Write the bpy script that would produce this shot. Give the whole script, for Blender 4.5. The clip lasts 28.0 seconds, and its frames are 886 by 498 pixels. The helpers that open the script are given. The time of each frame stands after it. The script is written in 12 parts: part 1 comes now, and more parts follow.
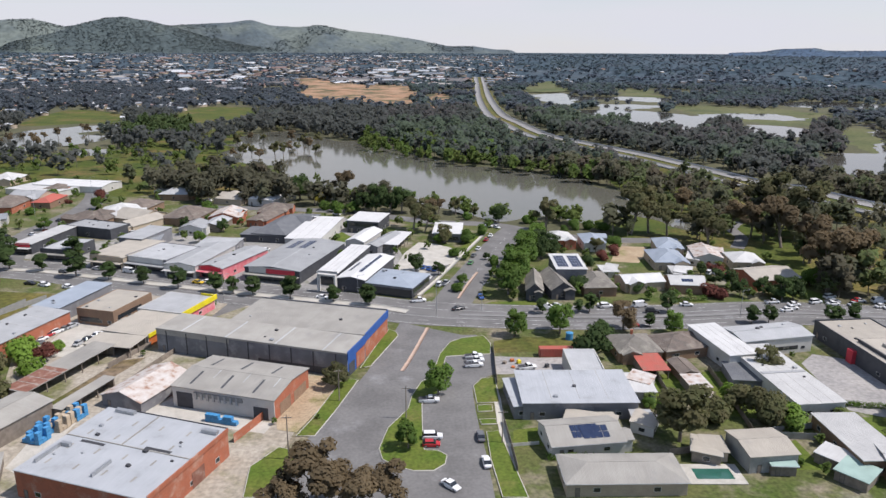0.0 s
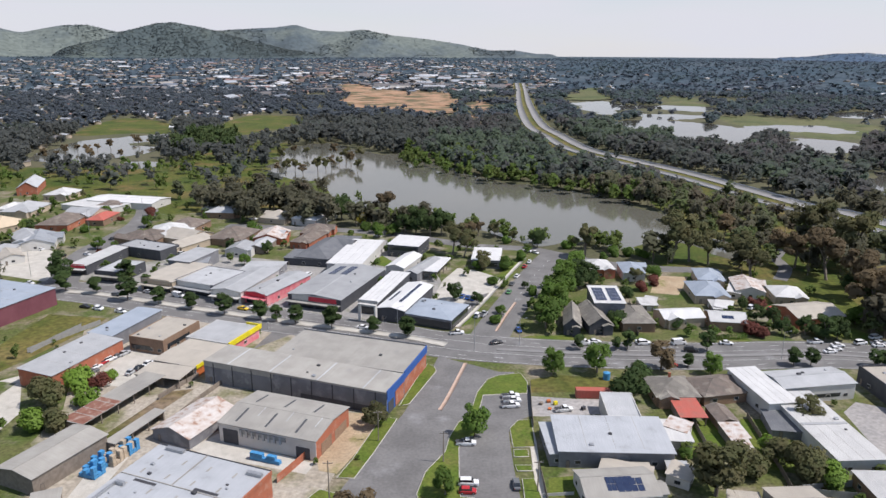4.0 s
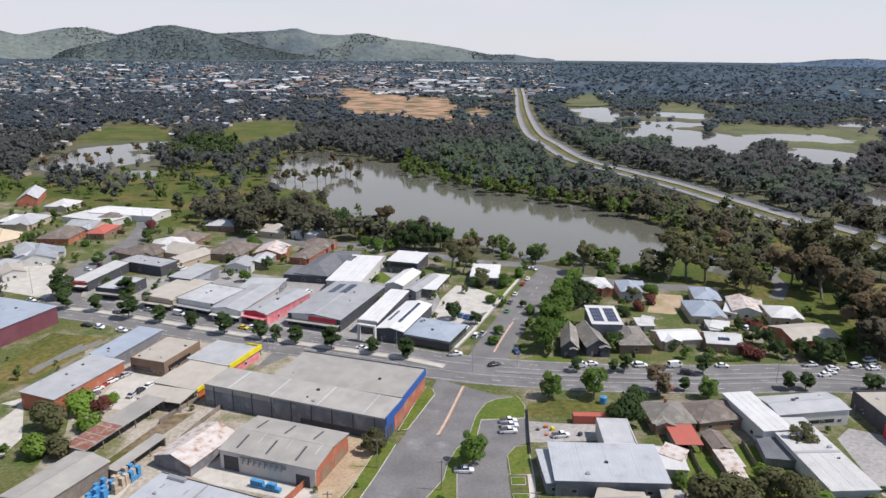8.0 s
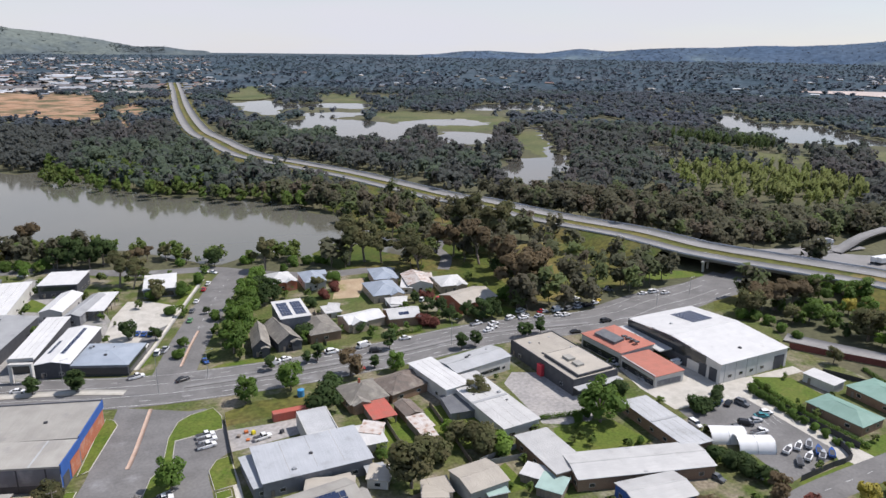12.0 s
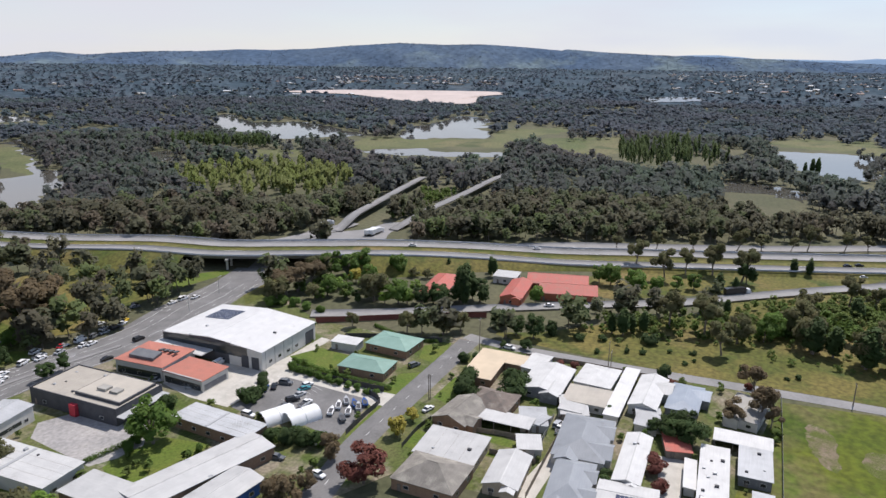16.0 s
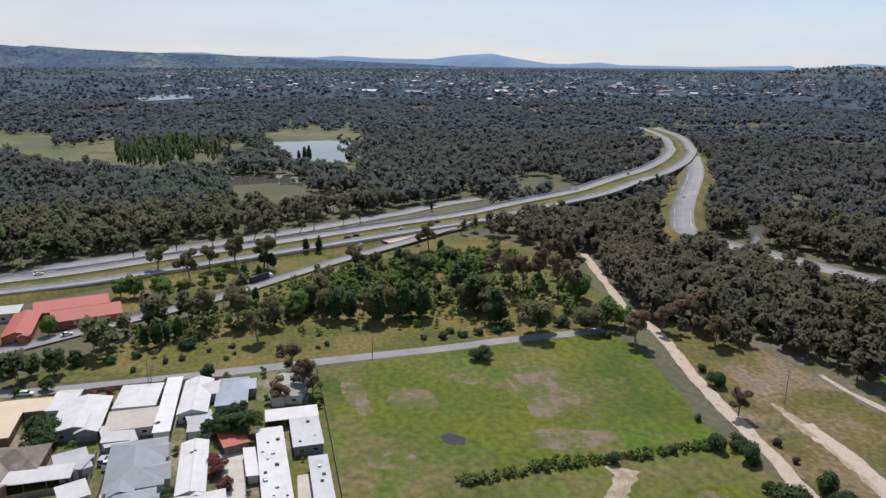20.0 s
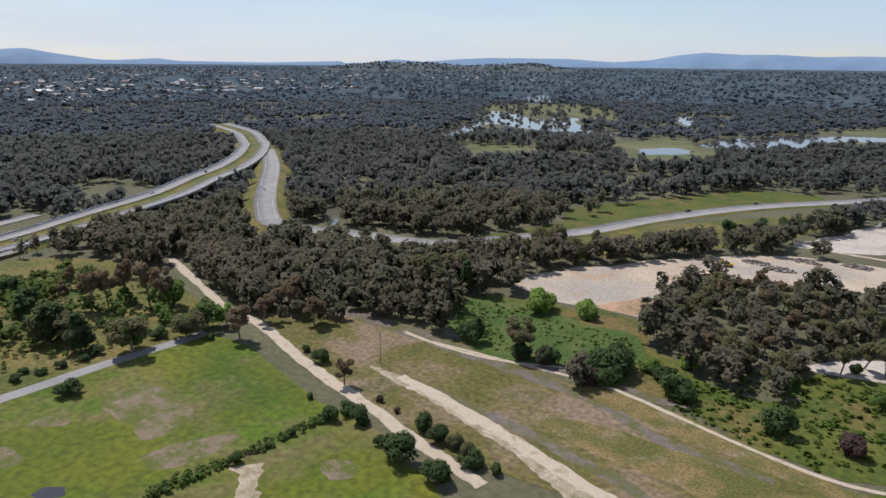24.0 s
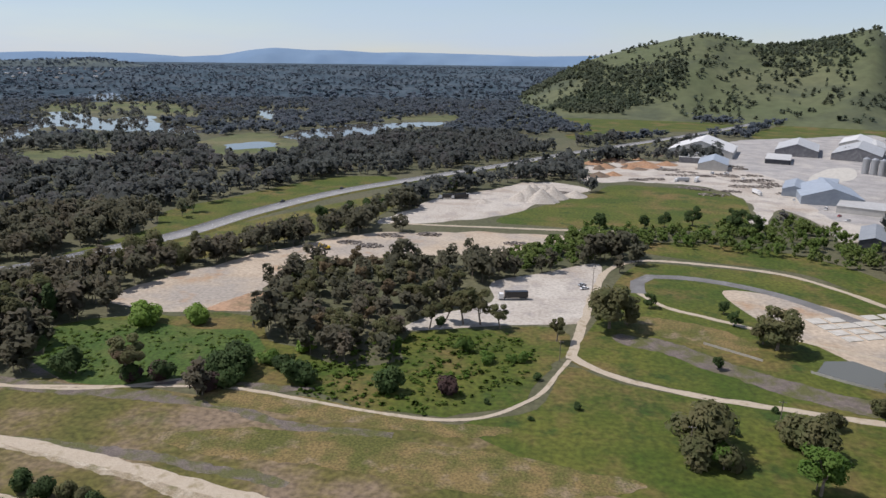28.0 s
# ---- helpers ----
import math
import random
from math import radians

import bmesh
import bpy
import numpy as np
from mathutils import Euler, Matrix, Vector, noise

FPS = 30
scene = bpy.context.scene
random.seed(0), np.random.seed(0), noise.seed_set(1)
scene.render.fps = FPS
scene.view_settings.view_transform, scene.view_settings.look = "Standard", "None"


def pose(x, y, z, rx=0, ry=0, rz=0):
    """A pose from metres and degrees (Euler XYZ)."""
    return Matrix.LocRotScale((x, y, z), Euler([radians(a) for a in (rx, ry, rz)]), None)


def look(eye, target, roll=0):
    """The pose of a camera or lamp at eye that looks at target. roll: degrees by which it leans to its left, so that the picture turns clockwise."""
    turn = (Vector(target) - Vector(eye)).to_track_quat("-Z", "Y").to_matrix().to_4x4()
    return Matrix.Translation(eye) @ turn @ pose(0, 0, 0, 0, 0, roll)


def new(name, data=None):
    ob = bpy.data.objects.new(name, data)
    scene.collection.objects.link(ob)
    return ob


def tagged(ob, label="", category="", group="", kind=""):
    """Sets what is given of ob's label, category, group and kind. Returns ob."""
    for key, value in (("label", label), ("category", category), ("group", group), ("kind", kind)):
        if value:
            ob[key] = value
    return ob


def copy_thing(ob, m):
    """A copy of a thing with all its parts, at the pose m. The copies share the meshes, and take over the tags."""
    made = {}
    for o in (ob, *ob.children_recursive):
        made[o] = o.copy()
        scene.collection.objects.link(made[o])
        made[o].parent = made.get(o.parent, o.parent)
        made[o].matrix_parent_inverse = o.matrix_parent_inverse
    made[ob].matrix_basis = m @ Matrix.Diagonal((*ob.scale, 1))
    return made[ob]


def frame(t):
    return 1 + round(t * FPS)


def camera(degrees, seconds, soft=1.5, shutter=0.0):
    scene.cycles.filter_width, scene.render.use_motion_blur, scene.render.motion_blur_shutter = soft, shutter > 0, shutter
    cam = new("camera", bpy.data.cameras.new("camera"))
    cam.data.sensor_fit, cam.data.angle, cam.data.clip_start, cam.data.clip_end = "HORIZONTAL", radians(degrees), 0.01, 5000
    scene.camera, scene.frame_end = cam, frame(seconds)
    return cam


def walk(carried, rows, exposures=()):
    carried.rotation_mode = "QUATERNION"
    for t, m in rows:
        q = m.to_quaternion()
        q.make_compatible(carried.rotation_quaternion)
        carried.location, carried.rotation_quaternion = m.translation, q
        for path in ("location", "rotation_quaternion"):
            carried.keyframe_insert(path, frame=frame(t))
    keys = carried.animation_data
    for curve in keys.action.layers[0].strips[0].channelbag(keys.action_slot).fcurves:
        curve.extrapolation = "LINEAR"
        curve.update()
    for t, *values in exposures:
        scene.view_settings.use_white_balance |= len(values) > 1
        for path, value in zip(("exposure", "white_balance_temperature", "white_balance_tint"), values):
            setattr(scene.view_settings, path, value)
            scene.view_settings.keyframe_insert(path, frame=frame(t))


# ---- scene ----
cam = camera(64.58, 28.0)
PATH = [
    (0.0, pose(0.53, 0.56, 85.70, 74.14, -0.33, -4.48)),
    (0.5, pose(0.47, 0.79, 87.23, 74.12, -0.35, -4.14)),
    (1.0, pose(0.33, 0.83, 88.68, 74.16, -0.39, -3.75)),
    (1.5, pose(0.10, 0.74, 90.16, 74.21, -0.42, -3.37)),
    (2.0, pose(-0.04, 0.55, 91.62, 74.26, -0.44, -2.93)),
    (2.5, pose(-0.16, 0.45, 93.11, 74.28, -0.43, -2.54)),
    (3.0, pose(-0.06, 0.37, 94.55, 74.28, -0.37, -2.11)),
    (3.5, pose(0.13, 0.27, 96.02, 74.28, -0.32, -1.67)),
    (5.5, pose(0.19, 0.65, 101.93, 74.16, -0.42, 0.17)),
    (6.0, pose(0.05, 0.53, 103.38, 74.21, -0.46, 0.63)),
    (6.5, pose(0.04, 0.41, 104.53, 74.28, -0.43, 1.05)),
    (7.0, pose(0.15, 0.34, 105.00, 74.35, -0.44, 1.28)),
    (7.5, pose(0.07, 0.25, 105.14, 74.35, -0.47, 0.23)),
    (8.0, pose(0.06, 0.05, 105.05, 74.42, -0.53, -1.26)),
    (8.5, pose(0.23, -0.29, 105.10, 74.45, -0.49, -3.22)),
    (9.0, pose(0.30, -0.36, 105.19, 74.40, -0.47, -5.71)),
    (9.5, pose(0.53, -0.43, 105.18, 74.37, -0.44, -8.61)),
    (10.0, pose(0.67, -0.48, 105.38, 74.26, -0.44, -12.08)),
    (10.5, pose(0.76, -0.28, 105.33, 74.18, -0.49, -15.68)),
    (11.0, pose(0.92, -0.24, 105.38, 74.14, -0.54, -19.31)),
    (11.5, pose(0.98, -0.20, 105.65, 74.09, -0.58, -23.15)),
    (12.0, pose(0.89, -0.16, 105.84, 74.08, -0.60, -27.78)),
    (12.5, pose(0.56, -0.64, 106.09, 74.11, -0.64, -32.57)),
    (14.5, pose(-0.83, -1.70, 106.28, 74.49, -0.70, -52.22)),
    (15.0, pose(-0.58, -1.37, 106.09, 74.59, -0.78, -57.10)),
    (15.5, pose(-0.64, -1.11, 105.95, 74.67, -0.79, -61.97)),
    (16.0, pose(-0.71, -1.52, 105.98, 74.76, -0.67, -66.78)),
    (16.5, pose(-0.70, -1.75, 105.83, 74.84, -0.63, -71.59)),
    (17.0, pose(-0.67, -1.67, 105.60, 74.92, -0.60, -76.46)),
    (17.5, pose(-0.27, -1.71, 105.61, 74.91, -0.59, -81.28)),
    (18.0, pose(-0.33, -1.81, 105.91, 74.88, -0.57, -86.11)),
    (18.5, pose(-0.32, -1.75, 105.89, 74.93, -0.57, -91.01)),
    (19.0, pose(-0.33, -1.74, 106.06, 74.93, -0.55, -96.01)),
    (19.5, pose(-0.57, -1.62, 106.29, 74.92, -0.52, -100.96)),
    (20.0, pose(-0.83, -1.57, 106.32, 74.94, -0.49, -105.85)),
    (20.5, pose(-0.94, -1.56, 106.43, 74.91, -0.50, -110.74)),
    (21.0, pose(-1.04, -1.54, 106.49, 74.89, -0.43, -115.46)),
    (21.5, pose(-1.11, -1.66, 106.60, 74.83, -0.39, -119.93)),
    (22.0, pose(-0.88, -1.68, 106.37, 74.85, -0.47, -124.44)),
    (22.5, pose(-0.93, -1.80, 106.09, 74.89, -0.46, -128.92)),
    (24.5, pose(-0.91, -1.59, 105.83, 74.88, -0.53, -142.89)),
    (25.0, pose(-0.98, -1.63, 105.85, 74.85, -0.56, -146.58)),
    (25.5, pose(-1.23, -1.73, 105.75, 74.86, -0.51, -150.56)),
    (26.0, pose(-1.28, -1.57, 105.93, 74.82, -0.51, -154.70)),
    (26.5, pose(-1.25, -1.49, 105.96, 74.83, -0.53, -159.09)),
    (27.0, pose(-1.31, -1.42, 105.92, 74.83, -0.60, -163.49)),
    (27.5, pose(-1.15, -1.25, 106.00, 74.82, -0.65, -167.97)),
    (28.0, pose(-0.74, -1.09, 106.07, 74.83, -0.70, -172.29)),
]
import mathutils.geometry

EXPOSURE, KELVIN, TINT = 0.12, 6250, 15
walk(cam, PATH, exposures=[(0.0, EXPOSURE + 0.05, KELVIN, TINT), (9.0, EXPOSURE + 0.06, KELVIN, TINT), (17.0, EXPOSURE + 0.08, KELVIN, TINT), (20.5, EXPOSURE - 0.06, KELVIN, TINT), (25.0, EXPOSURE - 0.06, KELVIN, TINT), (28.0, EXPOSURE - 0.16, KELVIN, TINT)])

# ---- world and sun ----
SUN_AZ, SUN_EL = 100.0, 57.0          # degrees from +y towards +x, and above the horizon
world = bpy.data.worlds.new("sky")
scene.world = world
world.use_nodes = True
_n = world.node_tree.nodes
_sky = _n.new("ShaderNodeTexSky")
_sky.sky_type = "NISHITA"
_sky.sun_disc = False
_sky.sun_elevation = radians(SUN_EL)
_sky.sun_rotation = radians(SUN_AZ)
_sky.air_density, _sky.dust_density, _sky.ozone_density = 1.0, 0.15, 2.2
_bg = _n["Background"]
_bg.inputs[1].default_value = 0.1
# thin high cloud all over the sky
_tc, _mp, _cl = _n.new("ShaderNodeTexCoord"), _n.new("ShaderNodeMapping"), _n.new("ShaderNodeTexNoise")
_mp.inputs["Scale"].default_value = (1.6, 1.6, 9.0)
_cl.inputs["Scale"].default_value, _cl.inputs["Detail"].default_value = 2.0, 6.0
_rm, _mx = _n.new("ShaderNodeMapRange"), _n.new("ShaderNodeMix")
_sp, _ma = _n.new("ShaderNodeSeparateXYZ"), _n.new("ShaderNodeMath")
_ma.operation, _ma.inputs[1].default_value, _ma.use_clamp = "MULTIPLY_ADD", 0.2, True
_rm.inputs[1].default_value, _rm.inputs[2].default_value, _rm.inputs[3].default_value, _rm.inputs[4].default_value = 0.35, 0.7, 0.55, 0.9
_mx.data_type = "RGBA"
_cc = _n.new("ShaderNodeMix")           # the cloud is whiter in the north, thinner and bluer in the south
_cc.data_type = "RGBA"
_cc.inputs[6].default_value, _cc.inputs[7].default_value = (5.1, 6.3, 7.8, 1), (6.45, 6.55, 6.75, 1)
_yr = _n.new("ShaderNodeMapRange")
_yr.inputs[1].default_value, _yr.inputs[2].default_value = -0.9, 0.3
for _a, _b in ((_tc.outputs["Generated"], _mp.inputs["Vector"]), (_tc.outputs["Generated"], _sp.inputs[0]), (_sp.outputs[1], _yr.inputs[0]), (_yr.outputs[0], _cc.inputs[0]), (_cc.outputs[2], _mx.inputs[7]), (_mp.outputs[0], _cl.inputs["Vector"]), (_cl.outputs["Fac"], _rm.inputs[0]),
               (_sp.outputs[1], _ma.inputs[0]), (_rm.outputs[0], _ma.inputs[2]), (_ma.outputs[0], _mx.inputs[0]), (_sky.outputs[0], _mx.inputs[6]), (_mx.outputs[2], _bg.inputs[0])):
    world.node_tree.links.new(_a, _b)
# the cloud thins out towards the top of the sky
_zr, _mz = _n.new("ShaderNodeMapRange"), _n.new("ShaderNodeMath")
_zr.inputs[1].default_value, _zr.inputs[2].default_value, _zr.inputs[3].default_value, _zr.inputs[4].default_value = 0.12, 0.7, 1.0, 0.25
_mz.operation = "MULTIPLY"
for _a, _b in ((_sp.outputs[2], _zr.inputs[0]), (_ma.outputs[0], _mz.inputs[0]), (_zr.outputs[0], _mz.inputs[1]), (_mz.outputs[0], _mx.inputs[0])):
    world.node_tree.links.new(_a, _b)
sun = new("sun", bpy.data.lights.new("sun", "SUN"))
sun.data.energy, sun.data.angle, sun.data.color = 4.35, radians(0.53), (1.0, 0.945, 0.865)
_a, _e = radians(SUN_AZ), radians(SUN_EL)
sun.matrix_world = look((0, 0, 0), (-math.sin(_a) * math.cos(_e), -math.cos(_a) * math.cos(_e), -math.sin(_e)))


# ---- materials ----
def mat(name, a, b=None, scale=1.0, rough=0.8, metal=0.0, bump=0.0, fine=0.0, spec=0.3, rand=0.0, wave=0.0, detail=5.0,
        stain=None, stain_scale=0.12, stain_at=0.58, island=0.0, translucent=0.0, stain2=None, stain2_scale=0.1, stain2_at=0.58, tints=None):
    """Colour a to b over noise of that scale (per metre); fine: grain; rand: change of value per object; wave: ribs per metre."""
    m = bpy.data.materials.new(name)
    m.use_nodes = True
    nt = m.node_tree
    nodes, links = nt.nodes, nt.links
    bsdf = nodes["Principled BSDF"]
    bsdf.inputs["Roughness"].default_value = rough
    bsdf.inputs["Metallic"].default_value = metal
    bsdf.inputs["Specular IOR Level"].default_value = spec
    b = b or tuple(c * 0.8 for c in a)
    tc = nodes.new("ShaderNodeTexCoord")
    nz = nodes.new("ShaderNodeTexNoise")
    nz.inputs["Scale"].default_value, nz.inputs["Detail"].default_value = scale, detail
    links.new(tc.outputs["Object"], nz.inputs["Vector"])
    ramp = nodes.new("ShaderNodeValToRGB")
    ramp.color_ramp.elements[0].position, ramp.color_ramp.elements[1].position = 0.35, 0.65
    ramp.color_ramp.elements[0].color, ramp.color_ramp.elements[1].color = (*a, 1), (*b, 1)
    links.new(nz.outputs["Fac"], ramp.inputs["Fac"])
    out = ramp.outputs["Color"]

    def mix(kind, fac, c1, c2):
        mx = nodes.new("ShaderNodeMix")
        mx.data_type, mx.blend_type = "RGBA", kind
        for sock, v in ((mx.inputs[0], fac), (mx.inputs[6], c1), (mx.inputs[7], c2)):
            if isinstance(v, bpy.types.NodeSocket):
                links.new(v, sock)
            else:
                sock.default_value = v
        return mx.outputs[2]

    if tints:                           # one colour for each tree
        at = nodes.new("ShaderNodeAttribute")
        at.attribute_name = "tint"
        rt = nodes.new("ShaderNodeValToRGB")
        el = rt.color_ramp.elements
        while len(el) < len(tints):
            el.new(0.5)
        for i, c in enumerate(tints):
            el[i].position, el[i].color = i / (len(tints) - 1), (*c, 1)
        links.new(at.outputs["Fac"], rt.inputs["Fac"])
        out = mix("MIX", 0.85, out, rt.outputs["Color"])
    for stain, stain_scale, stain_at in ((stain, stain_scale, stain_at), (stain2, stain2_scale, stain2_at)):
        if not stain:
            continue
        n2 = nodes.new("ShaderNodeTexNoise")
        n2.inputs["Scale"].default_value, n2.inputs["Detail"].default_value = stain_scale, 7.0
        n2.inputs["Roughness"].default_value = 0.62
        links.new(tc.outputs["Object"], n2.inputs["Vector"])
        r2 = nodes.new("ShaderNodeValToRGB")
        r2.color_ramp.elements[0].position, r2.color_ramp.elements[1].position = stain_at - 0.06, stain_at + 0.09
        links.new(n2.outputs["Fac"], r2.inputs["Fac"])
        out = mix("MIX", r2.outputs["Color"], out, (*stain, 1))
    if fine:
        n3 = nodes.new("ShaderNodeTexNoise")
        n3.inputs["Scale"].default_value, n3.inputs["Detail"].default_value = scale * 9 + (1.5 if scale >= 0.2 else 0.22 if scale > 0.01 else 0.02), 4.0
        links.new(tc.outputs["Object"], n3.inputs["Vector"])
        r3 = nodes.new("ShaderNodeMapRange")
        r3.inputs[1].default_value, r3.inputs[2].default_value = 0.3, 0.7
        r3.inputs[3].default_value, r3.inputs[4].default_value = 1 - fine, 1 + fine
        links.new(n3.outputs["Fac"], r3.inputs[0])
        out = mix("MULTIPLY", 1.0, out, r3.outputs[0])
    if wave:
        mp = nodes.new("ShaderNodeMapping")
        mp.inputs["Scale"].default_value = (4.5, 0.2, 0.5)
        n6 = nodes.new("ShaderNodeTexNoise")
        n6.inputs["Scale"].default_value, n6.inputs["Detail"].default_value = 1.0, 4.0
        links.new(tc.outputs["Object"], mp.inputs["Vector"])
        links.new(mp.outputs[0], n6.inputs["Vector"])
        r6 = nodes.new("ShaderNodeMapRange")
        r6.inputs[1].default_value, r6.inputs[2].default_value, r6.inputs[3].default_value, r6.inputs[4].default_value = 0.3, 0.7, 0.93, 1.04
        links.new(n6.outputs["Fac"], r6.inputs[0])
        out = mix("MULTIPLY", 1.0, out, r6.outputs[0])
    if rand or island:
        src = nodes.new("ShaderNodeObjectInfo").outputs["Random"] if rand else nodes.new("ShaderNodeNewGeometry").outputs["Random Per Island"]
        r4 = nodes.new("ShaderNodeMapRange")
        k = rand or island
        r4.inputs[3].default_value, r4.inputs[4].default_value = 1 - k, 1 + k
        links.new(src, r4.inputs[0])
        out = mix("MULTIPLY", 1.0, out, r4.outputs[0])
    links.new(out, bsdf.inputs["Base Color"])
    if bump or wave:
        bp = nodes.new("ShaderNodeBump")
        bp.inputs["Strength"].default_value = 0.6 if wave else min(1.0, bump)
        bp.inputs["Distance"].default_value = 0.03 if wave else 0.15
        if wave:
            wv = nodes.new("ShaderNodeTexWave")
            wv.inputs["Scale"].default_value = wave
            links.new(tc.outputs["Object"], wv.inputs["Vector"])
            links.new(wv.outputs["Fac"], bp.inputs["Height"])
        else:
            n5 = nodes.new("ShaderNodeTexNoise")
            n5.inputs["Scale"].default_value, n5.inputs["Detail"].default_value = scale * 6, 6.0
            links.new(tc.outputs["Object"], n5.inputs["Vector"])
            links.new(n5.outputs["Fac"], bp.inputs["Height"])
        links.new(bp.outputs[0], bsdf.inputs["Normal"])
    if translucent:
        tr = nodes.new("ShaderNodeBsdfTranslucent")
        links.new(out, tr.inputs["Color"])
        ms = nodes.new("ShaderNodeMixShader")
        ms.inputs[0].default_value = translucent
        links.new(bsdf.outputs[0], ms.inputs[1])
        links.new(tr.outputs[0], ms.inputs[2])
        links.new(ms.outputs[0], nodes["Material Output"].inputs["Surface"])
    return m


M = {}
# ground
M["ground"] = mat("mixed_grass", (0.075, 0.080, 0.040), (0.105, 0.098, 0.056), 0.02, 0.95, stain=(0.115, 0.11, 0.06), stain_scale=0.012, fine=0.25)
M["town"] = mat("town_ground", (0.066, 0.096, 0.018), (0.115, 0.115, 0.042), 0.09, 0.95, stain=(0.23, 0.195, 0.14), stain_scale=0.07, stain_at=0.55, stain2=(0.30, 0.275, 0.23), stain2_scale=0.05, stain2_at=0.63, fine=0.35)
M["lawn"] = mat("mown_lawn", (0.076, 0.121, 0.013), (0.112, 0.136, 0.022), 0.12, 0.9, fine=0.3, bump=0.3, stain=(0.167, 0.140, 0.051), stain_scale=0.09, stain_at=0.64)
M["field"] = mat("pasture", (0.050, 0.082, 0.005), (0.109, 0.120, 0.010), 0.022, 0.95, fine=0.34, bump=0.6, stain=(0.140, 0.115, 0.050), stain_scale=0.018, stain_at=0.55, stain2=(0.065, 0.112, 0.006), stain2_scale=0.035, stain2_at=0.58)
M["meadow"] = mat("rank_green_meadow", (0.046, 0.073, 0.008), (0.098, 0.103, 0.017), 0.035, 0.95, fine=0.36, bump=0.6, stain=(0.142, 0.104, 0.036), stain_scale=0.025, stain_at=0.56, stain2=(0.034, 0.060, 0.009), stain2_scale=0.07, stain2_at=0.58)
M["rough"] = mat("rough_olive_grass", (0.074, 0.086, 0.015), (0.144, 0.120, 0.033), 0.035, 0.95, fine=0.38, bump=0.6, stain=(0.205, 0.144, 0.059), stain_scale=0.03, stain2=(0.050, 0.074, 0.012), stain2_scale=0.06, stain2_at=0.57)
M["waste"] = mat("dry_waste_grass", (0.084, 0.084, 0.019), (0.155, 0.114, 0.043), 0.035, 0.95, fine=0.4, bump=0.6, stain=(0.184, 0.137, 0.092), stain_scale=0.035, stain_at=0.53, stain2=(0.062, 0.074, 0.015), stain2_scale=0.05, stain2_at=0.6)
M["flat"] = mat("dull_river_pasture", (0.085, 0.105, 0.036), (0.125, 0.125, 0.056), 0.012, 0.95, fine=0.3, stain=(0.16, 0.14, 0.07), stain_scale=0.01, stain_at=0.56, stain2=(0.062, 0.078, 0.03), stain2_scale=0.02, stain2_at=0.56)
M["lush"] = mat("lush_green_reeds", (0.040, 0.078, 0.012), (0.062, 0.095, 0.018), 0.06, 0.95, fine=0.4, bump=0.6, stain=(0.085, 0.105, 0.025), stain_scale=0.05, stain_at=0.56)
M["dirt"] = mat("bare_dirt", (0.34, 0.25, 0.16), (0.42, 0.33, 0.22), 0.15, 0.95, fine=0.2, bump=0.3, stain=(0.22, 0.2, 0.08), stain_scale=0.12)
M["bare"] = mat("bare_stony_soil", (0.335, 0.279, 0.205), (0.242, 0.195, 0.121), 0.25, 0.95, fine=0.35, stain=(0.428, 0.372, 0.288), stain_scale=0.2, stain_at=0.54, stain2=(0.121, 0.116, 0.042), stain2_scale=0.13, stain2_at=0.58)
M["track"] = mat("sandy_track", (0.394, 0.330, 0.246), (0.445, 0.381, 0.295), 0.2, 0.95, fine=0.15, stain=(0.257, 0.212, 0.123), stain_scale=0.2, stain_at=0.6)
M["gravel"] = mat("pale_gravel", (0.391, 0.349, 0.298), (0.465, 0.428, 0.372), 0.05, 0.95, fine=0.2, stain=(0.326, 0.270, 0.214), stain_scale=0.03, stain_at=0.55, stain2=(0.307, 0.288, 0.270), stain2_scale=0.06, stain2_at=0.58)
M["gravel_grey"] = mat("grey_gravel", (0.27, 0.26, 0.25), (0.36, 0.34, 0.32), 0.07, 0.95, fine=0.2, stain=(0.42, 0.39, 0.35), stain_scale=0.04)
M["red_earth"] = mat("red_earth", (0.30, 0.17, 0.095), (0.40, 0.26, 0.165), 0.03, 0.95, fine=0.25, stain=(0.085, 0.085, 0.04), stain_scale=0.02, stain_at=0.52)
M["asphalt"] = mat("asphalt", (0.137, 0.133, 0.128), (0.183, 0.178, 0.171), 0.12, 0.85, fine=0.12, stain=(0.244, 0.241, 0.239), stain_scale=0.09, stain_at=0.64)
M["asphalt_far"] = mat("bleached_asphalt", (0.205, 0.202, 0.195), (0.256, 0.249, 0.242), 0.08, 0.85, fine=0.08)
M["concrete"] = mat("concrete", (0.43, 0.405, 0.355), (0.51, 0.485, 0.43), 0.3, 0.85, fine=0.12, stain=(0.38, 0.36, 0.31), stain_scale=0.2)
M["sand"] = mat("pinkish_sand", (0.52, 0.44, 0.40), (0.46, 0.39, 0.35), 0.02, 0.95, fine=0.15)
M["paver"] = mat("red_paving", (0.42, 0.29, 0.22), (0.46, 0.35, 0.28), 0.5, 0.85, fine=0.15)
M["line"] = mat("road_paint", (0.72, 0.72, 0.70), None, 1.0, 0.7)
M["water"] = mat("brown_flood_water", (0.112, 0.112, 0.090), (0.130, 0.126, 0.100), 0.01, 0.09, spec=0.42, bump=0.05)
M["water_far"] = mat("still_flood_water", (0.10, 0.095, 0.08), None, 0.01, 0.05, spec=0.7)
M["mud"] = mat("wet_mud", (0.03, 0.03, 0.036), None, 0.3, 0.25)
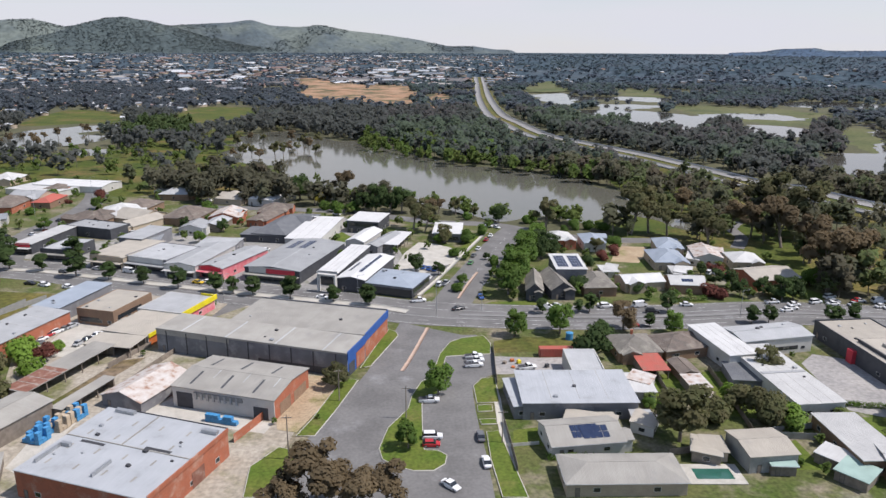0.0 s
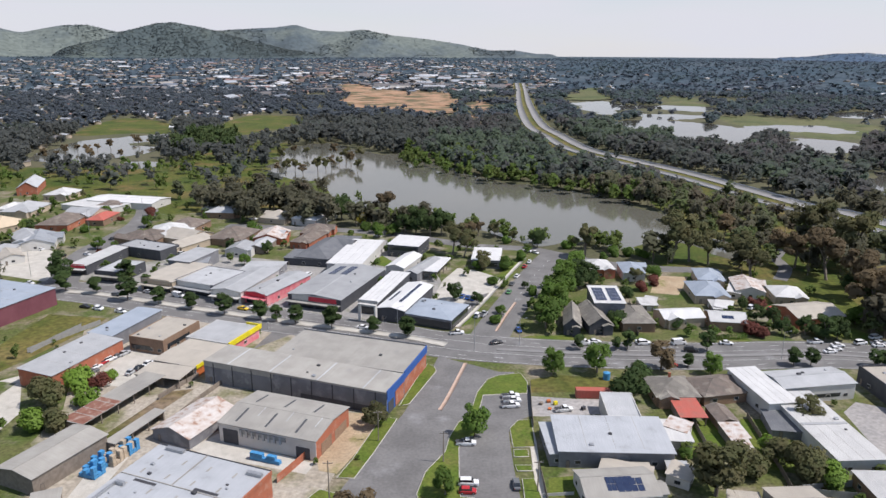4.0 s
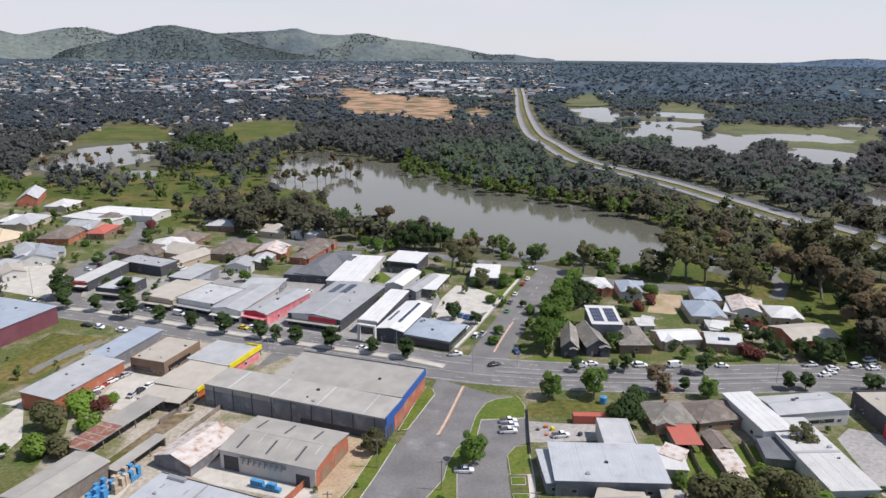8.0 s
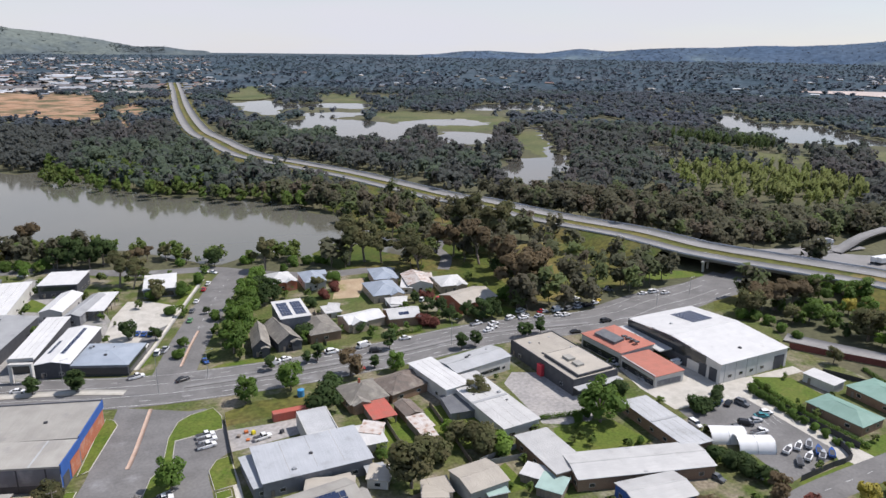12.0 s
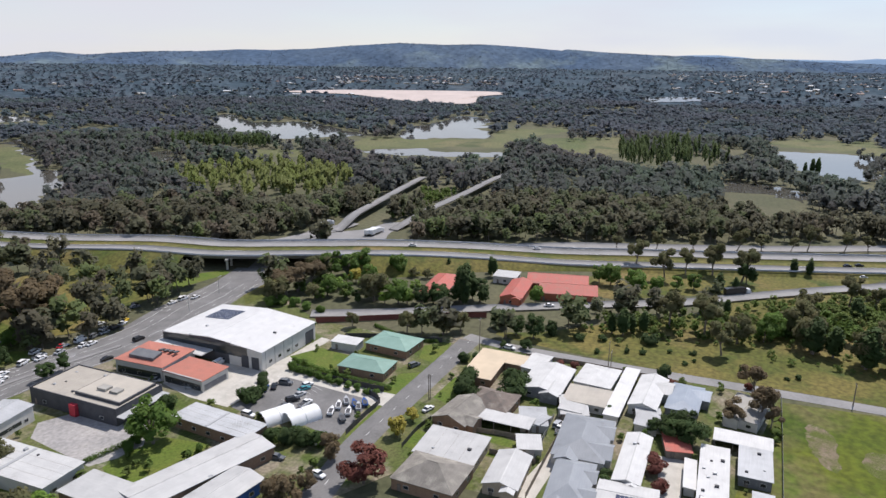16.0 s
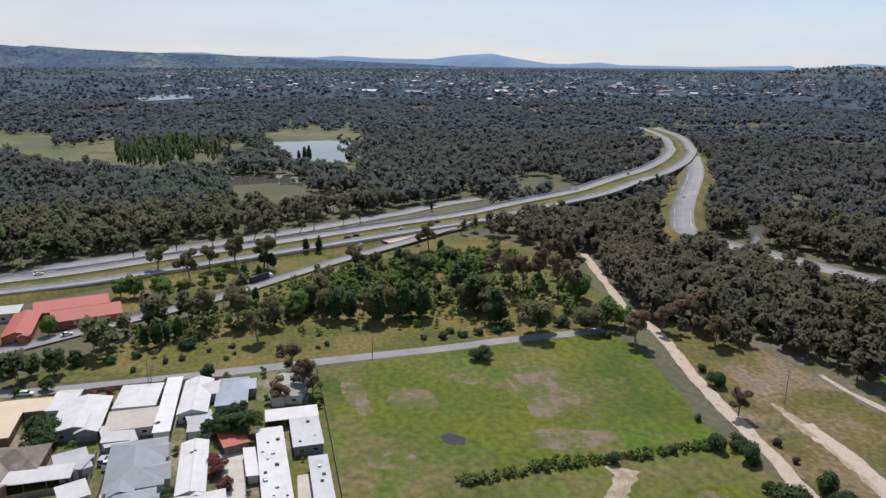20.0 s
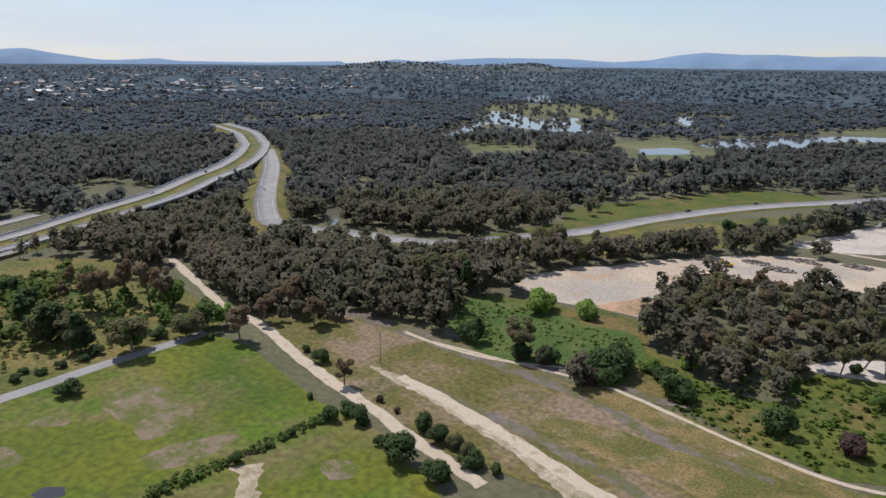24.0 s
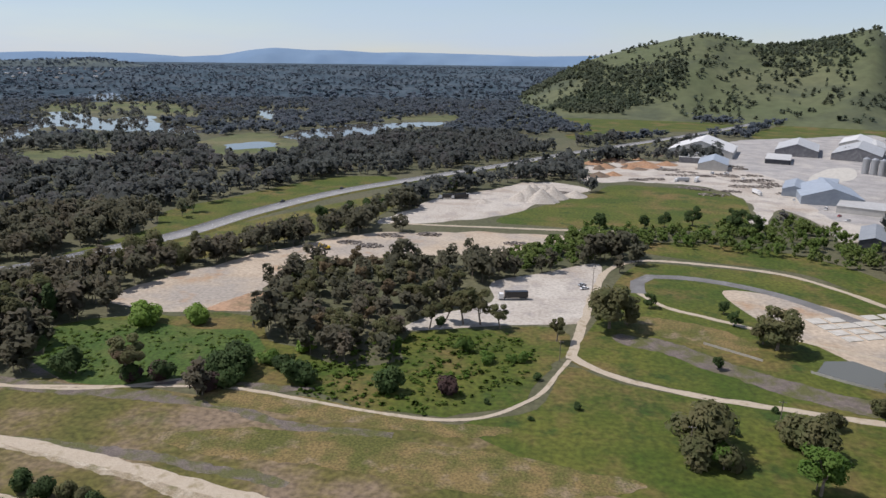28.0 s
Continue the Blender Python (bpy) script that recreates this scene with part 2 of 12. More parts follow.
M["pool"] = mat("pool_water", (0.030, 0.105, 0.080), (0.040, 0.13, 0.10), 0.3, 0.05, spec=0.5)
M["court"] = mat("pale_green_court", (0.34, 0.46, 0.41), None, 0.3, 0.8)
# building surfaces
M["roof_white"] = mat("white_steel_roof", (0.540, 0.535, 0.513), (0.475, 0.470, 0.454), 0.25, 0.5, rand=0.16, wave=1.6, stain=(0.367, 0.356, 0.335), stain_scale=0.3, stain_at=0.66)
M["roof_bright"] = mat("bright_white_steel_roof", (0.64, 0.635, 0.615), (0.58, 0.575, 0.56), 0.25, 0.5, rand=0.05, wave=1.6, stain=(0.48, 0.47, 0.45), stain_scale=0.3, stain_at=0.67)
M["roof_light"] = mat("pale_grey_steel_roof", (0.413, 0.418, 0.418), (0.352, 0.358, 0.358), 0.2, 0.5, rand=0.2, wave=1.6, stain=(0.275, 0.270, 0.259), stain_scale=0.2, stain_at=0.66)
M["roof_grey"] = mat("weathered_grey_roof", (0.345, 0.33, 0.295), (0.29, 0.275, 0.245), 0.2, 0.7, rand=0.1, wave=1.2, stain=(0.27, 0.26, 0.24), stain_scale=0.15, stain_at=0.62)
M["roof_blue"] = mat("blue_grey_steel_roof", (0.33, 0.37, 0.42), (0.28, 0.32, 0.37), 0.2, 0.5, rand=0.08, wave=1.6)
M["roof_steel"] = mat("pale_blue_grey_steel_roof", (0.42, 0.435, 0.45), (0.375, 0.39, 0.405), 0.2, 0.5, rand=0.05, wave=1.6, stain=(0.31, 0.315, 0.32), stain_scale=0.2, stain_at=0.63)
M["roof_slate"] = mat("slate_grey_steel_roof", (0.27, 0.285, 0.30), (0.235, 0.25, 0.265), 0.2, 0.5, rand=0.12, wave=1.6, stain=(0.19, 0.195, 0.2), stain_scale=0.2, stain_at=0.66)
M["roof_dark"] = mat("charcoal_roof", (0.12, 0.125, 0.135), (0.16, 0.165, 0.17), 0.3, 0.6, rand=0.1, wave=1.6)
M["roof_cream"] = mat("cream_steel_roof", (0.44, 0.40, 0.335), (0.385, 0.35, 0.295), 0.2, 0.6, rand=0.06, wave=1.6, stain=(0.36, 0.33, 0.29), stain_scale=0.25, stain_at=0.62)
M["roof_tan"] = mat("tan_roof", (0.58, 0.47, 0.33), (0.50, 0.41, 0.29), 0.2, 0.7, rand=0.05)
M["roof_rust"] = mat("rusted_iron_roof", (0.56, 0.53, 0.50), (0.44, 0.35, 0.29), 0.5, 0.8, wave=1.6, stain=(0.28, 0.15, 0.10), stain_scale=0.5, stain_at=0.6)
M["rust_sheet"] = mat("rust_red_iron", (0.20, 0.085, 0.06), (0.27, 0.14, 0.10), 0.5, 0.85, wave=1.6, stain=(0.36, 0.30, 0.26), stain_scale=0.5, stain_at=0.6)
M["roof_red"] = mat("red_steel_roof", (0.46, 0.11, 0.08), (0.40, 0.12, 0.09), 0.3, 0.6, rand=0.08, wave=1.6, stain=(0.34, 0.14, 0.1), stain_scale=0.4)
M["roof_terra"] = mat("terracotta_roof", (0.42, 0.155, 0.11), (0.36, 0.145, 0.105), 0.3, 0.7, rand=0.08, wave=1.6)
M["roof_green"] = mat("green_steel_roof", (0.18, 0.30, 0.245), (0.21, 0.335, 0.28), 0.3, 0.55, rand=0.06, wave=1.6)
M["tile_brown"] = mat("brown_concrete_tiles", (0.18, 0.145, 0.12), (0.13, 0.11, 0.095), 0.4, 0.85, rand=0.12, wave=3.0, stain=(0.25, 0.22, 0.18), stain_scale=0.25)
M["tile_grey"] = mat("mossy_grey_tiles", (0.25, 0.23, 0.20), (0.19, 0.175, 0.15), 0.4, 0.9, rand=0.1, wave=3.0, stain=(0.33, 0.31, 0.26), stain_scale=0.25)
M["brick_red"] = mat("red_brickwork", (0.40, 0.135, 0.075), (0.34, 0.12, 0.07), 0.6, 0.9, fine=0.2, stain=(0.44, 0.24, 0.17), stain_scale=0.3)
M["brick_brown"] = mat("brown_brickwork", (0.27, 0.18, 0.12), (0.23, 0.15, 0.10), 0.6, 0.9, fine=0.2, rand=0.1)
M["brick_cream"] = mat("cream_brickwork", (0.46, 0.38, 0.28), (0.40, 0.33, 0.25), 0.6, 0.9, fine=0.15, rand=0.1)
M["wall_grey"] = mat("grey_concrete_panel", (0.21, 0.21, 0.22), (0.16, 0.16, 0.17), 0.25, 0.9, stain=(0.27, 0.27, 0.27), stain_scale=0.3)
M["wall_white"] = mat("white_painted_wall", (0.570, 0.555, 0.520), (0.500, 0.485, 0.450), 0.3, 0.8, rand=0.1, stain=(0.480, 0.460, 0.420), stain_scale=0.5, stain_at=0.64)
M["wall_dark"] = mat("charcoal_wall", (0.06, 0.062, 0.07), (0.08, 0.082, 0.09), 0.5, 0.7)
M["wall_blue"] = mat("blue_painted_wall", (0.03, 0.09, 0.30), (0.04, 0.11, 0.34), 0.4, 0.6)
M["wall_maroon"] = mat("maroon_cladding", (0.16, 0.055, 0.07), (0.19, 0.07, 0.085), 0.3, 0.7, wave=0.8)
M["wall_red"] = mat("red_painted_wall", (0.55, 0.05, 0.07), None, 0.4, 0.6)
M["wall_pink"] = mat("pink_red_sign_wall", (0.62, 0.12, 0.16), (0.66, 0.3, 0.3), 0.4, 0.6)
M["yellow"] = mat("yellow_paint", (0.75, 0.62, 0.02), None, 0.5, 0.5)
M["orange"] = mat("orange_paint", (0.55, 0.16, 0.05), None, 0.5, 0.6)
M["blue_plastic"] = mat("blue_plastic", (0.06, 0.24, 0.48), (0.08, 0.30, 0.55), 1.0, 0.5)
M["timber"] = mat("weathered_timber", (0.26, 0.22, 0.18), (0.19, 0.16, 0.13), 1.0, 0.9, rand=0.15)
M["fence_steel"] = mat("grey_steel_fence", (0.33, 0.33, 0.31), (0.27, 0.27, 0.26), 0.5, 0.7, wave=3.0)
M["fence_red"] = mat("maroon_steel_fence", (0.17, 0.055, 0.045), (0.2, 0.07, 0.06), 0.5, 0.7, wave=3.0)
M["glass"] = mat("dark_window_glass", (0.03, 0.035, 0.04), None, 1.0, 0.08, spec=0.7)
M["solar"] = mat("solar_cells", (0.02, 0.03, 0.07), (0.03, 0.045, 0.09), 0.8, 0.15, spec=0.6)
M["metal"] = mat("galvanised_steel", (0.45, 0.46, 0.47), None, 2.0, 0.45, 0.6)
M["steel_dark"] = mat("dark_steel", (0.06, 0.06, 0.065), None, 2.0, 0.6)
M["rubber"] = mat("black_rubber", (0.02, 0.02, 0.02), None, 2.0, 0.8)
M["lamp"] = mat("clear_lamp_lens", (0.7, 0.7, 0.68), None, 2.0, 0.15)
M["tail"] = mat("red_lamp_lens", (0.4, 0.02, 0.02), None, 2.0, 0.2)
M["canvas"] = mat("white_canvas", (0.78, 0.78, 0.76), (0.7, 0.7, 0.69), 0.3, 0.7)
M["brown_earth"] = mat("dark_brown_earth", (0.13, 0.095, 0.07), (0.19, 0.14, 0.10), 0.1, 0.95, fine=0.3)
M["shop_lot"] = mat("worn_lot_surface", (0.24, 0.235, 0.225), (0.33, 0.315, 0.29), 0.08, 0.9, fine=0.2, stain=(0.11, 0.125, 0.04), stain_scale=0.07, stain_at=0.6)
M["works_lot"] = mat("dusty_works_ground", (0.30, 0.26, 0.20), (0.38, 0.34, 0.28), 0.08, 0.95, fine=0.25, stain=(0.13, 0.135, 0.05), stain_scale=0.06, stain_at=0.57)
M["rubble"] = mat("broken_concrete", (0.28, 0.25, 0.22), (0.15, 0.13, 0.115), 0.6, 0.95, island=0.4)
for _c, _v in dict(white=(0.75, 0.75, 0.74), silver=(0.42, 0.43, 0.44), grey=(0.13, 0.135, 0.14), black=(0.02, 0.02, 0.022), red=(0.42, 0.025, 0.03),
                   blue=(0.03, 0.09, 0.30), yellow=(0.72, 0.48, 0.03), teal=(0.05, 0.22, 0.24), green=(0.12, 0.28, 0.12)).items():
    M["car_" + _c] = mat(_c + "_car_paint", _v, tuple(c * 0.95 for c in _v), 1.0, 0.25, spec=0.5)
# plants
M["bark"] = mat("grey_bark", (0.16, 0.13, 0.105), (0.23, 0.20, 0.165), 1.2, 0.95, fine=0.2)
M["leaf_gum"] = mat("gum_leaves", (0.118, 0.130, 0.054), (0.160, 0.146, 0.070), 0.3, 0.85, rand=0.2, translucent=0.48)
M["leaf_brown"] = mat("brownish_gum_leaves", (0.160, 0.123, 0.071), (0.198, 0.149, 0.085), 0.3, 0.85, rand=0.18, translucent=0.48)
M["leaf_green"] = mat("fresh_green_leaves", (0.082, 0.155, 0.022), (0.125, 0.20, 0.038), 0.4, 0.75, rand=0.25, translucent=0.46)
M["leaf_dark"] = mat("dark_green_leaves", (0.040, 0.074, 0.020), (0.062, 0.094, 0.028), 0.35, 0.85, rand=0.2, translucent=0.35)
M["leaf_bright"] = mat("bright_green_leaves", (0.12, 0.21, 0.02), (0.17, 0.26, 0.04), 0.4, 0.7, rand=0.15, translucent=0.3)
M["leaf_yellow"] = mat("golden_leaves", (0.32, 0.28, 0.03), (0.38, 0.32, 0.06), 0.4, 0.7, rand=0.1, translucent=0.25)
M["leaf_red"] = mat("dark_red_leaves", (0.10, 0.030, 0.022), (0.15, 0.050, 0.034), 0.4, 0.8, rand=0.15, translucent=0.2)
M["wood_gum"] = mat("woodland_canopy", (0.129, 0.135, 0.074), (0.181, 0.158, 0.101), 0.02, 0.9, island=0.06, translucent=0.56, tints=((0.177, 0.148, 0.112), (0.111, 0.112, 0.074), (0.164, 0.160, 0.110), (0.124, 0.154, 0.077), (0.159, 0.211, 0.079)))
# outer woods: aerial haze is mixed into the leaf colours, bluer with distance
M["wood_far"] = mat("hazed_far_woodland", (0.113, 0.139, 0.144), (0.146, 0.155, 0.157), 0.006, 0.95, island=0.06, translucent=0.56, tints=((0.139, 0.150, 0.181), (0.113, 0.138, 0.163), (0.132, 0.154, 0.180), (0.100, 0.139, 0.150), (0.131, 0.181, 0.166)))
M["wood_mid"] = mat("hazed_middle_woodland", (0.112, 0.129, 0.097), (0.150, 0.144, 0.120), 0.012, 0.9, island=0.06, translucent=0.56, tints=((0.147, 0.139, 0.141), (0.092, 0.102, 0.098), (0.137, 0.148, 0.140), (0.105, 0.137, 0.110), (0.134, 0.181, 0.121)))
M["wood_dist"] = mat("hazed_distant_woodland", (0.114, 0.145, 0.160), (0.139, 0.158, 0.172), 0.004, 0.95, island=0.08, translucent=0.46, tints=((0.136, 0.160, 0.206), (0.112, 0.147, 0.188), (0.130, 0.165, 0.204), (0.101, 0.145, 0.178), (0.131, 0.183, 0.199)))
M["wood_poplar"] = mat("poplar_leaves", (0.055, 0.088, 0.030), (0.080, 0.11, 0.040), 0.05, 0.9, island=0.15, translucent=0.35)
M["wood_bright"] = mat("willow_leaves", (0.175, 0.215, 0.060), (0.21, 0.235, 0.085), 0.03, 0.9, island=0.12, translucent=0.45)
# hill trees with bluish haze put into their leaf colour
M["wood_hill"] = mat("hazed_hill_woodland", (0.125, 0.156, 0.161), (0.148, 0.175, 0.172), 0.006, 0.95, island=0.08, translucent=0.46)
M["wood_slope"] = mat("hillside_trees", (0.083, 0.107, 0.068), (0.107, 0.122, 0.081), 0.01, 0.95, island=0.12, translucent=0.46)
# trees of the eastern range, haze painted in as blue
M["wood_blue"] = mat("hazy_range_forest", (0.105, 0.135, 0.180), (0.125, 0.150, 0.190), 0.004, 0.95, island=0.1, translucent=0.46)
M["herbs"] = mat("rank_green_herbs", (0.077, 0.143, 0.016), (0.116, 0.165, 0.028), 0.06, 0.9, island=0.2, translucent=0.4)
M["leaf_purple"] = mat("dark_purple_leaves", (0.048, 0.028, 0.026), (0.07, 0.04, 0.034), 0.4, 0.8, rand=0.15, translucent=0.2)
M["weeds"] = mat("purple_grey_dead_weeds", (0.120, 0.101, 0.086), (0.163, 0.134, 0.116), 0.3, 0.95, fine=0.45, bump=0.6, stain=(0.094, 0.096, 0.034), stain_scale=0.12, stain_at=0.5)
M["ochre"] = mat("ochre_dry_grass", (0.180, 0.130, 0.052), (0.138, 0.111, 0.041), 0.12, 0.95, fine=0.4, bump=0.6, stain=(0.088, 0.090, 0.022), stain_scale=0.06, stain_at=0.5, stain2=(0.218, 0.167, 0.109), stain2_scale=0.09, stain2_at=0.6)
M["gravel_tan"] = mat("sandy_gravel", (0.450, 0.372, 0.283), (0.369, 0.300, 0.221), 0.04, 0.95, fine=0.2, stain=(0.317, 0.281, 0.238), stain_scale=0.022, stain_at=0.52, stain2=(0.348, 0.213, 0.115), stain2_scale=0.04, stain2_at=0.63)
M["bald"] = mat("pinkish_bare_earth", (0.177, 0.140, 0.093), (0.140, 0.116, 0.065), 0.2, 0.95, fine=0.35, bump=0.4, stain=(0.084, 0.100, 0.019), stain_scale=0.1, stain_at=0.47, stain2=(0.233, 0.186, 0.135), stain2_scale=0.3, stain2_at=0.62)
M["wood_green"] = mat("green_thicket", (0.098, 0.162, 0.032), (0.138, 0.175, 0.050), 0.05, 0.9, island=0.15, translucent=0.46)
# far ground: the haze over distant woods is painted in as blue
M["canopy_far"] = mat("hazed_distant_canopy", (0.068, 0.094, 0.116), (0.091, 0.111, 0.127), 0.004, 1.0, spec=0.0, stain=(0.056, 0.080, 0.099), stain_scale=0.012, stain_at=0.5, fine=0.3)
M["hill_grass"] = mat("hill_pasture", (0.085, 0.103, 0.048), (0.115, 0.123, 0.063), 0.004, 0.95, stain=(0.066, 0.077, 0.044), stain_scale=0.006, stain_at=0.56, fine=0.15)
# western hills and knoll: wood and pasture colours blued to include haze
M["hill_wood"] = mat("hazed_wooded_hill", (0.074, 0.097, 0.110), (0.095, 0.116, 0.121), 0.004, 0.95, stain=(0.142, 0.165, 0.147), stain_scale=0.0028, stain_at=0.5, fine=0.22)
M["hill_front"] = mat("hazed_front_hill", (0.068, 0.090, 0.094), (0.082, 0.104, 0.102), 0.004, 0.95, stain=(0.115, 0.138, 0.116), stain_scale=0.005, stain_at=0.6, fine=0.22)
# far ranges: the blue of these colours is distance haze
M["hill_blue"] = mat("hazed_blue_range", (0.165, 0.245, 0.354), (0.193, 0.274, 0.372), 0.003, 1.0, spec=0.0)
M["hill_dim"] = mat("hazed_wooded_range", (0.077, 0.115, 0.173), (0.099, 0.136, 0.185), 0.003, 1.0, spec=0.0, stain=(0.149, 0.193, 0.206), stain_scale=0.004, stain_at=0.57, fine=0.25)


def mixed_roofs():
    """Roofs of many colours: the colour is chosen island by island."""
    m = mat("mixed_far_roofs", (0.5, 0.5, 0.5), None, 0.05, 0.6)
    nodes, links = m.node_tree.nodes, m.node_tree.links
    geo, ramp = nodes.new("ShaderNodeNewGeometry"), nodes.new("ShaderNodeValToRGB")
    ramp.color_ramp.interpolation = "CONSTANT"
    cols = ((0.0, (0.56, 0.57, 0.58)), (0.15, (0.36, 0.38, 0.40)), (0.36, (0.15, 0.14, 0.135)), (0.60, (0.24, 0.15, 0.125)), (0.78, (0.33, 0.31, 0.28)), (0.9, (0.18, 0.20, 0.23)))
    e = ramp.color_ramp.elements
    while len(e) < len(cols):
        e.new(0.5)
    for k, (at, c) in zip(e, cols):
        k.position, k.color = at, (*c, 1)
    links.new(geo.outputs["Random Per Island"], ramp.inputs["Fac"])
    links.new(ramp.outputs["Color"], nodes["Principled BSDF"].inputs["Base Color"])
    return m


M["roof_mixed"] = mixed_roofs()


# ---- long ways ----
FREEWAY = [(265.1, 2052.8, 11.2), (242.0, 1832.0, 1.5), (183.4, 1346, 1.5), (147.7, 974.5, 1.5), (149.2, 829.2, 1.5), (155.2, 711.8, 1.5), (179.8, 637.2, 1.5), (207.6, 561.7, 1.5), (225.5, 490.4, 1.5), (239.8, 433.6, 1.5), (243.4, 411.4, 4), (261.3, 347.2, 4), (276.1, 288, 6.5), (282.9, 250.2, 6.5), (296.5, 221, 6.5), (310.8, 193.4, 6.5), (323.6, 166, 6.5), (345, 130, 4), (365, 80, 1.5), (378.5, 44, 1.5), (390.7, 8.8, 1.5), (412.4, -50.5, 1.5), (431, -100, 1.7), (442.4, -136.5, 2.0), (447.6, -157.2, 3.0), (455.8, -180.5, 4.5), (464.5, -205.6, 6), (474, -232.3, 7), (496.8, -269.5, 7), (538.5, -320.9, 7), (577, -372.5, 7), (635.5, -432, 7), (712, -494, 6), (744, -514, 5), (867, -584, 4), (1009, -632, 4)]
HIGHWAY = [(671.3, -481.2, 6), (564.2, -409.2, 6), (456.4, -325.1, 5), (409.5, -290.6, 3), (369.2, -267.4, 3), (346.9, -274.9, 1.5), (310.7, -291, 0.6), (261.2, -307, 0.6), (235.3, -349.6, 0.6), (211.2, -396.4, 0.6), (193.7, -460.6, 0.6), (157.2, -547.3, 0.6), (100.9, -630.8, 0.6), (28, -734.5, 0.6), (-33.4, -831.6, 0.6), (-100.3, -920.3, 0.6), (-260, -1144, 0.6), (-489.8, -1501, 0.6)]
MAIN_ROAD = [(-169.1, 287.1), (-137.1, 278.1), (-107.4, 266.8), (-77.9, 255.5), (-49.3, 245), (-19.3, 235), (7.5, 224.1), (34, 218.7), (62, 215.4), (100.1, 214.1), (133.7, 215), (186.7, 206.1), (215.1, 210.8), (240.3, 212.6), (266.1, 217.9), (280.3, 221.8)]


# ---- mesh helpers ----
tessellate_polygon = mathutils.geometry.tessellate_polygon


def np_mesh(name, verts, faces, material, normals=None):
    """A mesh from an array of points and an array of faces with equal counts of corners."""
    verts, faces = np.asarray(verts, np.float32), np.asarray(faces, np.int32)
    me = bpy.data.meshes.new(name)
    n, k = faces.shape
    me.vertices.add(len(verts))
    me.vertices.foreach_set("co", verts.ravel())
    me.loops.add(n * k)
    me.loops.foreach_set("vertex_index", faces.ravel())
    me.polygons.add(n)
    me.polygons.foreach_set("loop_start", np.arange(0, n * k, k, dtype=np.int32))
    me.update(calc_edges=True)
    me.materials.append(material)
    if normals is not None:             # soft shading of a leaf crown as a whole
        me.attributes.new("custom_normal", "FLOAT_VECTOR", "POINT").data.foreach_set("vector", np.asarray(normals, np.float32).ravel())
    return me


def link(name, me, parent=None, label="", loc=None, rot=0.0):
    ob = new(name, me)
    if parent is not None:
        ob.parent = parent
    if loc is not None:
        ob.location = loc
    if rot:
        ob.rotation_euler = (0, 0, radians(rot))
    if label:
        ob["label"] = label
    return ob


def part(name, bm, material, parent, label=""):
    me = bpy.data.meshes.new(name)
    bm.to_mesh(me)
    bm.free()
    me.materials.append(material)
    return link(name, me, parent, label)


def box(bm, x0, x1, y0, y1, z0, z1):
    v = [bm.verts.new((x, y, z)) for z in (z0, z1) for x, y in ((x0, y0), (x1, y0), (x1, y1), (x0, y1))]
    for f in ((3, 2, 1, 0), (4, 5, 6, 7), (0, 1, 5, 4), (1, 2, 6, 5), (2, 3, 7, 6), (3, 0, 4, 7)):
        bm.faces.new([v[i] for i in f])
    return v


def box_part(name, b, material, parent, label="", bevel=0.0):
    bm = bmesh.new()
    box(bm, *b)
    if bevel:
        bmesh.ops.bevel(bm, geom=bm.edges[:], offset=bevel, segments=1, affect="EDGES")
    return part(name, bm, material, parent, label)


def prism(bm, pts, z0, z1):
    """An upright prism over a polygon."""
    a = [bm.verts.new((x, y, z0)) for x, y in pts]
    b = [bm.verts.new((x, y, z1)) for x, y in pts]
    n = len(pts)
    bm.faces.new(b)
    for i in range(n):
        bm.faces.new((a[i], a[(i + 1) % n], b[(i + 1) % n], b[i]))


def smooth_line(pts, step=8.0, closed=False):
    """A Catmull-Rom line through the points, sampled about every step metres."""
    p = np.array(pts, float)
    n = len(p)
    out = []
    for i in range(n if closed else n - 1):
        g = (lambda j: p[j % n]) if closed else (lambda j: p[min(max(j, 0), n - 1)])
        a, b, c, d = g(i - 1), g(i), g(i + 1), g(i + 2)
        m = max(1, int(np.linalg.norm(c - b) / step))
        for s in range(m):
            t = s / m
            out.append(0.5 * (2 * b + (c - a) * t + (2 * a - 5 * b + 4 * c - d) * t * t + (3 * b - a - 3 * c + d) * t ** 3))
    if not closed:
        out.append(p[-1])
    return np.array(out)


LAYER = [0]
BOXES = []       # boxes of ground pieces and ways: (corners, height)
SHEETS = []      # ground pieces: (outline, height)
WAYS = []        # roads: (middle line, heights, rise, half width, offset, side vectors)


def ground_z(x, y):
    """The height of the topmost ground piece or road at a place."""
    z = 0.0
    for p, top in SHEETS:
        if top > z and inside(p, np.array([x]), np.array([y]))[0]:
            z = top
    for c, h, rise, half, off, sv in WAYS:
        q = c + sv * off
        k = int(np.argmin((q[:, 0] - x) ** 2 + (q[:, 1] - y) ** 2))
        if math.hypot(q[k, 0] - x, q[k, 1] - y) < max(half, 4.5):
            z = max(z, h[k] + rise)
    return z


CLEAR = []       # ground that woods keep off: (points, margin)
OPEN = []        # water and flats that lie in sight from the middle of the place
THIN = []        # ground where few trees stand: (points, share)
HARD = []        # paved yards, free of shrubs
LINES = []       # ways that woods keep off: (points, half width)


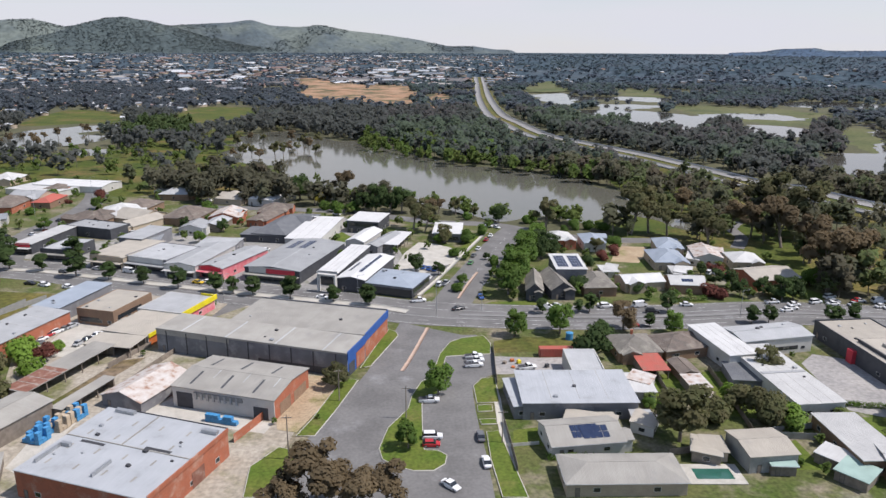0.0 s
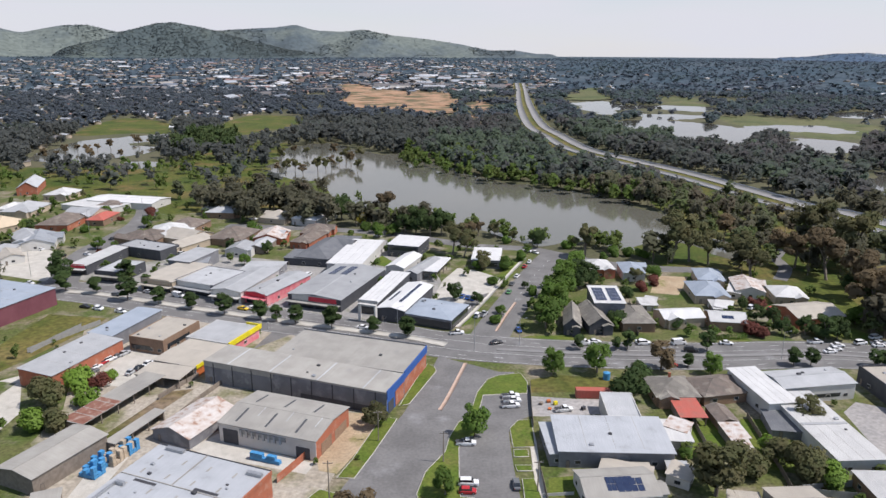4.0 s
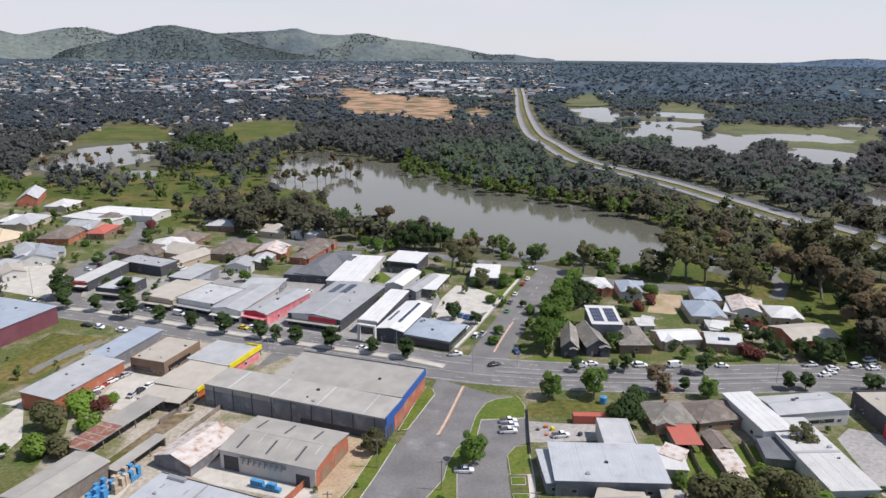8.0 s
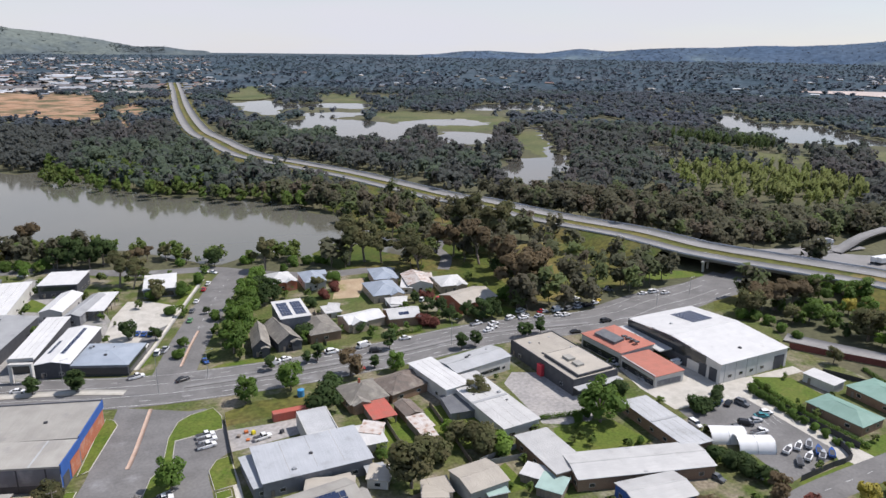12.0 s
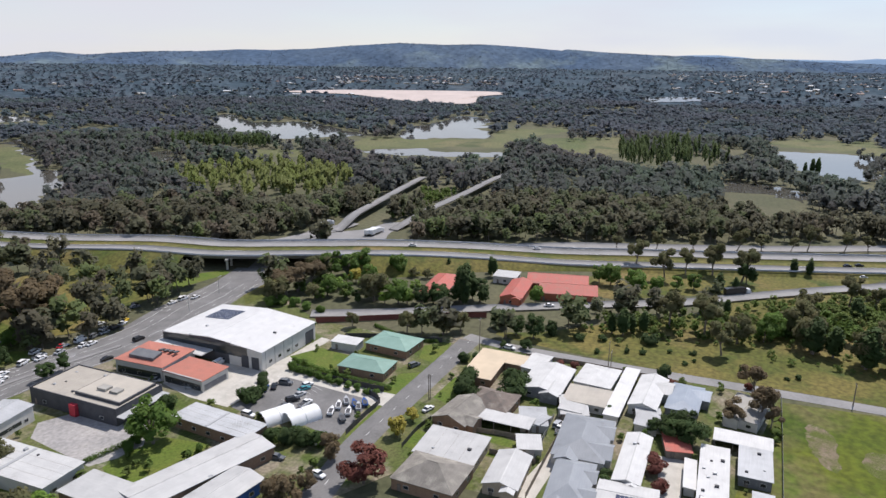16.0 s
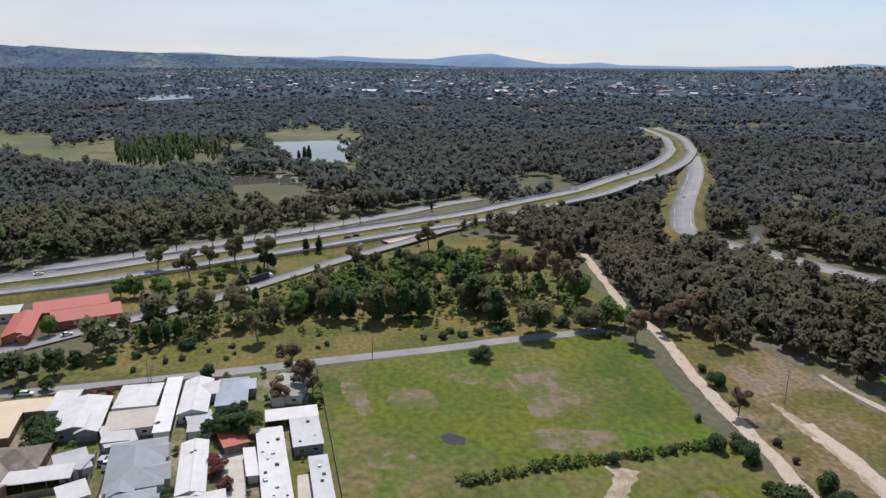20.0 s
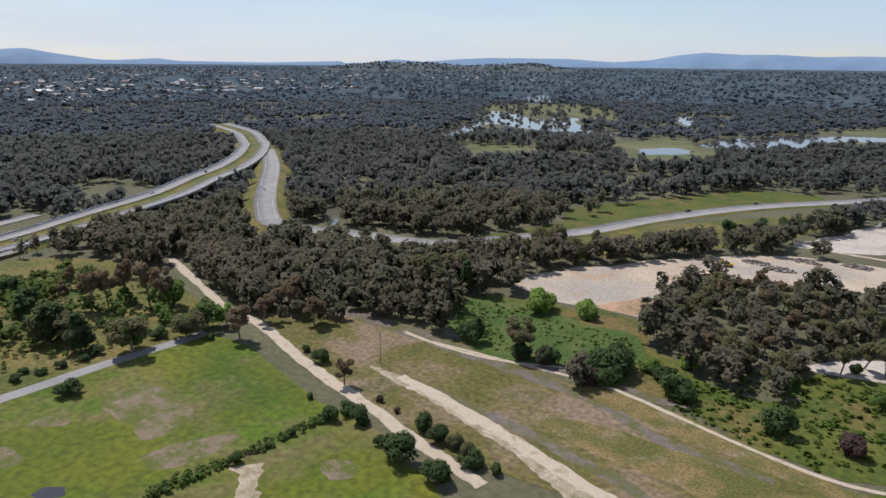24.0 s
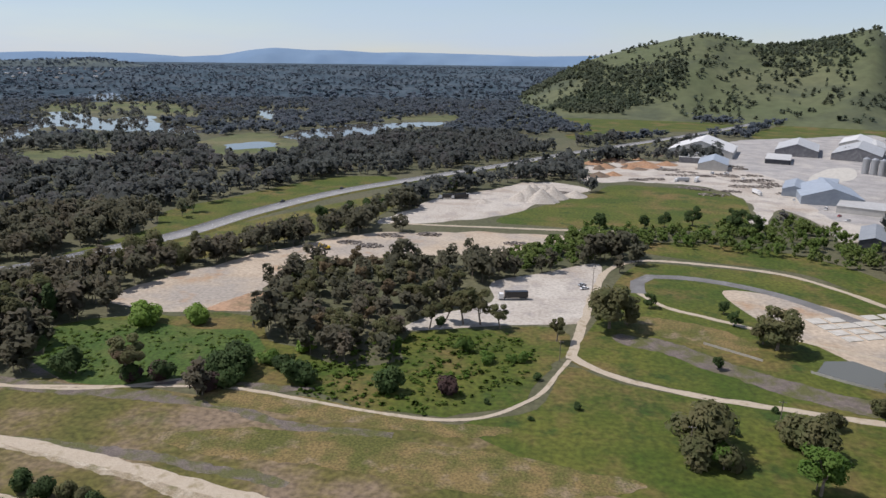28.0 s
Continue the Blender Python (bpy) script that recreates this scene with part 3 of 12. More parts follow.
def inside(poly, x, y):
    """Which of the points lie in the polygon."""
    x, y = np.asarray(x), np.asarray(y)
    hit = np.zeros(x.shape, bool)
    px, py = poly[:, 0], poly[:, 1]
    j = len(poly) - 1
    for i in range(len(poly)):
        cond = ((py[i] > y) != (py[j] > y))
        xi = (px[j] - px[i]) * (y - py[i]) / ((py[j] - py[i]) or 1e-9) + px[i]
        hit ^= cond & (x < xi)
        j = i
    return hit


def stack(p):
    """A height just above all the ground pieces that reach into the box round these points."""
    lo, hi = p.min(0) - 6, p.max(0) + 6
    gap = 0.005 + 1.2e-5 * float(np.hypot(*((lo + hi) / 2)))
    z = 0.01
    for q, top in BOXES:
        if (q[0] < hi).all() and (q[1] > lo).all():
            z = max(z, top)
    z += gap
    BOXES.append(((lo + 6, hi - 6), z))
    return z


def patch(name, pts, z, material, label, category, clear=True, sparse=0.0, soft=True, kerb=0.0, wobble=0.0, fine=False):
    """A piece of ground of that outline, a little above the sheet below it; kerb: height of a concrete edge."""
    p = smooth_line(pts, 1.2 if fine else 6.0, True)[:, :2] if soft else np.array(pts, float)[:, :2]
    if wobble:
        for i in range(len(p)):
            x, y = p[i]
            p[i] += [wobble * (noise.noise((x * 0.07, y * 0.07, k)) * 2 + (noise.noise((x * 0.4, y * 0.4, k)) if fine else 0) + (4 * noise.noise((x * 0.013, y * 0.013, k)) if wobble > 5 else 0)) for k in (1.5, 7.5)]
    p = fold(p)
    if clear and sparse:
        THIN.append((np.array(p), sparse))
    elif clear:
        CLEAR.append(np.array(p))
    if name in ("lake", "flood_water", "flood_pool", "river_flat", "sand_flat", "parkland", "gravel_yard", "hill_cutting", "paddock", "pasture"):
        OPEN.append((np.array(p), 4 if name in ("lake", "river_flat", "parkland", "flood_water") else 2))
    if name in ("yard", "street_south", "sports_court") and material.name not in ("worn_lot_surface", "dusty_works_ground"):
        HARD.append(np.array(p))
    z = stack(p)
    top = z + kerb
    tri = tessellate_polygon([[Vector((x, y, 0)) for x, y in p]])
    far = np.hypot(p[:, 0], p[:, 1]).max() > PLAIN
    v = [(x, y, top + (float(plain_z(math.hypot(x, y))) + 1.6 if far else 0.0)) for x, y in p]
    fs = []
    for a, b, c in tri:
        area = (v[b][0] - v[a][0]) * (v[c][1] - v[a][1]) - (v[b][1] - v[a][1]) * (v[c][0] - v[a][0])
        if abs(area) > 1e-6:
            fs.append((a, b, c) if area > 0 else (a, c, b))
    ob = link(name, np_mesh(name, v, fs, material))
    SHEETS.append((p, top))
    tagged(ob, label, category, kind="structure")
    if kerb:
        edge(p, top + 0.02, 0.18, kerb + 0.03, ob)
    return ob


def edge(p, z, width, depth, parent, closed=True):
    """A concrete kerb along a line."""
    n = len(p)
    d = np.roll(p, -1, 0) - np.roll(p, 1, 0)
    if not closed:
        d[0], d[-1] = p[1] - p[0], p[-1] - p[-2]
    d /= np.linalg.norm(d, axis=1)[:, None] + 1e-9
    o = np.stack([-d[:, 1], d[:, 0]], 1) * width / 2
    v = []
    for i in range(n):
        a, b = p[i] + o[i], p[i] - o[i]
        v += [(a[0], a[1], z), (b[0], b[1], z), (a[0], a[1], z - depth), (b[0], b[1], z - depth)]
    f = []
    for i in range(n if closed else n - 1):
        a, b = 4 * i, 4 * ((i + 1) % n)
        f += [(a, a + 1, b + 1, b), (a + 1, a + 3, b + 3, b + 1), (a + 2, a, b, b + 2)]
    return link("kerb", np_mesh("kerb", v, f, M["concrete"]), parent)


def ribbon(name, pts, width, z, material, label, category, clear=True, thick=0.0, bank=0.0, kind="structure", step=8.0, offset=0.0, keep=0.0, ragged=0.0):
    """A road or path along a line; points with a third number carry their own height. thick: a slab; bank: slope of an earth bank."""
    c = smooth_line(pts, step)
    h = c[:, 2] if c.shape[1] > 2 else np.zeros(len(c))
    c = c[:, :2]
    d = np.gradient(c, axis=0)
    d /= np.linalg.norm(d, axis=1)[:, None] + 1e-9
    s = np.stack([-d[:, 1], d[:, 0]], 1)
    LAYER[0] += 1
    z = z + LAYER[0] * 0.001 if z > 0.19 else stack(c)
    if clear:
        LINES.append((c, width / 2 + abs(offset) + keep))
    WAYS.append((c, h, z, width / 2, offset, s))
    c = c + s * offset
    a, b = c + s * width / 2, c - s * width / 2
    n = len(c)
    if ragged:
        for i in range(n):
            for e_, sg in ((a, 1), (b, -1)):
                k = noise.noise((c[i, 0] * 0.11, c[i, 1] * 0.11, sg * 3.3)) + 0.6 * noise.noise((c[i, 0] * 0.4, c[i, 1] * 0.4, sg * 5.1))
                e_[i] += s[i] * sg * k * ragged * width
    top = (h + z)[:, None]
    rows = [np.hstack([a, top]), np.hstack([b, top])]
    i = np.arange(n - 1)
    faces = [np.stack([i, i + n, i + n + 1, i + 1], 1)[:, ::-1]]
    if thick:
        rows += [np.hstack([a, top - thick]), np.hstack([b, top - thick])]
        faces += [np.stack([i, i + 1, i + 2 * n + 1, i + 2 * n], 1), np.stack([i + n, i + 3 * n, i + 3 * n + 1, i + n + 1], 1)]
        faces += [np.stack([i + 2 * n, i + 2 * n + 1, i + 3 * n + 1, i + 3 * n], 1)]
    me = np_mesh(name, np.vstack(rows), np.vstack(faces), material)
    me.flip_normals() if me.polygons[0].normal.z < 0 else None
    return tagged(link(name, me), label, category, kind=kind)


def dashes(pts, z, width, on, off, offset=0.0, parent=None):
    """Painted dashes along a line, or one stripe when off is 0."""
    c = smooth_line(pts, 1.5)
    h = c[:, 2] if c.shape[1] > 2 else np.zeros(len(c))
    p = np.hstack([c[:, :2], (h + z)[:, None]])
    d = np.gradient(p[:, :2], axis=0)
    d /= np.linalg.norm(d, axis=1)[:, None] + 1e-9
    s = np.stack([-d[:, 1], d[:, 0]], 1)
    run = np.concatenate([[0], np.cumsum(np.linalg.norm(np.diff(p[:, :2], axis=0), axis=1))])
    v, f = [], []
    t = 0.0
    while t < run[-1] - on:
        ends = np.linspace(t, t + on, 3)
        ring = []
        for u in ends:
            k = [np.interp(u, run, p[:, j]) for j in range(3)]
            w = np.array([np.interp(u, run, s[:, j]) for j in range(2)])
            for q in (offset + width / 2, offset - width / 2):
                ring.append((k[0] + w[0] * q, k[1] + w[1] * q, k[2]))
        n0 = len(v)
        v += ring
        f += [(n0 + 1, n0 + 3, n0 + 2, n0), (n0 + 3, n0 + 5, n0 + 4, n0 + 2)]
        t += on + off
    ob = link("lane_line", np_mesh("lane_line", v, f, M["line"]), parent)
    return ob if parent else tagged(ob, "white painted line on the road", "road marking", kind="structure")


# ---- ground and hills ----
PLAIN = 1850.0   # the plain is level up to here and rises gently beyond, towards the foot of the hills


def depression(r):
    """How steeply the eye at the middle of the place looks down on the plain at a distance."""
    u = np.maximum(np.asarray(r, float) - PLAIN, 0)
    return 104 / (np.asarray(r, float) + 0.0048 * u * u) + 0.0055 * np.clip(u / 3050, 0, 1)


def plain_z(r):
    return np.where(np.asarray(r, float) <= PLAIN, 0.0, 104 - np.asarray(r, float) * depression(r))


FAR_R = np.linspace(PLAIN, 4900, 800)
FAR_D = depression(FAR_R)


def fold(p):
    """Points of a wide level plain, drawn in so that those past its level part lie on the rising part."""
    p = np.array(p, float)[:, :2]
    r = np.hypot(p[:, 0], p[:, 1])
    k = np.where(r > PLAIN, np.interp(-104 / r, -FAR_D, FAR_R) / r, 1.0)
    return p * k[:, None]


def ground_sheet():
    r = np.concatenate([[0], np.geomspace(20, 1850, 46), np.linspace(1900, 4900, 61)])
    a = np.linspace(0, 2 * np.pi, 145)[:-1]
    v = [(0, 0, 0)] + [(x * math.sin(t), x * math.cos(t), float(plain_z(x))) for x in r[1:] for t in a]
    n = len(a)
    f = []
    for i in range(len(r) - 2):
        for j in range(n):
            k = (j + 1) % n
            f.append((1 + i * n + j, 1 + i * n + k, 1 + (i + 1) * n + k, 1 + (i + 1) * n + j))
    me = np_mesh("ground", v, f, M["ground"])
    # outer rings use the canopy colour that carries the haze
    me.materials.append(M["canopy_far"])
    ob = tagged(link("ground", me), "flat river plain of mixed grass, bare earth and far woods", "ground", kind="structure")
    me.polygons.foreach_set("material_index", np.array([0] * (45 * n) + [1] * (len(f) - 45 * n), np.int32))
    bm = bmesh.new()
    bm.from_mesh(me)
    bm.faces.new([w for w in bm.verts if w.index and w.index <= n])
    bmesh.ops.recalc_face_normals(bm, faces=bm.faces[:])
    if bm.faces[:][0].normal.z < 0:
        bmesh.ops.reverse_faces(bm, faces=bm.faces[:])
    bm.to_mesh(me)
    bm.free()
    return ob


ground_sheet()
EYE = 104.0
HILLS = {}


def ridge(name, r, prof, material, label, depth=500.0, rough=0.12, base=0.0, side=3.0, hollow=False):
    """A range of hills: crest height from a few (azimuth, elevation) pairs seen from the middle of the place."""
    az = np.unwrap(np.radians([p[0] for p in prof]))
    el = np.radians([p[1] for p in prof])
    if az[0] > az[-1]:
        az, el = az[::-1], el[::-1]
    n = max(40, int(abs(az[-1] - az[0]) * r / 22))
    t = np.linspace(az[0] - radians(side), az[-1] + radians(side), n)
    crest = EYE + r * np.tan(np.interp(t, az, el))
    fade = np.clip((t - t[0]) / radians(side), 0, 1) * np.clip((t[-1] - t) / radians(side), 0, 1)
    m = 26
    v = []
    for k in range(m + 1):
        u = k / m                       # 0 near foot, 1 far foot
        q = u * 2 - 1
        shape = max(0.0, 1 - abs(q) ** 1.5)
        if hollow:
            g = 1 - abs(q)
            shape = 0.45 * g + 0.55 * g * g * (3 - 2 * g)
        rr = r + depth * q
        for i in range(n):
            nz_ = noise.fractal((math.sin(t[i]) * rr / 420, math.cos(t[i]) * rr / 420, r * 0.01), 0.9, 2.0, 4)
            h = base + (crest[i] - base) * fade[i] * shape * (1 + rough * nz_ * (1 - shape) * 3)
            h += (crest[i] - base) * fade[i] * 0.5 * shape * (1 - shape) * noise.fractal((t[i] * r / 230, q * 1.3, r * 0.02), 0.8, 2.0, 4)
            h += rough * 9 * fade[i] * noise.noise((math.sin(t[i]) * rr / 45, math.cos(t[i]) * rr / 45, 3.1)) * shape
            v.append((rr * math.sin(t[i]), rr * math.cos(t[i]), max(h, -2.0)))
    f = [(k * n + i, k * n + i + 1, (k + 1) * n + i + 1, (k + 1) * n + i) for k in range(m) for i in range(n - 1)]
    me = np_mesh(name, v, f, material)
    if me.polygons[n].normal.z < 0:
        me.flip_normals()
    me.polygons.foreach_set("use_smooth", np.ones(len(me.polygons), bool))
    HILLS[name] = tagged(link(name, me), label, "hill", kind="structure")
    return HILLS[name]


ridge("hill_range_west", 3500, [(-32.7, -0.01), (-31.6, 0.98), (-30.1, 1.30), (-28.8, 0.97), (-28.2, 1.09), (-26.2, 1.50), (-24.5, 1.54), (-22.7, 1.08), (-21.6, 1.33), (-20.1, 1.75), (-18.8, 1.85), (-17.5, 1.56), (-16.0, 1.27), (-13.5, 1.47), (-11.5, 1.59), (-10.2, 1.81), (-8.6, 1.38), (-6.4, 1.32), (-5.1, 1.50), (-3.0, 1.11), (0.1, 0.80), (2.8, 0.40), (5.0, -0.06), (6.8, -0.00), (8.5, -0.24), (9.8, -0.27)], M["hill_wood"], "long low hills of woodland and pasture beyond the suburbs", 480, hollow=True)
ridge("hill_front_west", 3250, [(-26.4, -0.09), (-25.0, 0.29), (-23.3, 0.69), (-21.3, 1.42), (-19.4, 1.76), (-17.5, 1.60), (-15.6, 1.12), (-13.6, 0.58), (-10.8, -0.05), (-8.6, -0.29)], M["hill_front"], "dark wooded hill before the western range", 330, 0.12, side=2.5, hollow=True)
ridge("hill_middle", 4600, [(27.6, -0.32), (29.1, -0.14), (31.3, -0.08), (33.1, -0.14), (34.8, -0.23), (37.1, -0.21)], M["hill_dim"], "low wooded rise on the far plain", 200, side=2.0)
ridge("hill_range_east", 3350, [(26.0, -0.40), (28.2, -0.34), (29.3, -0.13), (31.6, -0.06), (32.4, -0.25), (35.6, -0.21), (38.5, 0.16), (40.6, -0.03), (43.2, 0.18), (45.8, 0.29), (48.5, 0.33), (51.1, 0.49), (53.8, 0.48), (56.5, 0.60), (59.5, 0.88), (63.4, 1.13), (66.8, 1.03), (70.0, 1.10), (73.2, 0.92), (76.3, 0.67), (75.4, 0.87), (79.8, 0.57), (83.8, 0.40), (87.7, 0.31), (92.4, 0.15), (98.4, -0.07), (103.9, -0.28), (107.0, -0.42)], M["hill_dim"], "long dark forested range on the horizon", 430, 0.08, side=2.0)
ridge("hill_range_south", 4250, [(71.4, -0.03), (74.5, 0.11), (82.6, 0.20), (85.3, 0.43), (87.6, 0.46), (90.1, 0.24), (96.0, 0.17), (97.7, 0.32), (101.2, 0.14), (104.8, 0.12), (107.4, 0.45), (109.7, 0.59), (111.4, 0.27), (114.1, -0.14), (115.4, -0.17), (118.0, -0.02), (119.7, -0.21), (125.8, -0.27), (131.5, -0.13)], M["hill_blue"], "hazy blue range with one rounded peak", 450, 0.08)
ridge("hill_range_far", 4350, [(131.1, -0.30), (133.9, -0.20), (135.8, 0.05), (138.1, -0.13), (140.9, 0.10), (143.3, 0.21), (145.8, 0.20), (149.2, 0.19), (152.7, -0.03), (155.4, 0.12), (157.6, 0.53), (159.3, 0.71), (162.0, 0.57), (164.2, 0.59), (166.9, 0.44), (169.5, 0.50), (172.9, 0.44), (176.2, 0.39), (179.4, 0.29), (-177.9, 0.35), (-175.3, 0.41), (-172.5, 0.43)], M["hill_blue"], "far mountain range coloured pale blue by haze", 450, 0.08)
ridge("hill_knob", 3000, [(127.4, -1.05), (129.6, -0.73), (132.3, -0.40), (134.0, -0.17), (136.2, -0.20), (138.7, -0.21), (141.6, -0.43), (144.0, -0.29), (147.1, -0.21), (149.4, -0.58), (151.6, -0.90), (153.1, -1.14)], M["hill_front"], "low wooded knoll with scattered houses", 300, 0.1, side=2.0, hollow=True)
ridge("hill_near", 2000, [(-179.4, -1.5), (-178.2, -0.75), (-176.4, 0.10), (-174.4, 0.69), (-172.3, 1.20), (-169.9, 1.78), (-168.2, 2.10), (-166.4, 1.87), (-165.2, 1.55), (-163.3, 1.25), (-161.5, 1.40), (-159.8, 1.86), (-158.2, 2.22), (-156.7, 2.49)], M["hill_grass"], "green grazed hill dotted with dark trees", 620, 0.12, side=2.5, hollow=True)


# ---- open ground ----
patch("town_block", [(-178.6, 280), (-106.3, 266.1), (-50, 245.6), (11.6, 229.7), (62, 215.4), (109.7, 213.8), (133.7, 215), (185.2, 207.9), (197.2, 193.4), (210.3, 139.2), (117.8, 85.8), (-42.6, 121.1), (-81.7, 123.9)], 0.02, M["town"], "built-up ground of yards, gravel and worn grass", "ground", clear=True, soft=False)
patch("town_block", [(-277.4, 461.5), (-233.5, 490.7), (-173.1, 460.2), (-110.7, 401.5), (-63.6, 389.3), (-21.8, 377.7), (23.8, 359.1), (52.2, 346.8), (76.6, 324.8), (137.2, 302.2), (154.8, 294.7), (176.9, 266.3), (153.3, 220.9), (102.6, 220), (34.8, 224.7), (-4.3, 236.7), (-50.2, 246.8), (-106.8, 267.4), (-171.3, 291), (-182.9, 295.3)], 0.02, M["town"], "built-up ground of house yards and lanes", "ground", clear=True, soft=False)
patch("town_block", [(140.1, 214.3), (192.1, 215.5), (240.3, 212.6), (252.7, 191.1), (230.5, 153), (230, 115.3), (239.2, 93.7), (239.6, 84.9), (233.9, -22.7), (189.1, -23.9), (151.9, -22.7), (144, 74), (114.3, 90.1), (49.8, 170.5)], 0.02, M["town"], "built-up ground of motel and house yards", "ground", clear=True, soft=False)
patch("town_block", [(-447, 562.4), (-370.9, 601.2), (-271.6, 513.4), (-240, 500.5), (-213, 418.2), (-182.9, 326.1), (-178.3, 292.6), (-219.8, 263)], 0.02, M["town"], "built-up ground of house yards", "ground", clear=True, soft=False)
patch("town_block", [(-219.8, 263), (-179.8, 278), (-149.3, 265.9), (-133.3, 243), (-121.3, 190.8), (-107.6, 178), (-81.3, 130.5), (-118.5, 129.3)], 0.02, M["town"], "built-up ground of works yards", "ground", clear=True, soft=False)
patch("field", [(231.4, -21), (234.1, -51), (238.7, -102), (236.5, -138.5), (229.5, -141.7), (214.8, -142.9), (160.9, -131.3), (149, -132.1), (125.4, -130.8), (89.1, -103.2), (154, -6.4)], 0.06, M["field"], "green paddock with bare pinkish earth patches", "field", soft=False)
patch("field_low", [(149.9, -93.7), (151, -122.9), (144.5, -130.8), (103.4, -121.9), (84.9, -109.4), (131.4, -40.1), (149.1, -53.5)], 0.09, M["field"], "lower green paddock beyond a hedge", "field", soft=False)
patch("rough_grass", [(247.5, 80.7), (257.1, 65.3), (282.5, 36.9), (314.5, -1.8), (345.5, -41.8), (384.9, -92.8), (382.7, -138.5), (326.4, -141.3), (275.3, -130.6), (257.4, -154), (241.6, -145.8), (241.3, -72.4), (241.6, -31.6), (240.6, 31.3)], 0.04, M["rough"], "rough olive grass beside the field road", "grass")
patch("rough_grass", [(277, -60.2), (284.7, -87.8), (264.8, -107.3), (247.6, -120.7), (238.7, -106.8), (242, -98.6), (241.2, -63.6)], 0.07, M["rough"], "rough yellowing grass at the edge of the wood", "grass")
patch("rough_grass", [(341, 62.3), (373.5, 17.5), (398.4, -47.1), (410.8, -78.4), (381.6, -61.1), (348.6, -13.1), (323, 25.7), (310.9, 51.5)], 0.04, M["rough"], "rough grass between freeway and ramp", "grass")
patch("rough_grass", [(334.1, -5.5), (352.4, -28.8), (390.1, -82.3), (407, -131.8), (363.3, -163.6), (309.4, -164.3), (255.1, -152.5), (241.1, -133.2), (253.5, -93.8), (253.3, -44.8), (255.2, -1.2)], 0.04, M["rough"], "rough olive grass above the paddock", "grass")
patch("waste_ground", [(245.4, -167.3), (231.6, -188.6), (195.8, -193), (164.4, -198.5), (139.6, -199.9), (104.3, -195.4), (37.9, -189.1), (3.8, -191.1), (-21.1, -190), (-57.8, -177.8), (-67.1, -161.8), (29.4, -147), (123.7, -132.6), (119.5, -136.6), (165.8, -144), (213.8, -154.3)], 0.03, M["waste"], "dry waste grass with bare strips", "ground")
patch("meadow", [(170.5, -206.4), (136.4, -216.8), (95.2, -205.1), (66, -199.5), (30, -193.9), (4.5, -205.4), (-10.3, -231.1), (-15, -257.4), (-11, -274.7), (43, -259.5), (42.4, -232.1), (66.6, -228.2), (98.4, -244.4), (114.5, -266.9), (149.4, -261), (172.5, -257.1), (189.4, -241.3)], 0.05, M["meadow"], "rank green meadow with shrubs", "grass", wobble=3)
patch("meadow", [(-16.6, -241.7), (-30.5, -291.3), (-42.7, -341.6), (-57.8, -374.3), (-79.2, -378.1), (-132.8, -364.9), (-158.6, -320.1), (-111.3, -212.7), (-76.7, -218.3), (-51.4, -224.4), (-30, -234.3)], 0.05, M["meadow"], "green grass inside a track loop", "grass")
patch("meadow", [(17.4, -190.6), (-4.5, -203), (-15.4, -236.6), (-33, -225.7), (-75.6, -214.3), (-109.7, -209), (-92.5, -169.9), (-25.9, -159.7), (3.2, -176.9)], 0.05, M["meadow"], "green grass slope with tufts", "grass")
patch("paddock", [(24.2, -473.7), (-43.6, -578.5), (-76.5, -631.5), (-160.5, -602.1), (-156.9, -523.4), (-147.8, -477.2), (-57.6, -455.5), (-6.7, -458.9)], 0.05, M["meadow"], "green paddock behind the gravel heaps", "grass")
patch("paddock", [(-55.9, -409.5), (-88.3, -428.7), (-148.6, -413.7), (-178.4, -365.2), (-162.2, -328.3), (-140.8, -372.2), (-81.7, -392.1)], 0.05, M["meadow"], "green strip above the track", "grass")
patch("road_verge", [(255.1, -340.9), (241.1, -396.6), (228.5, -511.7), (192.7, -599.4), (149.4, -634), (125.1, -619.8), (173, -522.8), (207.2, -444.1), (229.8, -377.1), (248.5, -336.3)], 0.05, M["meadow"], "green verge of the highway", "grass")
patch("road_verge", [(240.7, -316.1), (213.6, -380.1), (181, -449.1), (112.9, -559.6), (87.5, -578), (101.6, -503.5), (112.6, -444.7), (148.1, -392.2), (187, -330.8), (217.8, -305.4)], 0.05, M["rough"], "rough verge of the highway", "grass")
patch("pasture", [(-321.4, -1123), (-514, -1447), (-732.5, -1626), (-511.5, -1123), (-367.2, -1043)], 0.05, M["meadow"], "green pasture beyond the estate", "grass", sparse=0.1)
patch("pasture", [(4.4, -1681), (-148.7, -1820), (-296.9, -1360), (-372.8, -1311), (-267.8, -1180), (-127.4, -1107), (-68.8, -983.2), (-40.5, -1051), (-81.6, -1188)], 0.05, M["meadow"], "green pasture at the foot of a hill", "grass", sparse=0.25)
patch("meadow", [(227.6, -399.1), (209.5, -468.1), (193.9, -543.1), (169.1, -589.3), (159.6, -631.8), (194.5, -605.1), (228.9, -523.5), (256.1, -459), (242.9, -420)], 0.05, M["meadow"], "green meadow beyond the highway", "grass", sparse=0.12)
patch("park_grass", [(-434.3, 605.9), (-303.1, 605.9), (-213.1, 637), (-114, 558.2), (-42.4, 473.3), (-17, 425.7), (-114.4, 446.9), (-197.7, 468.1), (-300.7, 511.6), (-389.5, 540.7)], 0.05, M["meadow"], "shaded park grass between lake and houses", "grass", sparse=0.3, wobble=4)
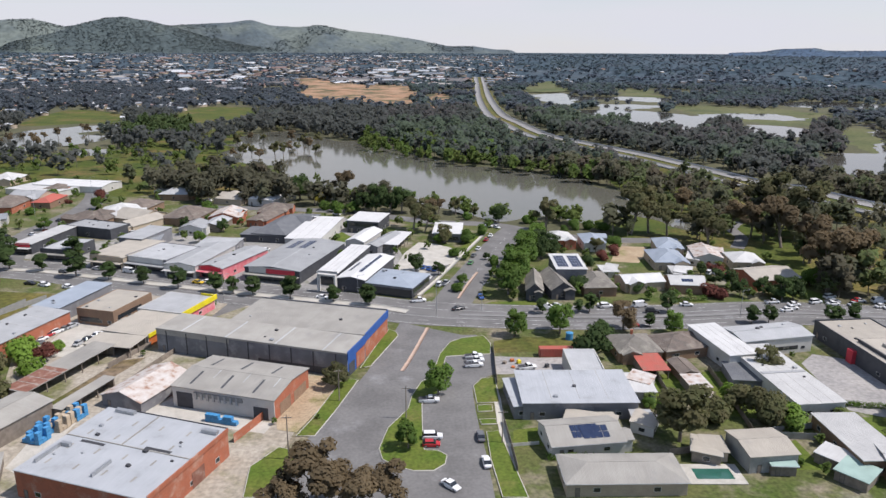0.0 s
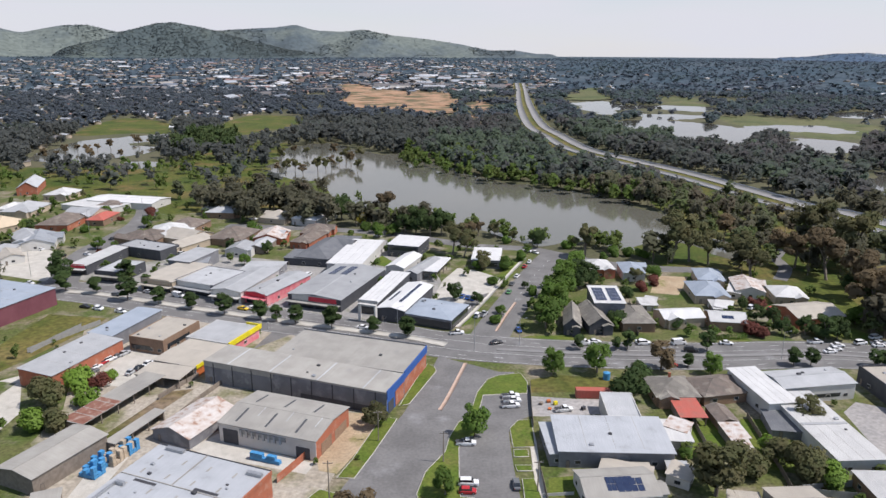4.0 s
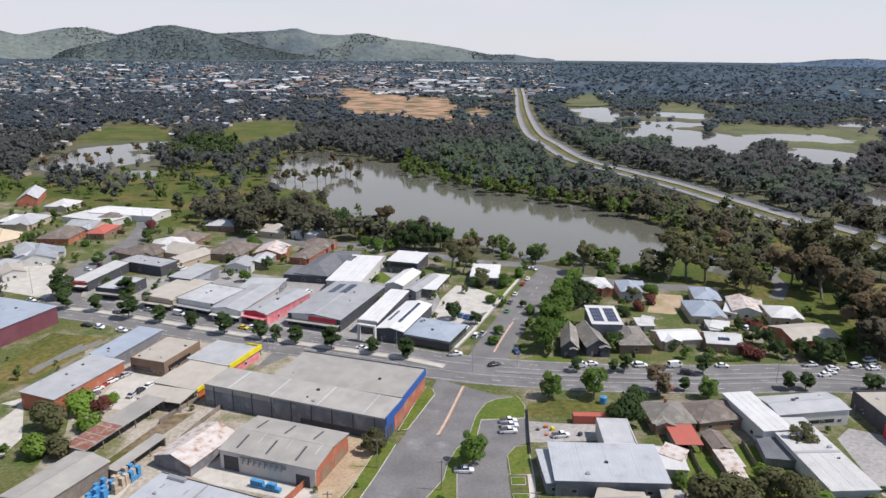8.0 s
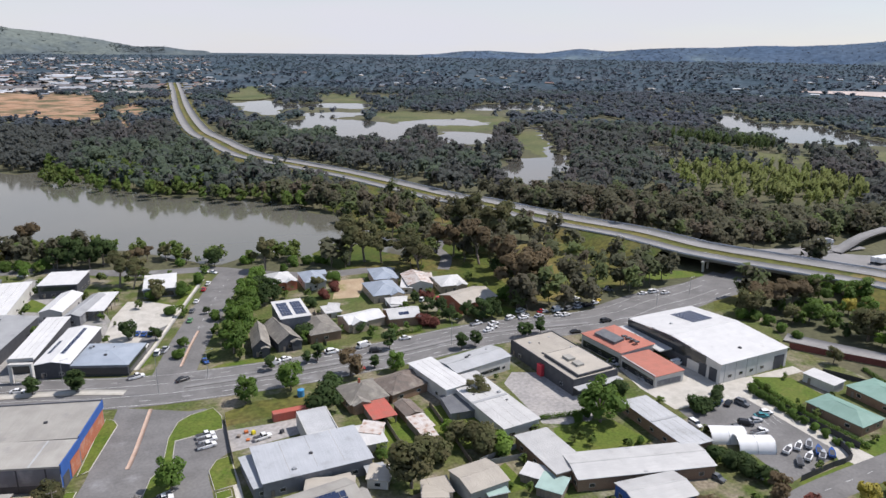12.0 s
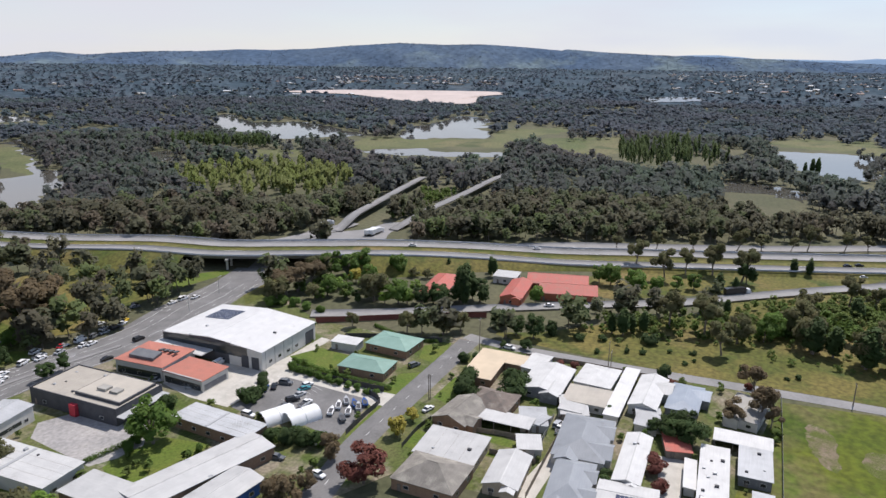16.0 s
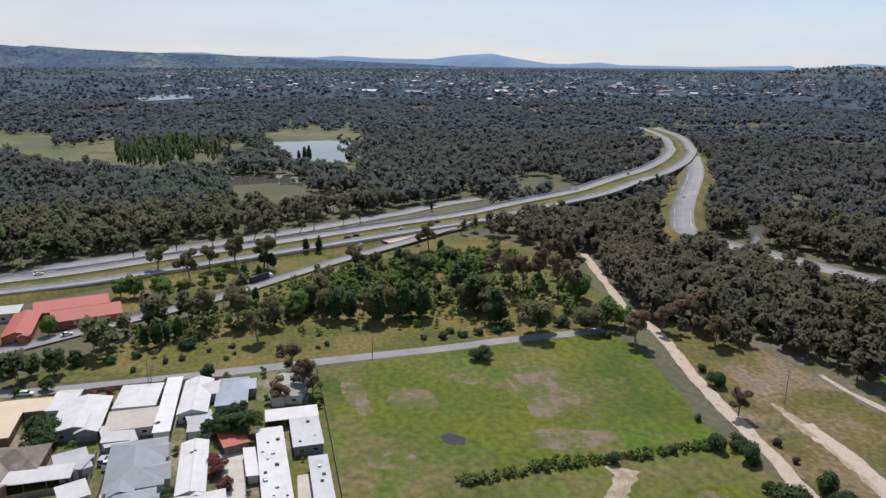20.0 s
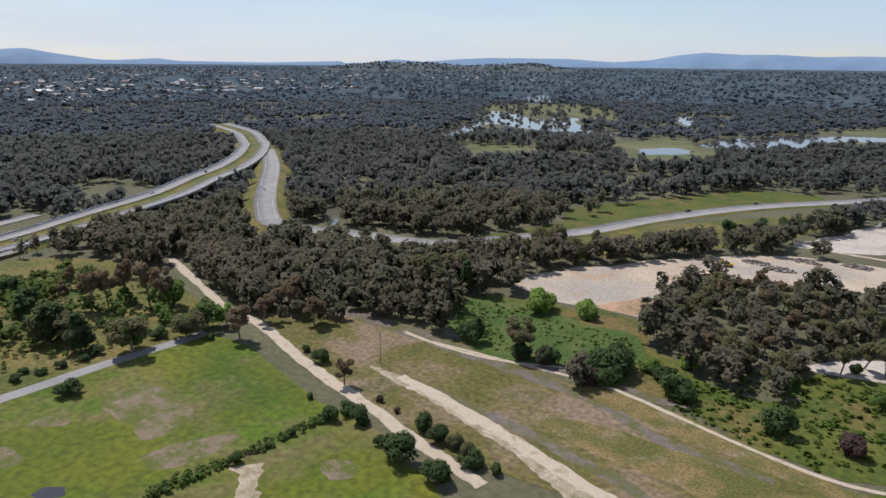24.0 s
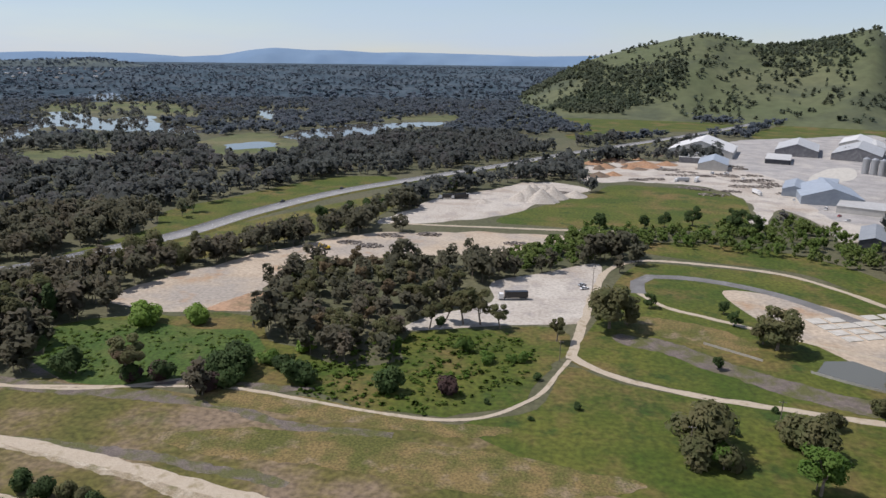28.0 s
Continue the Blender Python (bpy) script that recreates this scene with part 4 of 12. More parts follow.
patch("parkland", [(-428.2, 873.7), (-452.4, 1020.4), (-433.7, 1056.4), (-372.1, 1004.1), (-330.2, 934.4), (-311.6, 860.1), (-355.8, 862.1), (-402.9, 835.1)], 0.05, M["meadow"], "open green parkland", "grass")
patch("parkland", [(-278.6, 974.9), (-273.8, 1100.2), (-221.8, 1105.7), (-176.8, 1048.1), (-183.1, 948.1), (-206.1, 881.2), (-233.3, 849.6)], 0.05, M["meadow"], "open green parkland by the lake", "grass")
for _p in ([(-256.4, 2142.7), (-186.9, 2121.4), (-138.7, 1917.9), (-30, 1760.1), (51.7, 1706.1), (55.3, 1436.5), (36, 1162.2), (-29, 1175.6), (-111, 1255.2), (-152.4, 1339), (-196.6, 1781.2)], [(79.8, 1367.2), (132.6, 1477.5), (126.7, 1372.9), (80.4, 1137.4), (65.3, 971.2), (64.3, 1047.1)]):
    patch("hill_cutting", _p, 0.3, M["red_earth"], "bare orange earth of a cleared slope", "ground", sparse=0.12, wobble=8)
ribbon("dirt_track", [(-75.4, 1849.2), (-78.8, 1498.9), (-80.4, 1246.9)], 9.0, 0.12, M["track"], "pale haul track over a cleared slope", "track", step=6, ragged=0.2)
for _p in ([(462.6, 1086.3), (519.4, 1117.9), (565.5, 1071.6), (623.9, 1045.6), (568.3, 949.5), (513.9, 970.8), (466.7, 1001.2), (430.9, 990.8)],
           [(543.7, 1617.3), (595.5, 1554), (533.4, 1354.7), (472.5, 1401)],
           [(290.5, 1514.2), (383.9, 1822.8), (455.2, 2015.5), (414.3, 1656.1), (390.6, 1510.9)],
           [(495.2, 1125.6), (569.3, 1047.7), (634.1, 976.3), (542.6, 848.1), (469, 814.4), (445.5, 849.9), (439.9, 988.6)],
           [(489, 750), (541.1, 764.2), (482.9, 658.5), (442.5, 612.2), (407.2, 611.7)],
           [(827.3, 471.3), (869.4, 424.4), (909.9, 323.8), (1020.9, 345.7), (1102.8, 274.5), (1035.8, 253.1), (899.1, 287.9), (821.8, 277.3), (768.4, 375), (732.8, 417.6)],
           [(1039.1, -31.6), (1101.4, -75.8), (1125.7, -161.3), (992.2, -150.2), (974.9, -118.2), (991.8, -69.8)],
           [(670.3, 554.8), (702.3, 484.9), (664.1, 458.8), (642.2, 520)],
           [(946.3, 230.6), (1011, 157.8), (848.7, 137.6), (829.8, 194.4)],
           [(962.7, -1287.1), (976.1, -1446.1), (872.5, -1456.7), (679.7, -1363.7), (622.9, -1234), (733.6, -1266), (799.6, -1224.2)],
           [(566.3, -689.2), (559.3, -744.6), (495.1, -767.1), (474.1, -724.8), (498.6, -665.9)],
           [(421.8, -859.7), (403.3, -941.9), (335, -789.6), (377.8, -797.4)],
           [(430.6, -918.7), (362.3, -982.2), (286.7, -815.8), (309.7, -764.1), (363.7, -774.7)],
           [(278.7, -1251.8), (192.3, -1365.4), (136.8, -1357.2), (175.8, -1251.1)],
           [(1045.8, -1401.4), (934.4, -1563), (787.8, -1508.2), (703.8, -1346.2), (807.1, -1305.9), (917.9, -1262.7)]):
    patch("river_flat", _p, 0.4, M["flat"], "flat olive river pasture", "grass", sparse=0.3, wobble=8)
patch("gravel_yard", [(184.5, -278.4), (173.6, -322.9), (141.3, -373.6), (116.8, -405), (85.2, -422.6), (28.9, -433.1), (-17.2, -432.7), (-3.3, -399.9), (24.9, -380), (74, -367.6), (114.4, -352.4), (124.5, -312.4), (116.1, -277.2), (152.2, -266.1)], 0.08, M["gravel_tan"], "wide sandy gravel yard of a depot", "yard", wobble=3)
patch("gravel_yard", [(101.2, -448.6), (85.1, -506.7), (70.2, -555.6), (40, -579.7), (-1.9, -634), (-45.3, -605.2), (-15.7, -555.8), (17.1, -489.9), (61.5, -459.5)], 0.08, M["gravel"], "pale gravel yard with heaps", "yard", wobble=2)
patch("gravel_yard", [(18.4, -330.9), (-6.5, -350.6), (-36.8, -372.8), (-30.3, -321.8), (-23.3, -290.1), (-20.4, -280.2), (7.5, -274.2), (48, -261.8), (41.4, -279.2), (16.4, -301.7)], 0.08, M["gravel"], "pale gravel lot beside the grove", "yard")
patch("gravel_yard", [(-47.2, -726.9), (-106.2, -794.8), (-185.2, -799.1), (-242.7, -859.1), (-274.7, -768.8), (-268.6, -665.3), (-213, -612.7), (-192.3, -635.3), (-150.9, -641), (-79.8, -662.9)], 0.08, M["gravel"], "pale quarry yard", "yard", wobble=4)
patch("gravel_yard", [(-92.7, -336.8), (-121.3, -329.2), (-148.7, -297.8), (-127.8, -250.1), (-112.7, -270.7), (-96.3, -302.4)], 0.08, M["gravel_tan"], "yard with old concrete slabs", "yard")
patch("gravel_yard", [(-172.4, -631.2), (-186.7, -607.4), (-158, -487.4), (-152.2, -486.3), (-169.1, -567.7)], 0.1, M["gravel"], "pale gravel lane", "yard")
patch("gravel_yard", [(-237.1, -617.5), (-288.2, -615.2), (-223.5, -468), (-198.7, -463.4), (-207.6, -514.3)], 0.08, M["gravel"], "pale industrial yard", "yard")

patch("gravel_yard", [(-262.6, -1017.5), (-386.4, -1099.9), (-515.5, -1132.4), (-230.9, -484.8), (-207.9, -505.5), (-213, -612.8), (-215.8, -719), (-207.5, -817.9)], 0.1, M["gravel_grey"], "grey works ground of an industrial estate", "yard", sparse=0.06, wobble=3)
patch("gravel_yard", [(-42, -633.4), (-63.2, -715.3), (-93.4, -737.3), (-141.8, -724.8), (-175.2, -728.3), (-217.9, -726.6), (-229.9, -688.2), (-203.6, -618.7), (-214.5, -590.8), (-209, -518.4), (-227.8, -500.7), (-208, -453.6), (-184.9, -453.6), (-194.1, -508.2), (-182.9, -544.6), (-156, -487.1), (-145.9, -476.9), (-163.6, -545), (-164.6, -600.5), (-145.8, -640.2), (-132.6, -674.2), (-103.8, -652.4), (-73.3, -649.1)], 0.1, M["gravel"], "pale dusty salvage yard", "yard", wobble=4)
patch("gravel_yard", [(-265.6, -719.1), (-306.4, -779.8), (-330.7, -785.2), (-300.5, -709.6), (-253.6, -677.4)], 0.1, M["concrete"], "pale concrete pad beside silos", "yard")

# yards and lawns of the town
patch("yard", [(-163.3, 303), (-136.9, 322), (-105, 337.2), (-64.2, 323.1), (-45.4, 343.4), (-24.2, 366.2), (-5.7, 342.5), (5.4, 298.6), (12.4, 244.8), (-16.9, 245.7), (-52.3, 257.9), (-95.3, 272.6), (-143.4, 291.1)], 0.05, M["shop_lot"], "worn grey lot behind a row of shops", "yard", soft=False)
patch("yard", [(-124, 239.3), (-87.5, 247.9), (-49.5, 242.6), (-5.8, 213.8), (-12.8, 176.9), (-21.8, 148.8), (-27.7, 121.8), (-76.1, 125.2), (-101.8, 162.2), (-102.4, 180.1)], 0.05, M["works_lot"], "dusty ground between factories", "yard", soft=False)
for _p, _m, _l in (([(-216.1, 335.7), (-190.8, 345.6), (-168.9, 320.7), (-152.8, 300.5), (-160.8, 291.5), (-192.4, 304.2), (-199.7, 308.1)], "concrete", "pale concrete car yard"), ([(-139.7, 176.8), (-125.2, 185.5), (-124.3, 196.2), (-130.7, 197.8), (-125.7, 201.8), (-113.2, 177.8), (-113.6, 165.9), (-117.4, 152.7), (-123.1, 152.5)], "concrete", "pale concrete works car park"), ([(-101.9, 196), (-102.2, 223.2), (-90.6, 222.8), (-82.4, 215.9), (-82.9, 199.3), (-89.5, 193)], "concrete", "pale worn car park behind a workshop"), ([(-60.4, 159.2), (-55.2, 166.6), (-41.1, 158.5), (-27.6, 152), (-28.9, 147.6), (-54.1, 155.6)], "concrete", "concrete yard before a factory"),
                   ([(-81.2, 137.3), (-81.1, 150.6), (-77.9, 154.7), (-74.1, 155.8), (-75, 139.5), (-75, 133)], "concrete", "pale factory yard with crates"), ([(-62.9, 216.2), (-47.7, 234.8), (-54.9, 239.4), (-59.1, 221.8)], "asphalt", "asphalt forecourt of a shop"), ([(28.5, 174.7), (32.1, 174.6), (50.1, 175.6), (51.6, 184.3), (43.2, 184.6), (30.2, 186.5)], "gravel_grey", "gravel storage yard"),
                   ([(124.5, 181.8), (134, 176.8), (137.4, 151.5), (125.4, 141.9), (113.9, 149), (117.6, 175.9)], "gravel_grey", "worn pale asphalt motel yard"), ([(156, 136.7), (180.8, 133.4), (185.2, 102.1), (181.5, 99.1), (152.8, 95.8), (158, 118.4), (155, 131.7)], "asphalt", "marked asphalt car park"), ([(159.7, 168.2), (182.6, 164.3), (181.4, 149.4), (193.3, 142.9), (215.8, 141.6), (215, 137.1), (189.3, 138.2), (185.9, 113.2), (184.6, 92.9), (170.3, 92), (178.3, 101.8), (180.8, 133.4), (155.4, 137.4), (155.6, 153)], "concrete", "pale concrete hardstand by the hall"),
                   ([(5.1, 280.8), (27.4, 283.3), (23.2, 270), (17.1, 252.7), (11.9, 244.9), (8.8, 264.1)], "asphalt", "asphalt staff car park"), ([(171.4, 38.5), (186.6, 37.4), (186.8, 34.3), (160.5, 35.6), (148.2, 36.5), (147.7, 42.7)], "concrete", "bright concrete driveway"), ([(182.3, 10.6), (182.9, 3.3), (151, 2.7), (150.6, 6.8)], "concrete", "tan concrete lane between cabins"),
                   ([(166.5, -10), (166.8, -14), (152.3, -13), (152, -9.1)], "concrete", "concrete lane beside the units"), ([(189, 219.2), (214.1, 224.3), (255.5, 226), (277.8, 224.8), (287.1, 213.7), (269.1, 203.7), (241.2, 200.9), (217.7, 195.9), (198, 200.8)], "asphalt", "wide asphalt road junction"), ([(103.9, 301.3), (117.6, 299.2), (105.2, 275), (93.9, 277.6)], "dirt", "bare sandy building block")):
    patch("yard", _p, 0.05, M[_m], _l, "yard", soft=False)
for _p, _m, _l in (([(-85.1, 164.9), (-76.4, 190.3), (-69.5, 192.3), (-78.4, 169.2), (-81.7, 162)], "waste", "dry grass strip between sheds"), ([(-140, 207.3), (-146.1, 224.2), (-144.3, 254.4), (-120.5, 250), (-125.4, 228.7), (-134.2, 203.5)], "rough", "vacant grass block"), ([(30.4, 188.7), (32, 197.3), (42, 200.3), (62.3, 196.3), (61, 188.4), (46.6, 188.9)], "rough", "vacant dry grass lot"),
                   ([(115.1, 145.4), (124.3, 144.9), (133.8, 141.4), (136.1, 126.6), (113.9, 129.7), (110.4, 136.9)], "lawn", "bright lawn in a motel court"), ([(184.6, 99.2), (199.4, 99.3), (204.1, 91.9), (184.7, 90.4)], "lawn", "mown front lawn"), ([(213.7, 98.8), (225.6, 101.8), (232.3, 93.3), (211.8, 90.7)], "lawn", "mown front lawn"), ([(195.7, 142.4), (206.9, 135.9), (205.5, 123), (195.4, 122.5), (188.4, 121.2), (190.9, 135.5)], "lawn", "mown back lawn"),
                   ([(155, 95), (176.3, 95.1), (175.4, 91), (155.9, 90.7)], "lawn", "mown verge by the street"), ([(187.9, 81.6), (205.1, 80.8), (197.8, 73.4), (186, 75.2)], "lawn", "small front lawn"), ([(157.8, 78), (167.5, 77.5), (166.8, 72.1), (157.3, 74)], "lawn", "small front lawn"), ([(173.8, 59.5), (173, 46.6), (169, 46.1), (169.7, 58.5)], "lawn", "narrow back lawn"),
                   ([(165.1, 61.5), (165.6, 46), (162.3, 45.7), (162.2, 60.5)], "lawn", "narrow back lawn"), ([(86.6, 172.6), (94.5, 172.3), (99.3, 158.8), (88.7, 146.5), (79.9, 149.4)], "lawn", "long green back yard"), ([(67.6, 168.4), (78.7, 172.9), (76.7, 156.5), (63.6, 152.6)], "lawn", "green back yard"), ([(84.5, 132.8), (92.9, 136.8), (92.5, 124.7), (81, 125.2)], "lawn", "green back yard"),
                   ([(28.9, 145.4), (37.3, 146.5), (35.7, 138.2), (27.7, 138)], "lawn", "small fenced lawn"), ([(-27.3, 320.3), (-22.3, 334.3), (-15.1, 321), (-16.8, 313.4)], "lawn", "green court of a school"), ([(11.6, 310.9), (29.7, 305), (28.8, 295.4), (11.6, 303.6)], "lawn", "green strip beside a court"), ([(31.5, 299.6), (41.4, 325.6), (45.2, 333.8), (47.5, 329.5), (34.8, 291.1), (29.7, 281.7)], "lawn", "mown street verge"),
                   ([(22.8, 270.7), (27.7, 277.9), (16.7, 247.7), (13.2, 240.7), (11.9, 243.1)], "lawn", "mown street verge"), ([(213.4, 261.4), (234.3, 245.2), (253.1, 247.6), (271.2, 235.9), (268.7, 229), (240.3, 235.2), (217.1, 243)], "lawn", "mown grass beside the junction"), ([(243, 201.3), (269.1, 203.7), (268, 199.3), (244.9, 191.2), (233.7, 192.2)], "rough", "rough grass by the underpass"),
                   ([(31.4, 229), (36.9, 232.1), (48, 231.8), (55.3, 228.3), (42.8, 225.5)], "lawn", "mown road verge"), ([(97.8, 228), (104.7, 230), (112.9, 229.7), (113.4, 226.4)], "lawn", "mown road verge"), ([(147.1, 238.9), (157.1, 237.4), (159.9, 231.6), (155.2, 227.3), (147.6, 228.6), (143.3, 232.1)], "lawn", "mown road verge")):
    patch("grass_patch", _p, 0.06, M[_m], _l + " of short grass", "grass", soft=False)
patch("sports_court", [(7.8, 295.1), (25.5, 298.1), (23.6, 286.6), (6.1, 287)], 0.09, M["court"], "pale green sports court", "court", soft=False)

for _p, _s in (([(95.4, 352.4), (134.7, 411.7), (167.1, 424.1), (194.1, 389.2), (206.4, 345.3), (190.3, 280.6), (161.3, 240.9), (150.7, 253.3), (151.1, 297.4), (126, 306.5), (108.1, 325.6)], 0.3), ([(-257.8, 505.5), (-237.1, 610.8), (-230.7, 714), (-168.9, 796), (-97, 581.1), (-83.8, 473.9), (-113.1, 437.7), (-169.9, 429.9), (-222.4, 447)], 0.45), ([(152.6, 483), (201.3, 504.4), (241.6, 435.3), (246.6, 381.8), (218.4, 345.2), (206.9, 369.1), (190.5, 403.6), (157.6, 427.4)], 0.4)):
    patch("park_lawn", _p, 0.05, M["meadow"], "shaded park grass near the lake", "grass", sparse=_s, wobble=4)

patch("park_lawn", [(172.8, 266.2), (206.8, 313.9), (245.7, 308.2), (286.1, 274.1), (304.9, 262.6), (260.1, 250.2), (213.2, 235.5), (177, 233.1)], 0.05, M["rough"], "open grass with a few gums beside the main road", "grass", sparse=0.28, wobble=2)

# ---- water ----
patch("lake", [(-128.2, 570.5), (-142.4, 662.2), (-138.8, 742.9), (-102.1, 771.4), (-54.2, 692.7), (-15.7, 690.9), (20.4, 610.7), (45.8, 555.9), (77, 517.2), (103.8, 498.8), (121.9, 485.7), (135.2, 458.9), (145.1, 425.2), (148.5, 410), (135.3, 381.2), (103.7, 346.6), (82.1, 358.9), (59.9, 356.1), (43, 368.4), (32, 385.9), (13.1, 399.9), (-3.6, 426), (-28.9, 442.8), (-50.1, 441.1), (-67.8, 482.4), (-80.4, 530.8), (-100.3, 549.8)], 0.12, M["water"], "brown still lake with wooded shore", "water", wobble=5)
for _p in ([(-372.6, 659.5), (-379.9, 716.6), (-384.1, 774.4), (-362, 811.5), (-317.7, 853.8), (-303.2, 832.5), (-304.1, 780.9), (-323.2, 765.1), (-287.3, 736.5), (-272.7, 746.3), (-269.5, 704.7), (-288, 665.7), (-304.6, 630.6), (-339.9, 628.1)], [(-271.7, 632.9), (-244.9, 638), (-234.4, 616.6), (-240.1, 598.3), (-256.9, 603)], [(127.6, 394.7), (135.3, 357.3), (147.5, 325.3), (161.9, 324.3), (160.3, 355.6), (152.5, 386.4)], [(391.1, -327.7), (383.6, -332.2), (345.1, -304.6), (347.7, -294.5)], [(397.2, -336.8), (379, -330.2), (352.9, -305.7), (360.7, -305.4)]):
    patch("flood_pool", _p, 0.12, M["water"], "brown flood water among trees", "water", wobble=3)
for _p in ([(298.7, 1437.1), (358.4, 1475), (378.1, 1375.9), (521, 1327.9), (477.6, 1209.4), (421.5, 1246.3), (395.3, 1289.2), (340.9, 1237.4), (294.9, 1150.2), (276.3, 1167.8), (270.9, 1275.1)],
           [(266.8, 989.9), (313.4, 1071.6), (358.6, 1166.6), (439, 1136.9), (434, 1100.6), (360.1, 1059.8), (399.1, 1009.5), (405.4, 947.9), (456.8, 979.3), (506.7, 956.9), (542.7, 940.9), (556.8, 929.7), (542.2, 904.5), (491.8, 900.2), (435.8, 901.2), (393.5, 869.3), (363.9, 787.1), (338.1, 785.1), (345, 833.7), (313.3, 801.7), (298.9, 815), (309.8, 896.3), (319.7, 960), (278.9, 924), (265.3, 955.1)],
           [(420.4, 800.7), (448, 817.2), (474.2, 795.7), (472, 760.6), (441.4, 718.6), (407.6, 708.7), (405.2, 747.3)],
           [(481.2, 984.9), (536.4, 986.7), (565.4, 940.5), (559.6, 890.4), (527.3, 868.4), (488, 896.8), (471.7, 918.2)],
           [(686.9, 1197.8), (786.2, 1213.6), (854.8, 1122.3), (811.6, 1056.5), (712.1, 1098), (655.6, 1102.2)],
           [(602.4, 852.4), (599.7, 814.7), (530, 706.8), (397.6, 532.6), (328.9, 443.9), (327.3, 456.7), (319.8, 499.1), (381.5, 592.5), (408.4, 603), (455.1, 630), (518.6, 710.6), (585.2, 834.4)],
           [(1019.9, 897.4), (1071.7, 889), (958.6, 772.6), (974.5, 704.6), (994.1, 651.4), (897.5, 511.2), (843.4, 484.9), (815.3, 534.8), (781.8, 566.2), (817.9, 650.3), (831.8, 707.3), (932.8, 815.6)],
           [(893.5, 440.6), (1071.1, 481.4), (1235.9, 497.7), (1207.2, 425.7), (1101.2, 390.9), (1036.7, 388.4), (989.3, 350.7), (916.5, 326.2), (896.2, 376.8), (860.7, 411.6)],
           [(732.5, 396), (758.6, 370.2), (749.3, 321.7), (789.1, 269.6), (755.7, 258), (722.4, 310.1), (705.7, 381.6)],
           [(589.2, 618.2), (608.2, 603.7), (572.1, 552.9), (561.8, 484), (536.3, 452.3), (503.5, 428.3), (505, 439.3), (546.2, 513.7), (545.5, 557.9)],
           [(2117, 277), (2246.7, 195.8), (2197.9, 113.3), (2054, 134), (1934, 223.4)],
           [(913.2, -35.6), (949.5, -49), (954.4, -80), (956.5, -116.3), (917, -142.9), (788.1, -122.9), (744.1, -94.2), (759.2, -66.9), (820.2, -49.7)],
           [(665.8, 25.6), (692, 7.5), (679.9, -21.1), (660.1, -43), (622.4, -45.5), (602.6, -36.6), (626.6, -16.3), (619.7, 14.1)],
           [(733.3, -848.9), (738.1, -893.5), (870.6, -1148.7), (894.4, -1251.1), (739.9, -1134.6), (699.1, -1207.8), (602.9, -1077), (556.5, -1073.5), (502.2, -1016.8), (477.5, -954), (508.1, -939.9), (586.1, -944.6), (692.6, -973.5), (735.5, -973.4), (665.6, -807.3)],
           [(381.2, -828.8), (352.6, -870.8), (313.8, -850.1), (319.1, -805.6), (357.8, -793.6)],
           [(341.5, -972.3), (316, -1121.8), (267.9, -1160.3), (170.9, -1217), (169.3, -1141.2), (229.3, -1071.6), (234.9, -983.1), (268.7, -926.1), (314.6, -918.6)],
           [(565.6, -1400.2), (556, -1440.2), (458.6, -1186.9), (481.3, -1204.2)],
           [(1147.9, -1688), (1206.3, -1898.4), (946.3, -1557.9), (1018.9, -1577.1)]):
    patch("flood_water", _p, 0.3, M["water_far"], "bright flood water over river flats", "water", wobble=6, sparse=0.2)
patch("sand_flat", [(1826.7, 1316.2), (2054.1, 1211), (2225.6, 798.5), (2081.9, 691.8), (1918.1, 704.6), (1591.3, 612.6), (1633.2, 830.2), (1805.7, 1064.7)], 0.3, M["sand"], "pale pinkish sandy flat beside the river", "ground")

# ---- roads ----
ROAD = ribbon("road_main", MAIN_ROAD, 22, 0.10, M["asphalt"], "wide grey asphalt main road", "road")
ROAD_Z = WAYS[-1][2]
for _o in (-7.0, 7.0):
    dashes(MAIN_ROAD, ROAD_Z + 0.012, 0.15, 3.0, 9.0, _o, ROAD)
for _o in (-3.6, 3.6, -10.2, 10.2):
    dashes(MAIN_ROAD, ROAD_Z + 0.010, 0.12, 40.0, 0.0, _o, ROAD)
ribbon("median_strip", [(-152.6, 281.4), (-137.1, 278.1), (-107.4, 266.8), (-77.9, 255.5), (-49.3, 245), (-19.3, 235), (-4.2, 229.6), (6.5, 224.1)], 3.6, 0.22, M["concrete"], "concrete median strip with street trees", "median", thick=0.2)
ribbon("median_strip", [(23.6, 220.1), (34, 218.7), (62, 215.4), (100.1, 214.1), (133.7, 215), (177, 205.7)], 2.2, 0.22, M["asphalt_far"], "bare asphalt median strip", "median", thick=0.2)
patch("street_south", [(3.8, 214.5), (-0.3, 198.4), (-6.6, 176.6), (-12, 163), (-17.7, 147.4), (-22.5, 134.3), (-26.7, 125.4), (-28.5, 120.1), (20.7, 116.7), (21.2, 135.7), (21.1, 147.1), (21.3, 157.5), (21.7, 166.1), (24.2, 171.6), (29.4, 175.3), (30.6, 186.9), (30.1, 197.4), (27.2, 202.5), (22.8, 202.7)], 0.09, M["asphalt"], "wide worn asphalt side street with car park", "road", soft=False)
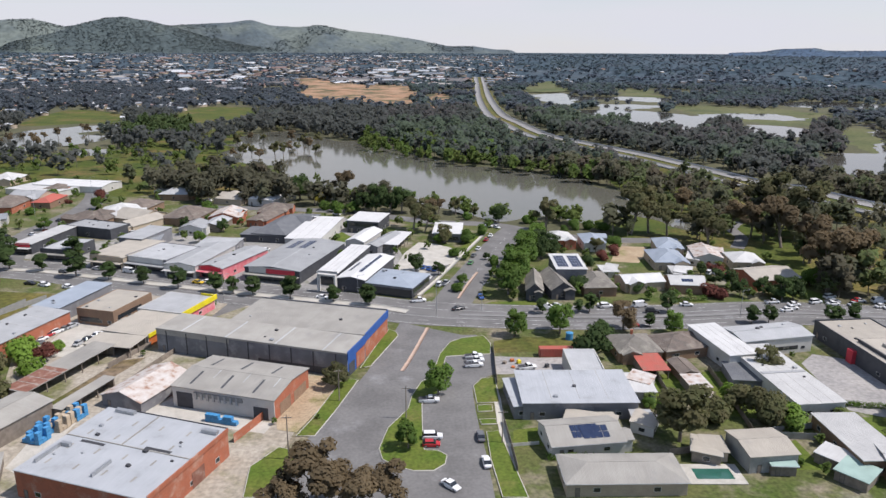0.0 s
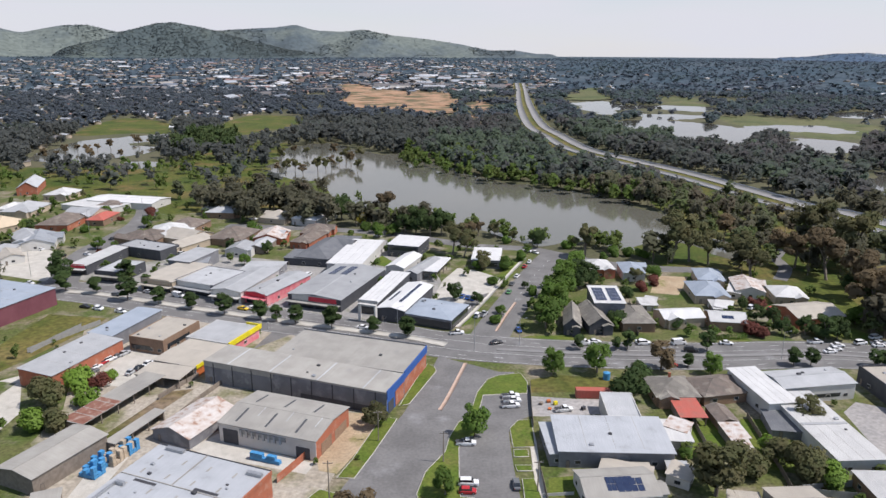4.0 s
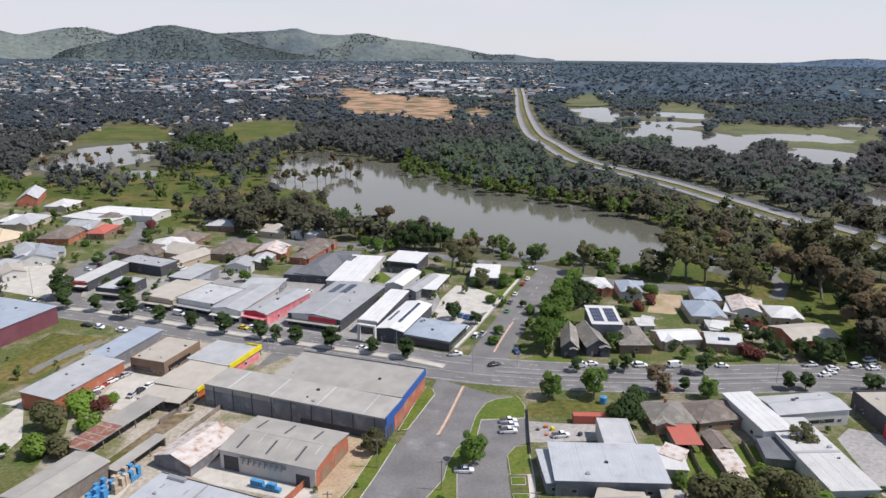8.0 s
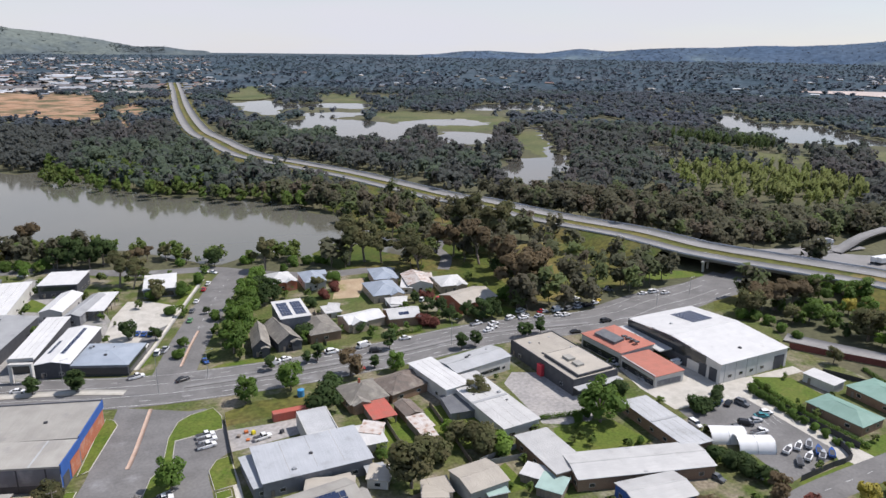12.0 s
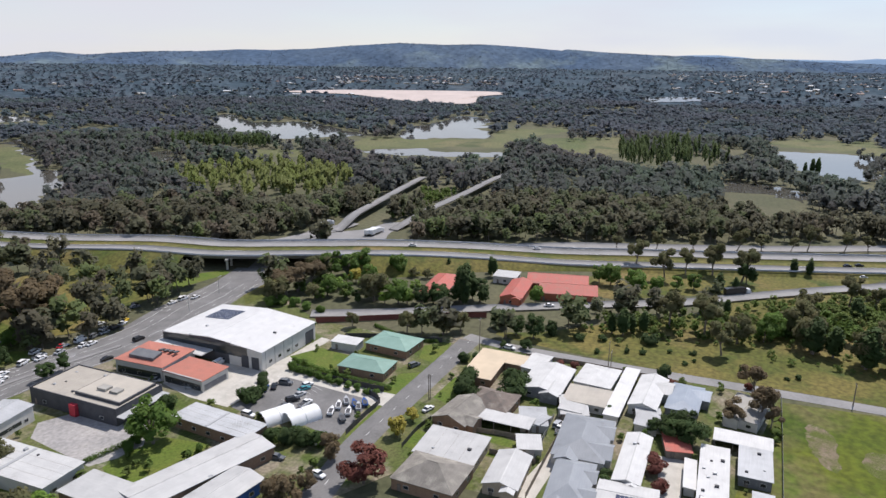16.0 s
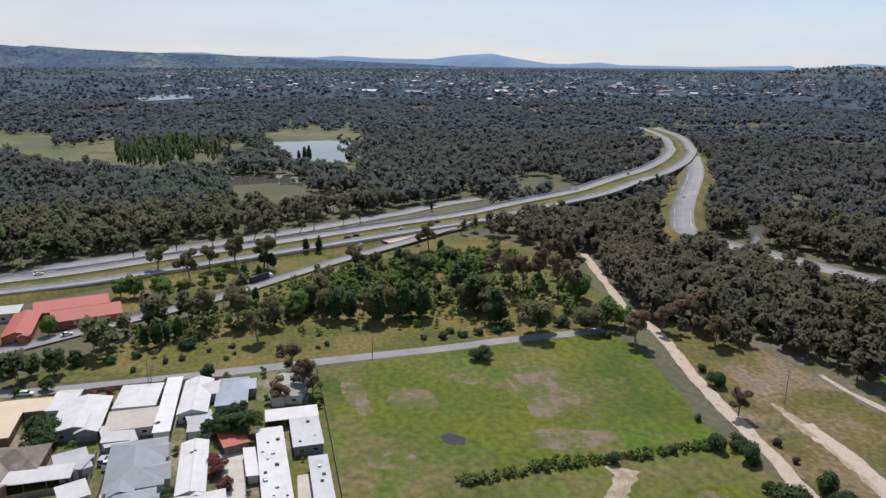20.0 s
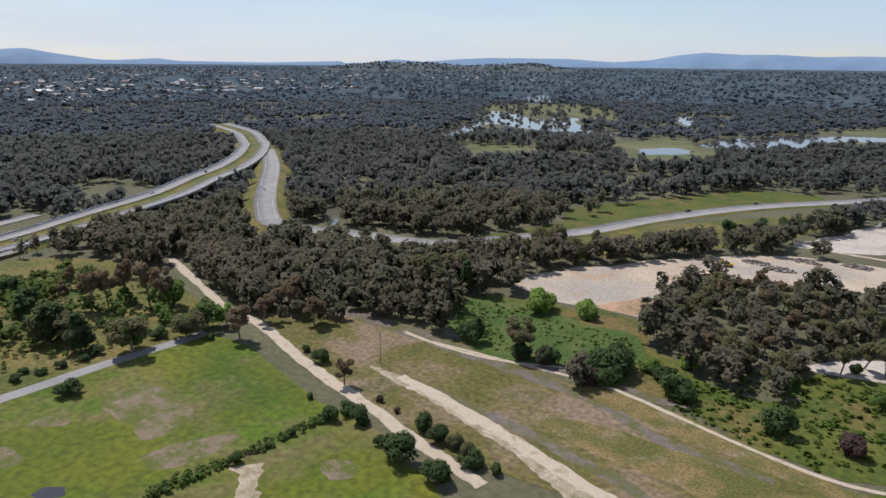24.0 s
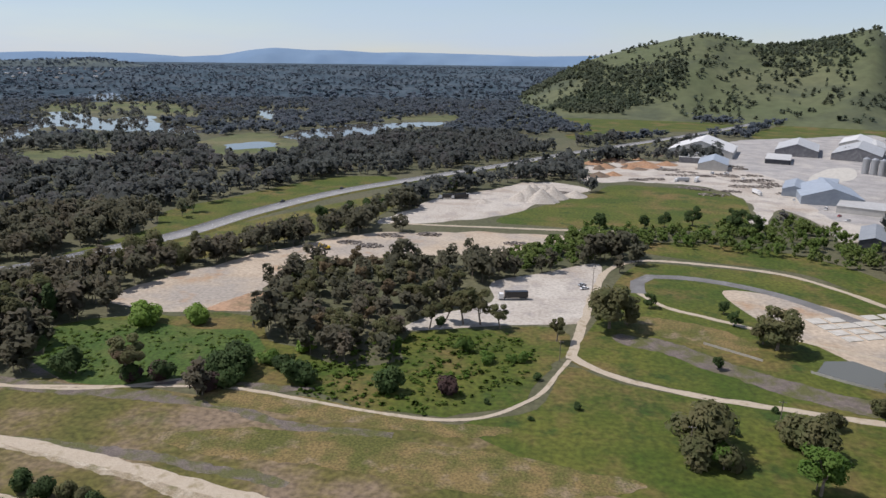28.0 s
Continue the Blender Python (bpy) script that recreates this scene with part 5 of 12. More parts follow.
patch("grass_island", [(29.4, 201.6), (22.5, 200.1), (18.7, 197.4), (15, 189.3), (12.7, 179.3), (11.3, 174.3), (8.5, 171.2), (5.8, 163.7), (4.6, 156.8), (-0.4, 148), (-2.4, 139.2), (-1.6, 134.9), (1.4, 131.9), (5, 130.2), (9.2, 130), (11.8, 132.3), (12.5, 135.6), (10.7, 137.6), (7.6, 138), (7.7, 147.7), (8.1, 158.8), (9.1, 163), (12.6, 164.1), (14, 168.8), (14.9, 179.2), (16.5, 187), (22.9, 187.5), (29.6, 188), (30.7, 195.3)], 0.09, M["lawn"], "kerbed grass island beside the car park", "grass", soft=False, kerb=0.14)
for _p in ([(22.2, 167.9), (24.9, 172.2), (28.7, 172.7), (27.7, 158.9), (22, 158.6)], [(22, 157.5), (25.7, 157.6), (25.4, 154.4), (21.7, 154.2)], [(21.5, 150.6), (25.5, 150.5), (25.6, 148.2), (21.8, 148.1)], [(22.5, 144.7), (25.4, 145), (26.7, 128.9), (27.4, 119.4), (22.3, 119.8), (21.9, 133.6)], [(0.1, 208.6), (2.2, 206.8), (2.9, 203.3), (-5.1, 182), (-8, 180.7), (-3.7, 196.5)], [(-12.4, 174.9), (-8.3, 173.4), (-13.6, 156.1), (-17.2, 145.7), (-21.4, 145.9), (-18.5, 153.7)], [(-24.7, 141.4), (-18.8, 139), (-21.3, 132.8), (-25.8, 123.1), (-29.1, 123.4), (-29.7, 134)]):
    patch("grass_verge", _p, 0.09, M["lawn"], "mown grass verge with a kerb", "grass", soft=False, kerb=0.12)
ribbon("footpath", [(27.7, 171.5), (27.4, 160.1), (26.6, 149.4), (26.2, 139.9), (25.9, 129.3)], 1.8, 0.14, M["concrete"], "pale concrete footpath", "path", thick=0.1)
patch("dirt_lot", [(-22.8, 177.2), (-12.8, 176.2), (-14.7, 164.5), (-21.6, 147.6), (-26.1, 149), (-27.2, 154)], 0.08, M["dirt"], "bare dirt lot beside a brick factory", "ground", soft=False)
ribbon("street_north", [(20, 225), (29.5, 252.6), (37.7, 273.6), (48.7, 302), (59.5, 327), (66, 340)], 14, 0.09, M["asphalt"], "asphalt side street towards the lake", "road")
patch("pool_yard", [(7.0, 295.1), (14.1, 312.8), (21.8, 309.7), (33.0, 297.7), (27.7, 279.2), (17.6, 272.0), (8.4, 253.2), (1.1, 265.6)], 0.075, M["concrete"], "pale concrete forecourt beside a swimming pool", "paving", soft=False)
ribbon("median_strip", [(25.0, 236), (30.7, 253), (35.6, 266)], 1.1, 0.2, M["paver"], "paved median with shrubs", "median", thick=0.15)
ribbon("lake_road", [(-115.6, 395.8), (-63.4, 387.9), (-21.8, 377.7), (6, 361.9), (23.4, 352), (52, 345.7), (64.7, 335.5), (79.2, 323.7), (100.8, 312.4), (121.5, 310), (135.3, 304.1)], 9, 0.08, M["asphalt"], "asphalt street along the lake shore", "road")
ribbon("lake_loop", [(157.4, 294.6), (169, 312.6), (171.8, 329.8), (183.2, 343.9)], 6, 0.08, M["asphalt"], "curved park road", "road")
ribbon("street_west", [(-157.7, 290.7), (-169.1, 330.6), (-168.4, 365.5), (-167.2, 395.4), (-175.6, 433.7), (-197, 480)], 13, 0.08, M["asphalt"], "wide asphalt street between houses", "road")
ribbon("median_strip", [(3.6, 178.3), (6.3, 186.6), (12.5, 209.1)], 1.2, 0.2, M["paver"], "narrow paved median with low shrubs", "median", thick=0.15, step=3)
ribbon("footpath", [(11, 240), (19, 258), (33, 293), (48, 330)], 1.8, 0.12, M["concrete"], "pale concrete footpath", "path", thick=0.1)
ribbon("street_east", [(237, 87.8), (201.2, 88.7), (177.8, 89.4), (153.4, 89.6), (128.8, 86.9), (117.8, 85.8)], 8.5, 0.09, M["asphalt"], "residential asphalt street", "road")
ribbon("field_road", [(241, 90.7), (237.8, 73.4), (237, 30.8), (238.1, -31.2), (238.3, -71.7), (239.8, -97.7), (239.5, -132), (240, -139.9)], 6.0, 0.085, M["asphalt_far"], "narrow asphalt road along the paddock", "road")
ribbon("underpass_road", [(240.3, 212.6), (272.8, 217.7), (307, 228.8), (352.5, 236.5), (381.2, 238.2)], 14, 0.095, M["asphalt"], "road passing under the freeway", "road")


def embankment(pts, half, gaps, material, label):
    """Grassed slopes from the edges of a raised way down to the ground; gaps: boxes where it is bridged."""
    c = smooth_line(pts, 8.0)
    d = np.gradient(c[:, :2], axis=0)
    d /= np.linalg.norm(d, axis=1)[:, None] + 1e-9
    s = np.stack([-d[:, 1], d[:, 0]], 1)
    v, f = [], []
    for sg in (1, -1):
        n0 = len(v)
        for i in range(len(c)):
            z = c[i, 2] + 0.25
            a, b = c[i, :2] + s[i] * sg * (half - 3), c[i, :2] + s[i] * sg * (half + 1.2)
            g = c[i, :2] + s[i] * sg * (half + 1.2 + z * 2.0)
            v += [(*a, z), (*b, z), (*g, 0.0)]
        for i in range(len(c) - 1):
            if any(x0 < c[i, 0] < x1 and y0 < c[i, 1] < y1 for x0, x1, y0, y1 in gaps):
                continue
            k = n0 + 3 * i
            for q in (0, 1):
                f.append((k + q, k + q + 1, k + q + 4, k + q + 3) if sg < 0 else (k + q, k + q + 3, k + q + 4, k + q + 1))
    return tagged(link("embankment", np_mesh("embankment", v, f, material)), label, "embankment", kind="structure")


embankment(FREEWAY, 16.0, ((268, 314, 178, 264), (458, 640, -440, -190)), M["rough"], "grassed freeway embankment")
embankment(HIGHWAY, 8.0, (), M["rough"], "grassed highway embankment")
def edge_line(o):
    """A line along the freeway at that distance from its middle; the carriageways draw apart towards the south."""
    c = smooth_line(FREEWAY, 14.0)
    d = np.gradient(c[:, :2], axis=0)
    d /= np.linalg.norm(d, axis=1)[:, None] + 1e-9
    k = o - math.copysign(2.0, o) * np.clip((c[:, 1] - 60) / 90, 0, 1)
    return [(x - q * v, y + q * u, z) for (x, y, z), (u, v), q in zip(c, d, k)]


for _o in (-11.5, 11.5):
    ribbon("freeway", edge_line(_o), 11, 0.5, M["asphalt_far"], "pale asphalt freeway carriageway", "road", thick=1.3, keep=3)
_k = FREEWAY.index((345, 130, 4))
ribbon("freeway_median", FREEWAY[:_k + 1], 8.4, 0.3, M["rough"], "grassed freeway median", "grass", thick=0.6)
ribbon("freeway_median", FREEWAY[_k:], 12, 0.3, M["rough"], "grassed freeway median", "grass", thick=0.6)
ribbon("ramp", [(235.4, 159.5, 0.4), (244.2, 142.2, 0.4), (254.2, 124.2, 0.4), (269.4, 100.6, 0.4), (283.6, 76.2, 0.4), (297.0, 53.8, 0.4), (316.0, 18.5, 0.5), (340.8, -13.4, 0.6), (362.4, -42.0, 0.8), (380, -68.6, 1.1), (396.2, -93.4, 1.4), (410.5, -112, 1.6), (422, -128, 1.8), (434, -150, 2.6)], 8.5, 0.3, M["asphalt_far"], "single-lane freeway ramp", "road", thick=0.8, keep=4)
ribbon("service_road", [(352, 152, 0.2), (371, 126, 0.2), (395.6, 88.8, 0.2), (407.6, 58, 0.2), (425.5, 12, 0.2), (445, -33.8, 0.2), (466, -76, 0.2), (483, -111, 0.2), (498, -134, 0.2), (511, -158, 0.2), (520, -180, 0.2)], 13, 0.2, M["asphalt_far"], "broad pale service road beside the freeway", "road", thick=0.5, keep=2, ragged=0.06)
ribbon("gravel_apron", [(399, -80, 1.2), (406, -97, 1.3), (415, -116, 1.5), (424, -136, 1.8)], 8, 0.2, M["gravel_tan"], "pale gravel apron between ramp and freeway", "gravel", thick=1.6)
ribbon("feeder_road", [(322, 249, 0.2), (343.8, 239.5, 0.2), (370.1, 231.3, 0.3), (388, 228, 1.0)], 11, 0.2, M["asphalt_far"], "asphalt feeder road towards a bridge", "road")
patch("junction", [(338, 222), (352, 230), (366, 226), (380, 214), (404, 209), (404, 196), (380, 196), (358, 190), (344, 196)], 0.16, M["asphalt_far"], "broad asphalt junction beyond the underpass", "road")
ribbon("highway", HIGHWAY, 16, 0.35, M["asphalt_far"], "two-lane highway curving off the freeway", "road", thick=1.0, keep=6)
ribbon("bridge_road", [(366, 226.8, 0.6), (380, 228.9, 2.6), (397.9, 231.5, 5), (446.4, 238.6, 5), (523.3, 250, 5), (560, 256, 4)], 7, 0.2, M["asphalt_far"], "low concrete bridge over the flood plain", "road", thick=0.8)
ribbon("bridge_road", [(384, 196.5, 0.6), (404, 194.5, 2.8), (435.6, 193.2, 5), (500, 193, 5), (578.2, 194.9, 5), (640, 190, 4)], 7, 0.2, M["asphalt_far"], "low concrete bridge over the flood plain", "road", thick=0.8)
ribbon("old_path", [(216.7, -190.3), (180, -192.3), (141.9, -191.6), (98.6, -190.1), (63.1, -180.3), (37, -180.2)], 4.5, 0.1, M["weeds"], "faint grey gravel path in waste grass", "path", step=2, ragged=0.35)
for _p, _m, _l in (([(257.3, -199.2), (214.6, -199.5), (162.8, -196.5), (119.2, -195.8), (116.4, -191.2), (157.3, -189.5), (206, -191), (247.2, -190.8)], "weeds", "band of purple-grey dead weeds"), ([(154.3, -163.3), (115, -162.4), (82.4, -158.8), (59.9, -154.2), (61.7, -150.6), (87.6, -155.1), (119.7, -157.6), (151.1, -159.6)], "weeds", "band of purple-grey dead weeds"), ([(-35.8, -272.6), (-58.6, -264.6), (-80.5, -244.8), (-99.2, -232.9), (-116.1, -223.4), (-111.8, -213.8), (-93.6, -222.2), (-75.5, -233.4), (-54.3, -252), (-34.9, -264.2)], "weeds", "weedy old stone bank"),
                   ([(100.7, -200), (77.4, -199.7), (50, -195.5), (27.8, -190.7), (3.8, -189.4), (10, -183.5), (36.8, -183.5), (69.4, -187.7), (96.4, -190.8)], "ochre", "ochre dry grass along the track"), ([(173.8, -210.7), (163.8, -218.4), (132.5, -210.2), (104.1, -207.1), (67.8, -205.3), (83.7, -201.1), (116.5, -200), (152.1, -198.5), (169.3, -202)], "weeds", "band of purple-grey dead weeds by the track"), ([(104.1, -170.4), (70, -179.6), (25.6, -177), (-12.3, -171.3), (-33.5, -164.2), (2.2, -154.6), (47.5, -161), (88.3, -163.1)], "ochre", "brownish dry grass with tufts"), ([(-42.6, -293.4), (-63.2, -290), (-81.4, -280.2), (-88.6, -266.8), (-78.4, -259.6), (-59.2, -267.6), (-43, -276.9)], "ochre", "ochre dry grass inside the loop"), ([(133.5, -287.2), (122.1, -295.6), (114.1, -281.3), (124.3, -272.2), (136.9, -271.5)], "red_earth", "orange bare earth in the yard"),
                   ([(167.9, -160.4), (147.1, -162.8), (117.7, -157.6), (93.5, -152.8), (73.5, -147.9), (51.8, -141.6), (63.4, -137), (84, -142.6), (118.2, -152.8), (151.6, -157.7)], "bare", "broad pale stony strip in waste grass"),
                   ([(212, -86), (215, -95.8), (208.6, -103.8), (195.2, -103.5), (184.9, -100.1), (177.4, -92), (180, -83.6), (190.5, -84.6), (199, -82.5)], "bald", "large bare patch in the paddock"), ([(207.8, -41.7), (208.8, -48.8), (203.4, -56.9), (193.6, -56.8), (194.2, -49.8), (198.8, -42.8)], "bald", "bare pinkish patch in the paddock"), ([(216.9, -28.1), (218.2, -33.2), (208, -35.2), (196, -35.5), (192.7, -32), (200.3, -29)], "bald", "bare pinkish patch in the paddock"),
                   ([(171.6, -77.8), (170.2, -90.2), (165.4, -101.2), (160.5, -102.3), (159.5, -91.9), (160.6, -81.4), (163.1, -76.5)], "bald", "bare pinkish patch in the paddock"), ([(172.8, -29.9), (172.5, -36.2), (166.2, -43.9), (159.3, -42.5), (161.6, -34.8), (165.5, -28.9)], "bald", "bare pinkish patch in the paddock"), ([(131.3, -107.6), (131, -113.2), (124.1, -114.5), (121.3, -110.1), (124.8, -106.3)], "bald", "small bare patch in the paddock"), ([(213.3, -64.6), (214.3, -70.7), (207.1, -73.9), (205.2, -69.4)], "bald", "small bare patch in the paddock")):
    patch("bare_strip", _p, 0.1, M[_m], _l, "ground", wobble=1.0, fine=True)
patch("bare_strip", [(187.4, -228.8), (179.5, -251.1), (137.7, -249.9), (108.3, -249.8), (96.6, -226.3), (122.7, -202), (158.1, -198.7)], 0.1, M["lush"], "dark green reeds in a hollow", "grass", wobble=2.0)
for _p, _w in (([(349.2, -185.5), (316.3, -176.5), (288.9, -169.3), (258.6, -161.2), (231.7, -159.6), (196.3, -149.9), (164.1, -142.7), (143.3, -139), (124.3, -134.8), (106.5, -131.4), (93.5, -129.2)], 4.6), ([(154.1, -161.7), (142.5, -160.5), (128.4, -158.2), (113.4, -155.7), (84.2, -148.8), (65.6, -145), (54.8, -141.6)], 4.6), ([(171.5, -191.5), (134.8, -197), (101.6, -201.9), (85.5, -200.8), (67.2, -197.3), (47.8, -193.6), (29.6, -191.5), (16, -193.3), (7.6, -198.2), (0.9, -204.8), (-6.3, -215.1), (-11.2, -228.9), (-16.2, -242.7)], 1.7), ([(-16.6, -243.8), (-20.1, -264), (-26.1, -297.7), (-32.2, -330.7), (-39.2, -358.4), (-49, -374.9), (-62.1, -384), (-80.2, -383.8), (-108.3, -377.9), (-133.5, -367), (-151.3, -342.6), (-160.3, -324.2)], 3.6), ([(-17.1, -245.9), (-22.5, -238.8), (-29.8, -232.4), (-40.5, -226.1), (-51, -222.2), (-62.8, -218.9), (-76.1, -216.3), (-92.1, -213.3), (-110.2, -210.1)], 3.6), ([(-51.5, -325.5), (-61.5, -307.4), (-78.3, -295.9), (-97.5, -282.9), (-108.2, -275.7), (-132.4, -260.6)], 3.0), ([(94.2, -448.2), (52.4, -447.7), (15.3, -448.2), (-21.2, -448.7), (-57.3, -452.3)], 4.0)):
    ribbon("dirt_track", _p, _w, 0.12, M["track"], "pale sandy track through grass", "track", step=1.6, ragged=0.2)
ribbon("dirt_track", [(181.8, -193), (165.8, -191.9), (148.5, -193), (131.8, -197.4), (115.4, -205.6)], 1.8, 0.12, M["track"], "narrow pale path through weeds", "track", step=1.6, ragged=0.3)
ribbon("dirt_track", [(146.9, -95.6), (135.7, -87.6), (126.4, -80.1)], 7.5, 0.12, M["bare"], "broad stony washout in the lower paddock", "track", step=1.6, ragged=0.45)
ribbon("old_road", [(-51.5, -325.5), (-53.3, -343.4), (-60.9, -354.2), (-74.9, -354.8), (-95.6, -348.9), (-121.3, -329.2), (-145.7, -290.9)], 7.0, 0.12, M["asphalt"], "disused grey asphalt loop", "road")

# ---- buildings ----
def roof_mesh(w, d, h, kind, rise, eave, along):
    """Corner points and faces of a roof's upper surface."""
    x, y = w / 2 + eave, d / 2 + eave
    if kind == "gable":
        if along == "x":
            v = [(-x, -y, h), (x, -y, h), (x, 0, h + rise), (-x, 0, h + rise), (x, y, h), (-x, y, h)]
            f = [(0, 1, 2, 3), (3, 2, 4, 5)]
        else:
            v = [(-x, -y, h), (0, -y, h + rise), (0, y, h + rise), (-x, y, h), (x, -y, h), (x, y, h)]
            f = [(0, 1, 2, 3), (1, 4, 5, 2)]
    elif kind == "hip":
        if along == "x":
            k = max(0.2, x - y)
            v = [(-x, -y, h), (x, -y, h), (x, y, h), (-x, y, h), (-k, 0, h + rise), (k, 0, h + rise)]
            f = [(0, 1, 5, 4), (1, 2, 5), (2, 3, 4, 5), (3, 0, 4)]
        else:
            k = max(0.2, y - x)
            v = [(-x, -y, h), (x, -y, h), (x, y, h), (-x, y, h), (0, -k, h + rise), (0, k, h + rise)]
            f = [(0, 1, 4), (1, 2, 5, 4), (2, 3, 5), (3, 0, 4, 5)]
    else:
        v = [(-x, -y, h), (x, -y, h), (x, y, h + rise), (-x, y, h + rise)]
        f = [(0, 1, 2, 3)]
    return v, f


def roof_part(v, f, material, parent, label="", thick=0.16, name="roof"):
    bm = bmesh.new()
    vs = [bm.verts.new(p) for p in v]
    for k in f:
        bm.faces.new([vs[i] for i in k])
    r = bmesh.ops.extrude_face_region(bm, geom=bm.faces[:])
    up = [g for g in r["geom"] if isinstance(g, bmesh.types.BMVert)]
    bmesh.ops.translate(bm, verts=up, vec=(0, 0, thick))
    bmesh.ops.recalc_face_normals(bm, faces=bm.faces[:])
    return part(name, bm, material, parent, label)


WIN = {}
DIMS = {}        # width, depth, height and roof height of each building
FOOT = []        # ground taken by buildings


def window_on(parent, side, u, z, ww, hh, w, d, door=False):
    """A framed pane set on a wall: side n, s, e or w; u metres along it from its middle."""
    key = (round(ww, 2), round(hh, 2), door)
    if key not in WIN:
        bm = bmesh.new()
        t = 0.07
        for b in ((-ww / 2, ww / 2, -0.06, 0.02, -hh / 2, -hh / 2 + t), (-ww / 2, ww / 2, -0.06, 0.02, hh / 2 - t, hh / 2),
                  (-ww / 2, -ww / 2 + t, -0.06, 0.02, -hh / 2 + t, hh / 2 - t), (ww / 2 - t, ww / 2, -0.06, 0.02, -hh / 2 + t, hh / 2 - t)):
            box(bm, *b)
        fr = bpy.data.meshes.new("window_frame")
        bm.to_mesh(fr)
        bm.free()
        fr.materials.append(M["wall_dark"] if door else M["wall_white"])
        bm = bmesh.new()
        box(bm, -ww / 2 + t, ww / 2 - t, -0.03, 0.01, -hh / 2 + t, hh / 2 - t)
        pn = bpy.data.meshes.new("pane")
        bm.to_mesh(pn)
        bm.free()
        pn.materials.append(M["timber"] if door == 2 else M["glass"])
        WIN[key] = (fr, pn)
    fr, pn = WIN[key]
    x, y, r = {"s": (u, -d / 2, 0), "n": (-u, d / 2, 180), "e": (w / 2, u, 90), "w": (-w / 2, -u, -90)}[side]
    ob = link("door" if door else "window", fr, parent, loc=(x, y, z), rot=r)
    link("door_leaf" if door else "pane", pn, ob)
    return ob


def building(name, cx, cy, w, d, rot, h, roof, label, category, walls="brick_cream", top="roof_light", rise=None, eave=0.35, along=None, wins=2, parapet=0.0, vents=0,
             doors=1, solar=0, gutter=True, chimney=0, group="", open_sides="", faces=None, wing=None):
    faces = faces or {}
    if wing is None and category in ("house", "cabin") and roof != "flat" and min(w, d) > 5:
        k_ = random.Random(int(abs(cx * 7 + cy * 3)))
        wing = (k_.choice("sse"), k_.choice((-0.24, 0.22, 0.26)), k_.uniform(0.34, 0.44), k_.uniform(1.2, 2.8)) if k_.random() < 0.7 else ()
    w, d = max(w, 2.0), max(d, 2.0)
    FOOT.append((cx, cy, min(w, d) / 2 + 1.5))
    k_ = int(max(w, d) / min(w, d))
    for i_ in range(1, k_ + 1):
        for sg in (-1, 1):
            q_ = sg * i_ * (max(w, d) - min(w, d)) / 2 / k_
            ca, sa = math.cos(radians(rot)), math.sin(radians(rot))
            FOOT.append((cx + (ca * q_ if w > d else -sa * q_), cy + (sa * q_ if w > d else ca * q_), min(w, d) / 2 + 1.5))
    e = tagged(link(name, None, loc=(cx, cy, 0), rot=rot), label, category, group)
    along = along or ("x" if w >= d else "y")
    span = d if along == "x" else w
    rise = rise if rise is not None else {"gable": span * 0.17, "hip": span * 0.2, "flat": 0.25}[roof]
    t = 0.22
    wm = M[walls]
    hh = {"s": h, "n": h + (rise if roof == "flat" else 0), "e": h, "w": h}
    for s, b in (("s", (-w / 2, w / 2, -d / 2, -d / 2 + t)), ("n", (-w / 2, w / 2, d / 2 - t, d / 2)),
                 ("e", (w / 2 - t, w / 2, -d / 2 + t, d / 2 - t)), ("w", (-w / 2, -w / 2 + t, -d / 2 + t, d / 2 - t))):
        if s in open_sides:
            n = max(2, int((w if s in "ns" else d) / 5))
            for i in range(n + 1):
                q = i / n
                x = b[0] + (b[1] - b[0] - t) * q if s in "ns" else b[0]
                y = b[2] + (b[3] - b[2] - t) * q if s in "ew" else b[2]
                box_part("post", (x, x + t, y, y + t, 0, h), M["timber"], e)
            continue
        bm = bmesh.new()
        z1 = h + parapet
        vs = box(bm, *b, 0, z1)
        if roof == "flat" and not parapet:
            for q in vs[4:]:
                q.co.z += rise * (q.co.y + d / 2) / d
        if roof == "gable" and s in ("ew" if along == "x" else "ns"):
            lo, hi = (b[2], b[3]) if along == "x" else (b[0], b[1])
            mid = 0.0
            if along == "x":
                tri = [(b[0], lo, h), (b[0], hi, h), (b[0], mid, h + rise)], [(b[1], lo, h), (b[1], hi, h), (b[1], mid, h + rise)]
            else:
                tri = [(lo, b[2], h), (hi, b[2], h), (mid, b[2], h + rise)], [(lo, b[3], h), (hi, b[3], h), (mid, b[3], h + rise)]
            va, vb = [[bm.verts.new(q) for q in tt] for tt in tri]
            bm.faces.new(va), bm.faces.new(vb)
        part("wall", bm, M[faces[s]] if s in faces else wm, e)
    if parapet:
        v, f = roof_mesh(w - 2 * t - 0.02, d - 2 * t - 0.02, h - 0.1, roof, min(rise, parapet * 0.8), 0.0, along)
    else:
        v, f = roof_mesh(w, d, h, roof, rise, eave, along)
    roof_part(v, f, M[top], e)
    if roof in ("gable", "hip") and not parapet:
        L = (w if along == "x" else d) / 2 + eave
        if roof == "hip":
            L = max(0.3, abs(w - d) / 2)
        b = (-L, L, -0.14, 0.14, h + rise + 0.1, h + rise + 0.2) if along == "x" else (-0.14, 0.14, -L, L, h + rise + 0.1, h + rise + 0.2)
        box_part("ridge_cap", b, M[top], e)
    if gutter and not parapet and math.hypot(cx, cy) < 150:
        x, y = w / 2 + eave, d / 2 + eave
        sides = ("s", "n") if (along == "x" or roof != "gable") else ("e", "w")
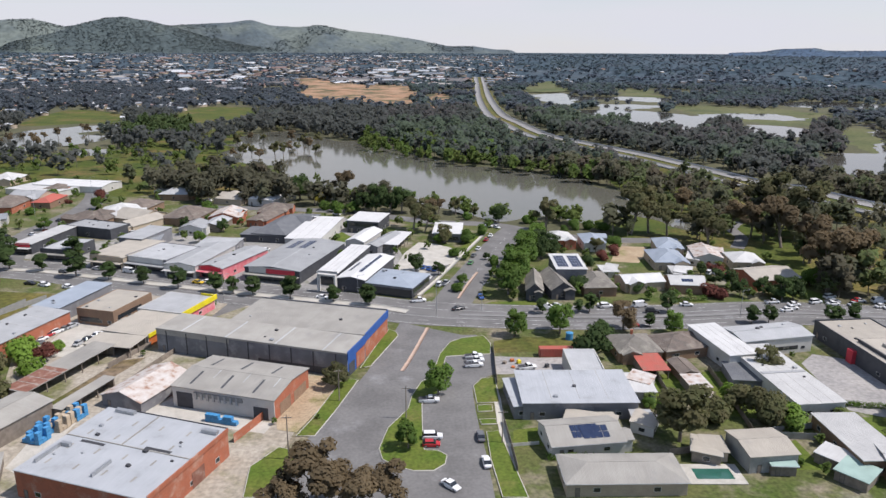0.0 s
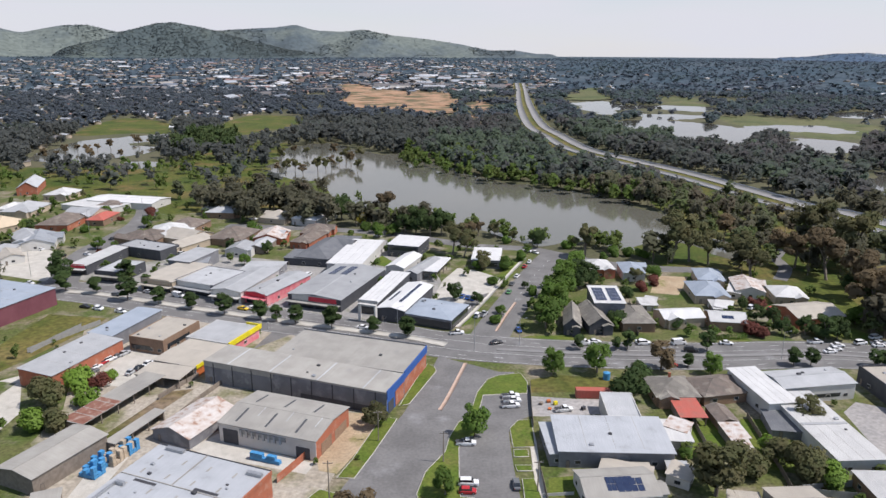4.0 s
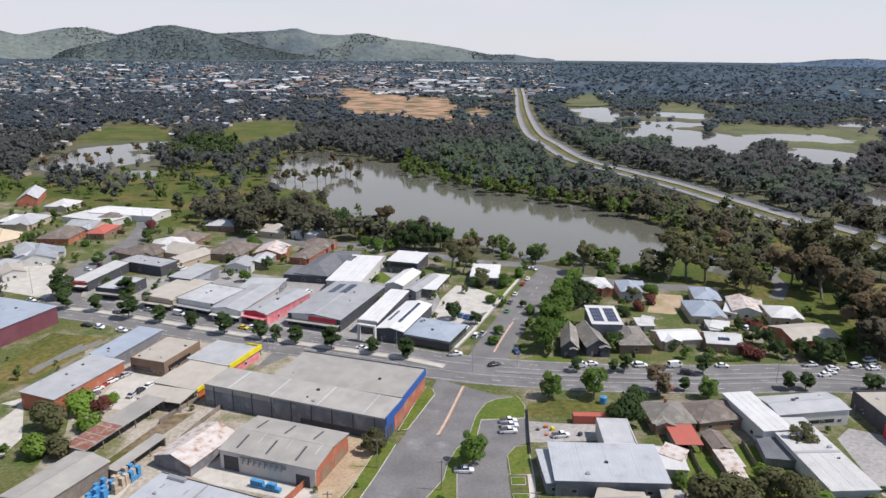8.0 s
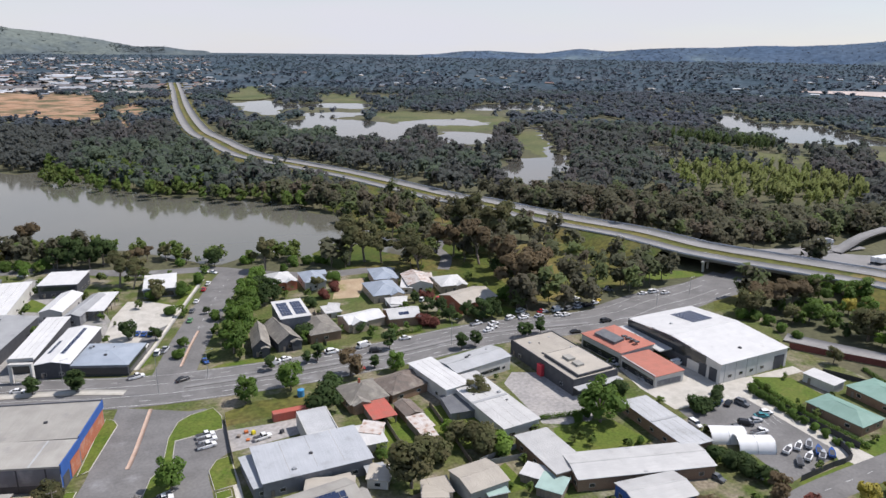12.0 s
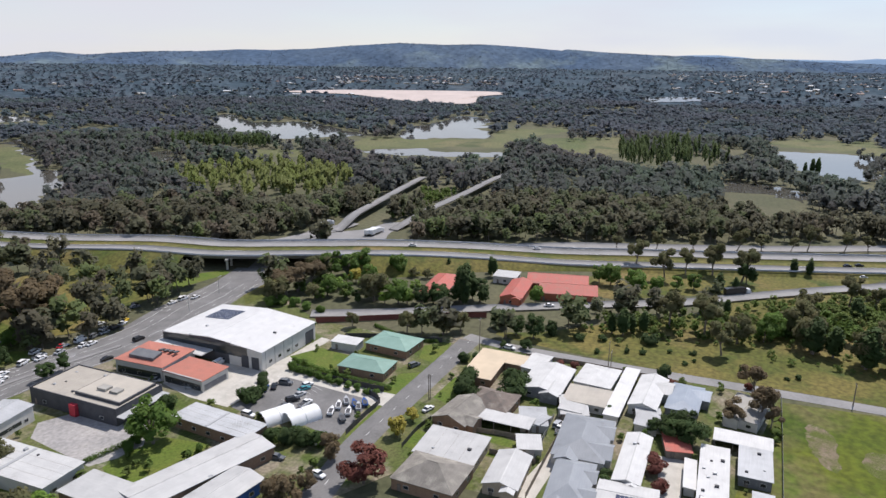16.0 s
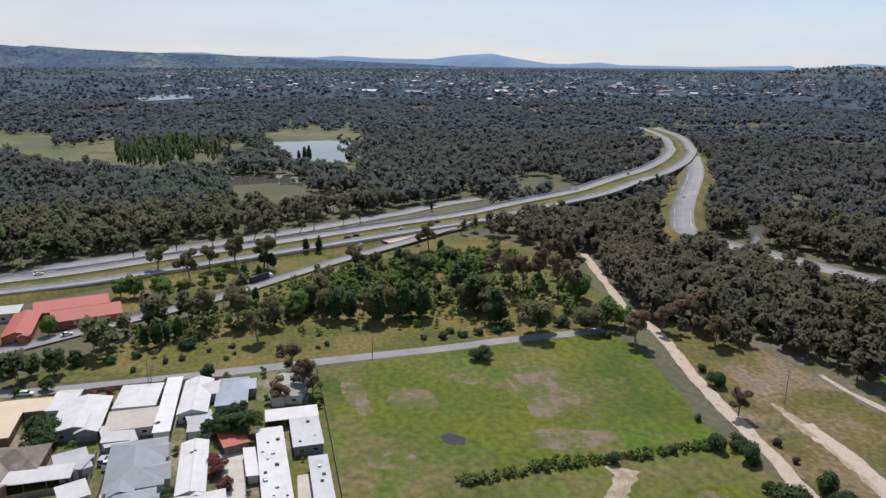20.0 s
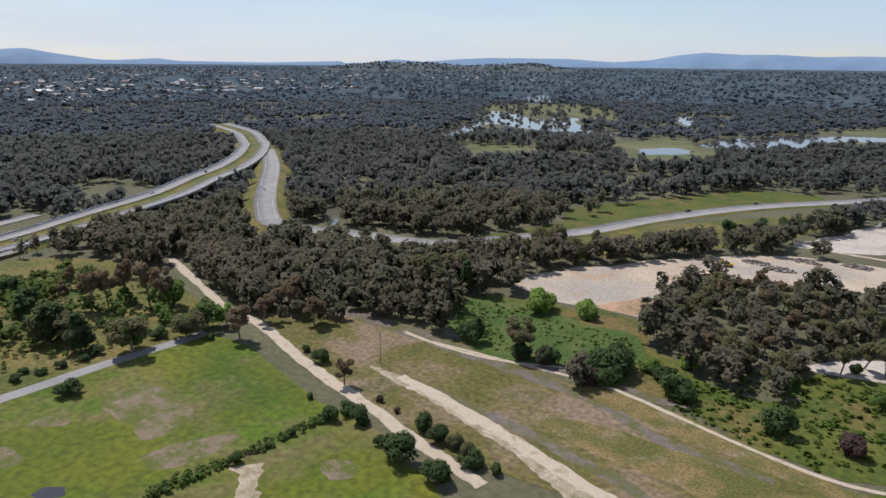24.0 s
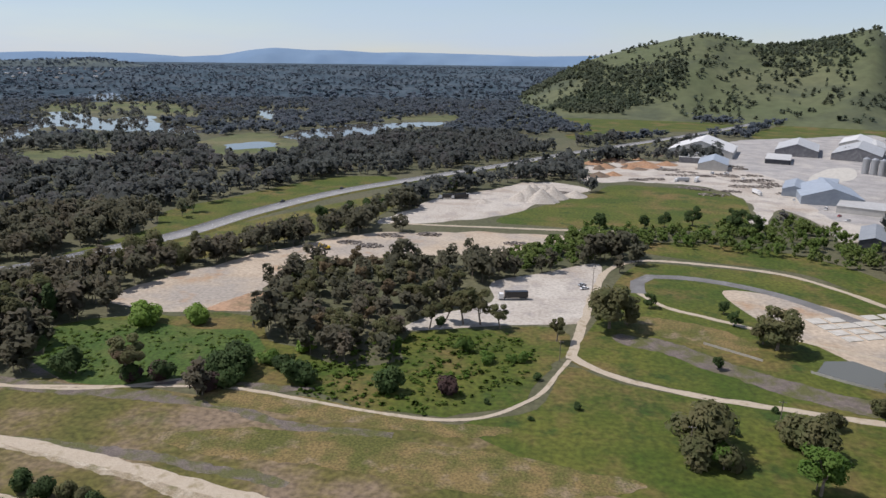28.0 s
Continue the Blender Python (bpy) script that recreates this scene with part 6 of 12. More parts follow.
        if roof == "hip":
            sides = ("s", "n", "e", "w")
        for s in sides:
            zz = h + (rise if roof == "flat" and s == "n" else 0)
            b = {"s": (-x, x, -y - 0.12, -y), "n": (-x, x, y, y + 0.12), "e": (x, x + 0.12, -y, y), "w": (-x - 0.12, -x, -y, y)}[s]
            box_part("gutter", (*b, zz - 0.02, zz + 0.1), M["roof_light"], e)
    zc = min(h * 0.52, 1.6)
    for s, L in (("s", w), ("e", d), ("w", d), ("n", w)):
        if s in open_sides:
            continue
        n = min(wins, max(0, int(L / 3.2)))
        if math.hypot(cx, cy) > 150:    # far houses: windows on the sides that face the open middle
            q = radians(rot) + {"s": -math.pi / 2, "e": 0, "w": math.pi, "n": math.pi / 2}[s]
            if cx * math.cos(q) + cy * math.sin(q) > 0:
                continue
        for i in range(n):
            window_on(e, s, (i + 0.5) / n * L - L / 2, zc, 1.5, 1.1, w, d)
    if doors and "s" not in open_sides:
        window_on(e, "s", -w * 0.5 + min(w * 0.25, 2.2), 1.03, 0.95, 2.04, w, d, door=2)
    rnd = random.Random(int(abs(cx * 13 + cy * 7)))
    zr = lambda x, y: h + (rise * (1 - abs(y) / (d / 2)) if along == "x" else rise * (1 - abs(x) / (w / 2))) + 0.12 if roof in ("gable", "hip") else h + rise * (y + d / 2) / d + (0.12 if not parapet else -0.1)
    DIMS[e.name] = (w, d, h, zr)
    for i in range(vents):
        x, y = rnd.uniform(-0.4, 0.4) * w, rnd.uniform(-0.38, 0.38) * d
        s = rnd.uniform(0.28, 0.55)
        z = zr(x, y)
        v_ = box_part("roof_vent", (x - s, x + s, y - s * 0.8, y + s * 0.8, z - 0.3, z + s), M["metal"] if i % 2 else M["steel_dark"], e, bevel=0.08)
    for i in range(solar):
        pw, pd = 1.0, 1.7
        nx = min(10, max(2, int(w * 0.4 / 1.05)))
        for j in range(nx):
            x = (j - nx / 2 + 0.5) * 1.05
            y0 = -d * 0.28 + i * 1.8
            q = [(x - 0.49, y0 - 0.83), (x + 0.49, y0 - 0.83), (x + 0.49, y0 + 0.83), (x - 0.49, y0 + 0.83)]
            vv = [(a, b, zr(a, b) + 0.12) for a, b in q]
            roof_part(vv, [(0, 1, 2, 3)], M["solar"], e, thick=0.05, name="solar_panel")
    for wing_ in (wing if isinstance(wing, list) else [wing] if wing else []):      # a smaller gabled wing before the front or the side
        side, u, ww, out = wing_
        L, B2 = (w, d) if side == "s" else (d, w)
        hw, rr = ww * L / 2, min(rise * 0.8, ww * L * 0.22)
        y0, y1 = -B2 / 2 - out, -B2 * 0.12
        turn = (lambda x, y, z: (x, y, z)) if side == "s" else (lambda x, y, z: (-y, x, z))
        bm = bmesh.new()
        for q in box(bm, u * L - hw, u * L + hw, -B2 / 2 - out, -B2 / 2 - 0.01, 0, h):
            q.co = turn(*q.co)
        g = [bm.verts.new(turn(*q)) for q in ((u * L - hw, y0, h), (u * L + hw, y0, h), (u * L, y0, h + rr))]
        bm.faces.new(g)
        bmesh.ops.recalc_face_normals(bm, faces=bm.faces[:])
        part("wing_wall", bm, wm, e)
        x0, x1, ya = u * L - hw - eave, u * L + hw + eave, y0 - eave
        v = [turn(*q) for q in ((x0, ya, h), (u * L, ya, h + rr), (u * L, y1, h + rr), (x0, y1, h), (x1, ya, h), (x1, y1, h))]
        roof_part(v, [(0, 1, 2, 3), (1, 4, 5, 2)], M[top], e, name="wing_roof")
    if chimney:
        box_part("chimney", (-0.35, 0.35, d * 0.15, d * 0.15 + 0.6, h, h + rise + 0.9), M["brick_red"], e)
    return e


B = building
# south-west factories
WH_F = B("warehouse", -37.2, 191.8, 60.5, 12.3, -21, 7, "flat", "long grey concrete warehouse with a weathered grey roof", "warehouse", "wall_grey", "roof_grey", rise=0.15, eave=0.1, wins=0, vents=3, faces=dict(e="wall_blue"))
WH_R = B("warehouse", -24, 204.1, 43.3, 19.9, -19, 7, "flat", "rear bay of a grey warehouse with blue corner parapet", "warehouse", "wall_grey", "roof_grey", rise=0.15, eave=0.1, wins=0, vents=2, faces=dict(e="brick_red"))
F_MID = B("factory", -37.3, 166.4, 27.9, 18.1, -20, 5.5, "gable", "red brick factory with a low grey roof and white front", "factory", "brick_red", "roof_grey", rise=1.2, wins=0, vents=0, along="x", faces=dict(s="wall_white"))
F_NEAR = B("factory", -54.2, 132.9, 31.3, 25.4, -22, 6, "flat", "low red brick factory with a pale blue-grey steel roof", "factory", "brick_red", "roof_steel", rise=0.5, eave=0.1, wins=3, vents=9)
SH_R = B("shed", -61.8, 169.3, 12.2, 17.7, -25, 3, "gable", "small grey shed with a rusted white iron roof", "shed", "wall_grey", "roof_rust", wins=0, along="y")
SW = B("shed", -89.8, 151.5, 20.7, 11.5, 66, 4.5, "gable", "grey timber shed with a weathered low roof", "shed", "timber", "roof_grey", rise=1.0, wins=0)
SH_O = B("open_shed", -87.8, 181.5, 7, 29.9, -22, 3, "flat", "long open-sided shed with a weathered grey roof", "shed", "timber", "roof_grey", wins=0, doors=0, open_sides="e", rise=0.4)
B("open_shed", -76.2, 166.1, 3.1, 17.2, -22, 2.6, "flat", "narrow open shed with a grey roof", "shed", "timber", "roof_grey", wins=0, doors=0, open_sides="e", rise=0.3)
BB = B("workshop", -90.3, 227.3, 13.7, 19.2, -19, 5, "flat", "brown brick workshop with a flat tan roof", "workshop", "brick_brown", "roof_cream", rise=0.3, parapet=0.4, wins=4, vents=4)
B("workshop", -106.5, 234.5, 9.9, 25, -18, 5, "flat", "grey-roofed workshop behind a fence", "workshop", "wall_grey", "roof_blue", wins=0, vents=2)
YA = B("shop", -70.3, 226.7, 17.6, 16.8, -21, 4, "flat", "small shop with yellow parapet and pale roof", "shop", "wall_white", "roof_light", wins=1, parapet=0.3, faces=dict(e="wall_pink"))
B("shop", -74.1, 215.1, 15.3, 7.7, -22, 3.5, "flat", "low annex with a pale steel roof", "shop", "wall_white", "roof_cream", wins=1)
YC = B("shop", -77, 207.2, 15.9, 10, -20, 3.5, "flat", "low annex with a cream steel roof", "shop", "wall_white", "roof_cream", wins=1, faces=dict(e="orange"))
B("shop", -79.9, 197.6, 14.8, 7.9, -15, 3.2, "flat", "carport with a cream steel roof", "carport", "timber", "roof_cream", wins=0, open_sides="se", doors=0)
MAR = B("hall", -179, 259.3, 33, 57, 70, 7, "flat", "maroon steel-clad hall with a grey roof", "hall", "wall_maroon", "roof_blue", wins=0, vents=6)
# east of the side street
WSH = B("workshop", 46.3, 157.1, 27.8, 16.2, -3, 4.5, "flat", "grey workshop with a pale blue-grey steel roof", "workshop", "wall_grey", "roof_steel", rise=0.6, vents=2, wins=3)
B("workshop", 52.8, 172.6, 8.8, 13.6, -4, 4.5, "flat", "small block shed with a grey parapet roof", "workshop", "wall_white", "roof_light", parapet=0.4, wins=0)
B("house", 71.7, 186.2, 12.5, 13.2, 0, 3, "hip", "old house with mossy grey tiled hip roof", "house", "brick_brown", "tile_grey", chimney=1)
B("patio", 72.4, 174.4, 6.9, 11, -2, 2.6, "flat", "red iron patio roof on posts behind a house", "patio", "timber", "roof_red", open_sides="se", wins=0, doors=0, rise=0.3)
B("house", 84.7, 186.8, 13.5, 12, 11, 3, "hip", "brick house with a dark tiled hip roof", "house", "brick_brown", "tile_brown")
B("shed", 80.6, 171.1, 5.3, 8.7, 2, 2.4, "gable", "garden shed with a brown roof", "shed", "brick_brown", "tile_brown", wins=0)
B("shed", 80.3, 162.2, 5.1, 7.3, 1, 2.4, "flat", "garden shed with a rusted roof", "shed", "timber", "roof_rust", wins=0)
B("shed", 79.2, 153.1, 4, 9.5, -6, 2.4, "flat", "leaning garden shed with patched white roof", "shed", "timber", "roof_rust", wins=0)
MO_A = B("motel", 96.9, 183.1, 8.7, 21.8, 7, 5, "flat", "commercial wing with a cream-white roof", "shop", "wall_white", "roof_bright", wins=2, rise=0.3)
MO_B = B("motel", 113, 187.6, 22.9, 10.8, 8, 5, "gable", "white-walled hall with a broad pale roof", "shop", "wall_white", "roof_light", rise=0.9, wins=4, vents=3)
MO_C = B("motel", 103.8, 162.8, 12.1, 34, 2, 4, "flat", "long rear wing with a white sheet roof", "shop", "wall_white", "roof_white", rise=0.4, wins=2, vents=3)
BOT = B("shop", 141.6, 176.8, 36.2, 18.2, -90, 5, "flat", "flat-roofed charcoal shop with red entrance and stained pale roof", "shop", "wall_dark", "roof_cream", parapet=0.6, vents=6, wins=3)
RED_A = B("shop", 168.4, 179.1, 19.9, 16.2, -87, 5, "hip", "shop with a terracotta roof and glazed top light", "shop", "wall_white", "roof_terra", rise=1.2, wins=3)
RED_B = B("shop", 166.2, 159.3, 17.3, 11.9, -93, 4, "flat", "low shop with a terracotta sheet roof", "shop", "wall_white", "roof_terra", wins=3)
HALL = B("hall", 197.6, 165.7, 45.1, 32.2, -91, 7, "gable", "large white steel hall with low gable and dark glazed front", "hall", "wall_white", "roof_bright", rise=1.9, along="y", wins=0, vents=2)
LM_A = B("motel", 142.8, 129.6, 8.9, 28, 175.1, 3.5, "flat", "motel wing with a pale flat roof in stepped sheets", "motel", "brick_brown", "roof_light", wins=5, rise=0.3)
LM_B = B("motel", 121.5, 117.5, 11.5, 37.1, -107.4, 3.6, "gable", "motel wing with a long pale low-pitched roof", "motel", "brick_brown", "roof_white", rise=0.8, wins=5)
B("motel", 104.1, 131.6, 10, 20.1, 177.3, 3.5, "flat", "motel end wing with a pale flat roof", "motel", "brick_brown", "roof_white", wins=3, rise=0.3)
B("house", 116.7, 106, 10.1, 16.5, -99, 3.5, "gable", "white-roofed unit with blue trim", "house", "wall_blue", "roof_white", rise=1.0)
B("shed", 80.6, 129.8, 10.7, 10.4, 2, 4, "gable", "grey shed with a pale gable roof", "shed", "fence_steel", "roof_cream", rise=1.0, wins=0)
B("house", 47.4, 123.7, 24.3, 10.2, -3, 3, "hip", "house with a wide pale green-grey hip roof", "house", "brick_cream", "roof_grey", rise=1.6)
H_SO = B("house", 43.1, 138.8, 16.7, 11, 4, 3, "gable", "timber house with a grey iron roof and solar panels", "house", "wall_white", "roof_grey", solar=2)
# north of the main road
N_CO = B("shop", 3.4, 248.6, 19.1, 17.5, -24, 4, "hip", "corner shop with a blue-grey roof", "shop", "wall_dark", "roof_blue", rise=1.2, vents=4, wins=4)
N_WA = B("school_wing", -17.1, 272.3, 8, 38.4, -17, 5, "flat", "long wing with a bright white roof", "school", "wall_dark", "roof_bright", wins=0)
N_WB = B("school_wing", -8.2, 260.2, 10.9, 31.5, -20, 5, "gable", "long pale-roofed wing with solar rows", "school", "wall_dark", "roof_bright", rise=1.0, wins=2)
N_GR = B("showroom", -36.9, 279.6, 23.2, 42.7, -20, 5, "gable", "wide showroom with a pale grey steel roof", "showroom", "wall_dark", "roof_light", rise=1.0, wins=0, vents=2)
N_PI = B("shop", -61.8, 278.2, 11.1, 29.4, -26, 4.5, "gable", "shop with a red-pink front and grey roof", "shop", "wall_pink", "roof_light", rise=1.0, vents=3)
N_FL = B("shop", -76, 281.8, 13.5, 31, -17, 5, "gable", "shop with a white fluted front and ribbed roof", "shop", "wall_white", "roof_light", rise=1.0)
N_SI = B("shop", -91.9, 286.1, 20.2, 21.2, -24, 5, "flat", "block shop with a grey roof", "shop", "wall_grey", "roof_light", parapet=0.5, vents=3)
N_CR = B("shop", -108.5, 292.9, 16.3, 25.9, -21, 5, "flat", "cream-roofed brick corner shop", "shop", "brick_cream", "roof_cream", wins=3)
N_DA = B("shop", -136.8, 302, 12.8, 17.5, -15, 4.5, "flat", "charcoal-fronted shop with pale roof", "shop", "wall_dark", "roof_light", parapet=0.4)
N_NI = B("shop", -153.2, 319.6, 8.4, 32.3, -12, 4.5, "flat", "shop with a white roof and red trim", "shop", "wall_dark", "roof_white")
B("shed", -108.3, 315.1, 11.6, 21.3, -19, 6, "flat", "tall grey steel storage shed", "shed", "wall_grey", "roof_light", wins=0)
N_SC = B("school_wing", -33.7, 324, 15.7, 42.2, -11, 5, "flat", "white flat-roofed school wing", "school", "wall_white", "roof_bright", wins=4)
B("house", -49.6, 333.3, 16.9, 35.3, -16, 4, "hip", "building with a dark charcoal hip roof", "house", "wall_dark", "roof_dark")
N_TW = B("house", -9.3, 339.8, 15.7, 18.3, -17, 6, "flat", "two-storey modern house with a white roof", "house", "wall_dark", "roof_bright", wins=4)
B("school_wing", -10.5, 311.8, 8.6, 22.5, -21, 4, "gable", "white low-pitched school hall", "school", "wall_white", "roof_bright")
B("school_wing", -1.7, 304.2, 6.1, 25, -26, 4, "gable", "school wing with grey roof", "school", "wall_grey", "roof_light")
B("canopy", 4.5, 305.9, 6.3, 21.9, -18, 4, "flat", "white canopy roof on posts", "canopy", "wall_white", "roof_bright", wins=0, doors=0, open_sides="sewn")
N_LA = B("house", 28.7, 322.9, 13.2, 20.6, -8, 4, "flat", "flat white-roofed house by the lake road", "house", "wall_grey", "roof_bright", wins=4)
E_SO = B("house", 69.3, 255.9, 11.3, 19.3, -4, 7, "flat", "two-storey grey house covered in solar panels", "house", "wall_grey", "roof_white", wins=3)
B("house", 53.3, 241, 6, 18.2, -10, 3.5, "gable", "cottage with a steep grey gable roof", "house", "wall_dark", "tile_grey", rise=3, along="y", wins=1)
B("house", 61.6, 242.2, 8.5, 18.6, 4, 3.5, "gable", "cottage with a steep grey gable roof", "house", "wall_dark", "tile_grey", rise=3, along="y", wins=1)
B("house", 77.4, 305, 13.1, 14.2, 2, 4, "hip", "brick house with a white hip roof", "house", "brick_red", "roof_white", wins=1)
B("house", 91.8, 300.5, 9.4, 15.9, -4, 4, "hip", "weatherboard house with blue-grey roof", "house", "wall_white", "roof_blue", wins=1)
B("house", 94.2, 244.3, 15.5, 10.2, 6, 3.5, "gable", "bungalow with a bright white roof", "house", "brick_cream", "roof_bright", wins=1)
B("house", 110.3, 241, 12.5, 11.4, -9, 3.5, "gable", "brick house with white roof and a solar row", "house", "brick_brown", "roof_white", solar=1, wins=1)
B("house", 115.6, 272.7, 13.6, 18.4, -6, 3.5, "hip", "house with blue-grey hip roof", "house", "brick_cream", "roof_blue", wins=1)
B("house", 123, 290.3, 11, 16.3, -11, 4, "hip", "house with grey hip roof", "house", "brick_cream", "roof_blue", wins=1)
B("house", 134.5, 277.5, 11.2, 17.4, -13, 3.5, "gable", "house with a striped rusted iron roof", "house", "wall_white", "roof_rust", wins=1)
B("house", 147, 268.6, 12.4, 14, -9, 3.5, "hip", "brick house with a white hip roof", "house", "brick_cream", "roof_white", wins=1)
B("hall", 143.8, 245.8, 15.7, 19.2, -80, 4, "gable", "hall with a large beige gable roof", "hall", "brick_red", "roof_cream", rise=2.2, wins=1)
B("house", 76.5, 243.8, 11.7, 18.3, -0, 3.5, "hip", "house with brown-grey tiled roof", "house", "brick_brown", "tile_grey", wins=1)
# residential street
B("house", 218.2, 110.8, 17.3, 13.1, -94, 3, "hip", "brick house with a green steel hip roof", "house", "brick_brown", "roof_green", rise=1.6)
B("house", 196.4, 110.3, 17.2, 10.7, -88, 3, "hip", "brick house with a wide green steel roof", "house", "brick_brown", "roof_green", rise=1.6)
B("shed", 211.3, 127.3, 10.4, 5.9, -87, 3, "flat", "white-roofed steel garden shed", "shed", "wall_white", "roof_white", wins=0)
B("house", 213.5, 72.4, 10.3, 23.4, -89, 3, "flat", "flat tan-roofed brick house", "house", "brick_brown", "roof_tan", rise=0.2)
B("garage", 220.9, 63.9, 6.4, 7.9, -91, 3, "flat", "brick garage with a tan roof", "garage", "brick_brown", "roof_tan", wins=0)
B("house", 189.2, 61.7, 13.8, 12.6, -93, 3, "hip", "brick house with a brown tiled roof", "house", "brick_brown", "tile_brown")
B("house", 178.3, 68, 11, 15.5, -98, 3, "gable", "brick wing with a brown-grey tiled gable", "house", "brick_brown", "tile_grey", rise=2.2)
B("veranda", 179.6, 54.3, 16.1, 6.1, -91, 2.8, "flat", "long veranda with a white roof", "veranda", "timber", "roof_white", open_sides="s", wins=0, doors=0)
S_FL = B("house", 159.3, 63, 17.3, 14.3, -89, 3, "flat", "house with a flat white roof and dark eave", "house", "brick_cream", "roof_white", rise=0.3, vents=2)
B("house", 144.7, 62.4, 16.8, 13.8, -92, 3.2, "hip", "house with a mossy grey tiled hip roof", "house", "brick_brown", "tile_grey", rise=3.0)
B("house", 222.1, 56.7, 6.5, 12.7, -97, 3, "flat", "small white-roofed holiday cabin", "cabin", "wall_white", "roof_white")
B("house", 211.2, 49.8, 13.4, 20.3, -91, 3, "gable", "cabin with white gable roof and grey end wall", "cabin", "wall_grey", "roof_white", rise=1.4)
B("house", 219.1, 34.8, 12, 15.3, -94, 3.4, "hip", "white cabin with a wide white roof", "cabin", "wall_white", "roof_white", rise=1.2)
B("house", 204.4, 34.6, 14.1, 11.2, -90, 2.8, "flat", "cream annex roof beside a cabin", "cabin", "wall_white", "roof_cream")
B("carport", 212.1, 25.4, 4.3, 35.9, -92, 3, "flat", "long narrow pale carport roof", "carport", "wall_white", "roof_bright", wins=0, doors=0, open_sides="ew")
B("house", 214.9, 17.5, 8.4, 23.2, -93, 3, "gable", "cabin with a white gable roof", "cabin", "wall_white", "roof_white", rise=1.4)
B("house", 215.5, 6.4, 9.3, 18.9, -93, 3, "hip", "cabin with a blue-grey roof", "cabin", "wall_grey", "roof_blue", rise=1.4)
B("house", 216.3, -11.8, 9.9, 17.7, -103, 3, "hip", "cabin with a faded green roof", "cabin", "wall_white", "roof_grey", rise=1.4)
B("carport", 195.9, -10.8, 15, 6.2, -91, 2.8, "flat", "low carport with white flat roof", "carport", "wall_white", "roof_white", wins=0, doors=0, open_sides="s")
B("house", 183.7, -14, 7.9, 15.2, -90, 3, "flat", "unit with a pale flat roof", "cabin", "wall_grey", "roof_light", vents=3)
B("house", 158.7, -15.6, 4.5, 21.1, -91, 3, "flat", "long unit with a pale flat roof", "cabin", "wall_dark", "roof_light", vents=3)
B("house", 166.4, -4.2, 6.9, 42.7, -89, 3, "flat", "long row of units under one white roof", "units", "wall_white", "roof_white", vents=14, wins=6)
B("house", 173.2, 16.2, 6.7, 25, -90, 3, "gable", "long cabin with white gable roof", "cabin", "wall_white", "roof_white", rise=1.0, vents=2)
B("house", 178.4, 30.6, 13.8, 23.7, -87, 3, "hip", "cabin with a slate-grey hip roof", "cabin", "wall_white", "roof_slate", rise=2.4, along="y", wing=[("e", -0.24, 0.34, 1.6), ("s", -0.2, 0.42, 2.0), ("e", 0.2, 0.3, 0.9)])
B("house", 155.4, 29, 10.1, 19.5, -86, 3, "hip", "cabin with a slate-grey hip roof", "cabin", "wall_white", "roof_slate", rise=2.4, along="y", wing=[("e", -0.24, 0.34, 1.6), ("s", -0.2, 0.42, 2.0), ("e", 0.2, 0.3, 0.9)])
B("house", 153.8, 14.8, 14.2, 12.2, -86, 3, "gable", "cabin with white roof and solar rows", "cabin", "wall_white", "roof_white", rise=1.2, solar=2)
B("house", 154, 45.2, 8.9, 16.1, -87, 3, "gable", "house with a white gable roof", "house", "brick_cream", "roof_white", rise=1.4)
# by the freeway
B("house", 288.6, 122.1, 11.8, 28.6, -84, 3.5, "hip", "building with a red hip roof among trees", "house", "brick_cream", "roof_red", wins=1)
B("motel", 317.8, 73.5, 28.2, 15.8, -78, 3.5, "gable", "long building with a red gable roof", "motel", "brick_red", "roof_red", wins=1)
B("motel", 305.1, 65.5, 25.9, 15.4, -77, 3.5, "gable", "long building with a dark red gable roof", "motel", "brick_red", "roof_red", wins=1)
B("house", 295.8, 87.2, 9.7, 26.2, -85, 3.5, "gable", "building with a dark red gable", "house", "brick_red", "roof_red", wins=1)
B("house", 315.6, 98.5, 11.4, 9.9, -85, 3.5, "flat", "white-roofed outbuilding among trees", "shed", "wall_white", "roof_white", wins=1)
# far industrial estate
B("factory", -376.5, -885.1, 49.9, 89.5, 154, 7, "gable", "grey-roofed factory in the estate", "factory", "wall_grey", "roof_light", wins=0)
B("factory", -431.4, -970.3, 19.8, 81.4, 158, 6, "gable", "white-roofed factory in the estate", "factory", "wall_white", "roof_white", wins=0)
B("factory", -198.6, -880.3, 78.3, 71.2, -108, 7, "gable", "long factory with a white roof", "factory", "wall_white", "roof_bright", wins=0)
B("factory", -176.9, -823.1, 68.6, 27.7, -105, 6, "flat", "works shed with a pale roof", "factory", "wall_grey", "roof_white", wins=0)
B("factory", -184.6, -764.7, 54.1, 28.7, -104.8, 6, "gable", "works shed with a blue-grey roof", "factory", "wall_white", "roof_blue", wins=0)
B("factory", -317.9, -915, 88.4, 46, -110.3, 7, "gable", "grey-roofed factory shed beside a works yard", "factory", "wall_grey", "roof_light", wins=0)
B("factory", -269, -828.4, 55.2, 25.1, -109.2, 5, "flat", "low works shed with a pale roof", "factory", "wall_dark", "roof_white", wins=0)
B("factory", -219.3, -624.4, 45.5, 17.4, -110.8, 6, "gable", "blue steel works shed", "factory", "roof_blue", "roof_blue", wins=0)
B("factory", -233.9, -595.3, 56, 43.5, -101.9, 6, "gable", "long blue-grey steel works shed", "factory", "roof_blue", "roof_blue", wins=0)
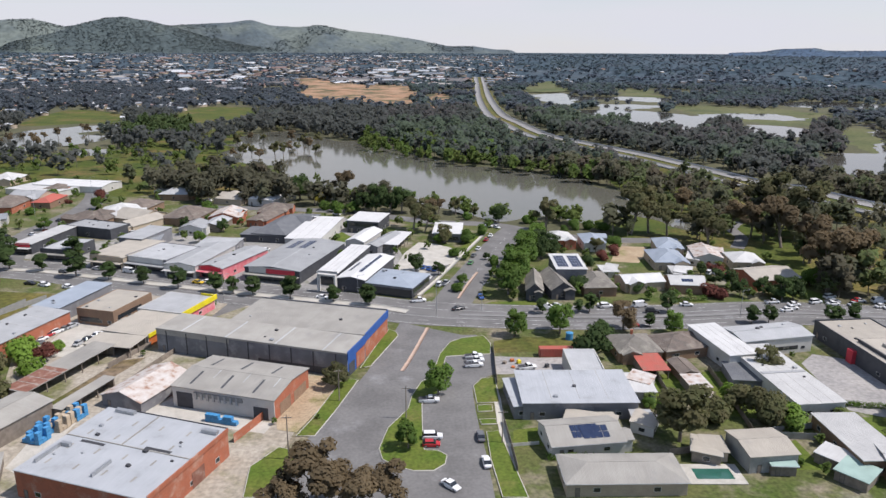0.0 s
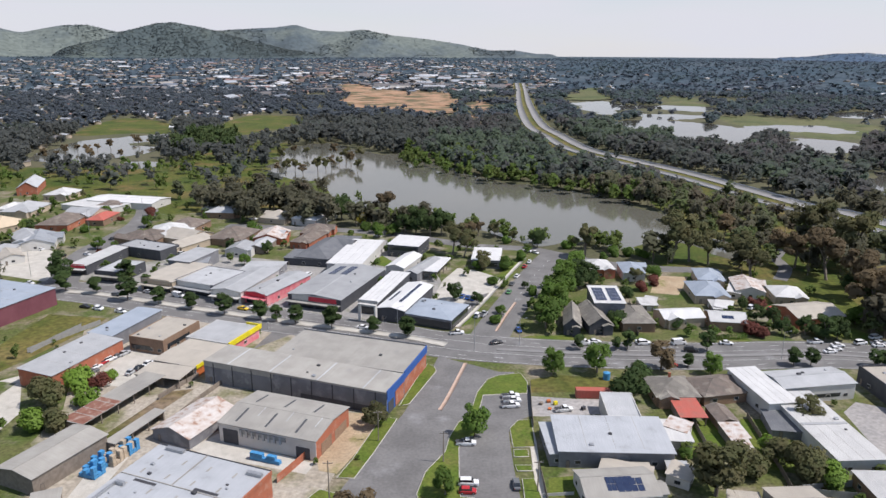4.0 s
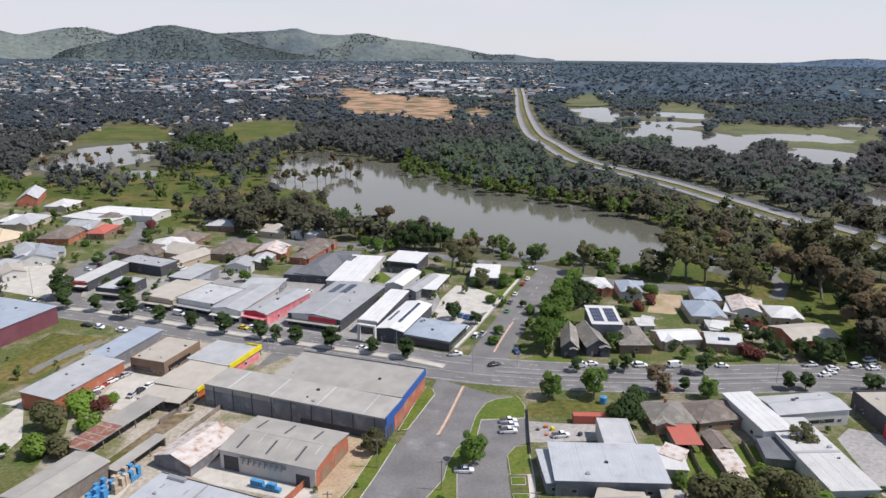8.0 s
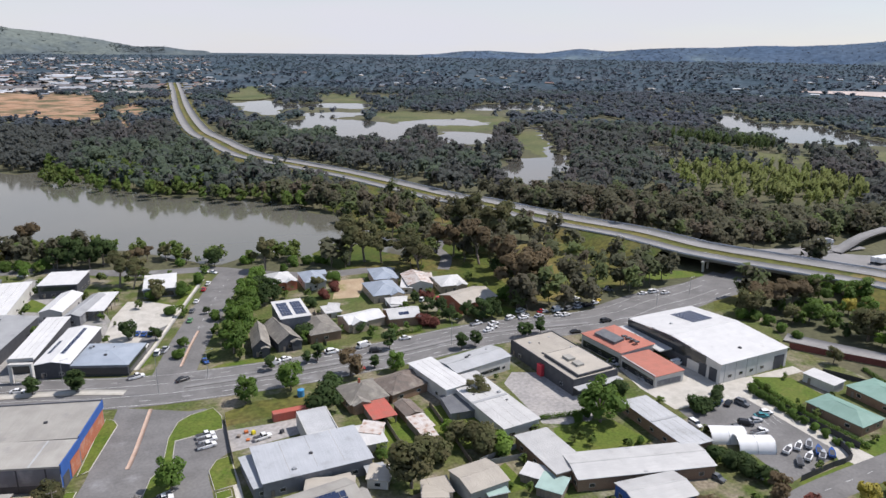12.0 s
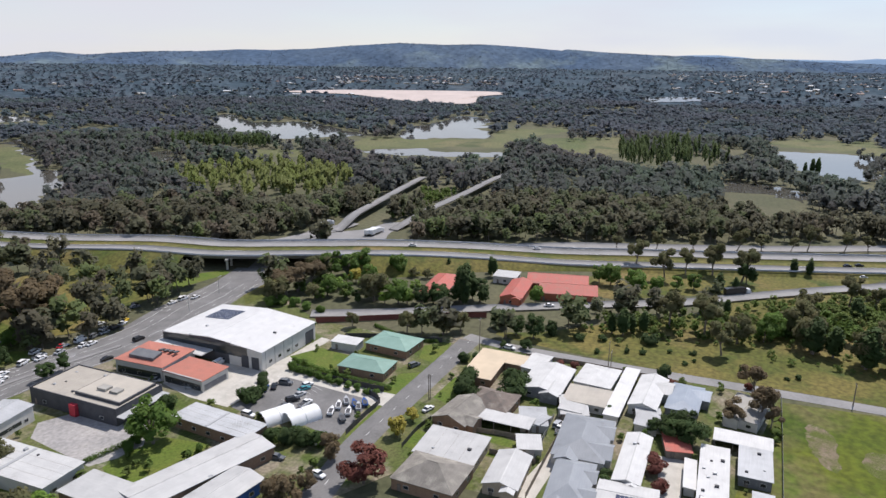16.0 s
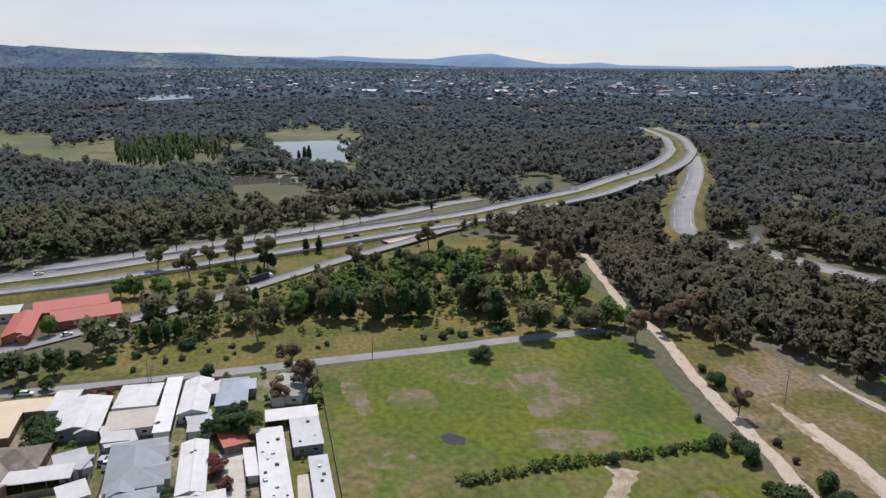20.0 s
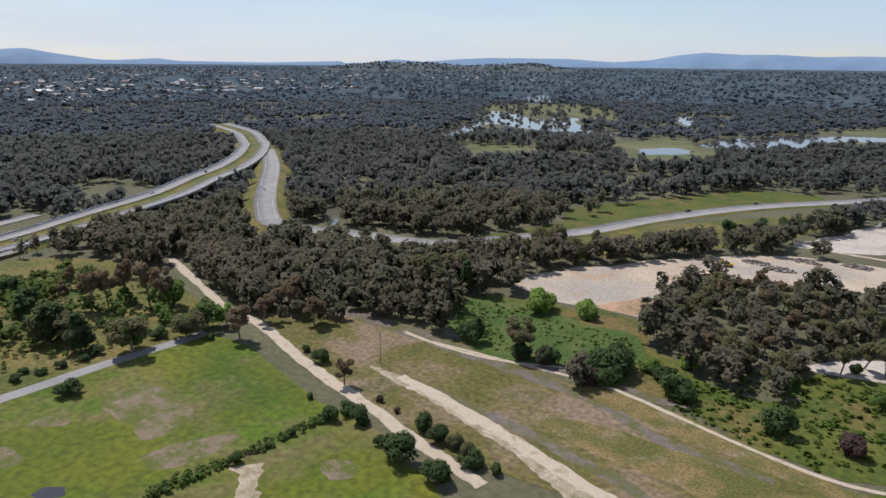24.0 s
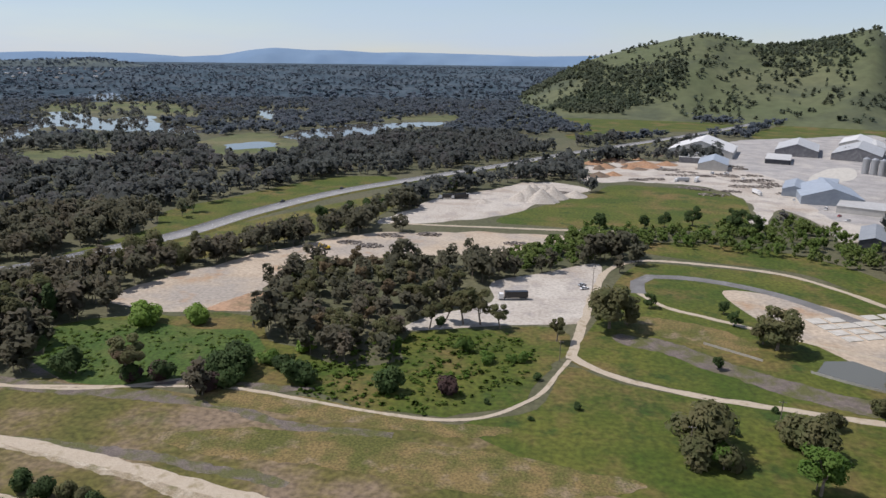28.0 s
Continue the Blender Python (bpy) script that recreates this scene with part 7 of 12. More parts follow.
B("factory", -259.8, -663.2, 33.4, 16.3, -114.1, 5, "flat", "small blue steel shed", "factory", "roof_blue", "roof_blue", wins=0)
B("factory", -421.7, -1000.6, 88.1, 38, -115.4, 7, "gable", "white-roofed factory at the edge of an estate", "factory", "wall_white", "roof_bright", wins=0)
B("factory", -206.8, -446.2, 43.7, 15.7, -114, 6, "gable", "dark grey works shed", "factory", "wall_dark", "roof_slate", wins=0)
B("factory", -242.5, -550, 31.5, 31, -116.5, 5, "flat", "long pale-roofed works shed", "factory", "wall_white", "roof_white", wins=0)
# houses west of the lake
B("hall", -193.7, 452.1, 46.7, 20.3, -14, 4, "gable", "long low hall with a bright white roof", "hall", "wall_white", "roof_bright", rise=1.2, wins=1)
B("church", -282.5, 500.3, 12.6, 35.1, 19, 5, "gable", "small red brick church with a pale steep roof", "church", "brick_red", "roof_light", rise=4, wins=1)
B("house", -248.1, 476.5, 17.2, 19, -3, 3.5, "hip", "house with a white hip roof among lawns", "house", "brick_cream", "roof_white", wins=1)
B("house", -123.3, 425.2, 17.9, 22.4, -7, 3.5, "hip", "brick house with a pale green hip roof", "house", "brick_brown", "roof_light", wins=1)
B("house", -66.4, 406.6, 16.2, 25.1, -23, 4, "hip", "pavilion with a bright white pyramid roof", "pavilion", "wall_white", "roof_bright", wins=1)
B("house", -203.1, 353.7, 11.4, 19.5, -0, 3.5, "gable", "house with a pale grey gable roof", "house", "wall_white", "roof_light", wins=1)
B("house", -247.1, 428.4, 18.6, 25.1, 1, 3.5, "hip", "house with a pale green-grey hip roof", "house", "brick_cream", "roof_light", wins=1)
B("house", -208.5, 395.8, 17.6, 26.8, 0, 3.5, "hip", "brick house with a brown tiled roof", "house", "brick_red", "tile_brown", wins=1)
B("house", -190, 404.7, 10.4, 20.7, -2, 3.5, "hip", "house with a dark red roof", "house", "brick_brown", "roof_red", wins=1)
B("house", -139.9, 369.9, 16.7, 15.2, -23, 3.5, "hip", "house with a pale hip roof beside the street", "house", "brick_cream", "roof_white", wins=1)
B("house", -134.6, 386.4, 17.7, 19.8, -11, 3.5, "hip", "house with a brown tiled hip roof", "house", "brick_brown", "tile_brown", wins=1)
B("house", -121.8, 348.7, 12.2, 21.7, -27, 3.5, "gable", "house with a cream gable roof", "house", "brick_cream", "roof_cream", wins=1)
B("house", -102.7, 363.6, 19.3, 23.1, -12, 3.5, "hip", "house with a dark brown tiled roof", "house", "brick_brown", "tile_brown", wins=1)
B("house", -83, 363.7, 10.1, 15.6, -15, 3.5, "hip", "house with a white and grey hip roof", "house", "brick_red", "roof_light", wins=1)
B("house", -62, 355.7, 10.8, 20.7, -17, 3.5, "hip", "house with a red-brown tiled roof", "house", "brick_red", "tile_brown", wins=1)
B("house", -145.6, 360.8, 16.9, 18.5, -10, 3.5, "hip", "house with a brown roof behind the shops", "house", "brick_brown", "tile_brown", wins=1)
B("shop", -137.6, 336.5, 27.5, 12.7, -24, 4.5, "flat", "dark blue shop with white rooftop plant", "shop", "wall_dark", "roof_light", parapet=0.6, vents=5, wins=1)
B("shed", -56.5, 323.9, 19.6, 14.3, -12, 3.5, "flat", "dark-roofed storage shed behind the showroom", "shed", "wall_dark", "roof_dark", wins=1)
B("house", -204.5, 415.6, 19.2, 17.1, -12, 3.5, "gable", "house with a pale green roof", "house", "brick_cream", "roof_light", wins=1)
B("house", -207.3, 333.1, 10.2, 17.4, 1, 3.5, "hip", "house with a grey roof by the street", "house", "wall_white", "roof_light", wins=1)
B("house", -200.9, 440.1, 11.6, 13, -4, 3.5, "hip", "small house with a rust-brown roof", "house", "brick_red", "tile_brown", wins=1)
B("house", -92.5, 337.8, 11.2, 13.6, -6, 3.5, "gable", "house with a pale patched roof", "house", "wall_white", "roof_light", wins=1)
B("shed", -84.3, 346.2, 9.4, 18.2, -8, 3, "gable", "narrow garden shed with pale roof", "shed", "timber", "roof_light", wins=1)
B("house", -258.7, 432.1, 8.9, 18.8, 1, 3.5, "hip", "white-roofed house among dark trees", "house", "wall_white", "roof_white", wins=1)
LB = B("factory", -111.7, 206.5, 28.6, 12.7, 71, 5, "flat", "long workshop with white roof and red brick side", "factory", "brick_red", "roof_light", rise=0.6, wins=0, vents=3)


B("house", -247.5, 376.6, 14.1, 31.4, 34, 3.4, "gable", "low hall with a beige sheet roof", "hall", "brick_cream", "roof_tan", wins=1)
B("house", -241.6, 389.4, 12, 19.3, 36, 3.4, "hip", "house with a white hip roof", "house", "wall_white", "roof_white", wins=1)
B("house", -206.3, 357.8, 14.7, 25, 42, 3.4, "gable", "house with a pale blue-grey gable roof", "house", "wall_white", "roof_light", wins=1)
B("house", -225.2, 335.5, 11.5, 18.2, 30, 3.4, "hip", "brick house with a brown tiled roof", "house", "brick_red", "tile_brown", wins=1)
B("house", -199.1, 325.5, 9.9, 15, 40, 3.4, "gable", "small house with a cream roof by the street", "house", "wall_white", "roof_cream", wins=1)
B("house", -212.1, 312.4, 13.9, 16, 30, 3.4, "hip", "house with a grey roof near the main road", "house", "brick_cream", "roof_grey", wins=1)
B("house", -283.1, 408.1, 10.2, 22.7, 30, 3.4, "hip", "house with a pale green hip roof", "house", "brick_cream", "roof_light", wins=1)
B("house", -250.2, 348.5, 9.7, 19.8, 36, 3.4, "hip", "brick house with a dark tiled roof", "house", "brick_brown", "tile_brown", wins=1)
B("shed", -131.9, 181.3, 15.1, 9.7, 41, 4, "gable", "pale green steel shed in a works yard", "shed", "court", "roof_light", rise=1.0, wins=0, vents=2)
# small sheds in the yards
B("garden_shed", 87.1, 260.1, 6.3, 7.8, -2, 2.4, "flat", "small yard shed with a white sheet roof", "shed", "wall_white", "roof_white", wins=0, rise=0.3)
B("garden_shed", 114.4, 256.3, 6.2, 10, -8, 2.4, "flat", "small yard shed with a white sheet roof", "shed", "wall_white", "roof_white", wins=0, rise=0.3)
B("garden_shed", 64, 162.4, 8.2, 10, -6, 2.4, "flat", "small yard shed with a white sheet roof", "shed", "wall_white", "roof_white", wins=0, rise=0.3)
B("garden_shed", 48.4, 143.5, 8.6, 7.4, -3, 2.4, "flat", "small yard shed with a cream sheet roof", "shed", "wall_white", "roof_cream", wins=0, rise=0.3)
B("garden_shed", 59.5, 145, 4.5, 5.6, -7, 2.4, "flat", "small yard shed with a pale grey sheet roof", "shed", "timber", "roof_light", wins=0, rise=0.3)
B("garden_shed", 96, 166.8, 9.2, 10.4, -10, 2.4, "flat", "small yard shed with a charcoal sheet roof", "shed", "wall_grey", "roof_dark", wins=0, rise=0.3)
B("garden_shed", 71.1, 132.3, 4.7, 6.1, -10, 2.4, "flat", "small yard shed with a cream sheet roof", "shed", "brick_cream", "roof_cream", wins=0, rise=0.3)
B("garden_shed", 82.6, 125.1, 5.1, 4, -8, 2.4, "flat", "small yard shed with a pale green sheet roof", "shed", "timber", "court", wins=0, rise=0.3)
B("garden_shed", 95.8, 126.6, 6.4, 5.3, -55, 2.4, "flat", "small yard shed with a white sheet roof", "shed", "timber", "roof_white", wins=0, rise=0.3)
B("garden_shed", 96.6, 120.6, 6.3, 6.6, -54, 2.4, "flat", "small yard shed with a pale green sheet roof", "shed", "timber", "court", wins=0, rise=0.3)
B("garden_shed", 184.9, 47.3, 7.8, 10.5, -71, 2.4, "flat", "small yard shed with a pale grey sheet roof", "shed", "wall_white", "roof_light", wins=0, rise=0.3)
B("garden_shed", 170.2, 44.3, 6.5, 7.2, -70, 2.4, "flat", "small yard shed with a white sheet roof", "shed", "wall_white", "roof_white", wins=0, rise=0.3)
B("garden_shed", 197, 37.8, 8.1, 12, -74, 2.4, "flat", "small yard shed with a white sheet roof", "shed", "timber", "roof_white", wins=0, rise=0.3)
B("garden_shed", 198.9, 15.3, 7, 10.5, -77, 2.4, "flat", "small yard shed with a pale grey sheet roof", "shed", "wall_white", "roof_light", wins=0, rise=0.3)
B("garden_shed", 187.3, 6.3, 6.7, 9.8, -77, 2.4, "flat", "small yard shed with a red sheet roof", "shed", "timber", "roof_red", wins=0, rise=0.3)
B("garden_shed", -83.3, 134.1, 5.6, 8.2, 21, 2.4, "flat", "small yard shed with a weathered grey sheet roof", "shed", "timber", "roof_grey", wins=0, rise=0.3)


# more sheds, lean-tos and houses
B("shed", 31.7, 157.9, 3.7, 15.2, -179.2, 3.2, "flat", "narrow awning with a pale steel roof beside a workshop", "shed", "wall_grey", "roof_steel", wins=1, rise=0.25)
B("shed", 66.5, 165.1, 6.1, 5.8, 54.3, 2.6, "flat", "lean-to with a streaked rust-red iron roof", "shed", "wall_white", "roof_rust", wins=1, rise=0.25)
B("shed", 69.3, 131.8, 6.9, 5.9, 67, 2.4, "flat", "small shed with a weathered cream roof", "shed", "timber", "roof_cream", wins=1, rise=0.25)
B("shed", 60, 144.1, 6.7, 5.3, 57.3, 2.5, "flat", "carport with a cream flat roof behind a house", "shed", "wall_white", "roof_cream", wins=1, rise=0.25)
B("shed", 46.8, 144, 6.5, 11.7, -112.8, 2.8, "flat", "rear addition with a cream flat roof", "shed", "wall_white", "roof_cream", wins=1, rise=0.25)
B("shed", 196.3, 38, 7.6, 6.9, 1.1, 2.6, "flat", "low cabin annex with a white roof", "shed", "wall_white", "roof_white", wins=1, rise=0.25)
B("shed", 197.4, 15.6, 9.6, 6.3, 0, 2.5, "flat", "small annex with a pale green-grey roof", "shed", "wall_white", "roof_light", wins=1, rise=0.25)
B("shed", 223, 56.6, 10.7, 7.1, -2.2, 2.8, "flat", "garage with a white flat roof", "shed", "wall_white", "roof_white", wins=1, rise=0.25)
B("shed", 184.3, 47.2, 6.5, 8.2, 161.5, 2.5, "flat", "patio roof of pale green-grey sheets", "shed", "timber", "roof_light", wins=1, rise=0.25)
B("shed", 172.7, 1.6, 13.8, 2.6, 2.9, 2.3, "flat", "row of narrow pale awnings beside long units", "shed", "wall_white", "roof_white", wins=1, rise=0.25)
B("shed", 187.3, 25.7, 8.1, 3.8, 5.3, 2.4, "flat", "small shed with a grey roof between cabins", "shed", "wall_white", "roof_light", wins=1, rise=0.25)
B("shed", 88.9, 262.2, 8.4, 4.5, 65.7, 2.4, "flat", "white-roofed shed in a back yard", "shed", "wall_white", "roof_white", wins=1, rise=0.25)
B("shed", 116.4, 256.9, 10, 6.2, 63.4, 2.6, "flat", "white shed beside a house", "shed", "wall_white", "roof_white", wins=1, rise=0.25)
B("shed", 129.9, 277.8, 17.3, 5, 62.2, 2.6, "flat", "small shed with a pale roof", "shed", "wall_white", "roof_white", wins=1, rise=0.25)
B("shed", -42.1, 351.9, 17.1, 13.8, 86.7, 3, "flat", "rear hall with a charcoal roof", "shed", "wall_dark", "roof_dark", wins=1, rise=0.25)
B("shed", -74, 304.4, 15.4, 16.9, -97, 3.5, "flat", "rear store with a pale stepped roof", "shed", "wall_grey", "roof_light", wins=1, rise=0.25)
B("shed", -107.2, 315.9, 19, 11.7, 99.6, 4.5, "flat", "tall grey steel store behind shops", "shed", "wall_grey", "roof_slate", wins=1, rise=0.25)
B("shed", -207.3, 443.9, 28.3, 39, -112.5, 3.4, "flat", "long low building with a bright white roof", "shed", "wall_white", "roof_white", wins=1, rise=0.25)
B("house", -242.7, 390.6, 20.9, 31.8, -116.9, 3.4, "hip", "house with a beige roof among gardens", "house", "brick_cream", "roof_tan", wins=1)
B("house", -200.4, 353.2, 22, 17.6, 110.9, 3.2, "gable", "house with a grey iron roof by the street", "house", "wall_white", "roof_slate", wins=1)
B("house", -139.1, 372.7, 21.2, 21, 99.2, 3.4, "hip", "house with a white hip roof behind shops", "house", "brick_cream", "roof_white", wins=1)
B("house", -149.4, 358.6, 16.4, 20.7, -118, 3.4, "hip", "house with a dark brown tiled roof", "house", "brick_brown", "tile_brown", wins=1)
B("house", -127.7, 436.3, 24.2, 23.6, 95, 3.3, "hip", "house with a green-grey hip roof near the lake", "house", "brick_brown", "roof_grey", wins=1)
B("house", -88, 408.4, 17.1, 17.5, -110.5, 3.2, "hip", "house with a beige roof near the lake", "house", "brick_cream", "roof_cream", wins=1)
B("house", -60.1, 374.7, 18.2, 15.2, 86, 3.2, "hip", "house with a dark red tiled roof", "house", "brick_red", "tile_brown", wins=1)
B("house", -82.6, 363.6, 18.4, 15, 86.5, 3.2, "gable", "house with a pinkish roof among trees", "house", "brick_red", "roof_rust", wins=1)
B("house", -127.3, 362.8, 18.9, 19.3, -117.1, 3.2, "gable", "house with a cream gable roof", "house", "brick_cream", "roof_cream", wins=1)


# ---- details on roofs and fronts ----
def on_roof(e, name, x0, x1, y0, y1, material, lift=0.03, thick=0.05, label=""):
    """A flat piece lying on a roof; x and y as shares of its width and depth, from -0.5 to 0.5."""
    w, d, h, zr = DIMS[e.name]
    q = [(x0 * w, y0 * d), (x1 * w, y0 * d), (x1 * w, y1 * d), (x0 * w, y1 * d)]
    return roof_part([(x, y, zr(x, y) + lift) for x, y in q], [(0, 1, 2, 3)], M[material], e, label, thick=thick, name=name)


def panels_on(e, x0, x1, y0, y1, nx, ny):
    """Rows of single solar panels over a piece of the roof."""
    for i in range(nx):
        for j in range(ny):
            a, c = (x1 - x0) / nx, (y1 - y0) / ny
            on_roof(e, "solar_panel", x0 + a * (i + 0.05), x0 + a * (i + 0.95), y0 + c * (j + 0.05), y0 + c * (j + 0.95), "solar", 0.14, 0.04)


def on_wall(e, name, side, u0, u1, z0, z1, material, out=0.08, label=""):
    """A plate standing proud of a wall; u as a share of the wall's length, -0.5 to 0.5 from left to right."""
    w, d, h, _ = DIMS[e.name]
    b = {"s": (u0 * w, u1 * w, -d / 2 - out, -d / 2 - 0.004), "n": (-u1 * w, -u0 * w, d / 2 + 0.004, d / 2 + out),
         "e": (w / 2 + 0.004, w / 2 + out, u0 * d, u1 * d), "w": (-w / 2 - out, -w / 2 - 0.004, -u1 * d, -u0 * d)}[side]
    return box_part(name, (*b, z0, z1), M[material], e, label)


def shop_front(e, sign, side="s", awning="roof_light", glass=0.42, z=3.0):
    """Glazed front under an awning, with a sign board above."""
    w, d, h, _ = DIMS[e.name]
    on_wall(e, "shop_window", side, -glass, -0.03, 0.3, z - 0.5, "glass", 0.07)
    on_wall(e, "shop_window", side, 0.03, glass, 0.3, z - 0.5, "glass", 0.07)
    on_wall(e, "awning", side, -0.49, 0.49, z - 0.25, z, awning, 2.4)
    on_wall(e, "sign_board", side, -0.42, 0.42, z + 0.2, h + 0.5, sign, 0.18)


# grey warehouse: panel joints, coping, blue corner
for _e, _n in ((WH_F, 9), (WH_R, 5)):
    for _i in range(_n):
        _u = -0.5 + (_i + 0.5) / _n
        on_wall(_e, "panel_joint", "s", _u - 0.003, _u + 0.003, 0.1, 6.8, "steel_dark", 0.05)
    on_wall(_e, "coping", "s", -0.5, 0.5, 6.75, 7.25, "roof_grey", 0.14)
    on_wall(_e, "fascia", "e", -0.5, 0.5, 5.2, 7.6, "wall_blue", 0.3, "blue painted fascia")
on_wall(WH_R, "coping", "n", -0.5, 0.5, 6.9, 7.75, "wall_grey", 0.2)
on_wall(WH_F, "wall_panel", "e", -0.02, 0.46, 0.2, 4.8, "brick_red", 0.1, "red brick panel")
on_wall(WH_F, "roller_door", "e", -0.42, -0.12, 0.1, 3.6, "wall_dark", 0.1)
on_wall(WH_F, "wall_panel", "s", -0.5, -0.1, 5.4, 6.7, "roof_grey", 0.03)
on_wall(WH_F, "wall_panel", "s", 0.05, 0.5, 0.1, 2.2, "wall_dark", 0.03)
for _x in (-0.36, -0.12, 0.14, 0.38):
    on_roof(WH_F, "roof_seam", _x - 0.004, _x + 0.004, -0.49, 0.49, "roof_light", 0.01, 0.04)
# brick factory with white front
for _x in (-0.36, -0.05, 0.26):
    for _y0, _y1 in ((-0.42, -0.1), (0.1, 0.42)):
        on_roof(F_MID, "skylight", _x, _x + 0.022, _y0, _y1, "wall_dark", 0.03, 0.05, "dark skylight strip")
for _x in (-0.2, 0.1, 0.4):
    on_roof(F_MID, "roof_seam", _x, _x + 0.008, -0.48, 0.0, "roof_light", 0.02, 0.04)
# charcoal plates on the solid wall stand for the shade inside doorways
on_wall(F_MID, "doorway", "s", -0.46, -0.3, 0.1, 4.2, "wall_dark", 0.06, "dark plate standing for a shaded doorway")
on_wall(F_MID, "louvre_band", "s", -0.28, 0.2, 3.6, 4.8, "fence_steel", 0.18, "grey louvre band")
for _i in range(8):
    on_wall(F_MID, "louvre", "s", -0.27 + _i * 0.058, -0.25 + _i * 0.058, 2.9, 4.7, "metal", 0.4)
on_wall(F_MID, "doorway", "s", 0.3, 0.44, 0.1, 3.2, "wall_dark", 0.06, "dark plate standing for a shaded doorway")
on_wall(F_MID, "wall_panel", "e", -0.35, -0.05, 0.1, 3.4, "brick_brown", 0.06)
on_wall(F_MID, "wall_panel", "e", 0.05, 0.42, 0.1, 3.0, "brick_brown", 0.05)
# near brick factory: seams, ducts and roof lights
on_roof(F_NEAR, "roof_seam", -0.5, 0.5, 0.02, 0.03, "roof_grey", 0.05, 0.14)
on_roof(F_NEAR, "roof_seam", -0.06, -0.05, 0.03, 0.5, "roof_grey", 0.05, 0.12)
on_roof(F_NEAR, "roof_duct", -0.44, -0.425, -0.38, -0.12, "metal", 0.1, 0.7, "galvanised duct")
on_roof(F_NEAR, "roof_duct", -0.43, -0.36, -0.13, -0.10, "metal", 0.1, 0.8, "galvanised duct")
on_roof(F_NEAR, "roof_duct", 0.02, 0.035, -0.4, -0.2, "metal", 0.1, 0.7, "galvanised duct")
on_roof(F_NEAR, "roof_duct", -0.4, -0.24, 0.44, 0.48, "metal", 0.1, 0.7, "galvanised duct")
on_roof(F_NEAR, "roof_duct", 0.36, 0.48, 0.38, 0.42, "metal", 0.1, 0.7, "galvanised duct")
on_roof(F_NEAR, "roof_gutter", -0.35, -0.16, -0.03, 0.0, "steel_dark", 0.03, 0.08)
on_roof(F_NEAR, "roof_gutter", 0.12, 0.32, 0.04, 0.07, "steel_dark", 0.03, 0.08)
for _i in range(16):
    _x, _y = -0.38 + (_i % 4) * 0.22, -0.36 + (_i // 4) * 0.22
    on_roof(F_NEAR, "roof_light", _x, _x + 0.016, _y, _y + 0.07, "roof_grey", 0.02, 0.05)
on_wall(F_NEAR, "coping", "e", -0.5, 0.5, 5.9, 6.9, "brick_red", 0.25)
on_wall(F_NEAR, "roller_door", "e", 0.0, 0.16, 0.1, 3.6, "rust_sheet", 0.08, "rust-red roller door")
on_wall(F_NEAR, "coping", "n", -0.5, 0.5, 6.3, 6.9, "wall_dark", 0.12)
# yellow and orange shops
on_wall(YA, "fascia", "e", -0.55, 0.55, 3.3, 5.0, "yellow", 0.5, "bright yellow parapet band")
on_wall(YA, "fascia", "n", -0.5, -0.2, 3.3, 5.0, "yellow", 0.4, "bright yellow parapet band")
on_wall(YC, "fascia", "e", -0.5, 0.5, 2.9, 4.0, "yellow", 0.4, "bright yellow parapet band")
for _x in (-0.3, 0.0, 0.3):
    on_roof(YA, "roof_seam", _x, _x + 0.02, -0.45, 0.45, "roof_white", 0.02, 0.04)
# rusted and patched iron roofs
for _i, (_y0, _y1) in enumerate(((-0.5, -0.37), (-0.36, -0.27), (-0.26, -0.13), (-0.12, -0.06))):
    on_roof(SH_O, "roof_sheet", -0.53, 0.53, _y0, _y1, "rust_sheet", 0.02, 0.04, "rust-red iron sheet")
for _i in range(9):
    _y = -0.49 + _i * 0.11
    on_roof(SH_R, "roof_sheet", -0.52, -0.06 - 0.18 * (_i % 3 == 1), _y, _y + 0.05, "roof_white", 0.02, 0.03, "pale replaced roof sheet")
    on_roof(SH_R, "roof_sheet", 0.06 + 0.15 * (_i % 2), 0.52, _y + 0.03, _y + 0.075, "roof_white", 0.02, 0.03, "pale replaced roof sheet")
# white hall: glazed gable, roller doors, side awning and solar field
on_wall(HALL, "glazed_front", "s", -0.5, 0.36, 3.6, 7.4, "glass", 0.1, "dark glazed front under the gable")
on_wall(HALL, "glazed_front", "s", -0.22, 0.2, 7.4, 8.4, "wall_dark", 0.1)
# flat charcoal plate gives the dark of a recess that has no depth
on_wall(HALL, "entrance", "s", -0.2, 0.18, 0.1, 3.6, "wall_dark", 0.1, "dark plate painted for a recessed entrance")
on_wall(HALL, "roller_door", "s", 0.30, 0.37, 0.1, 4.6, "wall_dark", 0.12, "dark roller door")
on_wall(HALL, "roller_door", "s", 0.40, 0.47, 0.1, 4.6, "wall_dark", 0.12, "dark roller door")
on_wall(HALL, "awning", "s", -0.52, 0.02, 3.9, 4.25, "roof_white", 6.0, "flat white awning")
on_wall(HALL, "roller_door", "e", 0.3, 0.46, 0.1, 5.0, "wall_dark", 0.12, "dark roller door")
for _u in (-0.38, -0.22, -0.06, 0.1):
    on_wall(HALL, "window", "e", _u, _u + 0.05, 1.6, 2.6, "glass", 0.06)
    on_wall(HALL, "wall_joint", "e", _u - 0.06, _u - 0.055, 0.1, 6.9, "fence_steel", 0.05)
panels_on(HALL, -0.40, -0.14, 0.02, 0.34, 9, 6)
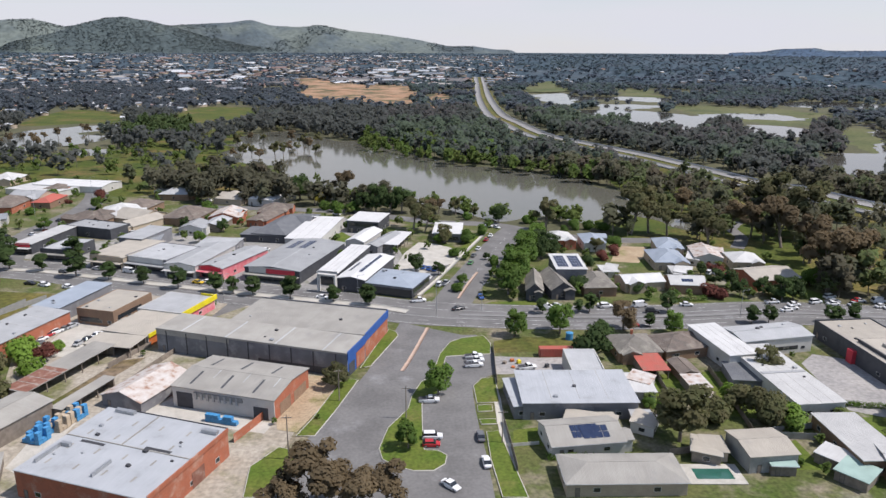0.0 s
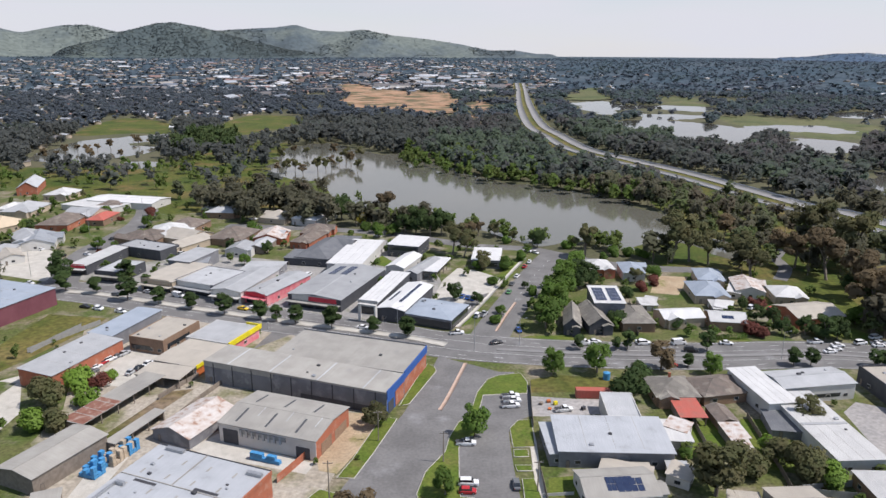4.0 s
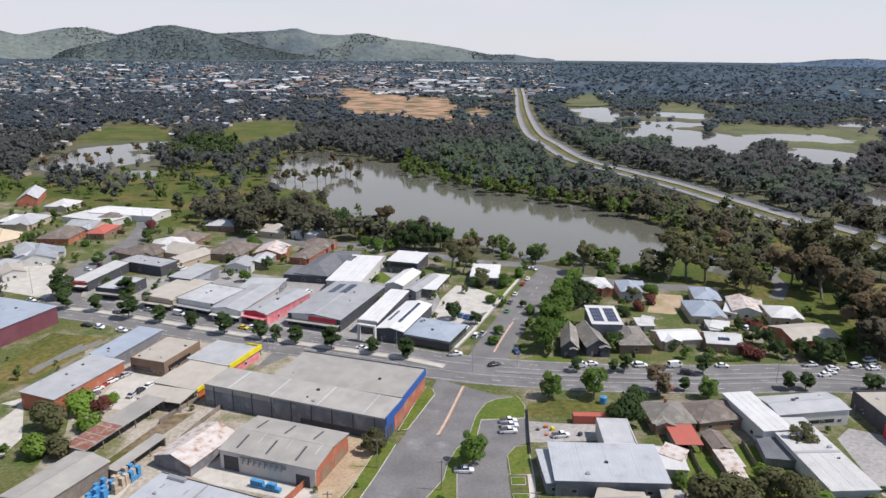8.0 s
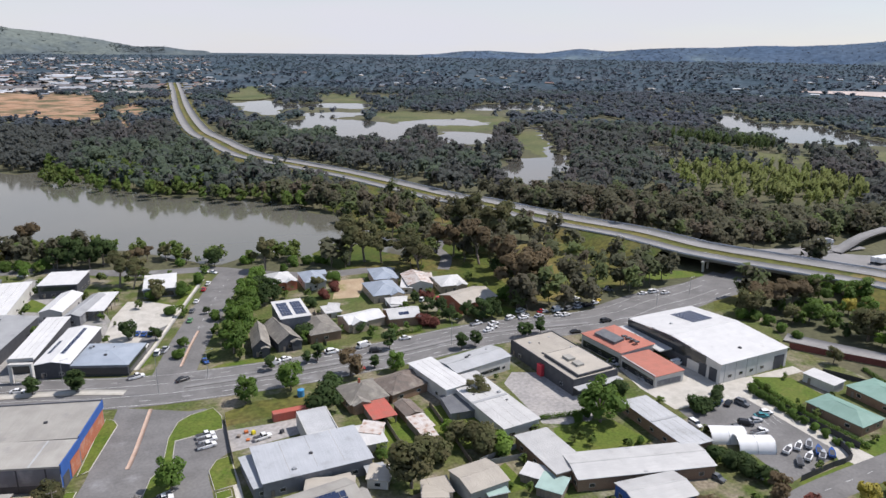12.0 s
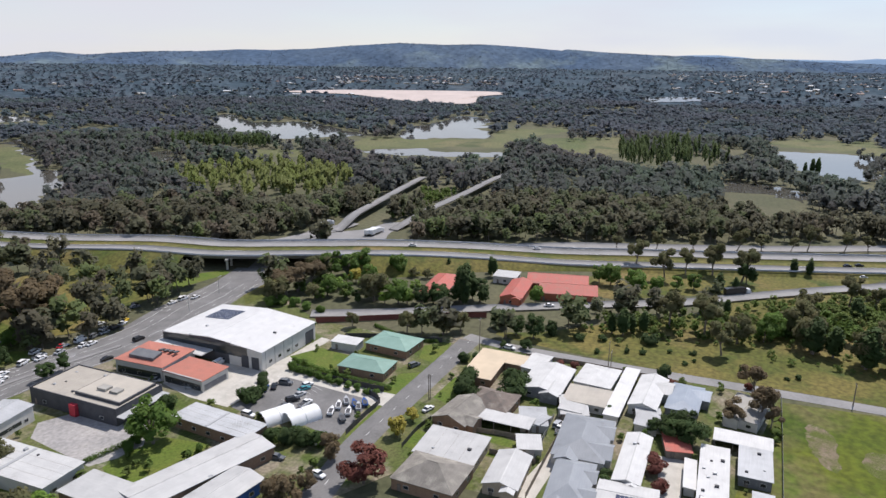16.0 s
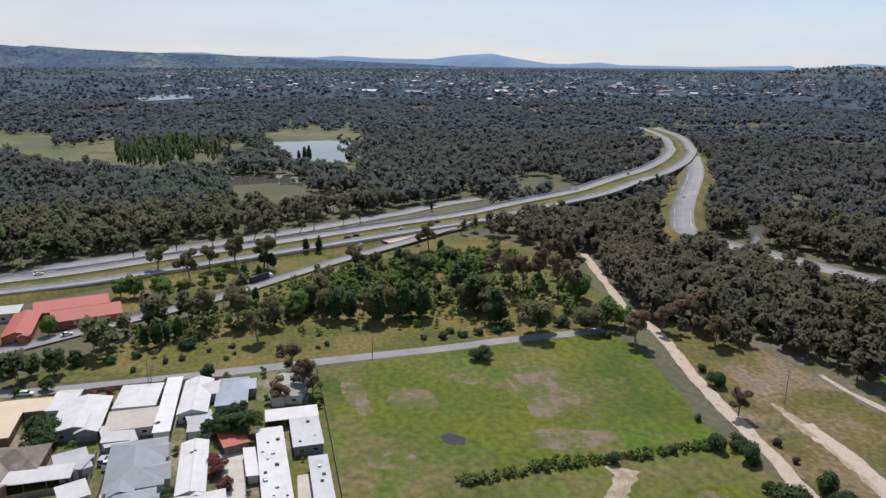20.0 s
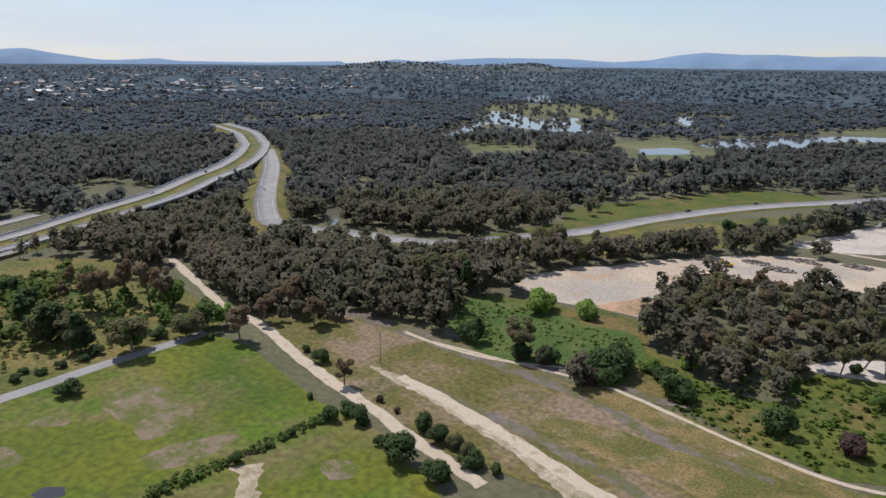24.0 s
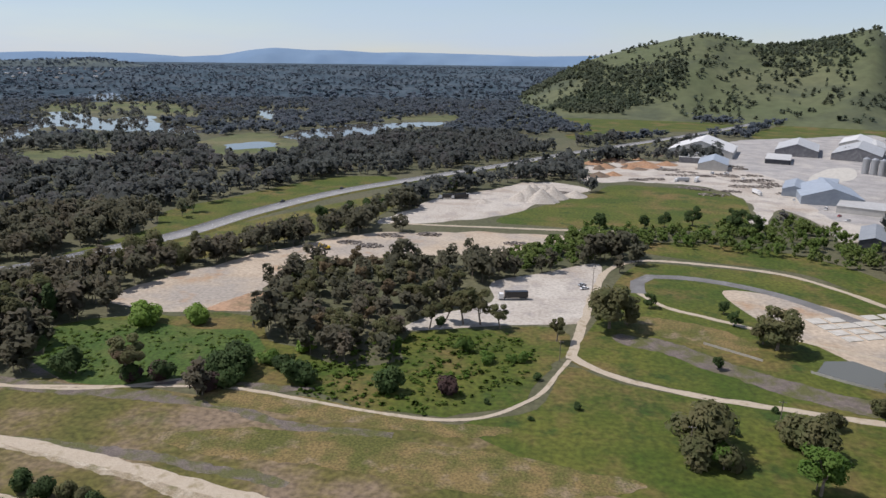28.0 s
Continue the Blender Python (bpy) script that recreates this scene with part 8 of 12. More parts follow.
# charcoal shop: raised rear roof and red entrance
on_roof(BOT, "upper_roof", -0.05, 0.46, -0.34, 0.44, "wall_dark", 0.0, 1.0, "dark upstand of the raised roof")
on_roof(BOT, "roof_sheet", -0.04, 0.45, -0.32, 0.42, "roof_cream", 1.02, 0.08)
on_roof(BOT, "plant_box", 0.1, 0.2, -0.15, 0.0, "roof_grey", 1.1, 0.8)
on_roof(BOT, "plant_box", 0.24, 0.33, -0.15, 0.0, "roof_grey", 1.1, 0.7)
on_wall(BOT, "entrance", "s", 0.0, 0.07, 0.1, 4.0, "wall_red", 1.2, "red entrance block")
on_wall(BOT, "awning", "e", -0.5, 0.5, 3.0, 3.2, "roof_light", 3.0)
on_wall(BOT, "window", "w", -0.4, 0.4, 0.6, 2.6, "glass", 0.06)
# terracotta shops
on_roof(RED_A, "top_light", -0.3, 0.22, -0.36, -0.08, "roof_dark", 0.15, 0.9, "slate-grey glazed top light")
for _i in range(4):
    on_roof(RED_A, "roof_window", 0.06 + _i * 0.1, 0.12 + _i * 0.1, 0.02, 0.16, "glass", 0.2, 0.4)
on_wall(RED_A, "shop_window", "s", -0.46, 0.46, 0.4, 2.9, "glass", 0.06)
on_wall(RED_B, "shop_window", "s", -0.46, 0.46, 0.4, 2.6, "glass", 0.06)
on_wall(RED_B, "shop_window", "e", -0.42, 0.42, 0.4, 2.4, "wall_grey", 0.06)
on_roof(RED_B, "roof_edge", -0.5, 0.5, -0.52, -0.48, "roof_white", 0.03, 0.2)
# shops on the main road
shop_front(N_PI, "wall_red", awning="wall_pink")
shop_front(N_FL, "wall_white", awning="wall_white")
shop_front(N_SI, "wall_white", awning="roof_light")
shop_front(N_CR, "brick_cream", awning="roof_cream")
shop_front(N_DA, "wall_dark", awning="roof_grey")
shop_front(N_NI, "wall_red", awning="roof_white")
shop_front(N_GR, "wall_white", awning="roof_grey", z=2.8)
on_wall(N_GR, "sign_board", "s", -0.1, 0.42, 3.2, 5.0, "wall_red", 0.3, "dark red sign board")
on_wall(N_CO, "shop_window", "s", -0.48, 0.48, 0.5, 3.2, "glass", 0.1, "band of dark shop glass")
on_wall(N_CO, "louvre_band", "s", -0.5, 0.5, 3.3, 3.9, "wall_grey", 0.35)
on_wall(N_CO, "shop_window", "e", -0.45, 0.45, 0.5, 3.2, "glass", 0.1)
on_wall(N_WA, "parapet", "s", -0.5, 0.5, 4.4, 5.7, "wall_white", 0.3, "white fascia")
on_wall(N_WA, "shop_window", "s", -0.46, 0.46, 0.3, 3.6, "glass", 0.08)
panels_on(N_GR, -0.34, -0.2, 0.12, 0.40, 3, 4)
panels_on(N_GR, -0.1, 0.04, 0.12, 0.40, 3, 4)
panels_on(N_WB, 0.05, 0.16, -0.3, 0.42, 2, 12)
panels_on(N_WB, -0.4, -0.29, -0.25, 0.1, 2, 5)
panels_on(E_SO, -0.42, -0.06, -0.38, 0.36, 4, 4)
panels_on(E_SO, 0.06, 0.42, -0.38, 0.36, 4, 4)
panels_on(H_SO, -0.05, 0.32, -0.4, -0.08, 4, 2)
for _e in (MO_A, MO_B, MO_C, WSH, LM_A, LM_B, S_FL, N_WA, N_SC, SW, MAR, LB):
    _w = DIMS[_e.name][0]
    for _k in range(3):
        _x = -0.5 + (_k + 1) / 4
        on_roof(_e, "roof_seam", _x, _x + 0.1 / _w, -0.5, 0.5, "roof_grey", 0.02, 0.03)
for _e in (MO_C, LM_A, LM_B):
    on_roof(_e, "roof_edge", -0.5, 0.5, -0.03, 0.0, "roof_light", 0.05, 0.12)
on_wall(MO_B, "window_band", "s", -0.35, 0.3, 1.2, 2.4, "glass", 0.05)
on_wall(BB, "window_band", "s", -0.45, 0.1, 1.0, 2.6, "glass", 0.06)
on_wall(BB, "window_band", "e", -0.4, 0.2, 2.0, 3.4, "glass", 0.06)
on_wall(N_LA, "window_band", "s", -0.42, 0.42, 0.8, 2.8, "glass", 0.06)
on_wall(N_TW, "window_band", "s", -0.45, 0.45, 3.4, 5.2, "glass", 0.06)
panels_on(MAR, -0.4, 0.4, 0.1, 0.16, 10, 1)
panels_on(MAR, -0.4, 0.4, 0.32, 0.38, 10, 1)



# ---- plants ----
def leaf_cloud(rng, centres, radii, count, size, flat=0.85, up=0.25):
    """Small quads spread over the shells of several clumps, facing outwards with some disorder."""
    c = np.asarray(centres, float)
    r = np.asarray(radii, float)
    w = r ** 2
    idx = rng.choice(len(c), count, p=w / w.sum())
    n = rng.normal(size=(count, 3))
    n /= np.linalg.norm(n, axis=1)[:, None]
    rad = r[idx] * rng.uniform(0.6, 1.05, count)
    pos = c[idx] + n * rad[:, None] * [1, 1, flat]
    nn = n + rng.normal(scale=0.34, size=(count, 3)) + [0, 0, up]
    nn /= np.linalg.norm(nn, axis=1)[:, None]
    a = np.cross(nn, rng.normal(size=(count, 3)))
    a /= np.linalg.norm(a, axis=1)[:, None] + 1e-9
    b = np.cross(nn, a)
    s = size * rng.uniform(0.6, 1.3, count)[:, None]
    a, b = a * s, b * s * rng.uniform(0.55, 1.0, count)[:, None]
    v = np.stack([pos - a * 1.1 - b * 0.7, pos + a * 1.1 - b * 0.7, pos + b * 1.2], 1).reshape(-1, 3)
    f = np.arange(count * 3).reshape(-1, 3)
    mid = np.average(c, axis=0, weights=w)
    o = pos - mid
    o /= np.linalg.norm(o, axis=1)[:, None] + 1e-9
    nn = 0.3 * nn + 0.42 * n + 0.36 * o + [0, 0, 0.8]
    nn /= np.linalg.norm(nn, axis=1)[:, None] + 1e-9
    return v, f, np.repeat(nn, 3, 0)


def limb(p0, p1, r0, r1, n=6):
    p0, p1 = np.array(p0, float), np.array(p1, float)
    d = p1 - p0
    d /= np.linalg.norm(d)
    a = np.cross(d, [0.3, 0.9, 0.2])
    a /= np.linalg.norm(a)
    b = np.cross(d, a)
    t = np.linspace(0, 2 * np.pi, n, endpoint=False)
    ring = np.cos(t)[:, None] * a + np.sin(t)[:, None] * b
    v = np.vstack([p0 + ring * r0, p1 + ring * r1])
    f = [(i, (i + 1) % n, n + (i + 1) % n, n + i) for i in range(n)]
    return v, np.array(f)


def join(parts):
    vs, fs, k = [], [], 0
    for v, f in parts:
        vs.append(v)
        fs.append(np.asarray(f) + k)
        k += len(v)
    return np.vstack(vs), np.vstack(fs)


def tree_meshes(seed, kind):
    """Trunk and crown of one tree about 10 m tall, standing at the origin."""
    rng = np.random.default_rng(seed)
    H = 10.0
    wood = []
    cs, rs = [], []
    if kind == "column":
        for k in range(14):
            z = 1.6 + k * 0.6
            cs.append((rng.normal(0, 0.15), rng.normal(0, 0.15), z))
            rs.append(1.15 * math.sin(math.pi * (0.18 + 0.8 * k / 14)) + 0.3)
        wood.append(limb((0, 0, 0), (0, 0, 9.0), 0.2, 0.05))
        v, f, n_ = leaf_cloud(rng, cs, rs, 1300, 0.30)
    elif kind == "oval":
        for k in range(16):
            a, z = rng.uniform(0, 6.28), rng.uniform(2.8, 9.0)
            q = 2.3 * math.sin(math.pi * (z - 1.8) / 8.2)
            cs.append((q * math.cos(a) * 0.75, q * math.sin(a) * 0.75, z))
            rs.append(rng.uniform(0.9, 1.5))
        wood.append(limb((0, 0, 0), (0, 0, 6), 0.2, 0.08))
        v, f, n_ = leaf_cloud(rng, cs, rs, 1600, 0.36)
    elif kind == "bush":
        for k in range(11):
            a, q = rng.uniform(0, 6.28), rng.uniform(0, 3.6)
            cs.append((q * math.cos(a), q * math.sin(a), rng.uniform(1.6, 6.5 - 0.7 * q)))
            rs.append(rng.uniform(1.5, 2.6))
        for k in range(3):
            wood.append(limb((0, 0, 0), (cs[k][0] * 0.7, cs[k][1] * 0.7, cs[k][2]), 0.16, 0.05))
        v, f, n_ = leaf_cloud(rng, cs, rs, 2000, 0.42)
        v[:, 2] = np.maximum(v[:, 2], 0.05)
    elif kind == "round":
        wood.append(limb((0, 0, 0), (0.1, 0.1, 3.4), 0.3, 0.2))
        for k in range(20):
            a = rng.uniform(0, 6.28)
            z = rng.uniform(3.2, 8.8)
            q = 3.6 * math.sqrt(max(0.05, 1 - ((z - 5.6) / 4.0) ** 2)) * rng.uniform(0.5, 1)
            cs.append((q * math.cos(a), q * math.sin(a), z))
            rs.append(rng.uniform(1.0, 1.8))
        for k in range(6):
            wood.append(limb((0.1, 0.1, 3.0), cs[k], 0.15, 0.04, 5))
        v, f, n_ = leaf_cloud(rng, cs, rs, 2600, 0.34)
    else:                               # gum: open crown of separate clumps on rising limbs
        bend = rng.normal(0, 0.5, 2)
        wood.append(limb((0, 0, 0), (bend[0], bend[1], 4.6), 0.27, 0.17))
        for k in range(12):
            a = k * 2.4 + rng.uniform(-0.4, 0.4)
            z = rng.uniform(4.6, 9.0)
            q = rng.uniform(0.6, 3.2) * (1.15 - (z - 4.6) / 9)
            p = (bend[0] + q * math.cos(a), bend[1] + q * math.sin(a), z)
            cs.append(p)
            rs.append(rng.uniform(0.85, 1.5))
            s = rng.uniform(2.6, 4.5)
            wood.append(limb((bend[0] * s / 4.6, bend[1] * s / 4.6, s), p, 0.11, 0.03, 5))
        v, f, n_ = leaf_cloud(rng, cs, rs, 2600, 0.29, 0.85)
    return join(wood), (v, f, n_)


TREES = {}


def tree(x, y, h, kind="gum", leaf="leaf_gum", spread=1.0, z=0.0, label=None, name=None, category=None, group=""):
    """A tree or shrub of that height; alike ones share their meshes."""
    k = random.Random(int(x * 31 + y * 17)).randrange(4)
    key = (kind, leaf, k)
    if key not in TREES:
        (wv, wf), (cv, cf, cn) = tree_meshes(len(kind) * 5 + k * 11, kind)
        TREES[key] = (np_mesh("trunk", wv, wf, M["bark"]), np_mesh("crown", cv, cf, M[leaf], cn))
    tm, cm = TREES[key]
    shrub = kind == "bush"
    e = new(name or ("shrub" if shrub else "tree"))
    s = h / (8.2 if shrub else 10.0)
    e.matrix_basis = pose(x, y, z, 0, 0, (x * 37 + y * 53) % 360) @ Matrix.Diagonal((s * spread, s * spread, s, 1))
    link("trunk", tm, e)
    link("crown", cm, e)
    words = dict(leaf_gum="grey-green gum", leaf_brown="brownish gum", leaf_green="leafy green", leaf_dark="dark green", leaf_bright="bright green",
                 leaf_yellow="golden", leaf_red="dark red-leaved", leaf_purple="dark purple-leaved")[leaf]
    form = dict(gum="tree with an open crown", round="tree with a rounded crown", oval="street tree with a dense oval crown", column="slender upright tree", bush="shrub")[kind]
    return tagged(e, label or f"{words} {form} standing in grass", category or ("shrub" if shrub else "tree"), group)


def far_tree(rng, quads):
    """A small far tree, about 1 high: an upright crown of clumps, some forked into two heads."""
    fork = rng.uniform() < 0.4
    cs, rs = [], []
    for k in range(8):
        z = 0.34 + 0.55 * (k + rng.uniform()) / 8
        w = 0.17 * math.sin(math.pi * min(1.0, (z - 0.18) / 0.8)) ** 0.6
        a = rng.uniform(0, 6.28)
        cs.append((w * math.cos(a) + (0.14 if fork and k % 2 else 0), w * math.sin(a), z))
        rs.append(rng.uniform(0.10, 0.17))
    size = 0.13 * math.sqrt(46 / quads) if quads < 90 else 0.088 * math.sqrt(120 / quads)
    return leaf_cloud(rng, cs, rs, quads, size, 1.15, 0.1)


def field_noise(xy, scale, seed):
    return np.array([noise.noise((x / scale, y / scale, seed)) for x, y in xy])


def woods(name, xy, heights, quads, material, label, spread=1.0, seed=1, base=None, trunks=False, soft=0.42):
    """Many trees that nobody could count, as one mesh."""
    rng = np.random.default_rng(seed)
    kinds = [far_tree(rng, quads) for _ in range(7)]
    n = len(xy)
    which = rng.integers(0, 7, n)
    ang = rng.uniform(0, 6.28, n)
    west = np.clip((34 - np.degrees(np.arctan2(xy[:, 0], xy[:, 1]))) / 44, 0, 1) * (xy[:, 1] > 0)     # greener by the lake
    hue = np.clip(0.42 + 0.4 * west + 0.75 * field_noise(xy, 170, 8.5) + rng.normal(0, 0.27, n), 0, 1)      # kinds of tree stand together
    south = 0.75 * np.clip((np.degrees(np.arctan2(xy[:, 0], xy[:, 1])) % 360 - 70) / 50, 0, 1) * (xy[:, 0] > -900)       # crown tint drawn towards the dark end in the south
    hue = hue * (1 - south) + south * np.clip(0.24 + 0.34 * field_noise(xy, 75, 5.5) + rng.normal(0, 0.1, n), 0, 1)
    vs, fs, tints, normals, k = [], [], [], [], 0
    for w in range(7):
        sel = which == w
        m = int(sel.sum())
        if not m:
            continue
        v, f, nv = kinds[w]
        nv = nv * (1 - soft) + np.array([0.0, 0.0, soft])
        nv = nv / np.linalg.norm(nv, axis=1)[:, None]
        c, s = np.cos(ang[sel])[:, None], np.sin(ang[sel])[:, None]
        hh = heights[sel][:, None]
        sp = spread * rng.uniform(0.8, 1.25, m)[:, None]
        X = (v[:, 0] * c - v[:, 1] * s) * hh * sp + xy[sel][:, :1]
        Y = (v[:, 0] * s + v[:, 1] * c) * hh * sp + xy[sel][:, 1:2]
        Z = v[:, 2] * hh + (np.zeros((m, 1)) if base is None else np.asarray(base)[sel][:, None])
        V = np.stack([X, Y, Z], 2).reshape(-1, 3)
        normals.append(np.stack([nv[:, 0] * c - nv[:, 1] * s, nv[:, 0] * s + nv[:, 1] * c, np.repeat(nv[None, :, 2], m, 0)], 2).reshape(-1, 3))
        F = (f[None] + (np.arange(m) * len(v))[:, None, None]).reshape(-1, 3) + k
        vs.append(V)
        fs.append(F)
        tints.append(np.repeat(hue[sel], len(v)))
        k += len(V)
    me = np_mesh(name, np.vstack(vs), np.vstack(fs), material, np.vstack(normals))
    me.attributes.new("tint", "FLOAT", "POINT").data.foreach_set("value", np.concatenate(tints).astype(np.float32))
    ob = link(name, me)
    if trunks:
        a = np.linspace(0, 2 * np.pi, 4)[:3]
        lean = rng.normal(0, 0.05, (n, 2))
        tv = np.empty((n, 6, 3))
        for q in range(3):
            tv[:, q] = np.stack([xy[:, 0] + 0.24 * math.cos(a[q]), xy[:, 1] + 0.24 * math.sin(a[q]), np.zeros(n)], 1)
            tv[:, q + 3] = np.stack([xy[:, 0] + lean[:, 0] * heights + 0.12 * math.cos(a[q]), xy[:, 1] + lean[:, 1] * heights + 0.12 * math.sin(a[q]), heights * 0.7], 1)
        tf = (np.array([(0, 1, 4, 3), (1, 2, 5, 4), (2, 0, 3, 5)])[None] + (np.arange(n) * 6)[:, None, None]).reshape(-1, 4)
        link("trunks", np_mesh("trunks", tv.reshape(-1, 3), tf, M["bark"]), ob, "grey-brown gum trunks")
    return tagged(ob, label, "woodland", kind="stuff")


FREE_WAYS = [(np.array([(397.9 + k * 6.4, 231.5 + k * 0.95) for k in range(21)]), 5.5, 1.1, 0.1), (np.array([(435.6 + k * 6.4, 193.2 + k * 0.1) for k in range(24)]), 5.5, 1.1, 0.1), (np.array([(372 + k * 3, 204 + k * 0.0) for k in range(10)]), 14.0, 1.1, 0.0), (np.array([(338 + k * 4, 243 - k * 1.0) for k in range(12)]), 9.0, 1.06, 0.0), (smooth_line([(371, 126), (407.6, 58), (445, -33.8), (483, -111), (520, -180)], 8.0)[:, :2], 11.0, 1.07, 0.1), (smooth_line(HIGHWAY, 10.0)[:, :2], 13.0, 1.09, 0.06), (smooth_line(FREEWAY, 12.0)[:, :2], 21.0, 1.11, 0.5), (smooth_line([(349.2, -185.5), (316.3, -176.5), (288.9, -169.3), (258.6, -161.2), (231.7, -159.6), (196.3, -149.9), (164.1, -142.7), (143.3, -139), (124.3, -134.8), (106.5, -131.4), (93.5, -129.2)], 5.0), 5.0, 1.1, 0.3)]


def sight_lines(xy, ok):
    """Thins the trees that would hide the long ways from the middle of the place."""
    for c, half, reach, share in FREE_WAYS:
        for q in c[np.hypot(c[:, 0], c[:, 1]) < 1150]:
            r = np.hypot(*q)
            d = q / r
            i = np.where(ok)[0]
            along = xy[i] @ d
            side = np.abs(xy[i, 0] * d[1] - xy[i, 1] * d[0])
            j = i[(along > r / reach) & (along < r + half) & (side < half)]
            ok[j[np.random.default_rng(len(j) + 3).uniform(size=len(j)) > share]] = False
    return ok


def free_of(xy, margin=0.0):
    """Which points lie on no cleared ground and no road."""
    ok = np.ones(len(xy), bool)
    for p in CLEAR:
        lo, hi = p.min(0), p.max(0)
        box_ = ok & (xy[:, 0] > lo[0]) & (xy[:, 0] < hi[0]) & (xy[:, 1] > lo[1]) & (xy[:, 1] < hi[1])
        i = np.where(box_)[0]
        ok[i[inside(p, xy[i, 0], xy[i, 1])]] = False
    for p, far in OPEN:                 # no wall of trees before open water
        for k in (1.03, 1.06, 1.09, 1.12)[:far]:
            i = np.where(ok)[0]
            i = i[inside(p, xy[i, 0] * k, xy[i, 1] * k)]
            ok[i[np.random.default_rng(len(i) + 1).uniform(size=len(i)) > 0.12]] = False
    ok = sight_lines(xy, ok)
    for p, share in THIN:
        i = np.where(ok)[0]
        i = i[inside(p, xy[i, 0], xy[i, 1])]
        ok[i[np.random.default_rng(len(i)).uniform(size=len(i)) > share]] = False
    for c, half in LINES:
        for s in range(0, len(c), 1):
            i = np.where(ok & (np.abs(xy[:, 0] - c[s, 0]) < half + 6) & (np.abs(xy[:, 1] - c[s, 1]) < half + 6))[0]
            if len(i):
                dd = np.hypot(xy[i, 0] - c[s, 0], xy[i, 1] - c[s, 1])
                ok[i[dd < half + margin + 3]] = False
    return ok


def scatter(rng, r0, r1, a0, a1, spacing):
    """Random points over a sector of the plain; azimuths in degrees from +y towards +x."""
    area = (r1 * r1 - r0 * r0) / 2 * radians(a1 - a0)
    n = int(area / spacing ** 2)
    r = np.sqrt(rng.uniform(r0 * r0, r1 * r1, n))
    a = np.radians(rng.uniform(a0, a1, n))
    return np.stack([r * np.sin(a), r * np.cos(a)], 1)


def ok_for_trees(xy):
    """Points that keep clear of buildings."""
    ok = np.ones(len(xy), bool)
    for bx, by, r in FOOT:
        ok &= np.hypot(xy[:, 0] - bx, xy[:, 1] - by) > r
    return ok


for _p in ([(225, 152), (262, 150), (278, 112), (292, 76), (304, 50), (262, 58), (247, 84), (234, 112)], [(749.2, 131.4), (830.4, 110.3), (869.5, 73.2), (873.7, 45.3), (766.5, 8.4), (718.5, 48.4), (712.2, 94.5)], [(476.8, 464.8), (542.4, 434.8), (577.6, 364), (507.4, 296.5), (444, 288.7), (409.6, 327.9), (419.1, 395.9)], [(655.5, 638.4), (677.3, 580.2), (698.3, 524.3), (671.7, 504.2), (646.8, 554.1), (625.4, 609.2)], [(107.5, -268.1), (81.1, -247.3), (64.6, -228.5), (42.4, -232.1), (43.5, -262.5), (20.8, -293.4), (18, -317.7), (40.6, -351.5), (104.5, -340.2)], [(-254, 701.8), (-270.3, 819.7), (-232.2, 838.4), (-193, 737.1), (-194.8, 678.1), (-223.8, 672.8)], [(27.7, -340.7), (-18.4, -362), (-51.9, -402.4), (-75.8, -413.1), (-61.8, -461.1), (-36.5, -464.5), (-6.6, -400.5), (18.2, -374.2)], [(-58.3, -430.2), (-101.1, -411.3), (-144.5, -401), (-183, -375.6), (-210.2, -437.5), (-194.5, -470.1), (-176.4, -499.5), (-112.2, -462.5), (-74.4, -447.8)], [(292, 211), (329.8, 212.3), (354.2, 160.4), (370.7, 55), (321.9, 36.7), (276.7, 97.1), (251.8, 134.7), (238.9, 161.7), (240.7, 178.7)]):
    CLEAR.append(np.array(_p))
for _p in ([(655.5, 638.4), (677.3, 580.2), (698.3, 524.3), (671.7, 504.2), (646.8, 554.1), (625.4, 609.2)], [(476.8, 464.8), (542.4, 434.8), (577.6, 364), (507.4, 296.5), (444, 288.7), (409.6, 327.9), (419.1, 395.9)], [(749.2, 131.4), (830.4, 110.3), (869.5, 73.2), (873.7, 45.3), (766.5, 8.4), (718.5, 48.4), (712.2, 94.5)]):
    OPEN.append((np.array(_p), 2))
_rng = np.random.default_rng(5)
# each wider ring takes a leaf colour with more haze painted in
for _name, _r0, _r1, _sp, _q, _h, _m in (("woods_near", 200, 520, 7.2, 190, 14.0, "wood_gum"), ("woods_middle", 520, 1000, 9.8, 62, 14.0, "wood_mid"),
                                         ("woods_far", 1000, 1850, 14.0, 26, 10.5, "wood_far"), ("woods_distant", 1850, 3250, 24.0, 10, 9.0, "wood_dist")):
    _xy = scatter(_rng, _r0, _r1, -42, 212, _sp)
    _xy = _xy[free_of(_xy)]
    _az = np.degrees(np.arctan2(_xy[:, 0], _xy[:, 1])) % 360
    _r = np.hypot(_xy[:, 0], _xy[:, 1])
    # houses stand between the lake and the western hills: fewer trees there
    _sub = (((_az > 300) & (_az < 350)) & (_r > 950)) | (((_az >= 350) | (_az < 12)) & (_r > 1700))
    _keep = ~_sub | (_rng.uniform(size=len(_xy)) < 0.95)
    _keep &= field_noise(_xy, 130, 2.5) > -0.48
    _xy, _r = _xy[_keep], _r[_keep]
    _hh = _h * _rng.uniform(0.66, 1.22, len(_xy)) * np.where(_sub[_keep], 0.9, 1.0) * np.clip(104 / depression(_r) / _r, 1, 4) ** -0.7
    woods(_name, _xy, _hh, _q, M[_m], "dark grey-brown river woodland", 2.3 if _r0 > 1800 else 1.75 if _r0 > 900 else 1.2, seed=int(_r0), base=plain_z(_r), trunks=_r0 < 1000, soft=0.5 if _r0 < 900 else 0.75)


